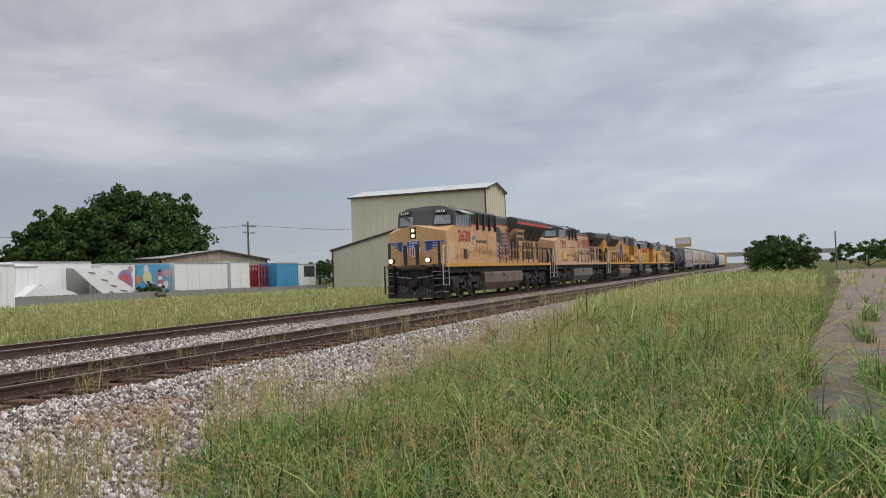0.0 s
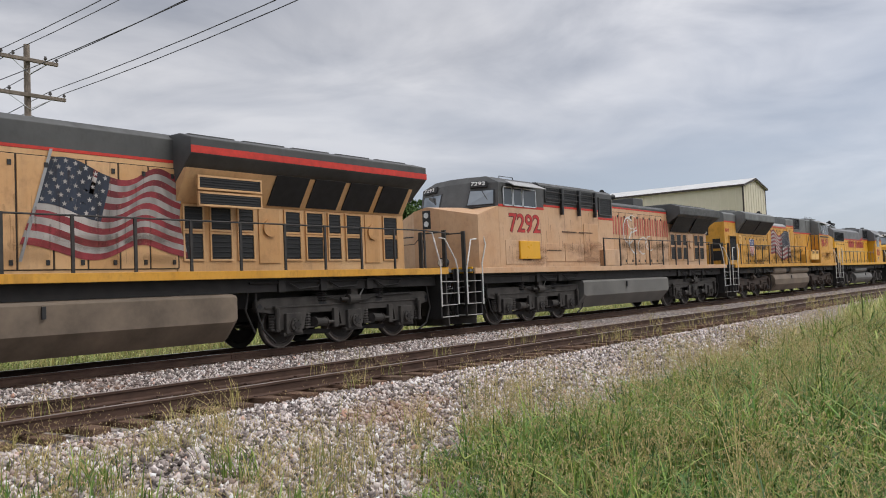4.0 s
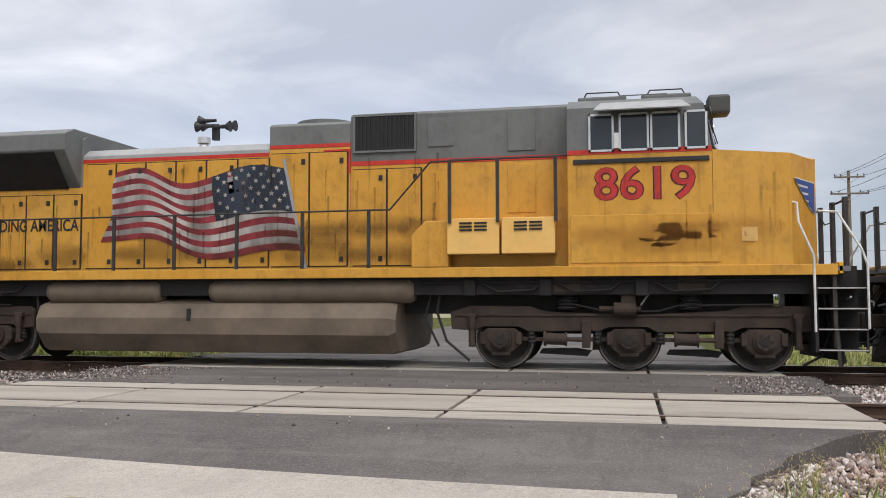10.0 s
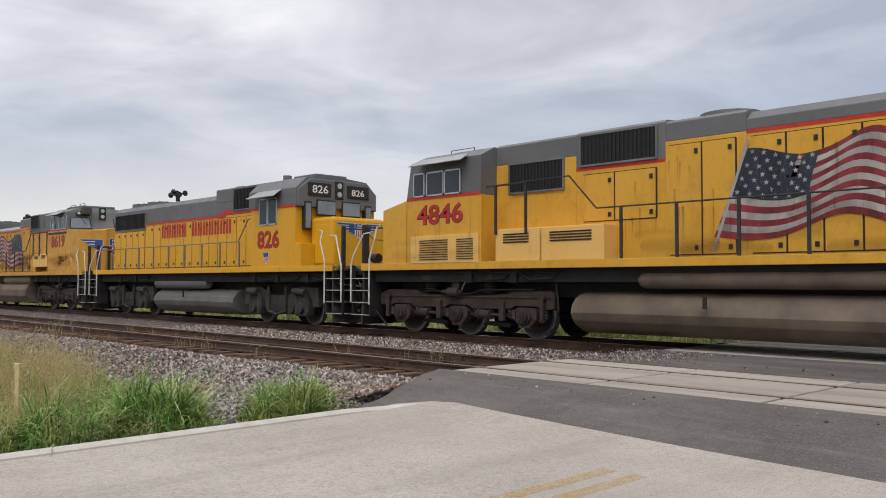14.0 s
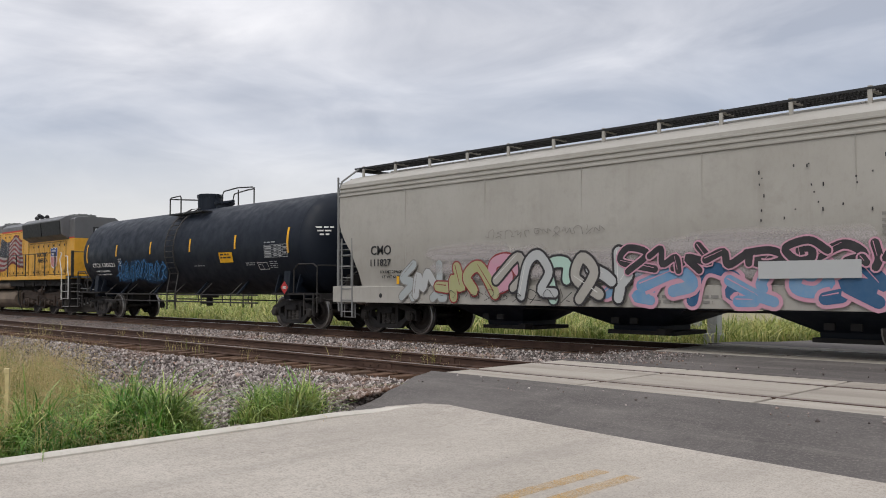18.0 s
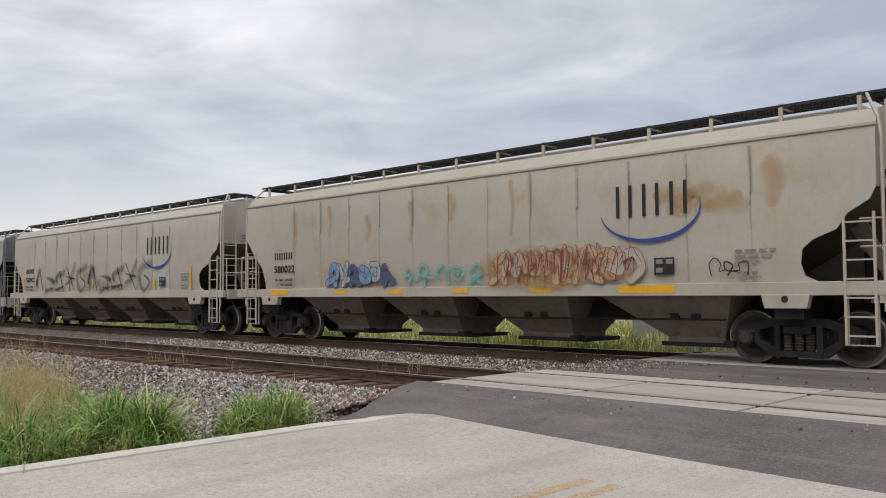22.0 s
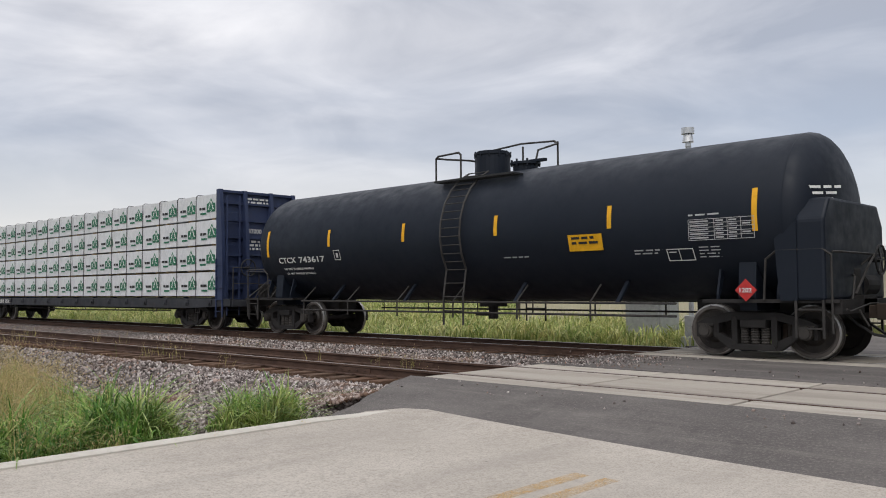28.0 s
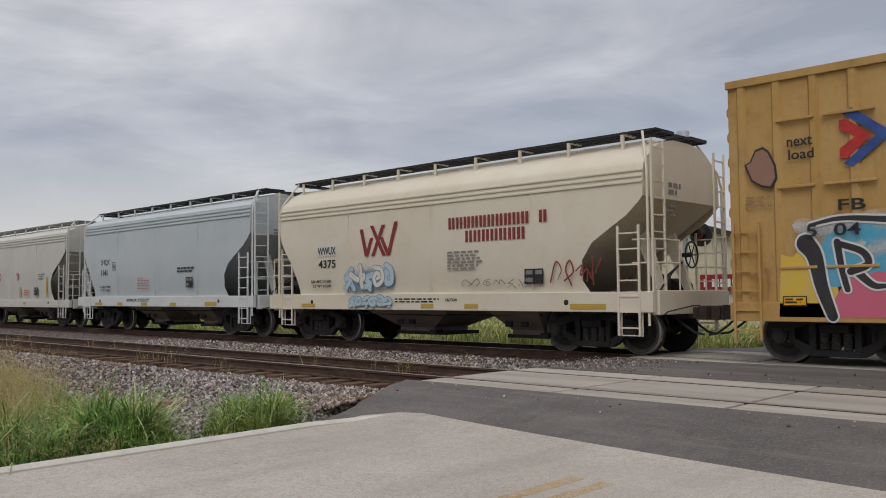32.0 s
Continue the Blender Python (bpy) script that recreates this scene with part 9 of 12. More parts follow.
decal("patch", [rect(0, 1.7, 0, 0.30)], side(12.6, 1.36, -1.692), "paint_grey_pale", car)
decal("notice", [rect(0, 0.5, 0, 0.7)], side(14.85, 1.40, -1.625), "paint_white", car)
small_print([1.4, 1.2], side(10.5, 1.02, -1.605), "paint_grey", car, 0.05, 0.05)
small_print([0.8, 0.75, 0.7, 0.5], side(14.6, 2.35, -1.625), "paint_grey", car, 0.05, 0.05)
reflectors(car, [(15.55, 1.35, 2.25, 0.12), (3.1, 1.3, 1.5, 0.1)], -1.62)
rng = random.Random(5)
decal("rust_speck", [rect(a, a + 0.025, b, b + rng.uniform(0.02, 0.07)) for a, b in [(rng.uniform(0, 3.0), rng.uniform(0, 1.0)) for k in range(34)]], side(12.6, 2.3, -1.632), "paint_black", car)

car, L = hopper(12, "clean off-white covered hopper car with red warning signs", "hopper_white", 1.0, 12.3, 3.86, (0.83, 1.14), [(3.95, 6.7, 4.8, 5.9), (7.9, 9.8, 8.3, 9.3)], (2.2, 11.0), CEN0, CEN1, True, 4.36, board="galvanised_dull", seam_step=2.8)
decal("name_patch", [rect(0, 0.85, 0, 0.3)], side(2.40, 2.18, -1.625), "paint_grey_pale", car)
lettering("RGCX", 0.22, 0.74, side(2.45, 2.22, -1.632), "lettering_black", car)
lettering("9638", 0.2, 0.82, side(2.44, 1.84, -1.622), "lettering_black", car)
for x in (5.2, 7.36):
    decal("sign_ring", [[(0.165 * math.cos(a), 0.165 * math.sin(a)) for a in [2 * math.pi * k / 28 for k in range(28)]]], side(x, 2.18, -1.626), "lettering_red", car)
    decal("sign_face", [[(0.13 * math.cos(a), 0.13 * math.sin(a)) for a in [2 * math.pi * k / 28 for k in range(28)]]], side(x, 2.18, -1.632), "lettering_white", car)
    decal("sign_bar", [[(-0.105, -0.08), (-0.08, -0.105), (0.105, 0.08), (0.08, 0.105)]], side(x, 2.18, -1.638), "lettering_red", car)
    decal("sign_hammer", [[(-0.10, 0.06), (-0.03, 0.13), (0.01, 0.09), (-0.06, 0.02)], [(-0.02, 0.04), (0.01, 0.07), (0.11, -0.08), (0.08, -0.11)]], side(x, 2.18, -1.636), "lettering_black", car)
reflectors(car, [(2.34, 1.3, 2.15, 0.11), (4.9, 1.25, 1.65, 0.11), (7.6, 1.25, 1.7, 0.12), (10.5, 1.25, 2.1, 0.12)], -1.618, "reflector_ochre")
reflectors(car, [(1.95, 0.95, 1.08, 0.35), (8.0, 0.95, 1.05, 0.3)], -1.602, "reflector_ochre")
for x in (4.1, 8.1):
    small_print([0.55, 0.6, 0.5], side(x, 1.52, -1.622), "paint_red", car, 0.05, 0.04)
panel_marks(car, 9.2, 1.35)
small_print([0.65, 0.5, 0.55], side(9.7, 2.2, -1.622), "paint_grey", car, 0.05, 0.04)
decal("stencil_box", [rect(0, 0.28, 0, 0.02), rect(0, 0.28, 0.3, 0.32), rect(0, 0.02, 0, 0.32), rect(0.26, 0.28, 0, 0.32), rect(0.1, 0.18, 0.08, 0.24)], side(4.0, 2.1, -1.622), "lettering_black", car)

car, L = hopper(13, "clean pale blue-grey covered hopper car with a white sill", "hopper_pale_blue", 0.95, 12.3, 3.97, (0.9, 1.25), [(4.1, 6.4, 4.7, 5.8), (7.6, 9.6, 8.1, 9.1)], (2.05, 10.9), CEN0, CEN1, True, 4.47, seam_step=2.8, sill_mat="sill_pale")
lettering("SHQX", 0.23, 0.72, side(2.46, 2.40, -1.622), "lettering_black", car)
lettering("1141", 0.22, 0.50, side(2.48, 2.04, -1.622), "lettering_black", car)
decal("stencil_box", [rect(0, 0.24, 0, 0.02), rect(0, 0.24, 0.28, 0.30), rect(0, 0.02, 0, 0.30), rect(0.22, 0.24, 0, 0.30), rect(0.08, 0.16, 0.08, 0.22)], side(3.4, 2.22, -1.622), "lettering_black", car)
reflectors(car, [(1.95, 0.94, 1.04, 0.6), (3.8, 0.94, 1.04, 0.38), (5.6, 0.94, 1.04, 0.42), (7.6, 0.94, 1.04, 0.4), (9.8, 0.94, 1.06, 0.7)], -1.602, "reflector_ochre")
lettering("CENTER FLOW", 0.10, 0.75, side(4.5, 1.07, -1.602), "lettering_black", car)
small_print([0.85, 0.8], side(5.35, 1.14, -1.602), "lettering_black", car, 0.035, 0.03)
small_print([0.4, 0.85, 0.8, 0.85, 0.8], side(5.35, 1.88, -1.622), "paint_red", car, 0.028, 0.062)
small_print([1.05, 0.95], side(8.1, 2.14, -1.622), "lettering_black", car, 0.06, 0.04)
panel_marks(car, 8.65, 1.55)

car, L = hopper(14, "cream covered hopper car with a dark red zigzag emblem", "hopper_cream", 0.94, 12.6, 3.70, (0.87, 1.27), [(4.2, 7.2, 4.9, 6.1), (8.3, 9.9, 8.6, 9.5)], (2.1, 11.1), CEN0, CEN1, True, 4.45, seam_step=3.0)
decal("name_patch", [rect(0, 0.86, 0, 0.28)], side(2.66, 2.28, -1.624), "paint_white", car)
lettering("WWUX", 0.2, 0.76, side(2.70, 2.32, -1.632), "lettering_black", car)
lettering("4375", 0.21, 0.72, side(2.72, 1.97, -1.622), "lettering_black", car)
vee = []
for a, b in (((0.04, 0.70), (0.24, 0.0)), ((0.44, 0.46), (0.24, 0.0)), ((0.44, 0.77), (0.90, 0.0)), ((0.88, 0.77), (0.48, 0.0)), ((0.80, 0.46), (1.06, 0.0)), ((1.34, 0.82), (1.06, 0.0))):
    vee.append([(a[0] - 0.06, a[1]), (b[0] - 0.06, b[1]), (b[0] + 0.07, b[1]), (a[0] + 0.07, a[1])])
decal("zigzag_emblem", vee, side(4.44, 2.22, -1.628), "paint_maroon", car)
name_bars([10, 1], 0.26, 2.85, side(7.53, 2.74, -1.630), "paint_maroon", car, 0.33)
name_bars([7], 0.26, 1.75, side(8.05, 2.42, -1.630), "paint_maroon", car, 0.33)
small_print([1.0, 0.9, 1.0, 1.1, 0.95, 0.85], side(7.5, 2.18, -1.622), "paint_grey", car, 0.045, 0.03)
cloud_of_paint(car, 3.9, 5.6, 1.4, 1.9, -1.632, "spray_soft_sky", 61, 8, 0.4)
graffiti(car, 3.85, 5.65, 1.32, 1.98, -1.636, ["paint_sky_faint", "hopper_cream"], "paint_sky", 63, 5, 0.022)
graffiti(car, 4.0, 5.6, 0.92, 1.22, -1.636, ["paint_sky_faint"], "paint_sky", 65, 6, 0.018)
graffiti(car, 10.45, 11.7, 1.35, 2.0, -1.63, ["paint_maroon"], "paint_maroon", 66, 4, 0.035, True)
graffiti(car, 7.9, 9.9, 1.35, 1.6, -1.63, ["paint_grey"], "paint_grey", 67, 6, 0.025, True)
reflectors(car, [(1.95, 0.92, 1.02, 0.6), (5.0, 0.92, 1.02, 0.4), (6.6, 0.92, 1.02, 0.42), (8.0, 0.92, 1.02, 0.42), (10.9, 0.92, 1.03, 0.85)], -1.602, "reflector_ochre")
lettering("CAUTION", 0.07, 0.36, side(7.4, 1.08, -1.602), "lettering_black", car)
small_print([1.5, 1.3], side(5.7, 1.12, -1.602), "lettering_black", car, 0.035, 0.03)
panel_marks(car, 9.75, 1.45, w=0.5)


# tank cars
def tank_car(i, label, number, trucks, manway, mark, dirt):
    car, L = start_car("tank_car", label, i)
    cz, r, x0, x1 = 2.55, 1.545, 0.78, L - 0.66
    seg = 56
    prof = [(x0, 0.02)] + [(x0 + 0.62 * (1 - math.cos(a)), r * math.sin(a)) for a in [math.pi / 2 * k / 9 for k in range(1, 10)]]
    xs = [x0 + 0.62 + (x1 - x0 - 1.24) * k / 6 for k in range(1, 6)]
    prof += [(x, r) for x in xs] + [(x1 - (p[0] - x0), p[1]) for p in prof[::-1]]
    bm = B()
    loft(bm, [[(x, rr * math.cos(a), cz + rr * math.sin(a)) for a in [2 * math.pi * k / seg for k in range(seg)]] for x, rr in prof])
    tank = part("tank", bm, "tank_car_black", car, smooth=40)
    for x in xs + [x0 + 0.62, x1 - 0.62]:
        part("weld_seam", cyl(B(), (x - 0.008, 0, cz), (x + 0.008, 0, cz), r + 0.003, seg, cap=False), "tank_car_black", tank, smooth=40)
    mx = manway
    bm = B()
    dx = mx + 0.12
    cyl(bm, (dx, 0, cz + r - 0.15), (dx, 0, 4.56), 0.44, 28)
    cyl(bm, (dx, 0, 4.56), (dx, 0, 4.61), 0.46, 28)
    cyl(bm, (dx, 0, 4.61), (dx, 0, 4.65), 0.40, 28)
    for k in range(12):
        a = 2 * math.pi * k / 12
        cyl(bm, (dx + 0.45 * math.cos(a), 0.45 * math.sin(a), 4.50), (dx + 0.45 * math.cos(a), 0.45 * math.sin(a), 4.64), 0.018, 6)
    part("valve_housing", bm, "tank_car_black", car)
    bm = B()
    cyl(bm, (mx + 1.15, 0, cz + r - 0.1), (mx + 1.15, 0, 4.22), 0.30, 20)
    cyl(bm, (mx + 1.15, 0, 4.22), (mx + 1.15, 0, 4.28), 0.36, 20)
    box(bm, mx + 1.0, mx + 1.75, -0.06, 0.06, 4.26, 4.33, 0.01)
    for k in range(8):
        a = 2 * math.pi * k / 8
        cyl(bm, (mx + 1.15 + 0.33 * math.cos(a), 0.33 * math.sin(a), 4.18), (mx + 1.15 + 0.33 * math.cos(a), 0.33 * math.sin(a), 4.34), 0.025, 6)
    part("manway", bm, "tank_car_black", car)
    # near loop beside the ladder, longer loop on the other flank
    a, b = mx - 0.70, mx + 0.12
    part("platform_rail", tube(B(), [(a, -1.16, 3.86), (a, -1.16, 4.44), (a + 0.07, -1.16, 4.50), (b - 0.07, -1.16, 4.52), (b, -1.16, 4.46), (b, -1.16, 3.86)], 0.026), "handrail_black", car)
    part("platform_rail", tube(B(), [(a, -1.16, 4.46), (a + 0.05, -0.9, 4.46), (a + 0.35, -0.3, 4.46), (a + 0.35, 0.1, 4.46)], 0.024), "handrail_black", car)
    a, b = mx - 1.0, mx + 1.25
    part("platform_rail", tube(B(), [(a, 1.16, 3.86), (a, 1.16, 4.82), (a + 0.1, 1.16, 4.94), (mx + 0.1, 1.16, 5.00), (b - 0.1, 1.16, 4.94), (b, 1.12, 4.86), (b + 0.25, 0.7, 4.76), (b + 0.05, 0.3, 4.60), (b - 0.05, 0.25, 4.12)], 0.026), "handrail_black", car)
    for x in (mx + 0.15, b):
        part("rail_stanchion", tube(B(), [(x, 1.16, 3.86), (x, 1.16, 4.92)], 0.026), "handrail_black", car)
    running_board(car, mx - 0.75, mx + 1.7, -0.80, -1.18, 3.90, "black_paint", "top_platform")
    running_board(car, mx - 1.05, mx + 1.35, 0.80, 1.18, 3.90, "black_paint", "top_platform")
    for s in (-1, 1):
        # curved side ladder
        pts = [(mx - 0.1, s * (r + 0.12) * math.cos(a), cz + (r + 0.10) * math.sin(a)) for a in [math.radians(q) for q in range(68, -31, -14)]]
        pts += [(mx - 0.1, s * 1.55, 1.1), (mx - 0.1, s * 1.55, 0.45)]
        bm = B()
        tube(bm, pts, 0.025)
        tube(bm, [(p[0] + 0.62, p[1], p[2]) for p in pts], 0.025)
        for p, q in zip(pts, pts[1:]):
            c = [(a + b) / 2 for a, b in zip(p, q)]
            for e in (p, c):
                tube(bm, [(e[0], e[1], e[2]), (e[0] + 0.62, e[1], e[2])], 0.015)
        part("side_ladder", bm, "handrail_black", car)
        # low walkway rails
        for z in (0.98, 0.74):
            part("safety_rail", tube(B(), [(trucks[0] + 1.3, s * 1.5, z), (trucks[1] - 1.3, s * 1.5, z)], 0.024), "handrail_black", car)
        x = trucks[0] + 1.4
        while x < trucks[1] - 1.3:
            part("rail_stanchion", tube(B(), [(x, s * 1.1, cz - 1.2), (x, s * 1.5, 1.0), (x, s * 1.5, 0.62)], 0.02), "handrail_black", car)
            x += 1.9
        # end platform, grab irons, steps
        for xe, d in ((0.4, -1), (L - 0.4, 1)):
            bm = B()
            box(bm, xe, xe - d * 2.4, s * 0.95, s * 1.45, 1.0, 1.06)
            part("end_platform", bm, "running_gear", car)
            part("hand_rail", tube(B(), [(xe - d * 1.25, s * 1.46, 1.05), (xe - d * 1.20, s * 1.48, 1.75), (xe - d * 1.0, s * 1.48, 1.9), (xe - d * 0.25, s * 1.48, 1.9), (xe - d * 0.12, s * 1.44, 1.8), (xe - d * 0.12, s * 1.44, 0.5)], 0.022), "handrail_black", car)
            xl = xe - d * 0.25
            ladder(car, min(xl, xl - d * 0.45), max(xl, xl - d * 0.45), s * 1.47, 0.42, 1.05, 2, "handrail_black", "sill_step")
    bm = B()
    cyl(bm, (L / 2, 0, 1.1), (L / 2, 0, 0.85), 0.34, 16)
    cyl(bm, (L / 2, 0, 0.86), (L / 2, 0, 0.55), 0.12, 12)
    box(bm, L / 2 - 0.5, L / 2 - 0.05, -0.1, 0.1, 0.62, 0.70)
    part("bottom_outlet", bm, "running_gear", car)
    for xe, d in ((0.38, -1), (L - 0.38, 1)):
        bm = B()
        box(bm, xe, xe - d * 3.1, -0.33, 0.33, 0.72, 1.12)
        box(bm, xe, xe - d * 0.14, -1.4, 1.4, 0.82, 1.06)
        part("stub_sill", bm, "running_gear", car)
        coupler(car, xe + d * 0.33, d)
        part("uncoupling_lever", tube(B(), [(xe + d * 0.05, -1.35, 0.9), (xe + d * 0.05, -1.2, 0.86), (xe + d * 0.08, -0.3, 0.98), (xe + d * 0.15, -0.1, 0.98)], 0.016), "handrail_black", car)
        part("end_rail", tube(B(), [(xe - d * 0.12, -1.44, 1.85), (xe - d * 0.05, -1.2, 1.85), (xe - d * 0.05, 1.2, 1.85), (xe - d * 0.12, 1.44, 1.85)], 0.02), "handrail_black", car)
        brake_gear(car, xe - d * 0.35, d, 0.95)
    brake_wheel(car, L - 0.35, 0.5, 1.75, 1)
    for xt in trucks:
        bm = B()
        prism(bm, [(-1.36, 1.10), (-1.30, 0.86), (1.30, 0.86), (1.36, 1.10), (1.30, 1.72), (1.1, 1.45), (0.6, 1.1), (0, 1.0), (-0.6, 1.1), (-1.1, 1.45), (-1.30, 1.72)], "x", xt - 0.16, xt + 0.16, 0.01)
        part("saddle", bm, "tank_car_black", car)
        for dx in (-0.55, 0.55):
            bm = B()
            prism(bm, [(-1.36, 1.0), (-1.36, 1.15), (-1.22, 1.62), (-1.12, 1.45)], "x", xt + dx - 0.02, xt + dx + 0.02)
            part("gusset", bm, "tank_car_black", car)
        truck_f(car, xt)
    for x in (trucks[0] + 2.6, trucks[0] + 5.4, trucks[1] - 5.2, trucks[1] - 2.6):
        bm = B()
        prism(bm, [(-1.5, 0.96), (-1.42, 0.96), (-1.0, 1.40), (-1.06, 1.42)], "x", x - 0.04, x + 0.04)
        part("rail_brace", bm, "tank_car_black", car)

    def on(x, z):
        """Writing plane touching the shell at height z."""
        a = math.asin((z - cz) / r)
        return plane((x, -r * math.cos(a), z), (1, 0, 0), (0, math.sin(a), math.cos(a)))

    def strip(x, z0, z1, w):
        bm = B()
        n = 6
        ring = []
        for k in range(n + 1):
            a = math.asin((z0 + (z1 - z0) * k / n - cz) / r)
            ring.append([bm.verts.new((x + q, -(r + 0.008) * math.cos(a), cz + (r + 0.008) * math.sin(a))) for q in (0, w)])
        for p, q in zip(ring, ring[1:]):
            bm.faces.new((p[0], p[1], q[1], q[0]))
        part("reflector", bm, "reflector_yellow", car)
    for x, z0, z1 in ((1.66, 2.25, 3.0), (4.5, 2.45, 2.9), (7.42, 2.45, 2.9), (10.4, 2.45, 2.9), (13.35, 2.45, 2.9), (16.3, 2.25, 3.0)):
        strip(x, z0, z1, 0.10)
    lettering(mark, 0.17, 0.80, on(2.2, 2.05), "lettering_white", car)
    lettering(number, 0.17, 1.15, on(3.15, 2.05), "lettering_white", car)
    lettering("LD LMT 211600LB 96000KG", 0.065, 1.35, on(2.36, 1.86), "lettering_white", car)
    lettering("LT WT 74400LB 33750KG", 0.065, 1.3, on(2.4, 1.73), "lettering_white", car)
    decal("stencil_box", [rect(0, 0.26, 0, 0.02), rect(0, 0.26, 0.26, 0.28), rect(0, 0.02, 0, 0.28), rect(0.24, 0.26, 0, 0.28), rect(0.09, 0.17, 0.07, 0.2)], on(4.75, 2.08), "lettering_white", car, 0.012)
    decal("warning_panel", [rect(0, 0.82, -0.17, 0.17)], on(12.4, 2.2), "reflector_yellow", car, 0.012)
    small_print([0.6, 0.66], on(12.48, 2.27), "lettering_black", car, 0.05, 0.05).location = (0, -0.014, 0)
    table = [rect(0, 1.25, q * 0.075 - 0.33, q * 0.075 - 0.32) for q in range(6)] + [rect(q, q + 0.01, -0.33, 0.055) for q in (0.0, 0.5, 0.75, 1.0, 1.24)]
    table += [rect(0.03 + 0.25 * (c + (c > 0)), 0.03 + 0.25 * (c + (c > 0)) + (0.36 if c == 0 else 0.15), q * 0.075 - 0.30, q * 0.075 - 0.275) for q in range(5) for c in range(4) if c < 3 or q % 2]
    decal("test_table", table, on(15.1, 2.46), "lettering_grey", car, 0.012, "white ruled table of test dates")
    small_print([0.6], on(15.1, 2.58), "lettering_grey", car, 0.03, 0.03)
    small_print([0.4, 0.42, 0.38, 0.42], on(15.25, 2.0), "lettering_grey", car, 0.022, 0.04)
    small_print([0.7], on(10.6, 1.95), "lettering_grey", car, 0.028, 0.03)
    small_print([0.6, 0.5], on(13.9, 1.98), "lettering_grey", car, 0.028, 0.035)
    decal("placard_box", [rect(0, 0.55, 0, 0.02), rect(0, 0.55, 0.24, 0.26), rect(0, 0.02, 0, 0.26), rect(0.53, 0.55, 0, 0.26), rect(0.25, 0.265, 0.02, 0.24), rect(0.05, 0.2, 0.18, 0.2)], on(14.6, 1.78), "lettering_white", car, 0.012)
    if number == "743617":
        for xh, d in ((x1, 1),):
            hs = part("head_shield", prism(B(), [(-1.50, 1.04), (1.50, 1.04), (1.50, 2.40), (1.22, 2.78), (-1.22, 2.78), (-1.50, 2.40)], "x", xh - d * 0.42, xh + d * 0.06, 0.05), "tank_car_black", car, "black half-height shield over the tank end")
            part("shield_flange", prism(B(), [(xh - d * 0.40, 2.40), (xh - d * 0.78, 2.10), (xh - d * 0.70, 1.04), (xh - d * 0.40, 1.04)], "y", -1.50, -1.46), "tank_car_black", hs)
    small_print([0.75, 0.7, 0.6], plane((x1 - 0.42, -1.33, 2.95), (0.72, 0.68, 0), (0, 0, 1)), "lettering_white", car, 0.045, 0.06)
    decal("placard", [[(0.2, 0), (0.4, 0.2), (0.2, 0.4), (0, 0.2)]], side(15.95, 1.02, -1.5), "lettering_red", car, 0.01, "red diamond hazard placard")
    lettering("1202", 0.08, 0.22, side(16.04, 1.18, -1.516), "lettering_white", car)
    return car, on


tank_car(11, "clean black tank car with yellow reflector strips and white lettering", "743617", (2.0, 16.1), 8.95, "CTCX", 0)
car, on = tank_car(5, "black tank car with faint blue spray paint on its shell", "130621", (2.2, 16.0), 8.95, "CTCX", 0)
graffiti(car, 4.7, 8.9, 1.5, 2.3, -1.56, ["paint_slate"], "spray_soft_slate", 71, 8, 0.13, True)
graffiti(car, 5.0, 8.7, 1.45, 2.25, -1.566, ["paint_slate"], "spray_soft_slate", 73, 9, 0.09, True)
cloud_of_paint(car, 4.8, 8.8, 1.6, 2.2, -1.556, "spray_soft_slate", 11, 12, 0.4)


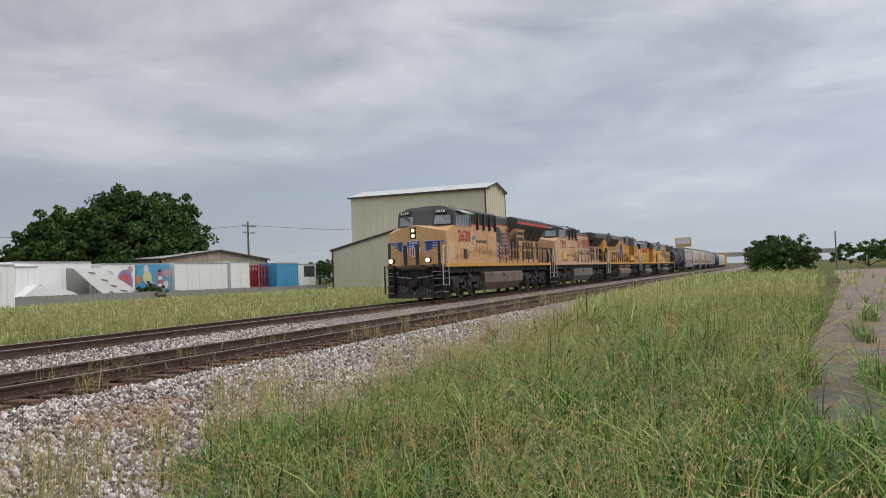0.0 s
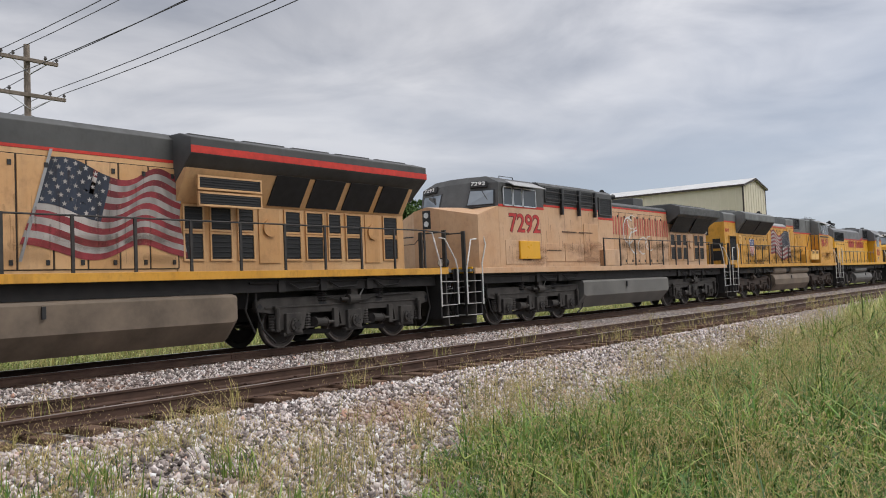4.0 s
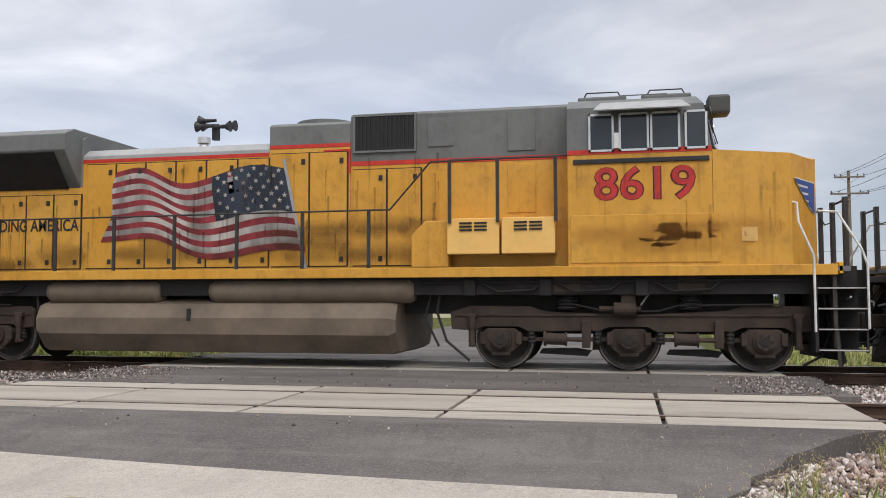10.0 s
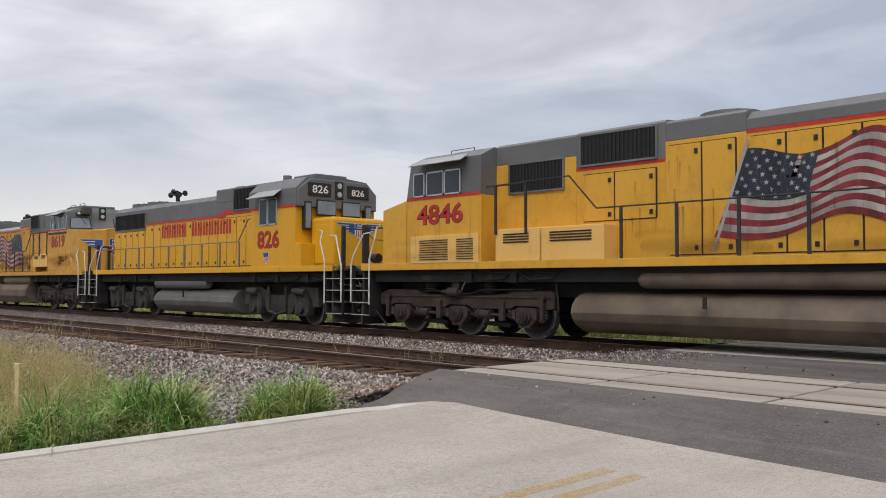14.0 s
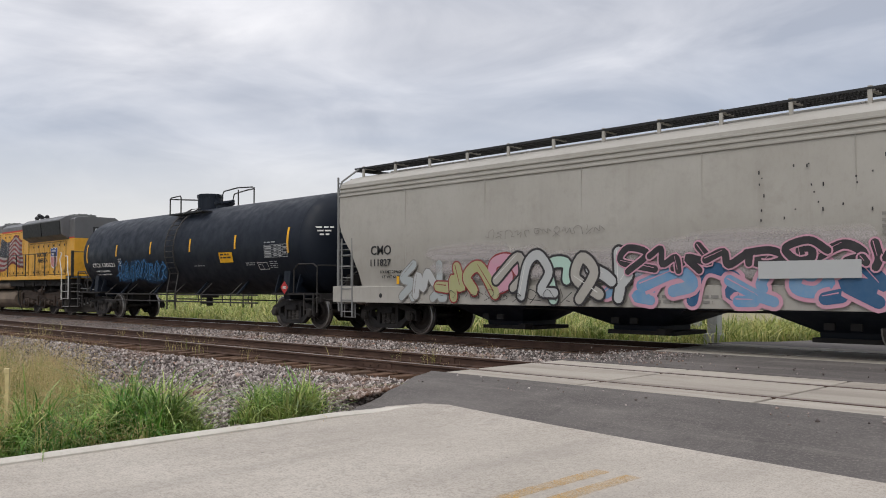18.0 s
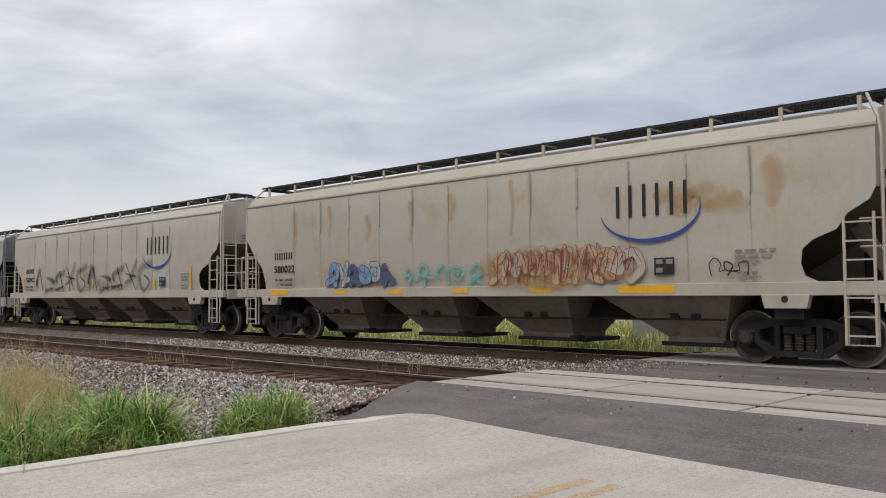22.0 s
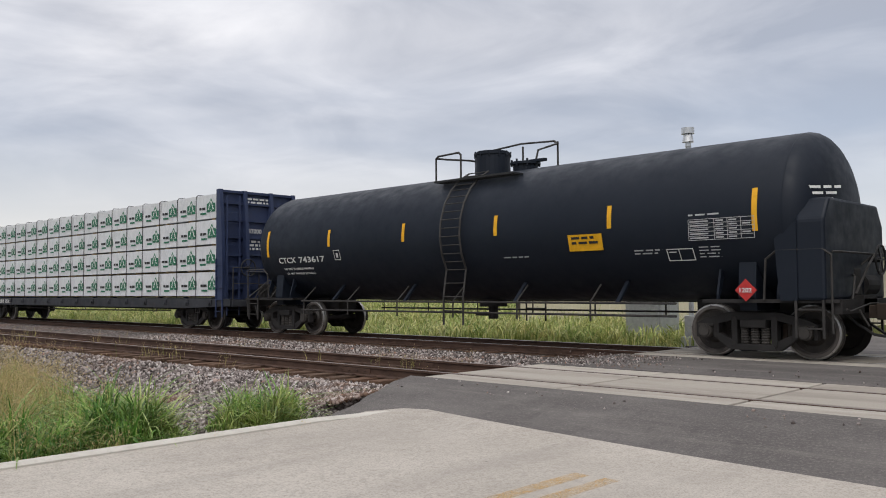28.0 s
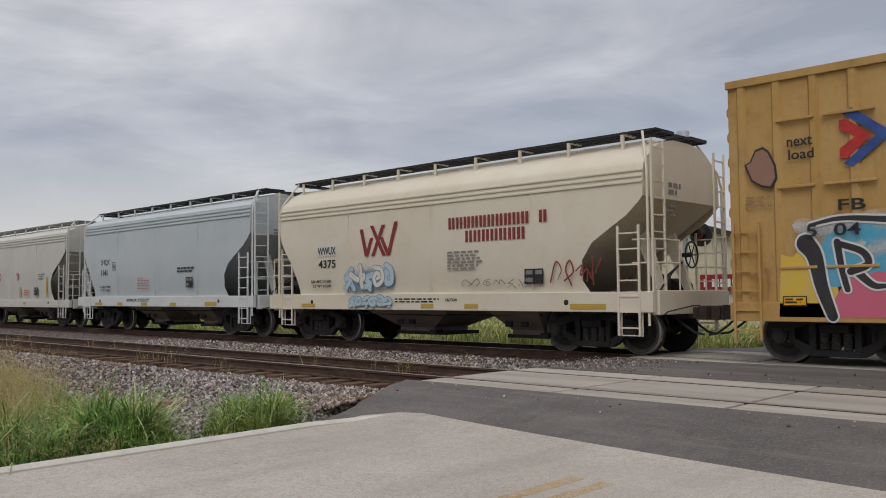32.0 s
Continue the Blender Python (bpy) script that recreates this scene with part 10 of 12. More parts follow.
# loaded centre-beam flat car
def centerbeam(i):
    car, L = start_car("centerbeam_flat_car", "dark blue centre-beam flat car with high ribbed end bulkheads", i)
    bm = B()
    for s in (-1, 1):
        prism(bm, [(0.45, 0.80), (3.0, 0.72), (4.6, 0.72), (L - 4.6, 0.72), (L - 3.0, 0.72), (L - 0.45, 0.80), (L - 0.45, 1.03), (0.45, 1.03)], "y", s * 1.36, s * 1.46, 0.01)
    part("side_sill", bm, "sill_black", car)
    bm = B()
    box(bm, 0.45, L - 0.45, -1.36, 1.36, 0.92, 1.0)
    part("deck", bm, "running_gear", car)
    bm = B()
    box(bm, 0.5, L - 0.5, -0.33, 0.33, 0.62, 0.95)
    part("centre_sill", bm, "running_gear", car)
    for k in range(16):
        x = 1.6 + k * (L - 3.2) / 15
        bm = B()
        box(bm, x - 0.05, x + 0.05, -1.38, 1.38, 0.74, 0.92)
        part("cross_bearer", bm, "running_gear", car)
        bm = B()
        box(bm, x - 0.10, x + 0.10, -1.50, -1.44, 0.82, 1.0, 0.01)
        cyl(bm, (x, -1.54, 0.88), (x, -1.46, 0.88), 0.05, 8)
        part("cable_winch", bm, "sill_black", car)
        if k % 2 == 0:
            part("sill_loop", tube(B(), [(x + 0.5, -1.42, 0.78), (x + 0.5, -1.44, 0.58), (x + 0.75, -1.44, 0.58), (x + 0.75, -1.42, 0.78)], 0.014), "handrail_black", car)
    # the middle beam with its top chord
    bm = B()
    box(bm, 1.2, L - 1.2, -0.28, 0.28, 4.36, 4.46, 0.01)
    part("top_chord", bm, "centerbeam_blue", car)
    for k in range(12):
        x = 1.9 + k * (L - 3.8) / 11
        bm = B()
        box(bm, x - 0.06, x + 0.06, -0.07, 0.07, 0.98, 4.38)
        part("beam_post", bm, "centerbeam_blue", car)
    for xw, d in ((1.28, -1), (L - 1.28, 1)):
        bm = B()
        box(bm, xw, xw + d * 0.07, -1.46, 1.46, 0.98, 4.52, 0.01)
        bh = part("bulkhead", bm, "centerbeam_blue", car)
        for y in (-1.40, -0.5, 0.5, 1.40):
            bm = B()
            prism(bm, [(xw + d * 0.06, 0.98), (xw + d * 0.42, 0.98), (xw + d * 0.34, 3.0), (xw + d * 0.20, 4.52), (xw + d * 0.06, 4.52)], "y", y - 0.06, y + 0.06)
            part("bulkhead_post", bm, "centerbeam_blue", bh)
        for z in (1.35, 1.9, 2.45, 3.0, 3.55, 4.1, 4.46):
            bm = B()
            box(bm, xw + d * 0.065, xw + d * 0.16, -1.38, 1.38, z - 0.035, z + 0.035)
            part("bulkhead_rib", bm, "centerbeam_blue", bh)
        ladder_y(car, xw + d * 0.40, -1.30, -0.85, 0.5, 4.3, 11, "centerbeam_blue")
        ladder(car, min(xw + d * 0.42, xw + d * 0.05), max(xw + d * 0.42, xw + d * 0.05), -1.48, 0.45, 2.3, 5, "centerbeam_blue", "side_ladder")
        xe = xw + d * 0.88
        bm = B()
        box(bm, xw + d * 0.1, xe, -1.4, 1.4, 0.78, 0.98, 0.01)
        part("end_platform", bm, "sill_black", car)
        coupler(car, xe + d * 0.36, d)
        brake_gear(car, xe - d * 0.3, d, 0.85)
        for z in (1.5, 2.0):
            part("end_rail", tube(B(), [(xe - d * 0.05, -1.35, 0.98), (xe - d * 0.05, -1.35, z), (xe - d * 0.05, -0.4, z), (xe - d * 0.05, -0.4, 0.98)], 0.018), "handrail_black", car)
        lettering("737000", 0.15, 0.6, plane((xw + d * 0.09, -d * 0.42, 3.15), (0, d, 0), (0, 0, 1)), "lettering_white", car)
        small_print([0.62, 0.55, 0.6], plane((xw + d * 0.09, -d * 0.42, 2.85), (0, d, 0), (0, 0, 1)), "lettering_white", car, 0.07, 0.05)
        small_print([0.9, 0.9], plane((xw + d * 0.10, -d * 0.42, 4.25), (0, d, 0), (0, 0, 1)), "lettering_white", car, 0.06, 0.05)
    brake_wheel(car, L - 0.6, -0.7, 2.0, 1)
    for xt in (3.25, 21.5):
        bm = B()
        box(bm, xt - 0.25, xt + 0.25, -1.36, 1.36, 0.74, 0.93)
        part("body_bolster", bm, "running_gear", car)
        truck_f(car, xt)
    part("train_line", tube(B(), [(4.8, -1.1, 0.62), (L / 2, -1.1, 0.55), (L - 4.8, -1.1, 0.62)], 0.024), "running_gear", car)
    name_bars([4], 0.16, 0.75, side(4.3, 0.80, -1.462), "lettering_white", car)
    lettering("737000", 0.15, 0.8, side(5.2, 0.80, -1.462), "lettering_white", car)
    lettering("JACK", 0.055, 0.22, side(2.85, 0.90, -1.462), "lettering_white", car)
    lettering("HERE", 0.055, 0.22, side(2.85, 0.80, -1.462), "lettering_white", car)
    lettering("EMPTY LOAD", 0.055, 0.55, side(3.25, 0.90, -1.462), "lettering_white", car)
    lettering("3/8 ADJ. BLOCK", 0.05, 0.6, side(3.22, 0.80, -1.462), "lettering_white", car)
    decal("reflector", [rect(0, 0.16, 0, 0.12)], side(1.5, 0.83, -1.462), "lettering_red", car)
    decal("reflector", [rect(0, 0.3, 0, 0.16)], side(2.2, 0.82, -1.462), "paint_orange", car)
    # tie-down cables over the load
    for k in range(18):
        x = 1.32 + (k + 0.5) * 22.2 / 18 + 0.6
        if x < L - 1.4:
            part("tie_down_cable", tube(B(), [(x, -1.45, 0.9), (x, -1.428, 1.1), (x, -1.425, 4.36), (x, -1.36, 4.43), (x, -0.2, 4.46)], 0.012, 5), "wire_black", car)
    # wrapped lumber, four layers of five bundles a side
    rng = random.Random(3)
    zl = [1.10, 1.94, 2.77, 3.60]
    for s in (-1, 1):
        for lay, z in enumerate(zl):
            for c in range(6):
                x = 1.40 + c * 3.70
                ln, h = 3.66, 0.79
                b = thing("lumber_bundle", "white plastic-wrapped bundle of lumber with green emblems", "lumber", "wrapped lumber bundles on the flat car", at=(OFFS[i] + x, MAIN_Y, 0))
                TRAIN.append((b, OFFS[i] + x))
                j = rng.uniform(-0.02, 0.012)
                ya, yb = s * (1.405 + j), s * 0.10
                bm = B()
                nx, nz = 22, 6
                # front sheet with soft wrinkles
                vs = [[bm.verts.new((ln * p / nx, ya + s * 0.026 * noise.noise((x + ln * p / nx * 2.9, z * 3 + q * 0.9, s * 7.0)) * (1 if 0 < q < nz else 0.3), z + 0.015 + (h - 0.02) * q / nz)) for p in range(nx + 1)] for q in range(nz + 1)]
                back = [[bm.verts.new((ln * p, yb, z + 0.015 + (h - 0.02) * q)) for p in (0, 1)] for q in (0, 1)]
                for q in range(nz):
                    for p in range(nx):
                        bm.faces.new((vs[q][p], vs[q][p + 1], vs[q + 1][p + 1], vs[q + 1][p]))
                bm.faces.new(vs[nz] + [back[1][1], back[1][0]])
                bm.faces.new(vs[0] + [back[0][1], back[0][0]])
                bm.faces.new([back[0][0], back[0][1], back[1][1], back[1][0]])
                bm.faces.new([r_[0] for r_ in vs] + [back[1][0], back[0][0]])
                bm.faces.new([r_[-1] for r_ in vs] + [back[1][1], back[0][1]])
                part("wrapper", bm, "lumber_wrap", b, smooth=50)
                for q in (0.3, 1.8, 3.3):
                    part("spacer", box(B(), q, q + 0.09, ya - s * 0.03, yb, z - 0.03, z + 0.015), "lumber_raw", b)
                if s == -1:
                    for k in range(3):
                        u = 0.06 + k * 1.233 + (0.0 if lay % 2 else 0.08)
                        m = side(u, z, ya - 0.012)
                        o = lambda pts: [(0.50 + p[0] * 0.46, 0.22 + p[1] * 0.46) for p in pts]
                        house = [(0, 0), (1.12, 0), (1.12, 0.60), (0.80, 0.66), (0.56, 1.0), (0.32, 0.66), (0, 0.60)]
                        decal("house_emblem", [o(house)], m, "wrap_green", b)
                        half = ((0.06, 0.0), (0.06, 0.16), (0.40, 0.16), (0.20, 0.36), (0.30, 0.36), (0.12, 0.54), (0.18, 0.54), (0.0, 0.80))
                        for nm, kx, kz, up, mt, lift in (("tree_edge", 1.12, 1.06, 0.0, "lettering_white", 0.006), ("tree_emblem", 0.72, 0.84, 0.05, "wrap_green", 0.009)):
                            decal(nm, [o([(0.56 + kx * q[0], up + kz * q[1]) for q in half] + [(0.56 - kx * q[0], up + kz * q[1]) for q in half[-2::-1]])], m, mt, b, lift)
                        for a, c in ((0.06, 0.20), (0.23, 0.44)):
                            decal("name_bar", [rect(a, c, 0.31, 0.39)], side(u - 0.02, z, ya - 0.012), "lettering_black", b)
                        decal("green_tab", [rect(0.10, 0.46, 0.16, 0.22)], side(u, z, ya - 0.012), "wrap_green", b)
    return car


centerbeam(10)


# boxcar
def boxcar(i):
    car, L = start_car("boxcar", "faded yellow ribbed boxcar with spray paint along its base", i)
    x0, x1, z0, z1 = 1.1, L - 1.1, 0.98, 4.98
    bm = B()
    prism(bm, [(-1.5, z0), (1.5, z0), (1.5, z1 - 0.12), (1.42, z1), (0.7, z1 + 0.13), (0, z1 + 0.16), (-0.7, z1 + 0.13), (-1.42, z1), (-1.5, z1 - 0.12)], "x", x0, x1, 0.015)
    part("body", bm, "boxcar_yellow", car)
    for s in (-1, 1):
        bm = B()
        box(bm, x0 - 0.02, x1 + 0.02, s * 1.50, s * 1.56, 0.74, 1.06, 0.01)
        part("side_sill", bm, "boxcar_yellow", car)
        bm = B()
        box(bm, x0 - 0.02, x1 + 0.02, s * 1.49, s * 1.56, z1 - 0.14, z1, 0.01)
        part("top_chord", bm, "boxcar_yellow", car)
        x = x0 + 0.25
        while x < x1 - 0.2:
            if not 7.2 < x < 11.3:
                bm = B()
                prism(bm, [(x - 0.09, s * 1.498), (x - 0.05, s * 1.545), (x + 0.05, s * 1.545), (x + 0.09, s * 1.498)], "z", 1.06, z1 - 0.14)
                part("side_post", bm, "boxcar_yellow", car)
            x += 0.62
        bm = B()
        box(bm, 7.4, 11.0, s * 1.50, s * 1.60, 1.05, z1 - 0.2, 0.02)
        dr = part("sliding_door", bm, "boxcar_yellow", car)
        for z in (1.6, 2.4, 3.2, 4.0):
            bm = B()
            box(bm, 7.5, 10.9, s * 1.60, s * 1.63, z - 0.04, z + 0.04, 0.01)
            part("door_rib", bm, "boxcar_yellow", dr)
    for xw, d in ((x0, -1), (x1, 1)):
        for k in range(8):
            z = 1.3 + 0.45 * k
            bm = B()
            prism(bm, [(xw, z - 0.16), (xw + d * 0.07, z - 0.05), (xw + d * 0.07, z + 0.05), (xw, z + 0.16)], "y", -1.4, 1.4)
            part("end_corrugation", bm, "boxcar_yellow", car)
        ladder_y(car, xw + d * 0.12, -d * 1.0, -d * 1.46, 0.5, 4.6, 11, "boxcar_yellow")
        xl = xw - d * 0.08
        ladder(car, min(xl, xl - d * 0.46), max(xl, xl - d * 0.46), -1.58, 0.42, 2.45, 6, "boxcar_yellow", "side_ladder")
        xe = xw + d * 0.75
        bm = B()
        box(bm, xw, xe, -0.33, 0.33, 0.72, 1.0)
        part("draft_sill", bm, "running_gear", car)
        coupler(car, xe + d * 0.34, d)
    bm = B()
    box(bm, x0, x1, -1.3, 1.3, 0.85, 0.98)
    part("underframe", bm, "running_gear", car)
    for xt in (2.68, L - 2.68):
        truck_f(car, xt)
    y = -1.548
    lettering("next", 0.15, 0.42, side(2.15, 3.68, y), "lettering_black", car)
    lettering("load", 0.17, 0.42, side(2.17, 3.46, y), "lettering_black", car)
    decal("chevron_red", [[(0, 0.30), (0.12, 0.30), (0.50, 0.0), (0.12, -0.33), (0.0, -0.33), (0.0, -0.17), (0.24, 0.0), (0.0, 0.15)]], side(3.0, 3.72, y), "lettering_red", car)
    decal("chevron_blue", [[(0.05, 0.40), (0.20, 0.48), (0.80, 0.0), (0.20, -0.48), (0.05, -0.42), (0.57, 0.0)]], side(3.0, 3.72, y), "lettering_blue", car)
    face = [(0.0, 0.48), (0.10, 0.52), (0.20, 0.72), (0.34, 0.76), (0.44, 0.68), (0.56, 0.42), (0.58, 0.18), (0.48, 0.02), (0.30, 0.06), (0.12, 0.18)]
    decal("spray_ground", [face], side(1.40, 2.98, y - 0.006), "paint_black", car)
    decal("spray_ground", [[(0.29 + (a - 0.29) * 0.86, 0.39 + (b - 0.39) * 0.88) for a, b in face]], side(1.40, 2.98, y - 0.012), "paint_tan_rose", car)
    small_print([0.42, 0.30, 0.46], side(1.42, 2.86, y), "paint_rust", car, 0.03, 0.05)
    for xa, xb in ((1.98, 2.60), (2.74, 3.55)):
        for z in (4.12, 2.98, 1.62):
            part("panel_rib", box(B(), xa, xb, y - 0.035, y + 0.02, z, z + 0.05, 0.01), "boxcar_yellow", car)
    decal("notice_frame", [rect(0, 0.40, 0, 0.17)], side(2.02, 1.0, y - 0.03), "lettering_black", car)
    decal("notice", [rect(0.02, 0.38, 0.02, 0.15)], side(2.02, 1.0, y - 0.036), "reflector_yellow", car)
    small_print([0.30, 0.26], side(2.06, 1.105, y - 0.044), "lettering_black", car, 0.025, 0.025)
    lettering("FB", 0.18, 0.42, side(2.95, 2.55, y), "lettering_black", car)
    lettering("5  04", 0.2, 0.85, side(2.45, 2.14, y - 0.06), "lettering_black", car)
    # bright sprayed fields with angular dark strokes over them
    cloud_of_paint(car, 2.2, 3.9, 1.95, 2.35, y - 0.006, "spray_soft_white", 80, 9, 0.9)
    decal("spray_ground", [[(0.0, 0.0), (1.0, 0.0), (0.95, 0.6), (0.80, 1.05), (0.45, 1.25), (0.25, 1.0), (0.05, 1.05)]], side(1.95, 0.82, y - 0.008), "paint_lemon_deep", car)
    decal("spray_ground", [[(0.0, 0.0), (1.25, 0.0), (1.25, 0.9), (0.7, 1.0), (0.1, 0.85), (-0.1, 0.4)]], side(2.65, 1.32, y - 0.010), "paint_cyan", car)
    decal("spray_ground", [[(0.0, 0.0), (1.15, 0.0), (1.15, 0.62), (0.75, 0.74), (0.25, 0.60), (0.08, 0.3)]], side(2.78, 0.82, y - 0.013), "paint_red_pink", car)
    m = side(2.2, 0.82, y - 0.016)
    full = (1.0, 1.0)
    strokes = [([(0.22, 1.22), (0.36, 1.0), (0.46, 0.5), (0.62, 0.02)], 0.30, 0.16), ([(0.72, 1.22), (0.78, 0.8), (0.86, 0.45)], 0.11, 0.09), ([(0.78, 1.18), (1.10, 1.05), (1.18, 0.85), (0.92, 0.74)], 0.10, 0.12), ([(1.0, 0.74), (1.24, 0.52), (1.42, 0.50)], 0.13, 0.07), ([(0.30, 1.52), (0.8, 1.60), (1.5, 1.54)], 0.05, 0.10)]
    ribbons("spray_edge", [(p, a + 0.07, b + 0.06, full) for p, a, b in strokes], m, "paint_white", car, 0.003)
    for p, a, b in strokes:
        ribbons("spray_stroke", [(p, a, b, full)], m, "paint_black", car, 0.007)
    for x, lo, hi in ((2.05, 1.05, 1.7), (1.62, 1.3, 2.2), (1.75, 1.1, 1.6)):
        ribbons("rust_run", [([(x, hi), (x + 0.02, (lo + hi) / 2), (x, lo)], 0.12, 0.05, (0.6, 0.3))], side(0, 0, y - 0.004), "spray_soft_brown", car)
    return car


boxcar(15)

# ---- beyond the tracks ----


def metal_building(name, label, x0, x1, y0, y1, eave, ridge, along, wall, roof, trim, base=-0.45, rib=0.9, doors_at=()):
    """Gabled metal shed; along: the axis of its ridge."""
    b = thing(name, label, "building")
    if along == "y":
        xm = (x0 + x1) / 2
        gable = [(x0, base), (x1, base), (x1, eave), (xm, ridge), (x0, eave)]
        part("wall", prism(B(), gable, "y", y0, y1), wall, b)
        for s, xa in ((-1, x0), (1, x1)):
            bm = B()
            prism(bm, [(xa + s * 0.3, eave - 0.08), (xm, ridge + 0.02), (xm, ridge + 0.16), (xa + s * 0.3, eave + 0.06)], "y", y0 - 0.25, y1 + 0.25)
            part("roof", bm, roof, b)
            bm = B()
            prism(bm, [(xa + s * 0.32, eave - 0.16), (xm, ridge - 0.06), (xm, ridge + 0.14), (xa + s * 0.32, eave + 0.04)], "y", y0 - 0.30, y0 - 0.26)
            part("rake_trim", bm, trim, b)
            bm = B()
            box(bm, xa - 0.07, xa + 0.07, y0 - 0.05, y0 + 0.1, base, eave)
            part("corner_trim", bm, trim, b)
            bm = B()
            box(bm, xa + s * 0.30, xa + s * 0.42, y0 - 0.25, y1 + 0.25, eave - 0.16, eave + 0.05)
            part("gutter", bm, trim, b)
            y = y0 + rib
            while y < y1:
                part("wall_rib", box(B(), xa - 0.03, xa + 0.03, y - 0.05, y + 0.05, base, eave - 0.05), wall, b)
                y += rib
        x = x0 + rib
        while x < x1:
            part("wall_rib", box(B(), x - 0.05, x + 0.05, y0 - 0.03, y0 + 0.02, base, eave + (ridge - eave) * (1 - abs(x - xm) / (x1 - xm)) - 0.1), wall, b)
            x += rib
    else:
        ym = (y0 + y1) / 2
        part("wall", prism(B(), [(y0, base), (y1, base), (y1, eave), (ym, ridge), (y0, eave)], "x", x0, x1), wall, b)
        for s, ya in ((-1, y0), (1, y1)):
            bm = B()
            prism(bm, [(ya + s * 0.3, eave - 0.08), (ym, ridge + 0.02), (ym, ridge + 0.14), (ya + s * 0.3, eave + 0.05)], "x", x0 - 0.3, x1 + 0.3)
            part("roof", bm, roof, b)
            part("fascia", box(B(), x0 - 0.3, x1 + 0.3, ya + s * 0.30, ya + s * 0.36, eave - 0.2, eave + 0.04), trim, b)
        x = x0 + rib
        while x < x1:
            part("wall_rib", box(B(), x - 0.05, x + 0.05, y0 - 0.03, y0 + 0.02, base, eave - 0.05), wall, b)
            x += rib
    for a, c, z in doors_at:
        part("door", box(B(), a, c, y0 - 0.06, y0 + 0.02, base, z), trim, b)
    return b


metal_building("warehouse", "tall beige metal warehouse with brown trim and a low gable", 96.4, 104.4, 31, 48.9, 11.3, 12.2, "y", "metal_siding_beige", "metal_roof", "trim_brown")
metal_building("storage_shed", "long low tan shed with a pale metal roof", 73.6, 94.0, 60, 77, 4.05, 5.0, "y", "shed_tan", "metal_roof", "trim_brown")
metal_building("metal_hall", "cream metal hall with a low gable behind tall grass", -23, -11.5, 28.5, 42, 2.72, 4.42, "y", "metal_siding_beige", "metal_roof", "trim_brown", rib=0.45, doors_at=((-16.9, -15.9, 1.8),))
metal_building("roadside_store", "low far building with a brown roof edge and pale walls", -34, -14, 80, 92, 3.9, 4.6, "x", "trailer_white", "shed_tan", "trim_brown", rib=2.0, doors_at=((-25, -23.4, 2.0),))
metal_building("long_store", "long cream building with a dark roof edge across the road", -15, 7, 62, 75, 5.15, 5.7, "x", "metal_siding_beige", "shed_tan", "trim_brown", rib=1.5, doors_at=((-4.5, -2.5, 2.4), (1.0, 2.2, 2.0)))
lean = thing("lean_to", "low beige metal lean-to whose roof climbs towards the warehouse", "building")
part("wall", prism(B(), [(38.0, -0.45), (50.8, -0.45), (50.8, 4.75), (38.0, 7.8)], "x", 94.6, 96.3), "metal_siding_beige", lean)
part("roof", prism(B(), [(37.9, 7.84), (51.0, 4.72), (51.0, 4.86), (37.9, 7.98)], "x", 94.45, 96.3), "metal_roof", lean)
part("rake_trim", prism(B(), [(37.9, 7.68), (51.05, 4.56), (51.05, 4.80), (37.9, 7.92)], "x", 94.38, 94.44), "trim_brown", lean)
part("corner_trim", box(B(), 94.52, 94.66, 50.7, 50.86, -0.45, 4.7), "trim_brown", lean)
for k in range(13):
    y = 38.6 + 0.95 * k
    part("wall_rib", box(B(), 94.56, 94.62, y - 0.04, y + 0.04, -0.45, 7.75 - 0.238 * (y - 38.0)), "metal_siding_beige", lean)


def trailer(name, label, x0, x1, y0, y1, z0, z1, mat, category="trailer", ribs=0.6, wheels=True, door=False):
    t = thing(name, label, category)
    part("box_body", box(B(), x0, x1, y0, y1, z0, z1, 0.03), mat, t)
    part("roof_rail", box(B(), x0 - 0.02, x1 + 0.02, y0 - 0.03, y0 + 0.04, z1 - 0.12, z1 + 0.02), "galvanised", t)
    part("bottom_rail", box(B(), x0 - 0.02, x1 + 0.02, y0 - 0.03, y0 + 0.04, z0 - 0.05, z0 + 0.12), "galvanised", t)
    x = x0 + ribs
    while x < x1 - 0.1:
        part("side_rib", box(B(), x - 0.035, x + 0.035, y0 - 0.025, y0 + 0.01, z0 + 0.12, z1 - 0.12), mat, t)
        x += ribs
    if wheels:
        for x in (x0 + 1.2, x1 - 2.6, x1 - 1.4):
            bm = B()
            cyl(bm, (x, y0 + 0.1, 0.05), (x, y0 + 0.45, 0.05), 0.5, 16)
            part("wheel", bm, "black_paint", t)
        bm = B()
        box(bm, x0 + 0.5, x1 - 0.5, y0 + 0.7, y1 - 0.7, z0 - 0.3, z0 - 0.05)
        for x in (x0 + 1.2, x1 - 2.6, x1 - 1.4):
            box(bm, x - 0.06, x + 0.06, y0 + 0.3, y1 - 0.3, -0.05, z0 - 0.1)
        part("chassis", bm, "running_gear", t)
    return t


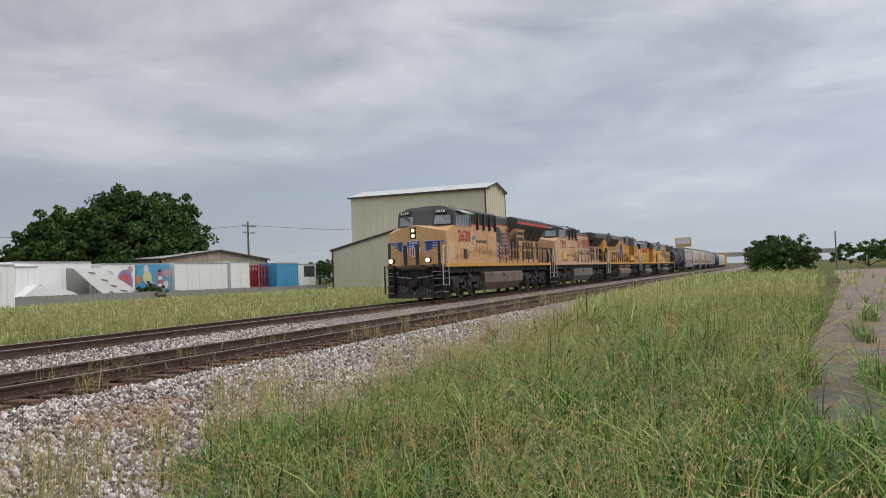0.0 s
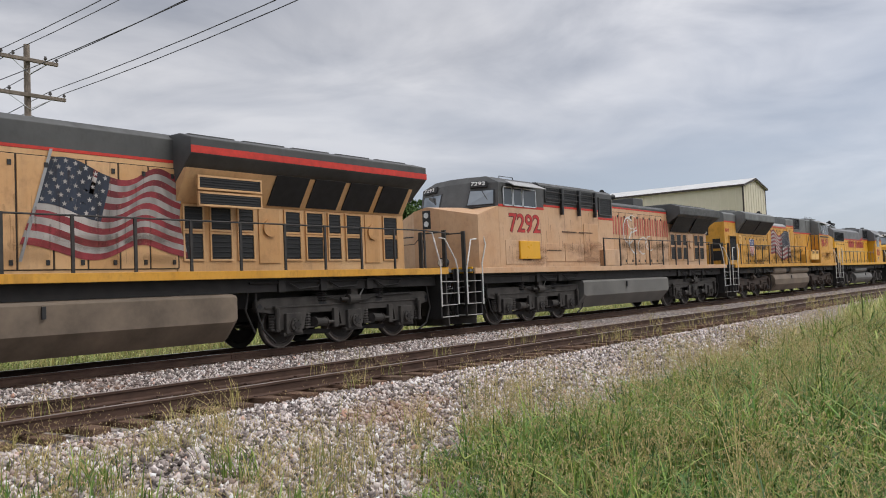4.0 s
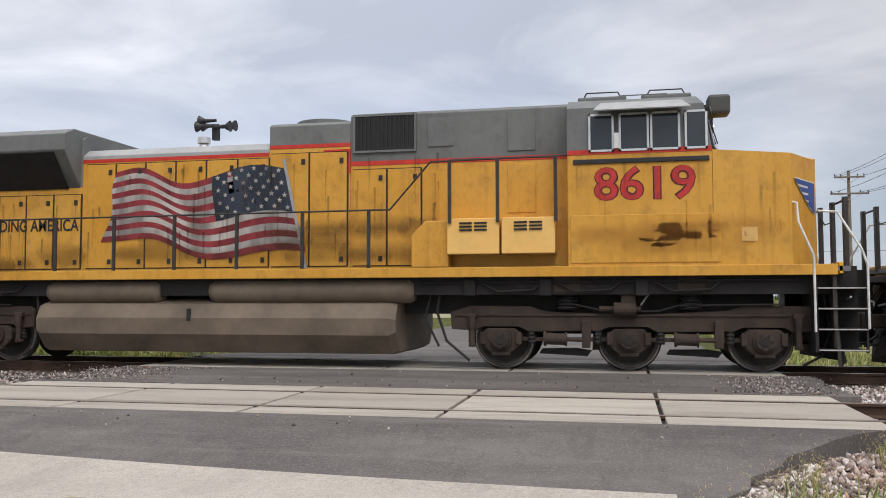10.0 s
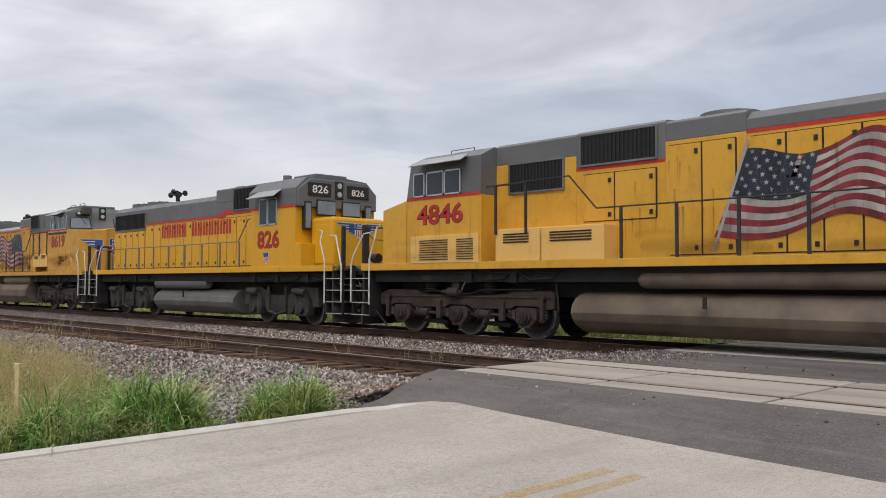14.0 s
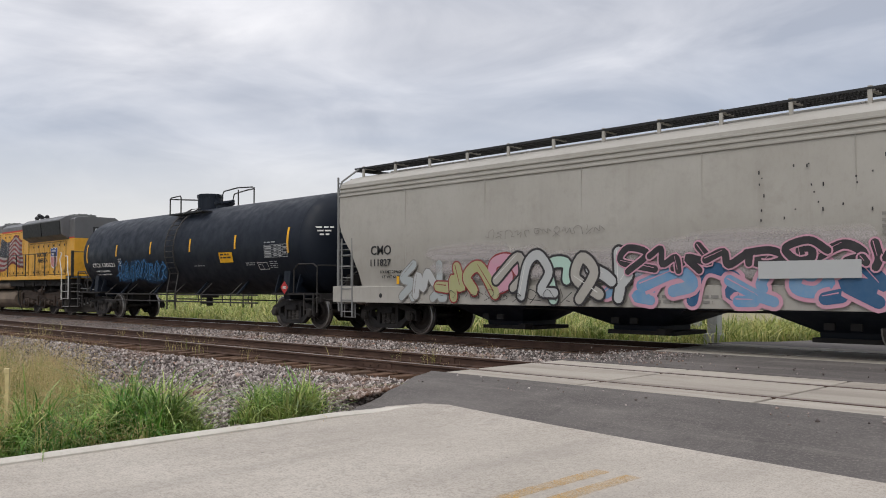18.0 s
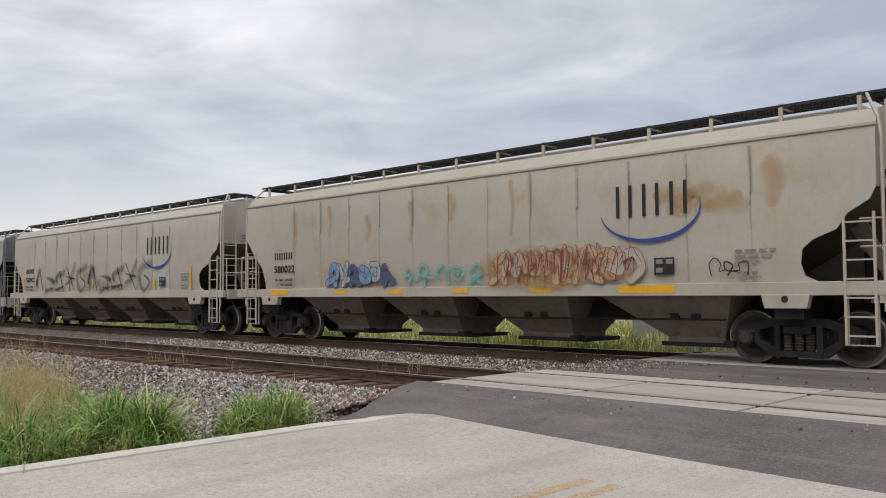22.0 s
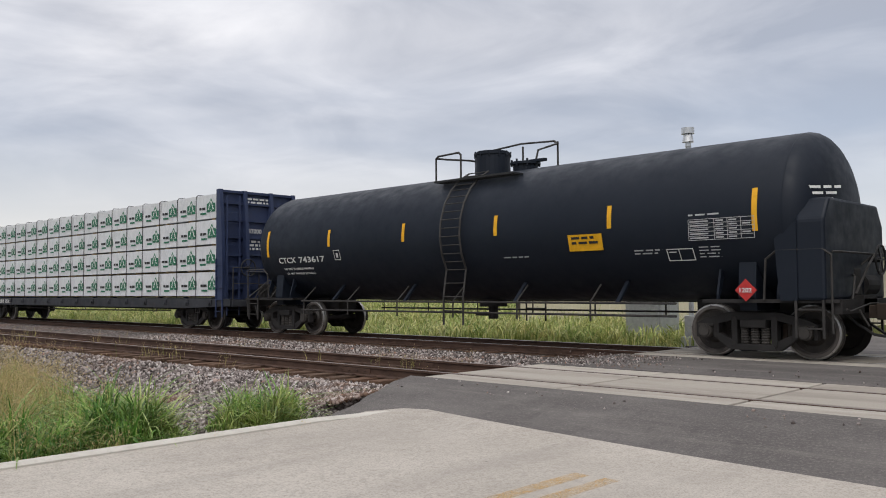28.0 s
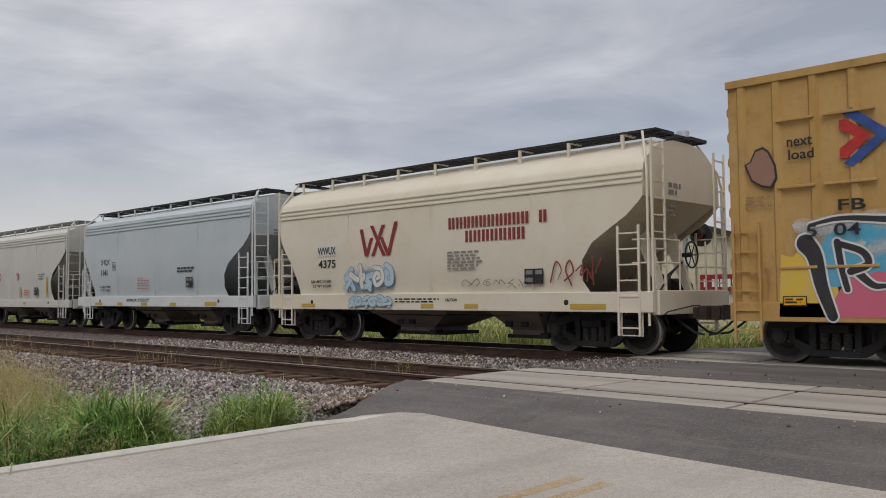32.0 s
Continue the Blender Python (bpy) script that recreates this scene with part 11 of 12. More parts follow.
trailer("box_trailer", "long white box trailer with panelled sides", 27.0, 33.5, 52.3, 54.8, 0.45, 3.3, "trailer_white")
for k in range(3):
    a = 33.7 + k * 3.35
    t = trailer("storage_container", "white steel storage container with louvred doors", a, a + 3.2, 52.4, 54.8, -0.3, 3.15, "trailer_white", "container", 0.8, False)
    for q in (0.15, 1.65):
        bm = B()
        for z in range(11):
            box(bm, a + q, a + q + 1.35, 52.33, 52.37, 0.25 + z * 0.22, 0.38 + z * 0.22)
        part("louvre", bm, "trailer_white", t)
trailer("box_trailer", "white box trailer standing by a grey fence", 44.0, 46.6, 51.0, 53.4, -0.1, 3.15, "trailer_white", ribs=0.5)
trailer("box_trailer", "white box trailer with a dark gap beneath it", 47.9, 51.2, 53.6, 56.1, 0.3, 3.1, "trailer_white")
low = thing("covered_boat", "low white covered boat between the trailers", "boat")
part("cover", prism(B(), [(48.6, 0.75), (50.0, 1.62), (51.2, 1.5), (53.6, 1.02), (54.3, 0.7), (53.9, 0.35), (48.8, 0.35)], "y", 52.5, 53.5, 0.06), "trailer_white", low)
part("cradle", box(B(), 49.2, 53.4, 52.7, 53.3, -0.48, 0.36), "running_gear", low)
tall = trailer("box_trailer", "tall white box trailer with an open dark side", 49.6, 57.7, 54.4, 57.0, 0.3, 3.5, "trailer_white", ribs=4.9)
# a grey panel on the closed wall stands in for the shaded interior
part("side_opening", box(B(), 54.9, 57.4, 54.36, 54.42, 0.5, 2.95), "fence_grey", tall, "flat grey panel painted as the shaded open side")
part("swoosh", prism(B(), [(51.4, 1.75), (52.6, 1.55), (53.6, 1.15), (54.2, 0.75), (53.3, 0.95), (52.4, 1.30), (51.4, 1.50)], "y", 54.35, 54.39), "black_paint", tall, "dark painted swoosh")
awn = thing("fallen_awning", "white awning sheet sloping from a trailer to the ground", "awning")
bm = B()
prism(bm, [(54.55, 2.90), (57.9, 2.92), (59.2, 2.2), (62.2, 0.82), (61.8, 0.55), (60.2, 0.72), (58.0, 0.62), (57.0, 1.2)], "y", 53.3, 53.42, 0.02)
part("sheet", bm, "trailer_white", awn)
for x, z, w in ((56.2, 2.62, 0.8), (57.6, 1.98, 0.9), (58.7, 1.46, 0.8), (59.9, 1.0, 0.9), (58.6, 0.92, 0.5)):
    # grey strips laid on the white sheet paint the shade of its folds
    part("fold", prism(B(), [(x, z), (x + w, z - 0.10), (x + w * 0.9, z - 0.19), (x + w * 0.3, z - 0.12)], "y", 53.24, 53.30), "fence_grey", awn, "grey strip shading a fold of the sheet")
part("strut", box(B(), 57.3, 57.4, 53.45, 53.55, -0.5, 2.8), "galvanised", awn)
part("strut", box(B(), 61.2, 61.3, 53.45, 53.55, -0.5, 1.0), "galvanised", awn)

# pair of containers with bright painted shapes
mur = trailer("painted_container", "white container with a mural of arches and balloons", 58.0, 67.0, 53.6, 56.0, 0.2, 3.3, "trailer_white", "container", 9.9, False)
part("mural_ground", box(B(), 62.2, 66.9, 53.56, 53.60, 0.35, 3.2), "container_blue", mur)
for k, (a, top, w, mt) in enumerate(((58.3, 2.7, 1.2, "paint_mint"), (59.9, 2.75, 1.9, "paint_violet"), (60.2, 2.4, 1.2, "paint_red"), (64.6, 2.95, 2.1, "paint_sky"))):
    arch = [(a, 0.4), (a + w, 0.4)] + [(a + w / 2 + w / 2 * math.cos(q), top - w / 2 + w / 2 * math.sin(q)) for q in [math.pi * j / 10 for j in range(11)]]
    decal("arch", [arch], side(0, 0, 53.555 - 0.003 * k), mt, mur)
for k, (a, z, w, mt) in enumerate(((58.6, 2.35, 0.30, "paint_orange"), (60.5, 1.6, 0.28, "paint_sky"), (61.5, 2.75, 0.34, "paint_pink"), (62.9, 2.5, 0.55, "paint_cyan"), (62.5, 1.8, 0.40, "paint_orange"), (63.6, 2.8, 0.35, "paint_white"), (63.7, 2.0, 0.60, "paint_lemon"), (64.2, 1.2, 0.5, "paint_mint"), (66.4, 2.4, 0.4, "paint_pink"), (66.3, 1.3, 0.35, "paint_white"))):
    decal("balloon", [[(w * math.cos(q), w * math.sin(q)) for q in [2 * math.pi * j / 20 for j in range(20)]]], side(a, z, 53.535 - 0.003 * k), mt, mur)
for k in range(5):
    decal("stripe", [rect(0, 0.70 - 0.05 * k, 0, 0.34)], side(65.1 + 0.025 * k, 0.7 + 0.35 * k, 53.50), "paint_white" if k % 2 else "paint_red", mur)
decal("stripe", [rect(0, 0.36, 0, 0.28)], side(65.25, 2.46, 53.50), "paint_black", mur)
trailer("box_trailer", "plain white box trailer behind the fence", 67.2, 75.8, 53.2, 55.7, 0.3, 3.35, "trailer_white", ribs=1.9)
trailer("box_trailer", "shorter white box trailer beside a red rack", 75.95, 79.4, 52.9, 55.5, 0.3, 3.45, "trailer_white", ribs=1.7)
fr = thing("steel_rack", "dark red open steel rack behind the fence", "rack")
for k in range(9):
    part("post", box(B(), 79.7 + k * 0.60, 79.85 + k * 0.60, 54, 54.15, -0.45, 3.1 - 0.03 * k), "container_red", fr)
for z in (0.6, 1.5, 2.4, 2.9):
    part("beam", box(B(), 79.7, 84.7, 53.98, 54.1, z, z + 0.16), "container_red", fr)
part("back_panel", box(B(), 79.7, 84.7, 55.4, 55.5, -0.45, 2.6), "container_red", fr)
trailer("shipping_container", "bright blue steel shipping container", 84.8, 89.6, 52.8, 55.2, 0.2, 3.3, "container_blue", "container", 0.45, False)
of = trailer("site_office", "white site office with a dark window", 89.75, 94.2, 53.0, 55.6, 0.2, 3.15, "trailer_white", "site office", 1.4, False)
part("window", box(B(), 91.3, 93.8, 52.96, 53.02, 1.6, 2.9), "cab_glass", of, "dark window pane")
for s in ((44.3, 53.3, -0.46, -0.1), (58.5, 54, -0.46, 0.2), (66.4, 54, -0.46, 0.2), (85.2, 53.2, -0.46, 0.2), (89.2, 53.2, -0.46, 0.2), (90.2, 53.3, -0.46, 0.2), (93.8, 53.3, -0.46, 0.2)):
    bk = thing("support_block", "grey concrete support block under a container", "block")
    part("block", box(B(), s[0] - 0.25, s[0] + 0.25, s[1] - 0.2, s[1] + 1.8, s[2], s[3] + 0.02), "concrete_far", bk)
# grey board fence
fence = thing("board_fence", "low weathered grey board fence", "fence")
x = 46.9
while x < 94:
    z = 0.80 - 0.0055 * (x - 46.9) + random.uniform(-0.03, 0.03)
    part("board", box(B(), x, x + 0.285, 51.6, 51.63, -0.5, z), "fence_grey", fence)
    x += 0.30
for k in range(20):
    part("post", box(B(), 46.9 + 2.45 * k, 47.0 + 2.45 * k, 51.64, 51.76, -0.5, 0.7 - 0.012 * k), "fence_grey", fence)
part("rail", box(B(), 46.9, 94, 51.63, 51.68, 0.30, 0.40), "fence_grey", fence)


# poles and wires
def utility_pole(label, x, y, top, arms, r=0.15, transformer=False, turn=0.0):
    p = thing("utility_pole", label, "utility pole", at=(x, y, 0))
    p.rotation_euler = (0, 0, radians(turn))
    part("pole", cyl(B(), (0, 0, -0.5), (0, 0, top), r, 14, r * 0.72), "weathered_pole", p)
    for z, w in arms:
        am = part("crossarm", box(B(), -w / 2, w / 2, -r - 0.11, -r + 0.02, z - 0.07, z + 0.07, 0.01), "weathered_pole", p)
        for s in (-1, 1):
            part("arm_brace", tube(B(), [(s * w * 0.3, -r - 0.06, z - 0.06), (0, -r - 0.03, z - 0.55)], 0.016), "galvanised", am)
        for k in (-0.48, -0.28, 0.28, 0.48):
            bm = B()
            cyl(bm, (k * w, -r - 0.05, z + 0.06), (k * w, -r - 0.05, z + 0.16), 0.025, 8)
            cyl(bm, (k * w, -r - 0.05, z + 0.13), (k * w, -r - 0.05, z + 0.19), 0.065, 10)
            cyl(bm, (k * w, -r - 0.05, z + 0.19), (k * w, -r - 0.05, z + 0.25), 0.045, 10)
            part("insulator", bm, "insulator", am)
    if transformer:
        bm = B()
        cyl(bm, (0.05, -r - 0.28, arms[-1][0] - 1.6), (0.05, -r - 0.28, arms[-1][0] - 0.7), 0.24, 16)
        part("transformer", bm, "galvanised", p)
    return p


def wire(a, b, sag, r=0.012, n=14):
    pts = []
    for k in range(n + 1):
        u = k / n
        pts.append((a[0] + (b[0] - a[0]) * u, a[1] + (b[1] - a[1]) * u, a[2] + (b[2] - a[2]) * u - sag * 4 * u * (1 - u)))
    tagged(part("overhead_wire", tube(B(), pts, r, 5), "wire_black"), "thin dark overhead power line", "power line", "overhead lines")


utility_pole("weathered wooden utility pole with two crossarms and insulators", 16.6, 33, 11.5, ((10.85, 2.3), (9.45, 2.9)), 0.16)
utility_pole("plain weathered wooden pole with a single bracket", 34.2, 42, 8.5, (), 0.22)
utility_pole("distant wooden utility pole with crossarms", 120, 80, 11.2, ((10.4, 4.0), (9.3, 3.4)), 0.2)
utility_pole("distant wooden utility pole with one crossarm", 80.2, 127, 12.0, ((10.9, 4.2),), 0.22)
utility_pole("thin distant pole beside the road", 160, -11, 6.0, (), 0.15)
utility_pole("distant wooden pole beyond the crossing", -41, 62, 9.0, ((8.2, 2.4),), 0.18)
utility_pole("weathered wooden utility pole with two crossarms by the yard", 8.8, -22, 11.5, ((10.75, 1.2), (9.4, 1.4)), 0.16)
utility_pole("weathered wooden utility pole with two crossarms by the field", 18.0, 74.2, 11.5, ((10.95, 2.3), (9.6, 2.9)), 0.16)
for z, w in ((10.95, 2.3), (9.6, 2.9)):
    for k in ((-0.48, -0.28, 0.48) if w < 2.5 else (-0.48, 0.28, 0.48)):
        a = (16.6 + k * w, 32.8, z + 0.12)
        wire(a, (8.8 + k * w * 0.2, -22.0, z - 0.1), 0.9, 0.016)
        wire(a, (18.0 + k * w, 74.0, z + 0.1), 0.8, 0.016)
wire((34.2, 41.8, 8.2), (16.6, 32.9, 8.7), 0.5, 0.014)
wire((34.2, 41.8, 8.0), (33.0, 40.0, -0.4), 0.0, 0.012)
wire((34.2, 41.8, 8.3), (34.8, 52.6, 3.2), 0.15, 0.012)
wire((80.2, 127, 11.0), (120, 80, 10.6), 1.5, 0.03)
wire((80.2, 127, 11.0), (30, 190, 11.0), 1.5, 0.03)
wire((120, 80, 10.6), (160, 40, 10.6), 1.2, 0.03)


# crossing signal
def crossing_signal(x, y, lit=True):
    s = thing("crossing_signal", "aluminium crossing signal mast with twin red lights and a crossbuck", "crossing signal", at=(x, y, 0))
    part("mast", cyl(B(), (0, 0, -0.1), (0, 0, 5.0), 0.065, 14), "galvanised", s)
    bm = B()
    cyl(bm, (0, 0, 5.0), (0, 0, 5.12), 0.08, 14)
    cyl(bm, (0, 0, 5.12), (0, 0, 5.34), 0.15, 16, 0.11)
    cyl(bm, (0, 0, 5.34), (0, 0, 5.5), 0.17, 16)
    part("bell", bm, "aluminium", s)
    bm = B()
    box(bm, -0.22, 0.22, -0.2, 0.2, -0.32, 0.0, 0.02)
    box(bm, -0.14, 0.14, -0.14, 0.14, 0.0, 0.55, 0.02)
    part("base", bm, "galvanised", s)
    for a in (1, -1):
        bm = B()
        c, q = math.cos(radians(45)), math.sin(radians(45)) * a
        v = [(-0.6 * c - 0.08 * q, -0.6 * q + 0.08 * c), (-0.6 * c + 0.08 * q, -0.6 * q - 0.08 * c), (0.6 * c + 0.08 * q, 0.6 * q - 0.08 * c), (0.6 * c - 0.08 * q, 0.6 * q + 0.08 * c)]
        prism(bm, [(p[0], 4.35 + p[1]) for p in v], "y", -0.115 - 0.012 * a, -0.105 - 0.012 * a)
        bl = part("crossbuck_blade", bm, "lettering_white", s)
        for txt, u in ((("RAIL", -0.5), ("ROAD", 0.14)) if a == 1 else (("CROS", -0.5), ("SING", 0.14))):
            lettering(txt, 0.09, 0.36, plane((u * c + 0.045 * q, -0.1155 - 0.012 * a, 4.35 + u * q - 0.045 * c), (c, 0, q), (-q, 0, c)), "lettering_black", bl)
    part("light_arm", box(B(), -0.62, 0.62, -0.05, 0.05, 2.66, 2.76), "galvanised", s)
    for k, d in ((-0.58, 0), (0.52, 1)):
        bm = B()
        cyl(bm, (k, -0.10, 2.72), (k, -0.16, 2.72), 0.30, 24)
        hd = part("light_target", bm, "black_paint", s)
        bm = B()
        cyl(bm, (k, -0.17, 2.72), (k, -0.24, 2.72), 0.12, 18)
        part("light_lens", bm, "signal_red_dark" if d else "signal_red_lit", hd, "unlit dark red lens" if d else "glowing red lens")
        bm = B()
        n = 10
        for q in range(n):
            a0, a1 = math.pi * q / n, math.pi * (q + 1) / n
            v = [bm.verts.new((k + 0.16 * math.cos(e), yy, 2.72 + 0.16 * math.sin(e))) for e in (a0, a1) for yy in (-0.16, -0.42)]
            bm.faces.new((v[0], v[1], v[3], v[2]))
        hood_ = part("light_hood", bm, "black_paint", hd)
        hood_.modifiers.new("sheet", "SOLIDIFY").thickness = 0.01
        bm = B()
        box(bm, k - 0.12, k + 0.12, -0.10, 0.10, 2.60, 2.84, 0.02)
        part("light_housing", bm, "black_paint", hd)
    part("side_bracket", box(B(), -0.2, 0.24, -0.09, 0.09, 3.55, 3.72, 0.02), "galvanised", s)
    part("gate_arm", tube(B(), [(0.1, -0.05, 3.15), (-0.35, -0.1, 3.3), (-0.5, -0.1, 3.28)], 0.04), "galvanised", s)
    part("sign_plate", box(B(), -0.22, 0.22, -0.09, -0.075, 1.95, 2.25), "lettering_white", s)
    return s


crossing_signal(-10.85, 20.6)
cab = thing("signal_cabinet", "grey steel railway signal cabinet beside the road", "cabinet")
part("body", box(B(), -13.6, -12.4, 21.8, 22.8, -0.3, 1.6, 0.03), "galvanised", cab)
part("door", box(B(), -13.5, -12.5, 21.76, 21.8, -0.15, 1.5, 0.01), "galvanised", cab)
part("roof", box(B(), -13.7, -12.3, 21.7, 22.9, 1.6, 1.66), "galvanised", cab)


# a red car far along the road, seen between the wagons
def parked_car(x, y, mat, label, turn=0):
    c = thing("car", label, "car", at=(x, y, 0))
    c.rotation_euler = (0, 0, radians(turn))
    bm = B()
    loft(bm, [[(px, yy, z) for px, z in ((-2.1, -0.05), (-2.2, 0.25), (-2.1, 0.55), (-1.5, 0.66), (1.2, 0.70), (2.0, 0.55), (2.15, 0.2), (2.05, -0.05))] for yy in (-0.85, -0.8, 0.8, 0.85)])
    part("body", bm, mat, c, smooth=40)
    bm = B()
    loft(bm, [[(px * k + 0.1, yy, z) for px, z in ((-1.5, 0.62), (-0.9, 1.12), (0.5, 1.14), (1.15, 0.66))] for yy, k in ((-0.78, 1), (-0.66, 0.94), (0.66, 0.94), (0.78, 1))])
    part("cabin", bm, "cab_glass", c, smooth=30)
    part("roof", box(B(), -0.85, 0.6, -0.62, 0.62, 1.11, 1.17, 0.02), mat, c)
    for px in (-1.35, 1.35):
        for yy in (-0.82, 0.68):
            bm = B()
            cyl(bm, (px, yy, 0.0), (px, yy + 0.18, 0.0), 0.32, 18)
            part("wheel", bm, "black_paint", c)
    for yy in (-0.6, 0.6):
        part("tail_light", box(B(), -2.19, -2.12, yy - 0.15, yy + 0.15, 0.35, 0.5), "signal_red_dark", c)
    return c


ban = thing("banner", "dark red banner with unreadable white lettering on a metal wall", "banner")
part("cloth", box(B(), -14.4, -11.75, 28.36, 28.40, 1.28, 1.86, 0.01), "container_red", ban)
rng = random.Random(8)
bx = -14.25
while bx < -11.95:
    bw = rng.uniform(0.09, 0.17)
    part("letter_bar", box(B(), bx, bx + bw, 28.345, 28.358, 1.42, 1.70), "trailer_white", ban)
    bx += bw + (0.06 if rng.random() < 0.8 else 0.2)
parked_car(-17.5, 62, "loco_red_stripe", "red parked car beyond the crossing", 20)
parked_car(-22.5, 66, "trailer_white", "white parked car beyond the crossing", 10)

# far right: billboard, overpass, sign
bb = thing("billboard", "distant billboard on a single post, olive and white", "billboard")
part("post", cyl(B(), (330, 29.2, -0.5), (330, 29.2, 8.2), 0.4, 12), "galvanised", bb)
part("panel", box(B(), 329.7, 330.3, 26.3, 32.0, 8.0, 11.4), "reflector_ochre", bb)
part("poster", box(B(), 329.6, 329.7, 26.6, 31.6, 8.9, 11.1), "paint_white", bb)
ov = thing("overpass", "distant pale concrete road overpass", "bridge")
part("deck", box(B(), 600, 612, -60, 140, 5.4, 7.4), "concrete_far", ov)
part("parapet", box(B(), 599.6, 600, -60, 140, 7.4, 8.3), "concrete_far", ov)
for y in (-40, -15, 10, 35, 60, 85, 110):
    part("pier", box(B(), 603, 609, y - 1, y + 1, -0.5, 5.4), "concrete_far", ov)


# trees and bushes
def leaf_mass(centre, radii, clumps, leaves, size, seed, low=-0.55):
    """Leaves in clumps over an uneven crown."""
    rng = np.random.default_rng(seed)
    d = rng.normal(size=(clumps, 3))
    d /= np.linalg.norm(d, axis=1)[:, None]
    d[:, 2] = np.where(d[:, 2] < low, -d[:, 2] * 0.5, d[:, 2])
    k = rng.uniform(0.45, 1.0, clumps) ** 0.6 * (1 + 0.16 * np.sin(3 * np.arctan2(d[:, 1], d[:, 0]) + seed) + rng.normal(0, 0.07, clumps))
    c = np.array(centre) + d * k[:, None] * np.array(radii)
    cs = np.repeat(c, leaves, 0)
    rad = np.repeat(rng.uniform(0.6, 1.25, clumps), leaves) * min(radii) * 0.17
    e = rng.normal(size=(clumps * leaves, 3))
    e /= np.linalg.norm(e, axis=1)[:, None]
    p = cs + e * (rad * rng.uniform(0.3, 1.0, clumps * leaves) ** 0.5)[:, None] * np.array([1.15, 1.15, 0.8])
    n = len(p)
    a, b = rng.normal(size=(n, 3)), rng.normal(size=(n, 3))
    a /= np.linalg.norm(a, axis=1)[:, None]
    b -= a * (a * b).sum(1)[:, None]
    b /= np.linalg.norm(b, axis=1)[:, None]
    s = (size * rng.uniform(0.6, 1.3, n))[:, None]
    v = np.stack([p - a * s, p - b * s * 0.5, p + a * s, p + b * s * 0.5], 1)
    t = np.array([(0, 1, 2), (0, 2, 3)])[None] + (np.arange(n) * 4)[:, None, None]
    return v.reshape(-1, 3), t.reshape(-1, 3)


def tree(name, label, x, y, height, spread, trunk, seed, leaf="leaf_dark", clumps=230, leaves=34, size=0.22, category="tree", base=-0.5, lobes=()):
    t = thing(name, label, category)
    rng = random.Random(seed)
    crown_z = base + trunk + (height - trunk) * 0.48
    bm = B()
    tube(bm, [(x, y, base - 0.1), (x + 0.1, y, base + trunk * 0.5), (x - 0.1, y + 0.1, base + trunk), (x, y, crown_z + 0.3 * (height - trunk))], 0.035 * height, 9)
    part("trunk", bm, "bark", t)
    for k in range(6):
        a = 6.28 * k / 6 + rng.uniform(-0.4, 0.4)
        bm = B()
        z = base + trunk * rng.uniform(0.7, 1.2)
        tube(bm, [(x, y, z), (x + math.cos(a) * spread * 0.25, y + math.sin(a) * spread * 0.25, z + height * 0.14), (x + math.cos(a) * spread * 0.6, y + math.sin(a) * spread * 0.6, z + height * rng.uniform(0.2, 0.34))], 0.013 * height, 6)
        part("limb", bm, "bark", t)
    v, tr = leaf_mass((x, y, crown_z), (spread, spread, (height - trunk) * 0.55), clumps, leaves, size, seed)
    for k, (dx, dy, dz, q) in enumerate(lobes):
        w, wt = leaf_mass((x + dx, y + dy, dz), (q, q, q * 0.8), int(clumps * 0.5), leaves, size, seed + 100 + k)
        v, tr = np.concatenate([v, w]), np.concatenate([tr, wt + len(v)])
    v[:, 2] = np.maximum(v[:, 2], base + 0.02)
    ob = new("crown", arrays_mesh("crown", v, tr, leaf))
    ob.parent = t
    return t


tree("tree", "broad dark green tree with a dense rounded crown", 78.6, 70, 11.2, 9.4, 1.2, 3, clumps=420, leaves=52, size=0.27, lobes=((6.6, 0, 8.3, 5.4), (9.4, 1, 6.6, 4.6), (-1.5, -3, 8.0, 4.6), (-7.5, 0, 5.6, 5.0), (-10.6, 1, 3.8, 4.0), (3.0, -4, 5.0, 5.2)))
tree("bush", "small bright green bush before the mural", 63.0, 52.6, 2.0, 1.3, 0.1, 12, "leaf_mid", 60, 30, 0.11, "bush")
tree("bush", "large dark green roadside bush reaching the ground", 100, -1.3, 4.3, 3.6, 0.1, 5, clumps=330, leaves=48, size=0.16, category="bush")
tree("bush", "small green bush beside the site office", 96.3, 53.5, 4.1, 1.6, 0.5, 6, clumps=80, leaves=30, size=0.14, category="bush")
tree("tree", "distant round green tree beyond the bridge", 322, 25.5, 7.0, 4.2, 1.0, 7, clumps=70, leaves=26, size=0.35)
for k in range(9):
    tree("tree", "distant dark green tree in a low wood", 175 + 14 * k + 5 * math.sin(k * 2), -17.5 - 4.4 * k - 3 * math.sin(k * 1.7), 4.6 + 0.9 * math.sin(k * 2.3) + 0.13 * k, 7.5, 0.4, 20 + k, clumps=90, leaves=28, size=0.34)
for k in range(7):
    tree("tree", "distant green tree behind the buildings", 118 + 22 * k, 130 + 8 * math.sin(k), 7.2 + 1.4 * math.sin(k * 1.3), 8.5, 0.8, 40 + k, "leaf_mid", 70, 26, 0.42)
for k in range(7):
    tree("tree", "distant green tree beyond the crossing", -95 + 22 * k, 150 + 10 * math.sin(k * 2.0), 6.5 + 1.5 * math.sin(k * 1.9), 8.0, 0.8, 60 + k, "leaf_mid", 60, 26, 0.42)
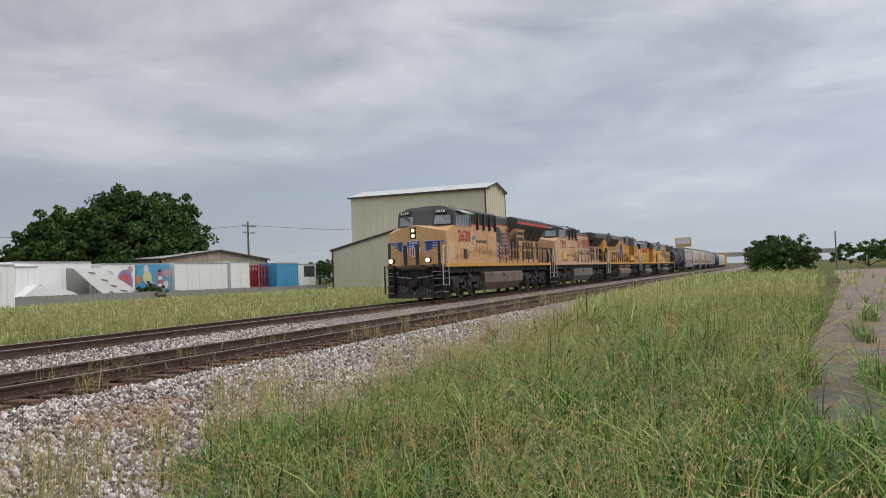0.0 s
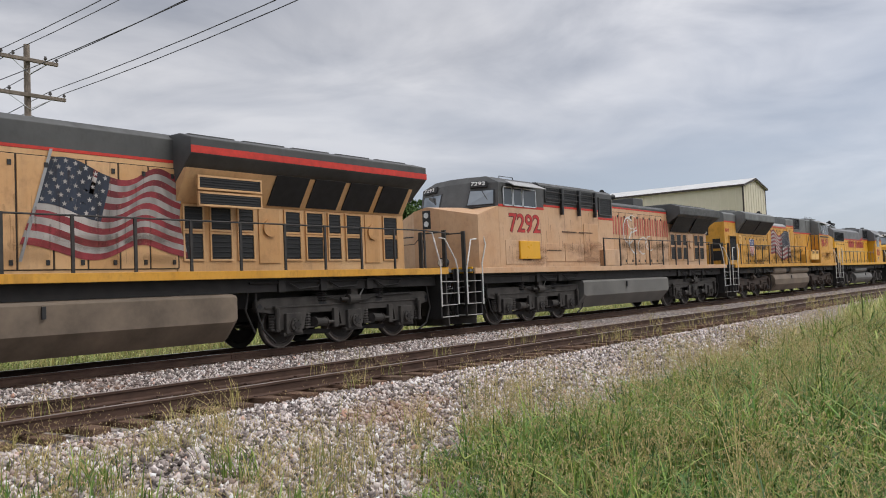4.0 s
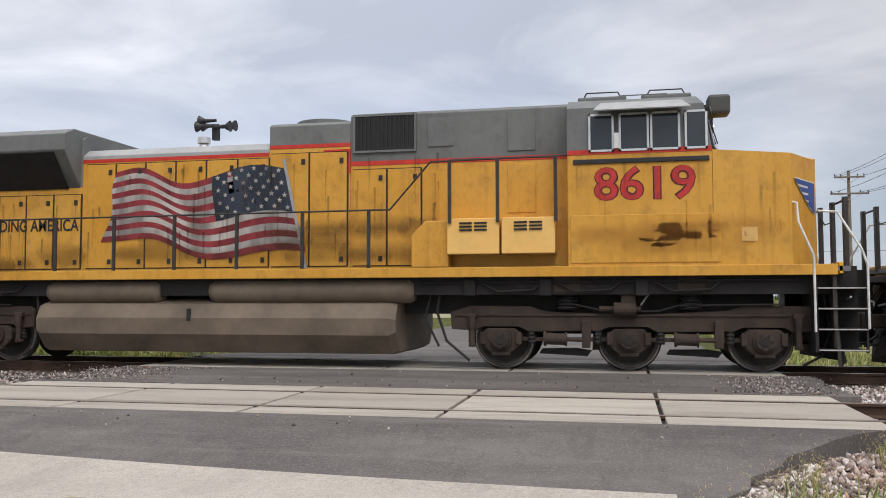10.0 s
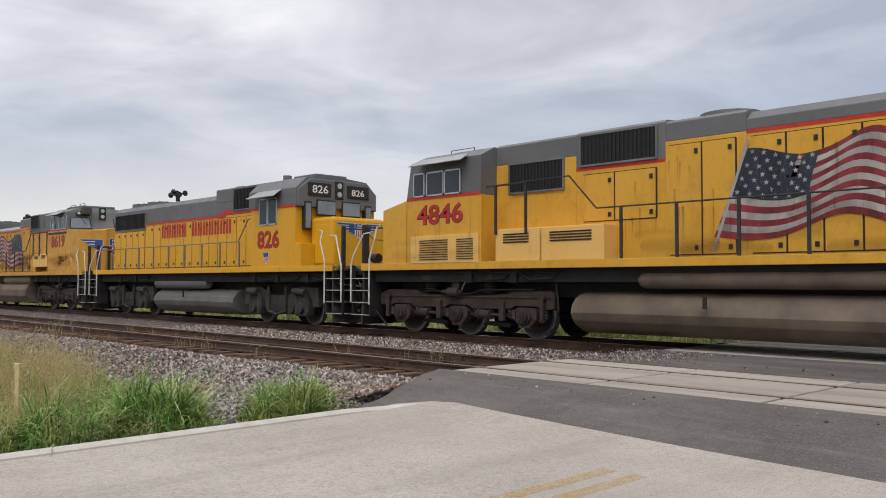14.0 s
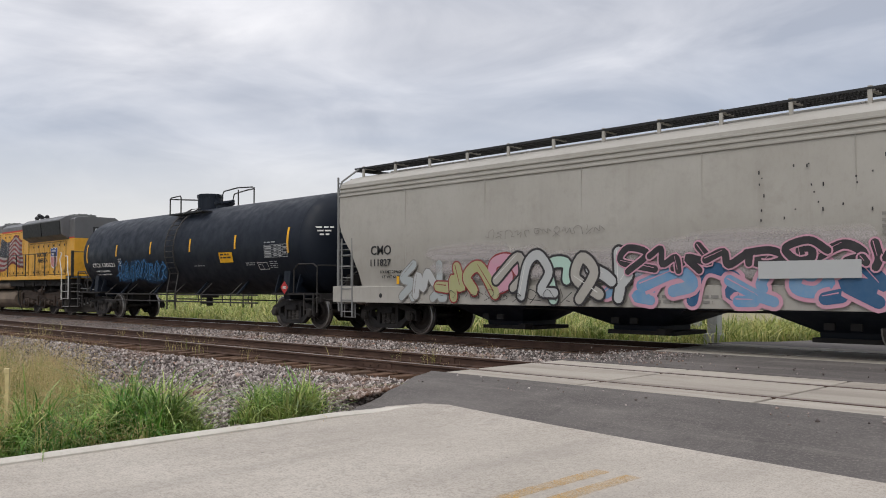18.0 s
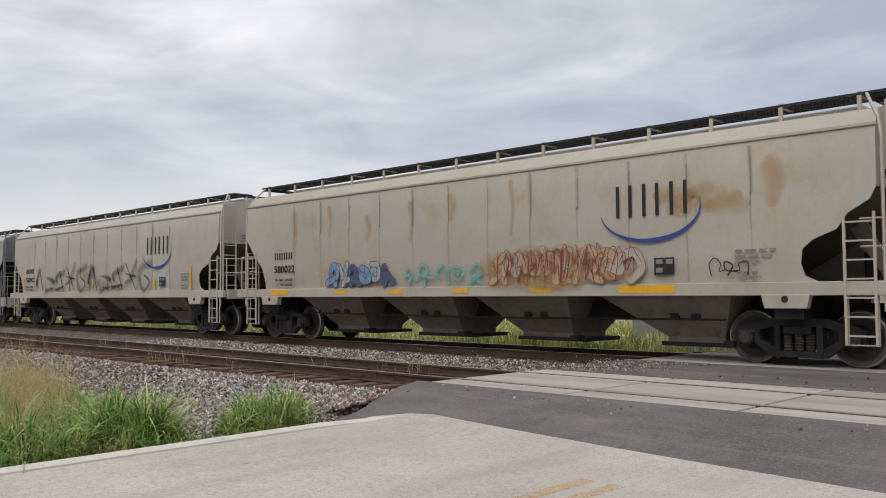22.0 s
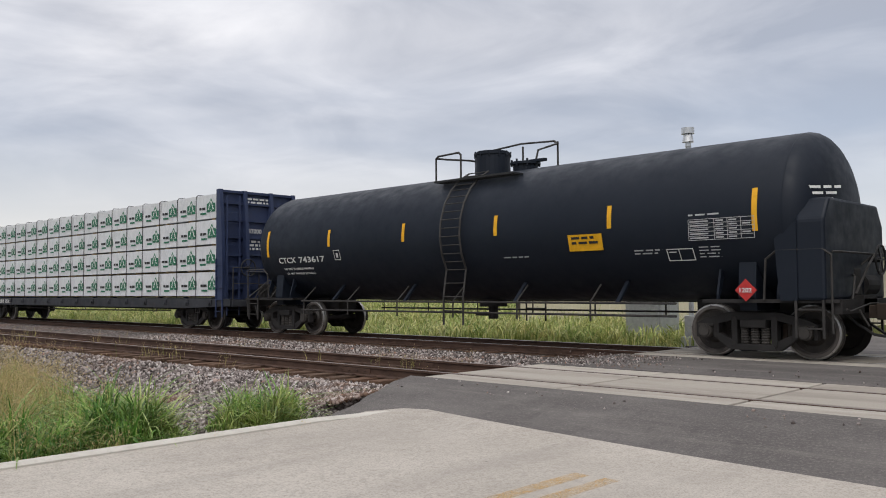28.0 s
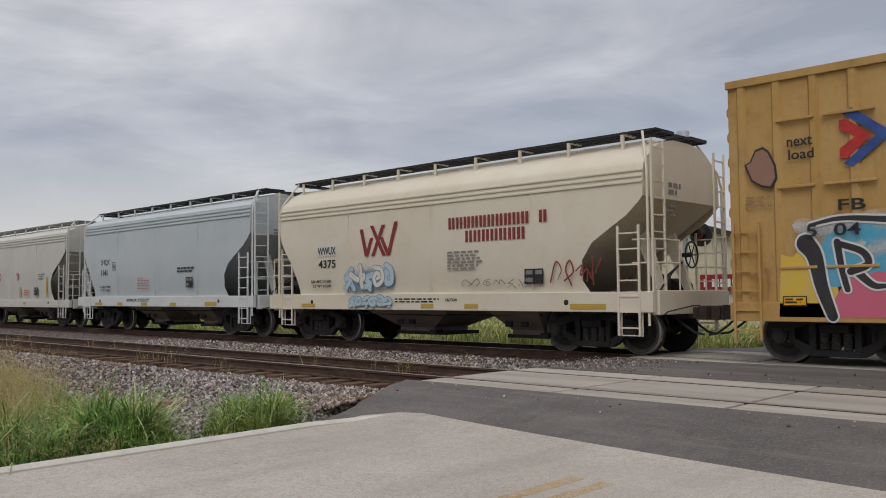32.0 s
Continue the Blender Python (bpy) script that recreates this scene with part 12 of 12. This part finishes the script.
for k in range(8):
    tree("tree", "distant green tree along the railway", -150 - 30 * k, 40 + 10 * math.sin(k * 2.2), 6.0 + 1.2 * math.sin(k * 1.5), 8.0, 0.8, 80 + k, "leaf_mid", 50, 24, 0.45)
# gravel yard
bm = B()
pts = [(8.4, -0.35), (13.0, -0.2), (20, -0.9), (36, -2.3), (70, -5.0), (140, -9), (140, -24), (60, -20), (24, -13), (13, -7), (8.6, -3.0)]
vs = [bm.verts.new((p[0], p[1], ground_z(*p) + 0.07)) for p in pts]
bm.faces.new(vs)
bmesh.ops.triangulate(bm, faces=bm.faces)
tagged(part("gravel_yard", bm, "gravel_lot"), "grey-brown gravel yard with tan patches", "gravel", kind="structure")

# ---- grass and weeds ----


def blades(name, label, pts, h, w, material, seed, lean=0.45, droop=0.35, seeds=0.0, category="grass"):
    """Bent tapering blades, joined; a share of them carries a loose seed head."""
    rng = np.random.default_rng(seed)
    p = np.asarray(pts, float)
    n = len(p)
    if np.ndim(h) == 0:
        h = np.full(n, h)
    hh = h * rng.uniform(0.55, 1.2, n)
    a = rng.uniform(0, 2 * np.pi, n)
    ln = np.abs(rng.normal(0, lean, n)) * hh
    dx, dy = np.cos(a) * ln + 0.06 * hh, np.sin(a) * ln
    t = a + rng.uniform(0.9, 2.2, n)
    ww = w * rng.uniform(0.6, 1.4, n)
    ux, uy = np.cos(t) * ww, np.sin(t) * ww
    z = p[:, 2]

    bend = np.clip(rng.normal(droop, 0.25, n), 0.0, 1.05)

    def row(q, k):
        f, g = q ** 1.7, 1.12 * q - 0.72 * bend * q ** 3
        x, y = p[:, 0] + dx * f, p[:, 1] + dy * f
        return np.stack([x - ux * k, y - uy * k, z + hh * g], 1), np.stack([x + ux * k, y + uy * k, z + hh * g], 1)
    rows = [row(0.0, 0.55), row(0.38, 1.0), row(0.64, 0.95), row(0.85, 0.6)]
    tip = row(1.0, 0.0)[0]
    v = np.stack([c for r in rows for c in r] + [tip], 1).reshape(-1, 3)
    f = np.array([(0, 1, 3), (0, 3, 2), (2, 3, 5), (2, 5, 4), (4, 5, 7), (4, 7, 6), (6, 7, 8)])[None] + (np.arange(n) * 9)[:, None, None]
    mats = [material]
    me_v, me_f = v, f.reshape(-1, 3)
    ob = new(name, arrays_mesh(name, me_v, me_f, mats))
    tagged(ob, label, category, kind="stuff")
    if seeds:
        pick = rng.random(n) < seeds
        tp, k = tip[pick], 20
        m = len(tp)
        if m:
            spread = rng.normal(0, 1, (m, k, 3)) * np.array([0.045, 0.045, 0.10])
            c = tp[:, None, :] + spread * (0.6 + h[pick][:, None, None] * 0.6) - np.array([0, 0, 0.03])
            d = rng.normal(0, 1, (m, k, 3))
            d[..., 2] = np.abs(d[..., 2]) + 0.6
            d /= np.linalg.norm(d, axis=2)[..., None]
            e = np.cross(d, rng.normal(0, 1, (m, k, 3)))
            e /= np.linalg.norm(e, axis=2)[..., None]
            s, q = 0.015, 0.0034
            v = np.stack([c - d * s, c + e * q, c + d * s, c - e * q], 2).reshape(-1, 3)
            f = np.array([(0, 1, 2), (0, 2, 3)])[None] + (np.arange(m * k) * 4)[:, None, None]
            so = new("seed_heads", arrays_mesh("seed_heads", v, f.reshape(-1, 3), "seed_head"))
            tagged(so, "loose tan grass seed heads", "grass", kind="stuff")
    return ob


def spots(rng, count, x0, x1, y0, y1, ok, zf, tuft=0, radius=0.1):
    x, y = rng.uniform(x0, x1, count), rng.uniform(y0, y1, count)
    if tuft:
        x = np.repeat(x, tuft) + rng.normal(0, radius, count * tuft)
        y = np.repeat(y, tuft) + rng.normal(0, radius, count * tuft)
    out = [(a, b, zf(a, b)) for a, b in zip(x, y) if ok(a, b)]
    return np.array(out) if out else np.zeros((0, 3))


def turf_z(x, y):
    return max(ground_z(x, y), bed_z(x, y) if y > bed_edge(x) else -9) - 0.02


def rising(p, h, lo=0.6, reach=1.4):
    """Lower at the field's border, full height farther in."""
    edge = np.array([field_edge(x) for x in p[:, 0]])
    tuss = np.array([noise.noise((x * 1.5, y * 1.5, 33)) for x, y in p[:, :2]])
    return h * np.clip(lo + (1 - lo) * (edge - p[:, 1]) / reach, lo, 1.0) * np.clip(0.95 + 0.75 * tuss, 0.45, 1.5)


def field(x, y):
    """The tall grass beside the gravel, on the near side of the tracks."""
    edge = field_edge(x)
    edge += 0.3 * math.sin(x * 1.7) + 0.2 * math.sin(x * 4.1) + 1.0 * noise.noise((x * 1.1, y * 1.1, 21))
    if y > edge or x < 1.6:
        return False
    if x > 8.6 and y < -0.42 - 0.05 * max(0, x - 13) + 0.5 * noise.noise((x * 0.5, y * 0.5, 2)):
        return noise.noise((x * 0.5, y * 2.0, 9)) > 0.46
    return True


def patchy(f, scale, seed, lo):
    return lambda x, y: f(x, y) and noise.noise((x * scale, y * scale, seed)) > lo


R7 = np.random.default_rng(77)
# near field: green blades in tufts, dry stems between them
p = spots(R7, 1500, 1.8, 14, -4.5, 8.4, field, turf_z, 13, 0.085)
blades("broad_grass", "long arching broad grass blades catching the light", p, rising(p, 0.64 + 0.16 * np.sin(p[:, 0] * 2.1 + p[:, 1] * 1.7)), 0.0085, "grass_green", 40, 0.85, 0.75)
p = spots(R7, 1700, 14, 30, -4.5, 8.2, field, turf_z, 11, 0.11)
blades("broad_grass", "long arching broad grass blades along the railway", p, rising(p, 0.70 + 0.20 * np.sin(p[:, 0] * 1.6 + p[:, 1] * 1.2)), 0.013, "grass_green", 41, 0.85, 0.7)
p = spots(R7, 4600, 1.8, 14, -4.5, 8.4, field, turf_z, 10, 0.07)
blades("tall_grass", "tall green grass bending in tufts beside the ballast", p, rising(p, 0.50 + 0.16 * np.sin(p[:, 0] * 1.3 + p[:, 1])), 0.0058, "grass_green", 1, 0.8, 0.6, seeds=0.02)
p = spots(R7, 1500, 1.8, 14, -4.5, 8.6, patchy(field, 0.45, 4, -0.05), turf_z, 6, 0.09)
blades("dry_grass", "dry tan and olive grass stems among green blades", p, rising(p, 0.80, 0.6), 0.0024, "grass_dry", 2, 0.4, 0.2, seeds=0.9)
p = spots(R7, 4200, 14, 36, -5, 8.2, field, turf_z, 7, 0.10)
blades("tall_grass", "tall green grass along the railway", p, rising(p, 0.52 + 0.16 * np.sin(p[:, 0] * 0.8 + p[:, 1])), 0.010, "grass_green", 3, 0.9, seeds=0.03)
p = spots(R7, 3300, 14, 44, -3, 8.4, patchy(field, 0.3, 6, -0.25), turf_z, 6, 0.12)
blades("dry_grass", "dry olive grass with seed heads along the railway", p, rising(p, 0.72, 0.6), 0.0048, "grass_dry", 4, 0.4, seeds=0.85)
p = spots(R7, 6500, 36, 110, -9, 8.2, field, turf_z, 5, 0.25)
blades("tall_grass", "tall mixed grass along the railway farther off", p, 0.66 + 0.2 * np.sin(p[:, 0] * 0.5 + p[:, 1]), 0.024, "grass_meadow", 5, 0.4)
p = spots(R7, 1500, 24, 40, 2.0, 6.6, field, turf_z, 6, 0.2)
blades("tall_weeds", "taller weedy grass at the ballast edge", p, 0.85, 0.012, "grass_meadow", 6, 0.35, seeds=0.1)
# sparse dry tufts on the gravel
p = spots(R7, 520, 5.0, 30, 4.2, 8.2, patchy(lambda x, y: field_edge(x) - 0.5 < y < field_edge(x) + 1.5, 0.6, 15, 0.0), turf_z, 13, 0.10)
blades("dry_grass", "airy tan tufts with seed heads at the gravel border", p, 0.52, 0.0036, "grass_dry", 11, 0.5, seeds=0.8)
p = spots(R7, 420, 0.45, 6.5, 2.0, 8.6, patchy(lambda x, y: y > 1.5 + 0.8 * (x - 1) and x > 0.6 + 0.75 * max(0, y - 6.2), 0.8, 12, -0.1), turf_z, 14, 0.09)
blades("dry_grass", "sparse dry tufts growing through the gravel", p, 0.26, 0.0035, "grass_dry", 7, 0.7, seeds=0.3)
p = spots(R7, 90, 0.6, 5.0, 2.4, 6.5, lambda x, y: y > 1.2 + 0.9 * (x - 1), turf_z, 20, 0.10)
blades("weeds", "pale green weeds growing through the gravel", p, 0.34, 0.0055, "grass_green", 8, 0.6, seeds=0.12)
p = spots(R7, 260, 8.6, 40, -7, -0.4, patchy(lambda x, y: y > -1.2 - 0.16 * x, 0.8, 18, 0.05), lambda x, y: ground_z(x, y) + 0.06, 12, 0.12)
blades("dry_grass", "low dry tufts scattered over the gravel yard", p, 0.20, 0.0045, "grass_dry", 12, 0.7, seeds=0.25)
# weeds along both sidings
p = spots(R7, 330, 3.0, 50, 8.8, 11.6, patchy(lambda x, y: abs(abs(y - SIDE_Y) - 0.9) < 0.5, 0.6, 3, -0.05), turf_z, 9, 0.10)
blades("track_weeds", "thin dry weeds with seed heads between the rails", p, 0.40, 0.0045, "grass_dry", 9, 0.4, seeds=0.35)
p = spots(R7, 120, -30, -9.4, 8.7, 11.6, patchy(lambda x, y: abs(abs(y - SIDE_Y) - 0.9) < 0.5, 0.6, 5, 0.05), turf_z, 8, 0.10)
blades("track_weeds", "thin dry weeds beside the siding", p, 0.36, 0.0045, "grass_dry", 10, 0.4, seeds=0.35)


# verge beyond the kerb: two green clumps, dry grass behind
def verge(x, y):
    return x < ROAD_L - 0.15 and y < min(6.4, 4.45 + 0.22 * (-9.2 - x)) + 0.25 * math.sin(x * 1.7)


def clump(cx, cy, rx, ry):
    return lambda x, y: ((x - cx) / rx) ** 2 + ((y - cy) / ry) ** 2 < 1 and x < ROAD_L - 0.12


for k, (cx, cy, rx, ry, n, h) in enumerate(((-9.1, 6.15, 0.65, 0.7, 210, 0.52), (-9.25, 4.4, 0.95, 0.6, 300, 0.68), (-9.4, 3.2, 1.2, 0.8, 380, 0.50), (-10.9, 4.6, 1.2, 0.6, 220, 0.5), (-9.2, 2.0, 1.0, 0.8, 220, 0.5))):
    p = spots(R7, n, cx - rx, cx + rx, cy - ry, cy + ry, clump(cx, cy, rx, ry), lambda x, y: max(-0.47, turf_z(x, y)), 12, 0.06)
    dome = np.clip(1.15 - 0.75 * (((p[:, 0] - cx) / rx) ** 2 + ((p[:, 1] - cy) / ry) ** 2), 0.4, 1.15) * (0.85 + 0.3 * np.sin(p[:, 0] * 9 + p[:, 1] * 7))
    blades("grass_clump", "green clump of broad arching grass blades at the kerb", p, h * dome * 1.15, 0.0085, "grass_verge", 20 + k, 0.8, 0.75, seeds=0.012)
p = spots(R7, 2300, -26, -8.2, -2.5, 6.6, patchy(verge, 0.5, 8, -0.4), lambda x, y: max(-0.49, turf_z(x, y)), 9, 0.09)
blades("dry_grass", "airy tan grass full of seed heads on the verge", p, 0.66 * (0.8 + 0.35 * np.sin(p[:, 0] * 2.3 + p[:, 1] * 3.1)), 0.0026, "grass_dry", 24, 0.36, seeds=0.85)
p = spots(R7, 420, -17, -10.0, 2.6, 6.0, patchy(verge, 0.9, 14, 0.0), lambda x, y: max(-0.49, turf_z(x, y)), 6, 0.10)
blades("dry_grass", "tall tan grass with feathery seed heads behind the kerb", p, 0.72, 0.0024, "grass_dry", 27, 0.35, seeds=1.0)
p = spots(R7, 2300, -26, -8.2, -2.5, 6.6, verge, lambda x, y: max(-0.49, turf_z(x, y)), 7, 0.08)
blades("short_grass", "short mixed green grass on the verge", p, 0.36, 0.006, "grass_verge", 25, 0.7, 0.6)
p = spots(R7, 1800, -60, -26, -6, 6.5, verge, lambda x, y: max(-0.49, turf_z(x, y)), 6, 0.2)
blades("dry_grass", "tan grass on the verge farther off", p, 0.6, 0.012, "grass_dry", 26, 0.35, seeds=0.2)


# a slim marker post in the verge
post = thing("marker_post", "slim pale yellow marker post standing in the verge grass", "post")
part("shaft", prism(B(), [(-9.66, 3.04), (-9.60, 3.02), (-9.54, 3.04), (-9.60, 3.07)], "z", -0.6, 0.36), "post_yellow", post)
part("cap", prism(B(), [(-9.67, 3.035), (-9.60, 3.01), (-9.53, 3.035), (-9.60, 3.08)], "z", 0.36, 0.40), "post_yellow", post)


# meadow beyond the main line
def meadow(x, y):
    if -9.9 < x < 3.2:
        return False
    return y > 20.2 + 0.5 * math.sin(x * 0.7)


p = spots(R7, 11000, 3, 70, 20.0, 51.5, meadow, turf_z, 5, 0.22)
blades("meadow_grass", "yellow-green meadow grass between the track and the fence", p, 0.58 + 0.2 * np.sin(p[:, 0] * 0.45 + p[:, 1] * 0.8), 0.012, "grass_meadow", 30, 0.9, 0.85, seeds=0.03)
p = spots(R7, 3200, 3, 60, 20.2, 40, meadow, turf_z, 4, 0.2)
blades("dry_grass", "golden seeding grass standing in the meadow", p, 0.72 + 0.2 * np.sin(p[:, 0] * 0.7 + p[:, 1] * 0.5), 0.007, "grass_dry", 35, 0.5, 0.4, seeds=0.45)
p = spots(R7, 5000, 30, 130, 20.0, 51.3, meadow, turf_z, 4, 0.35)
blades("meadow_grass", "far yellow-green meadow grass before the fence", p, 0.72, 0.024, "grass_meadow", 31, 0.9, 0.85)
p = spots(R7, 7000, -70, -10.0, 20.0, 28.2, meadow, turf_z, 5, 0.25)
blades("meadow_grass", "green and yellow tall grass beyond the tracks", p, 0.78 + 0.22 * np.sin(p[:, 0] * 0.6), 0.017, "grass_meadow", 32, 0.7, 0.7, seeds=0.05)
p = spots(R7, 1200, -17, -10.0, 20.6, 26, meadow, turf_z, 6, 0.2)
blades("meadow_grass", "tall green grass in front of the metal hall", p, 0.9, 0.014, "grass_meadow", 33, 0.7, 0.7)
p = spots(R7, 6000, -130, -24, 28, 60, meadow, turf_z, 4, 0.5)
blades("meadow_grass", "far green field grass", p, 0.7, 0.04, "grass_meadow", 34, 0.6, 0.6)

# old timber lying in the grass edge
logs = thing("old_timber", "pair of weathered dark timber ties lying in the grass", "timber")
for k, (a, b, z) in enumerate(((19.9, 6.45, -0.42), (20.8, 6.7, -0.42))):
    ob = part("tie_timber", box(B(), -1.2, 1.2, -0.11, 0.11, 0, 0.17, 0.012), "tie_wood", logs)
    ob.matrix_basis = pose(a, b, z, 0, 0, 12 + 9 * k)


# ---- what moves ----
def motions():
    for car, off in TRAIN:
        walk(car, [(t, pose(off + head_x(t), MAIN_Y, 0)) for t in range(0, 33, 2)])
    for ob, x, r in AXLES:
        walk(ob, [(k / 15, pose(x, 0, r, 0, math.degrees(head_x(k / 15) / r) % 360, 0)) for k in range(481)])


motions()
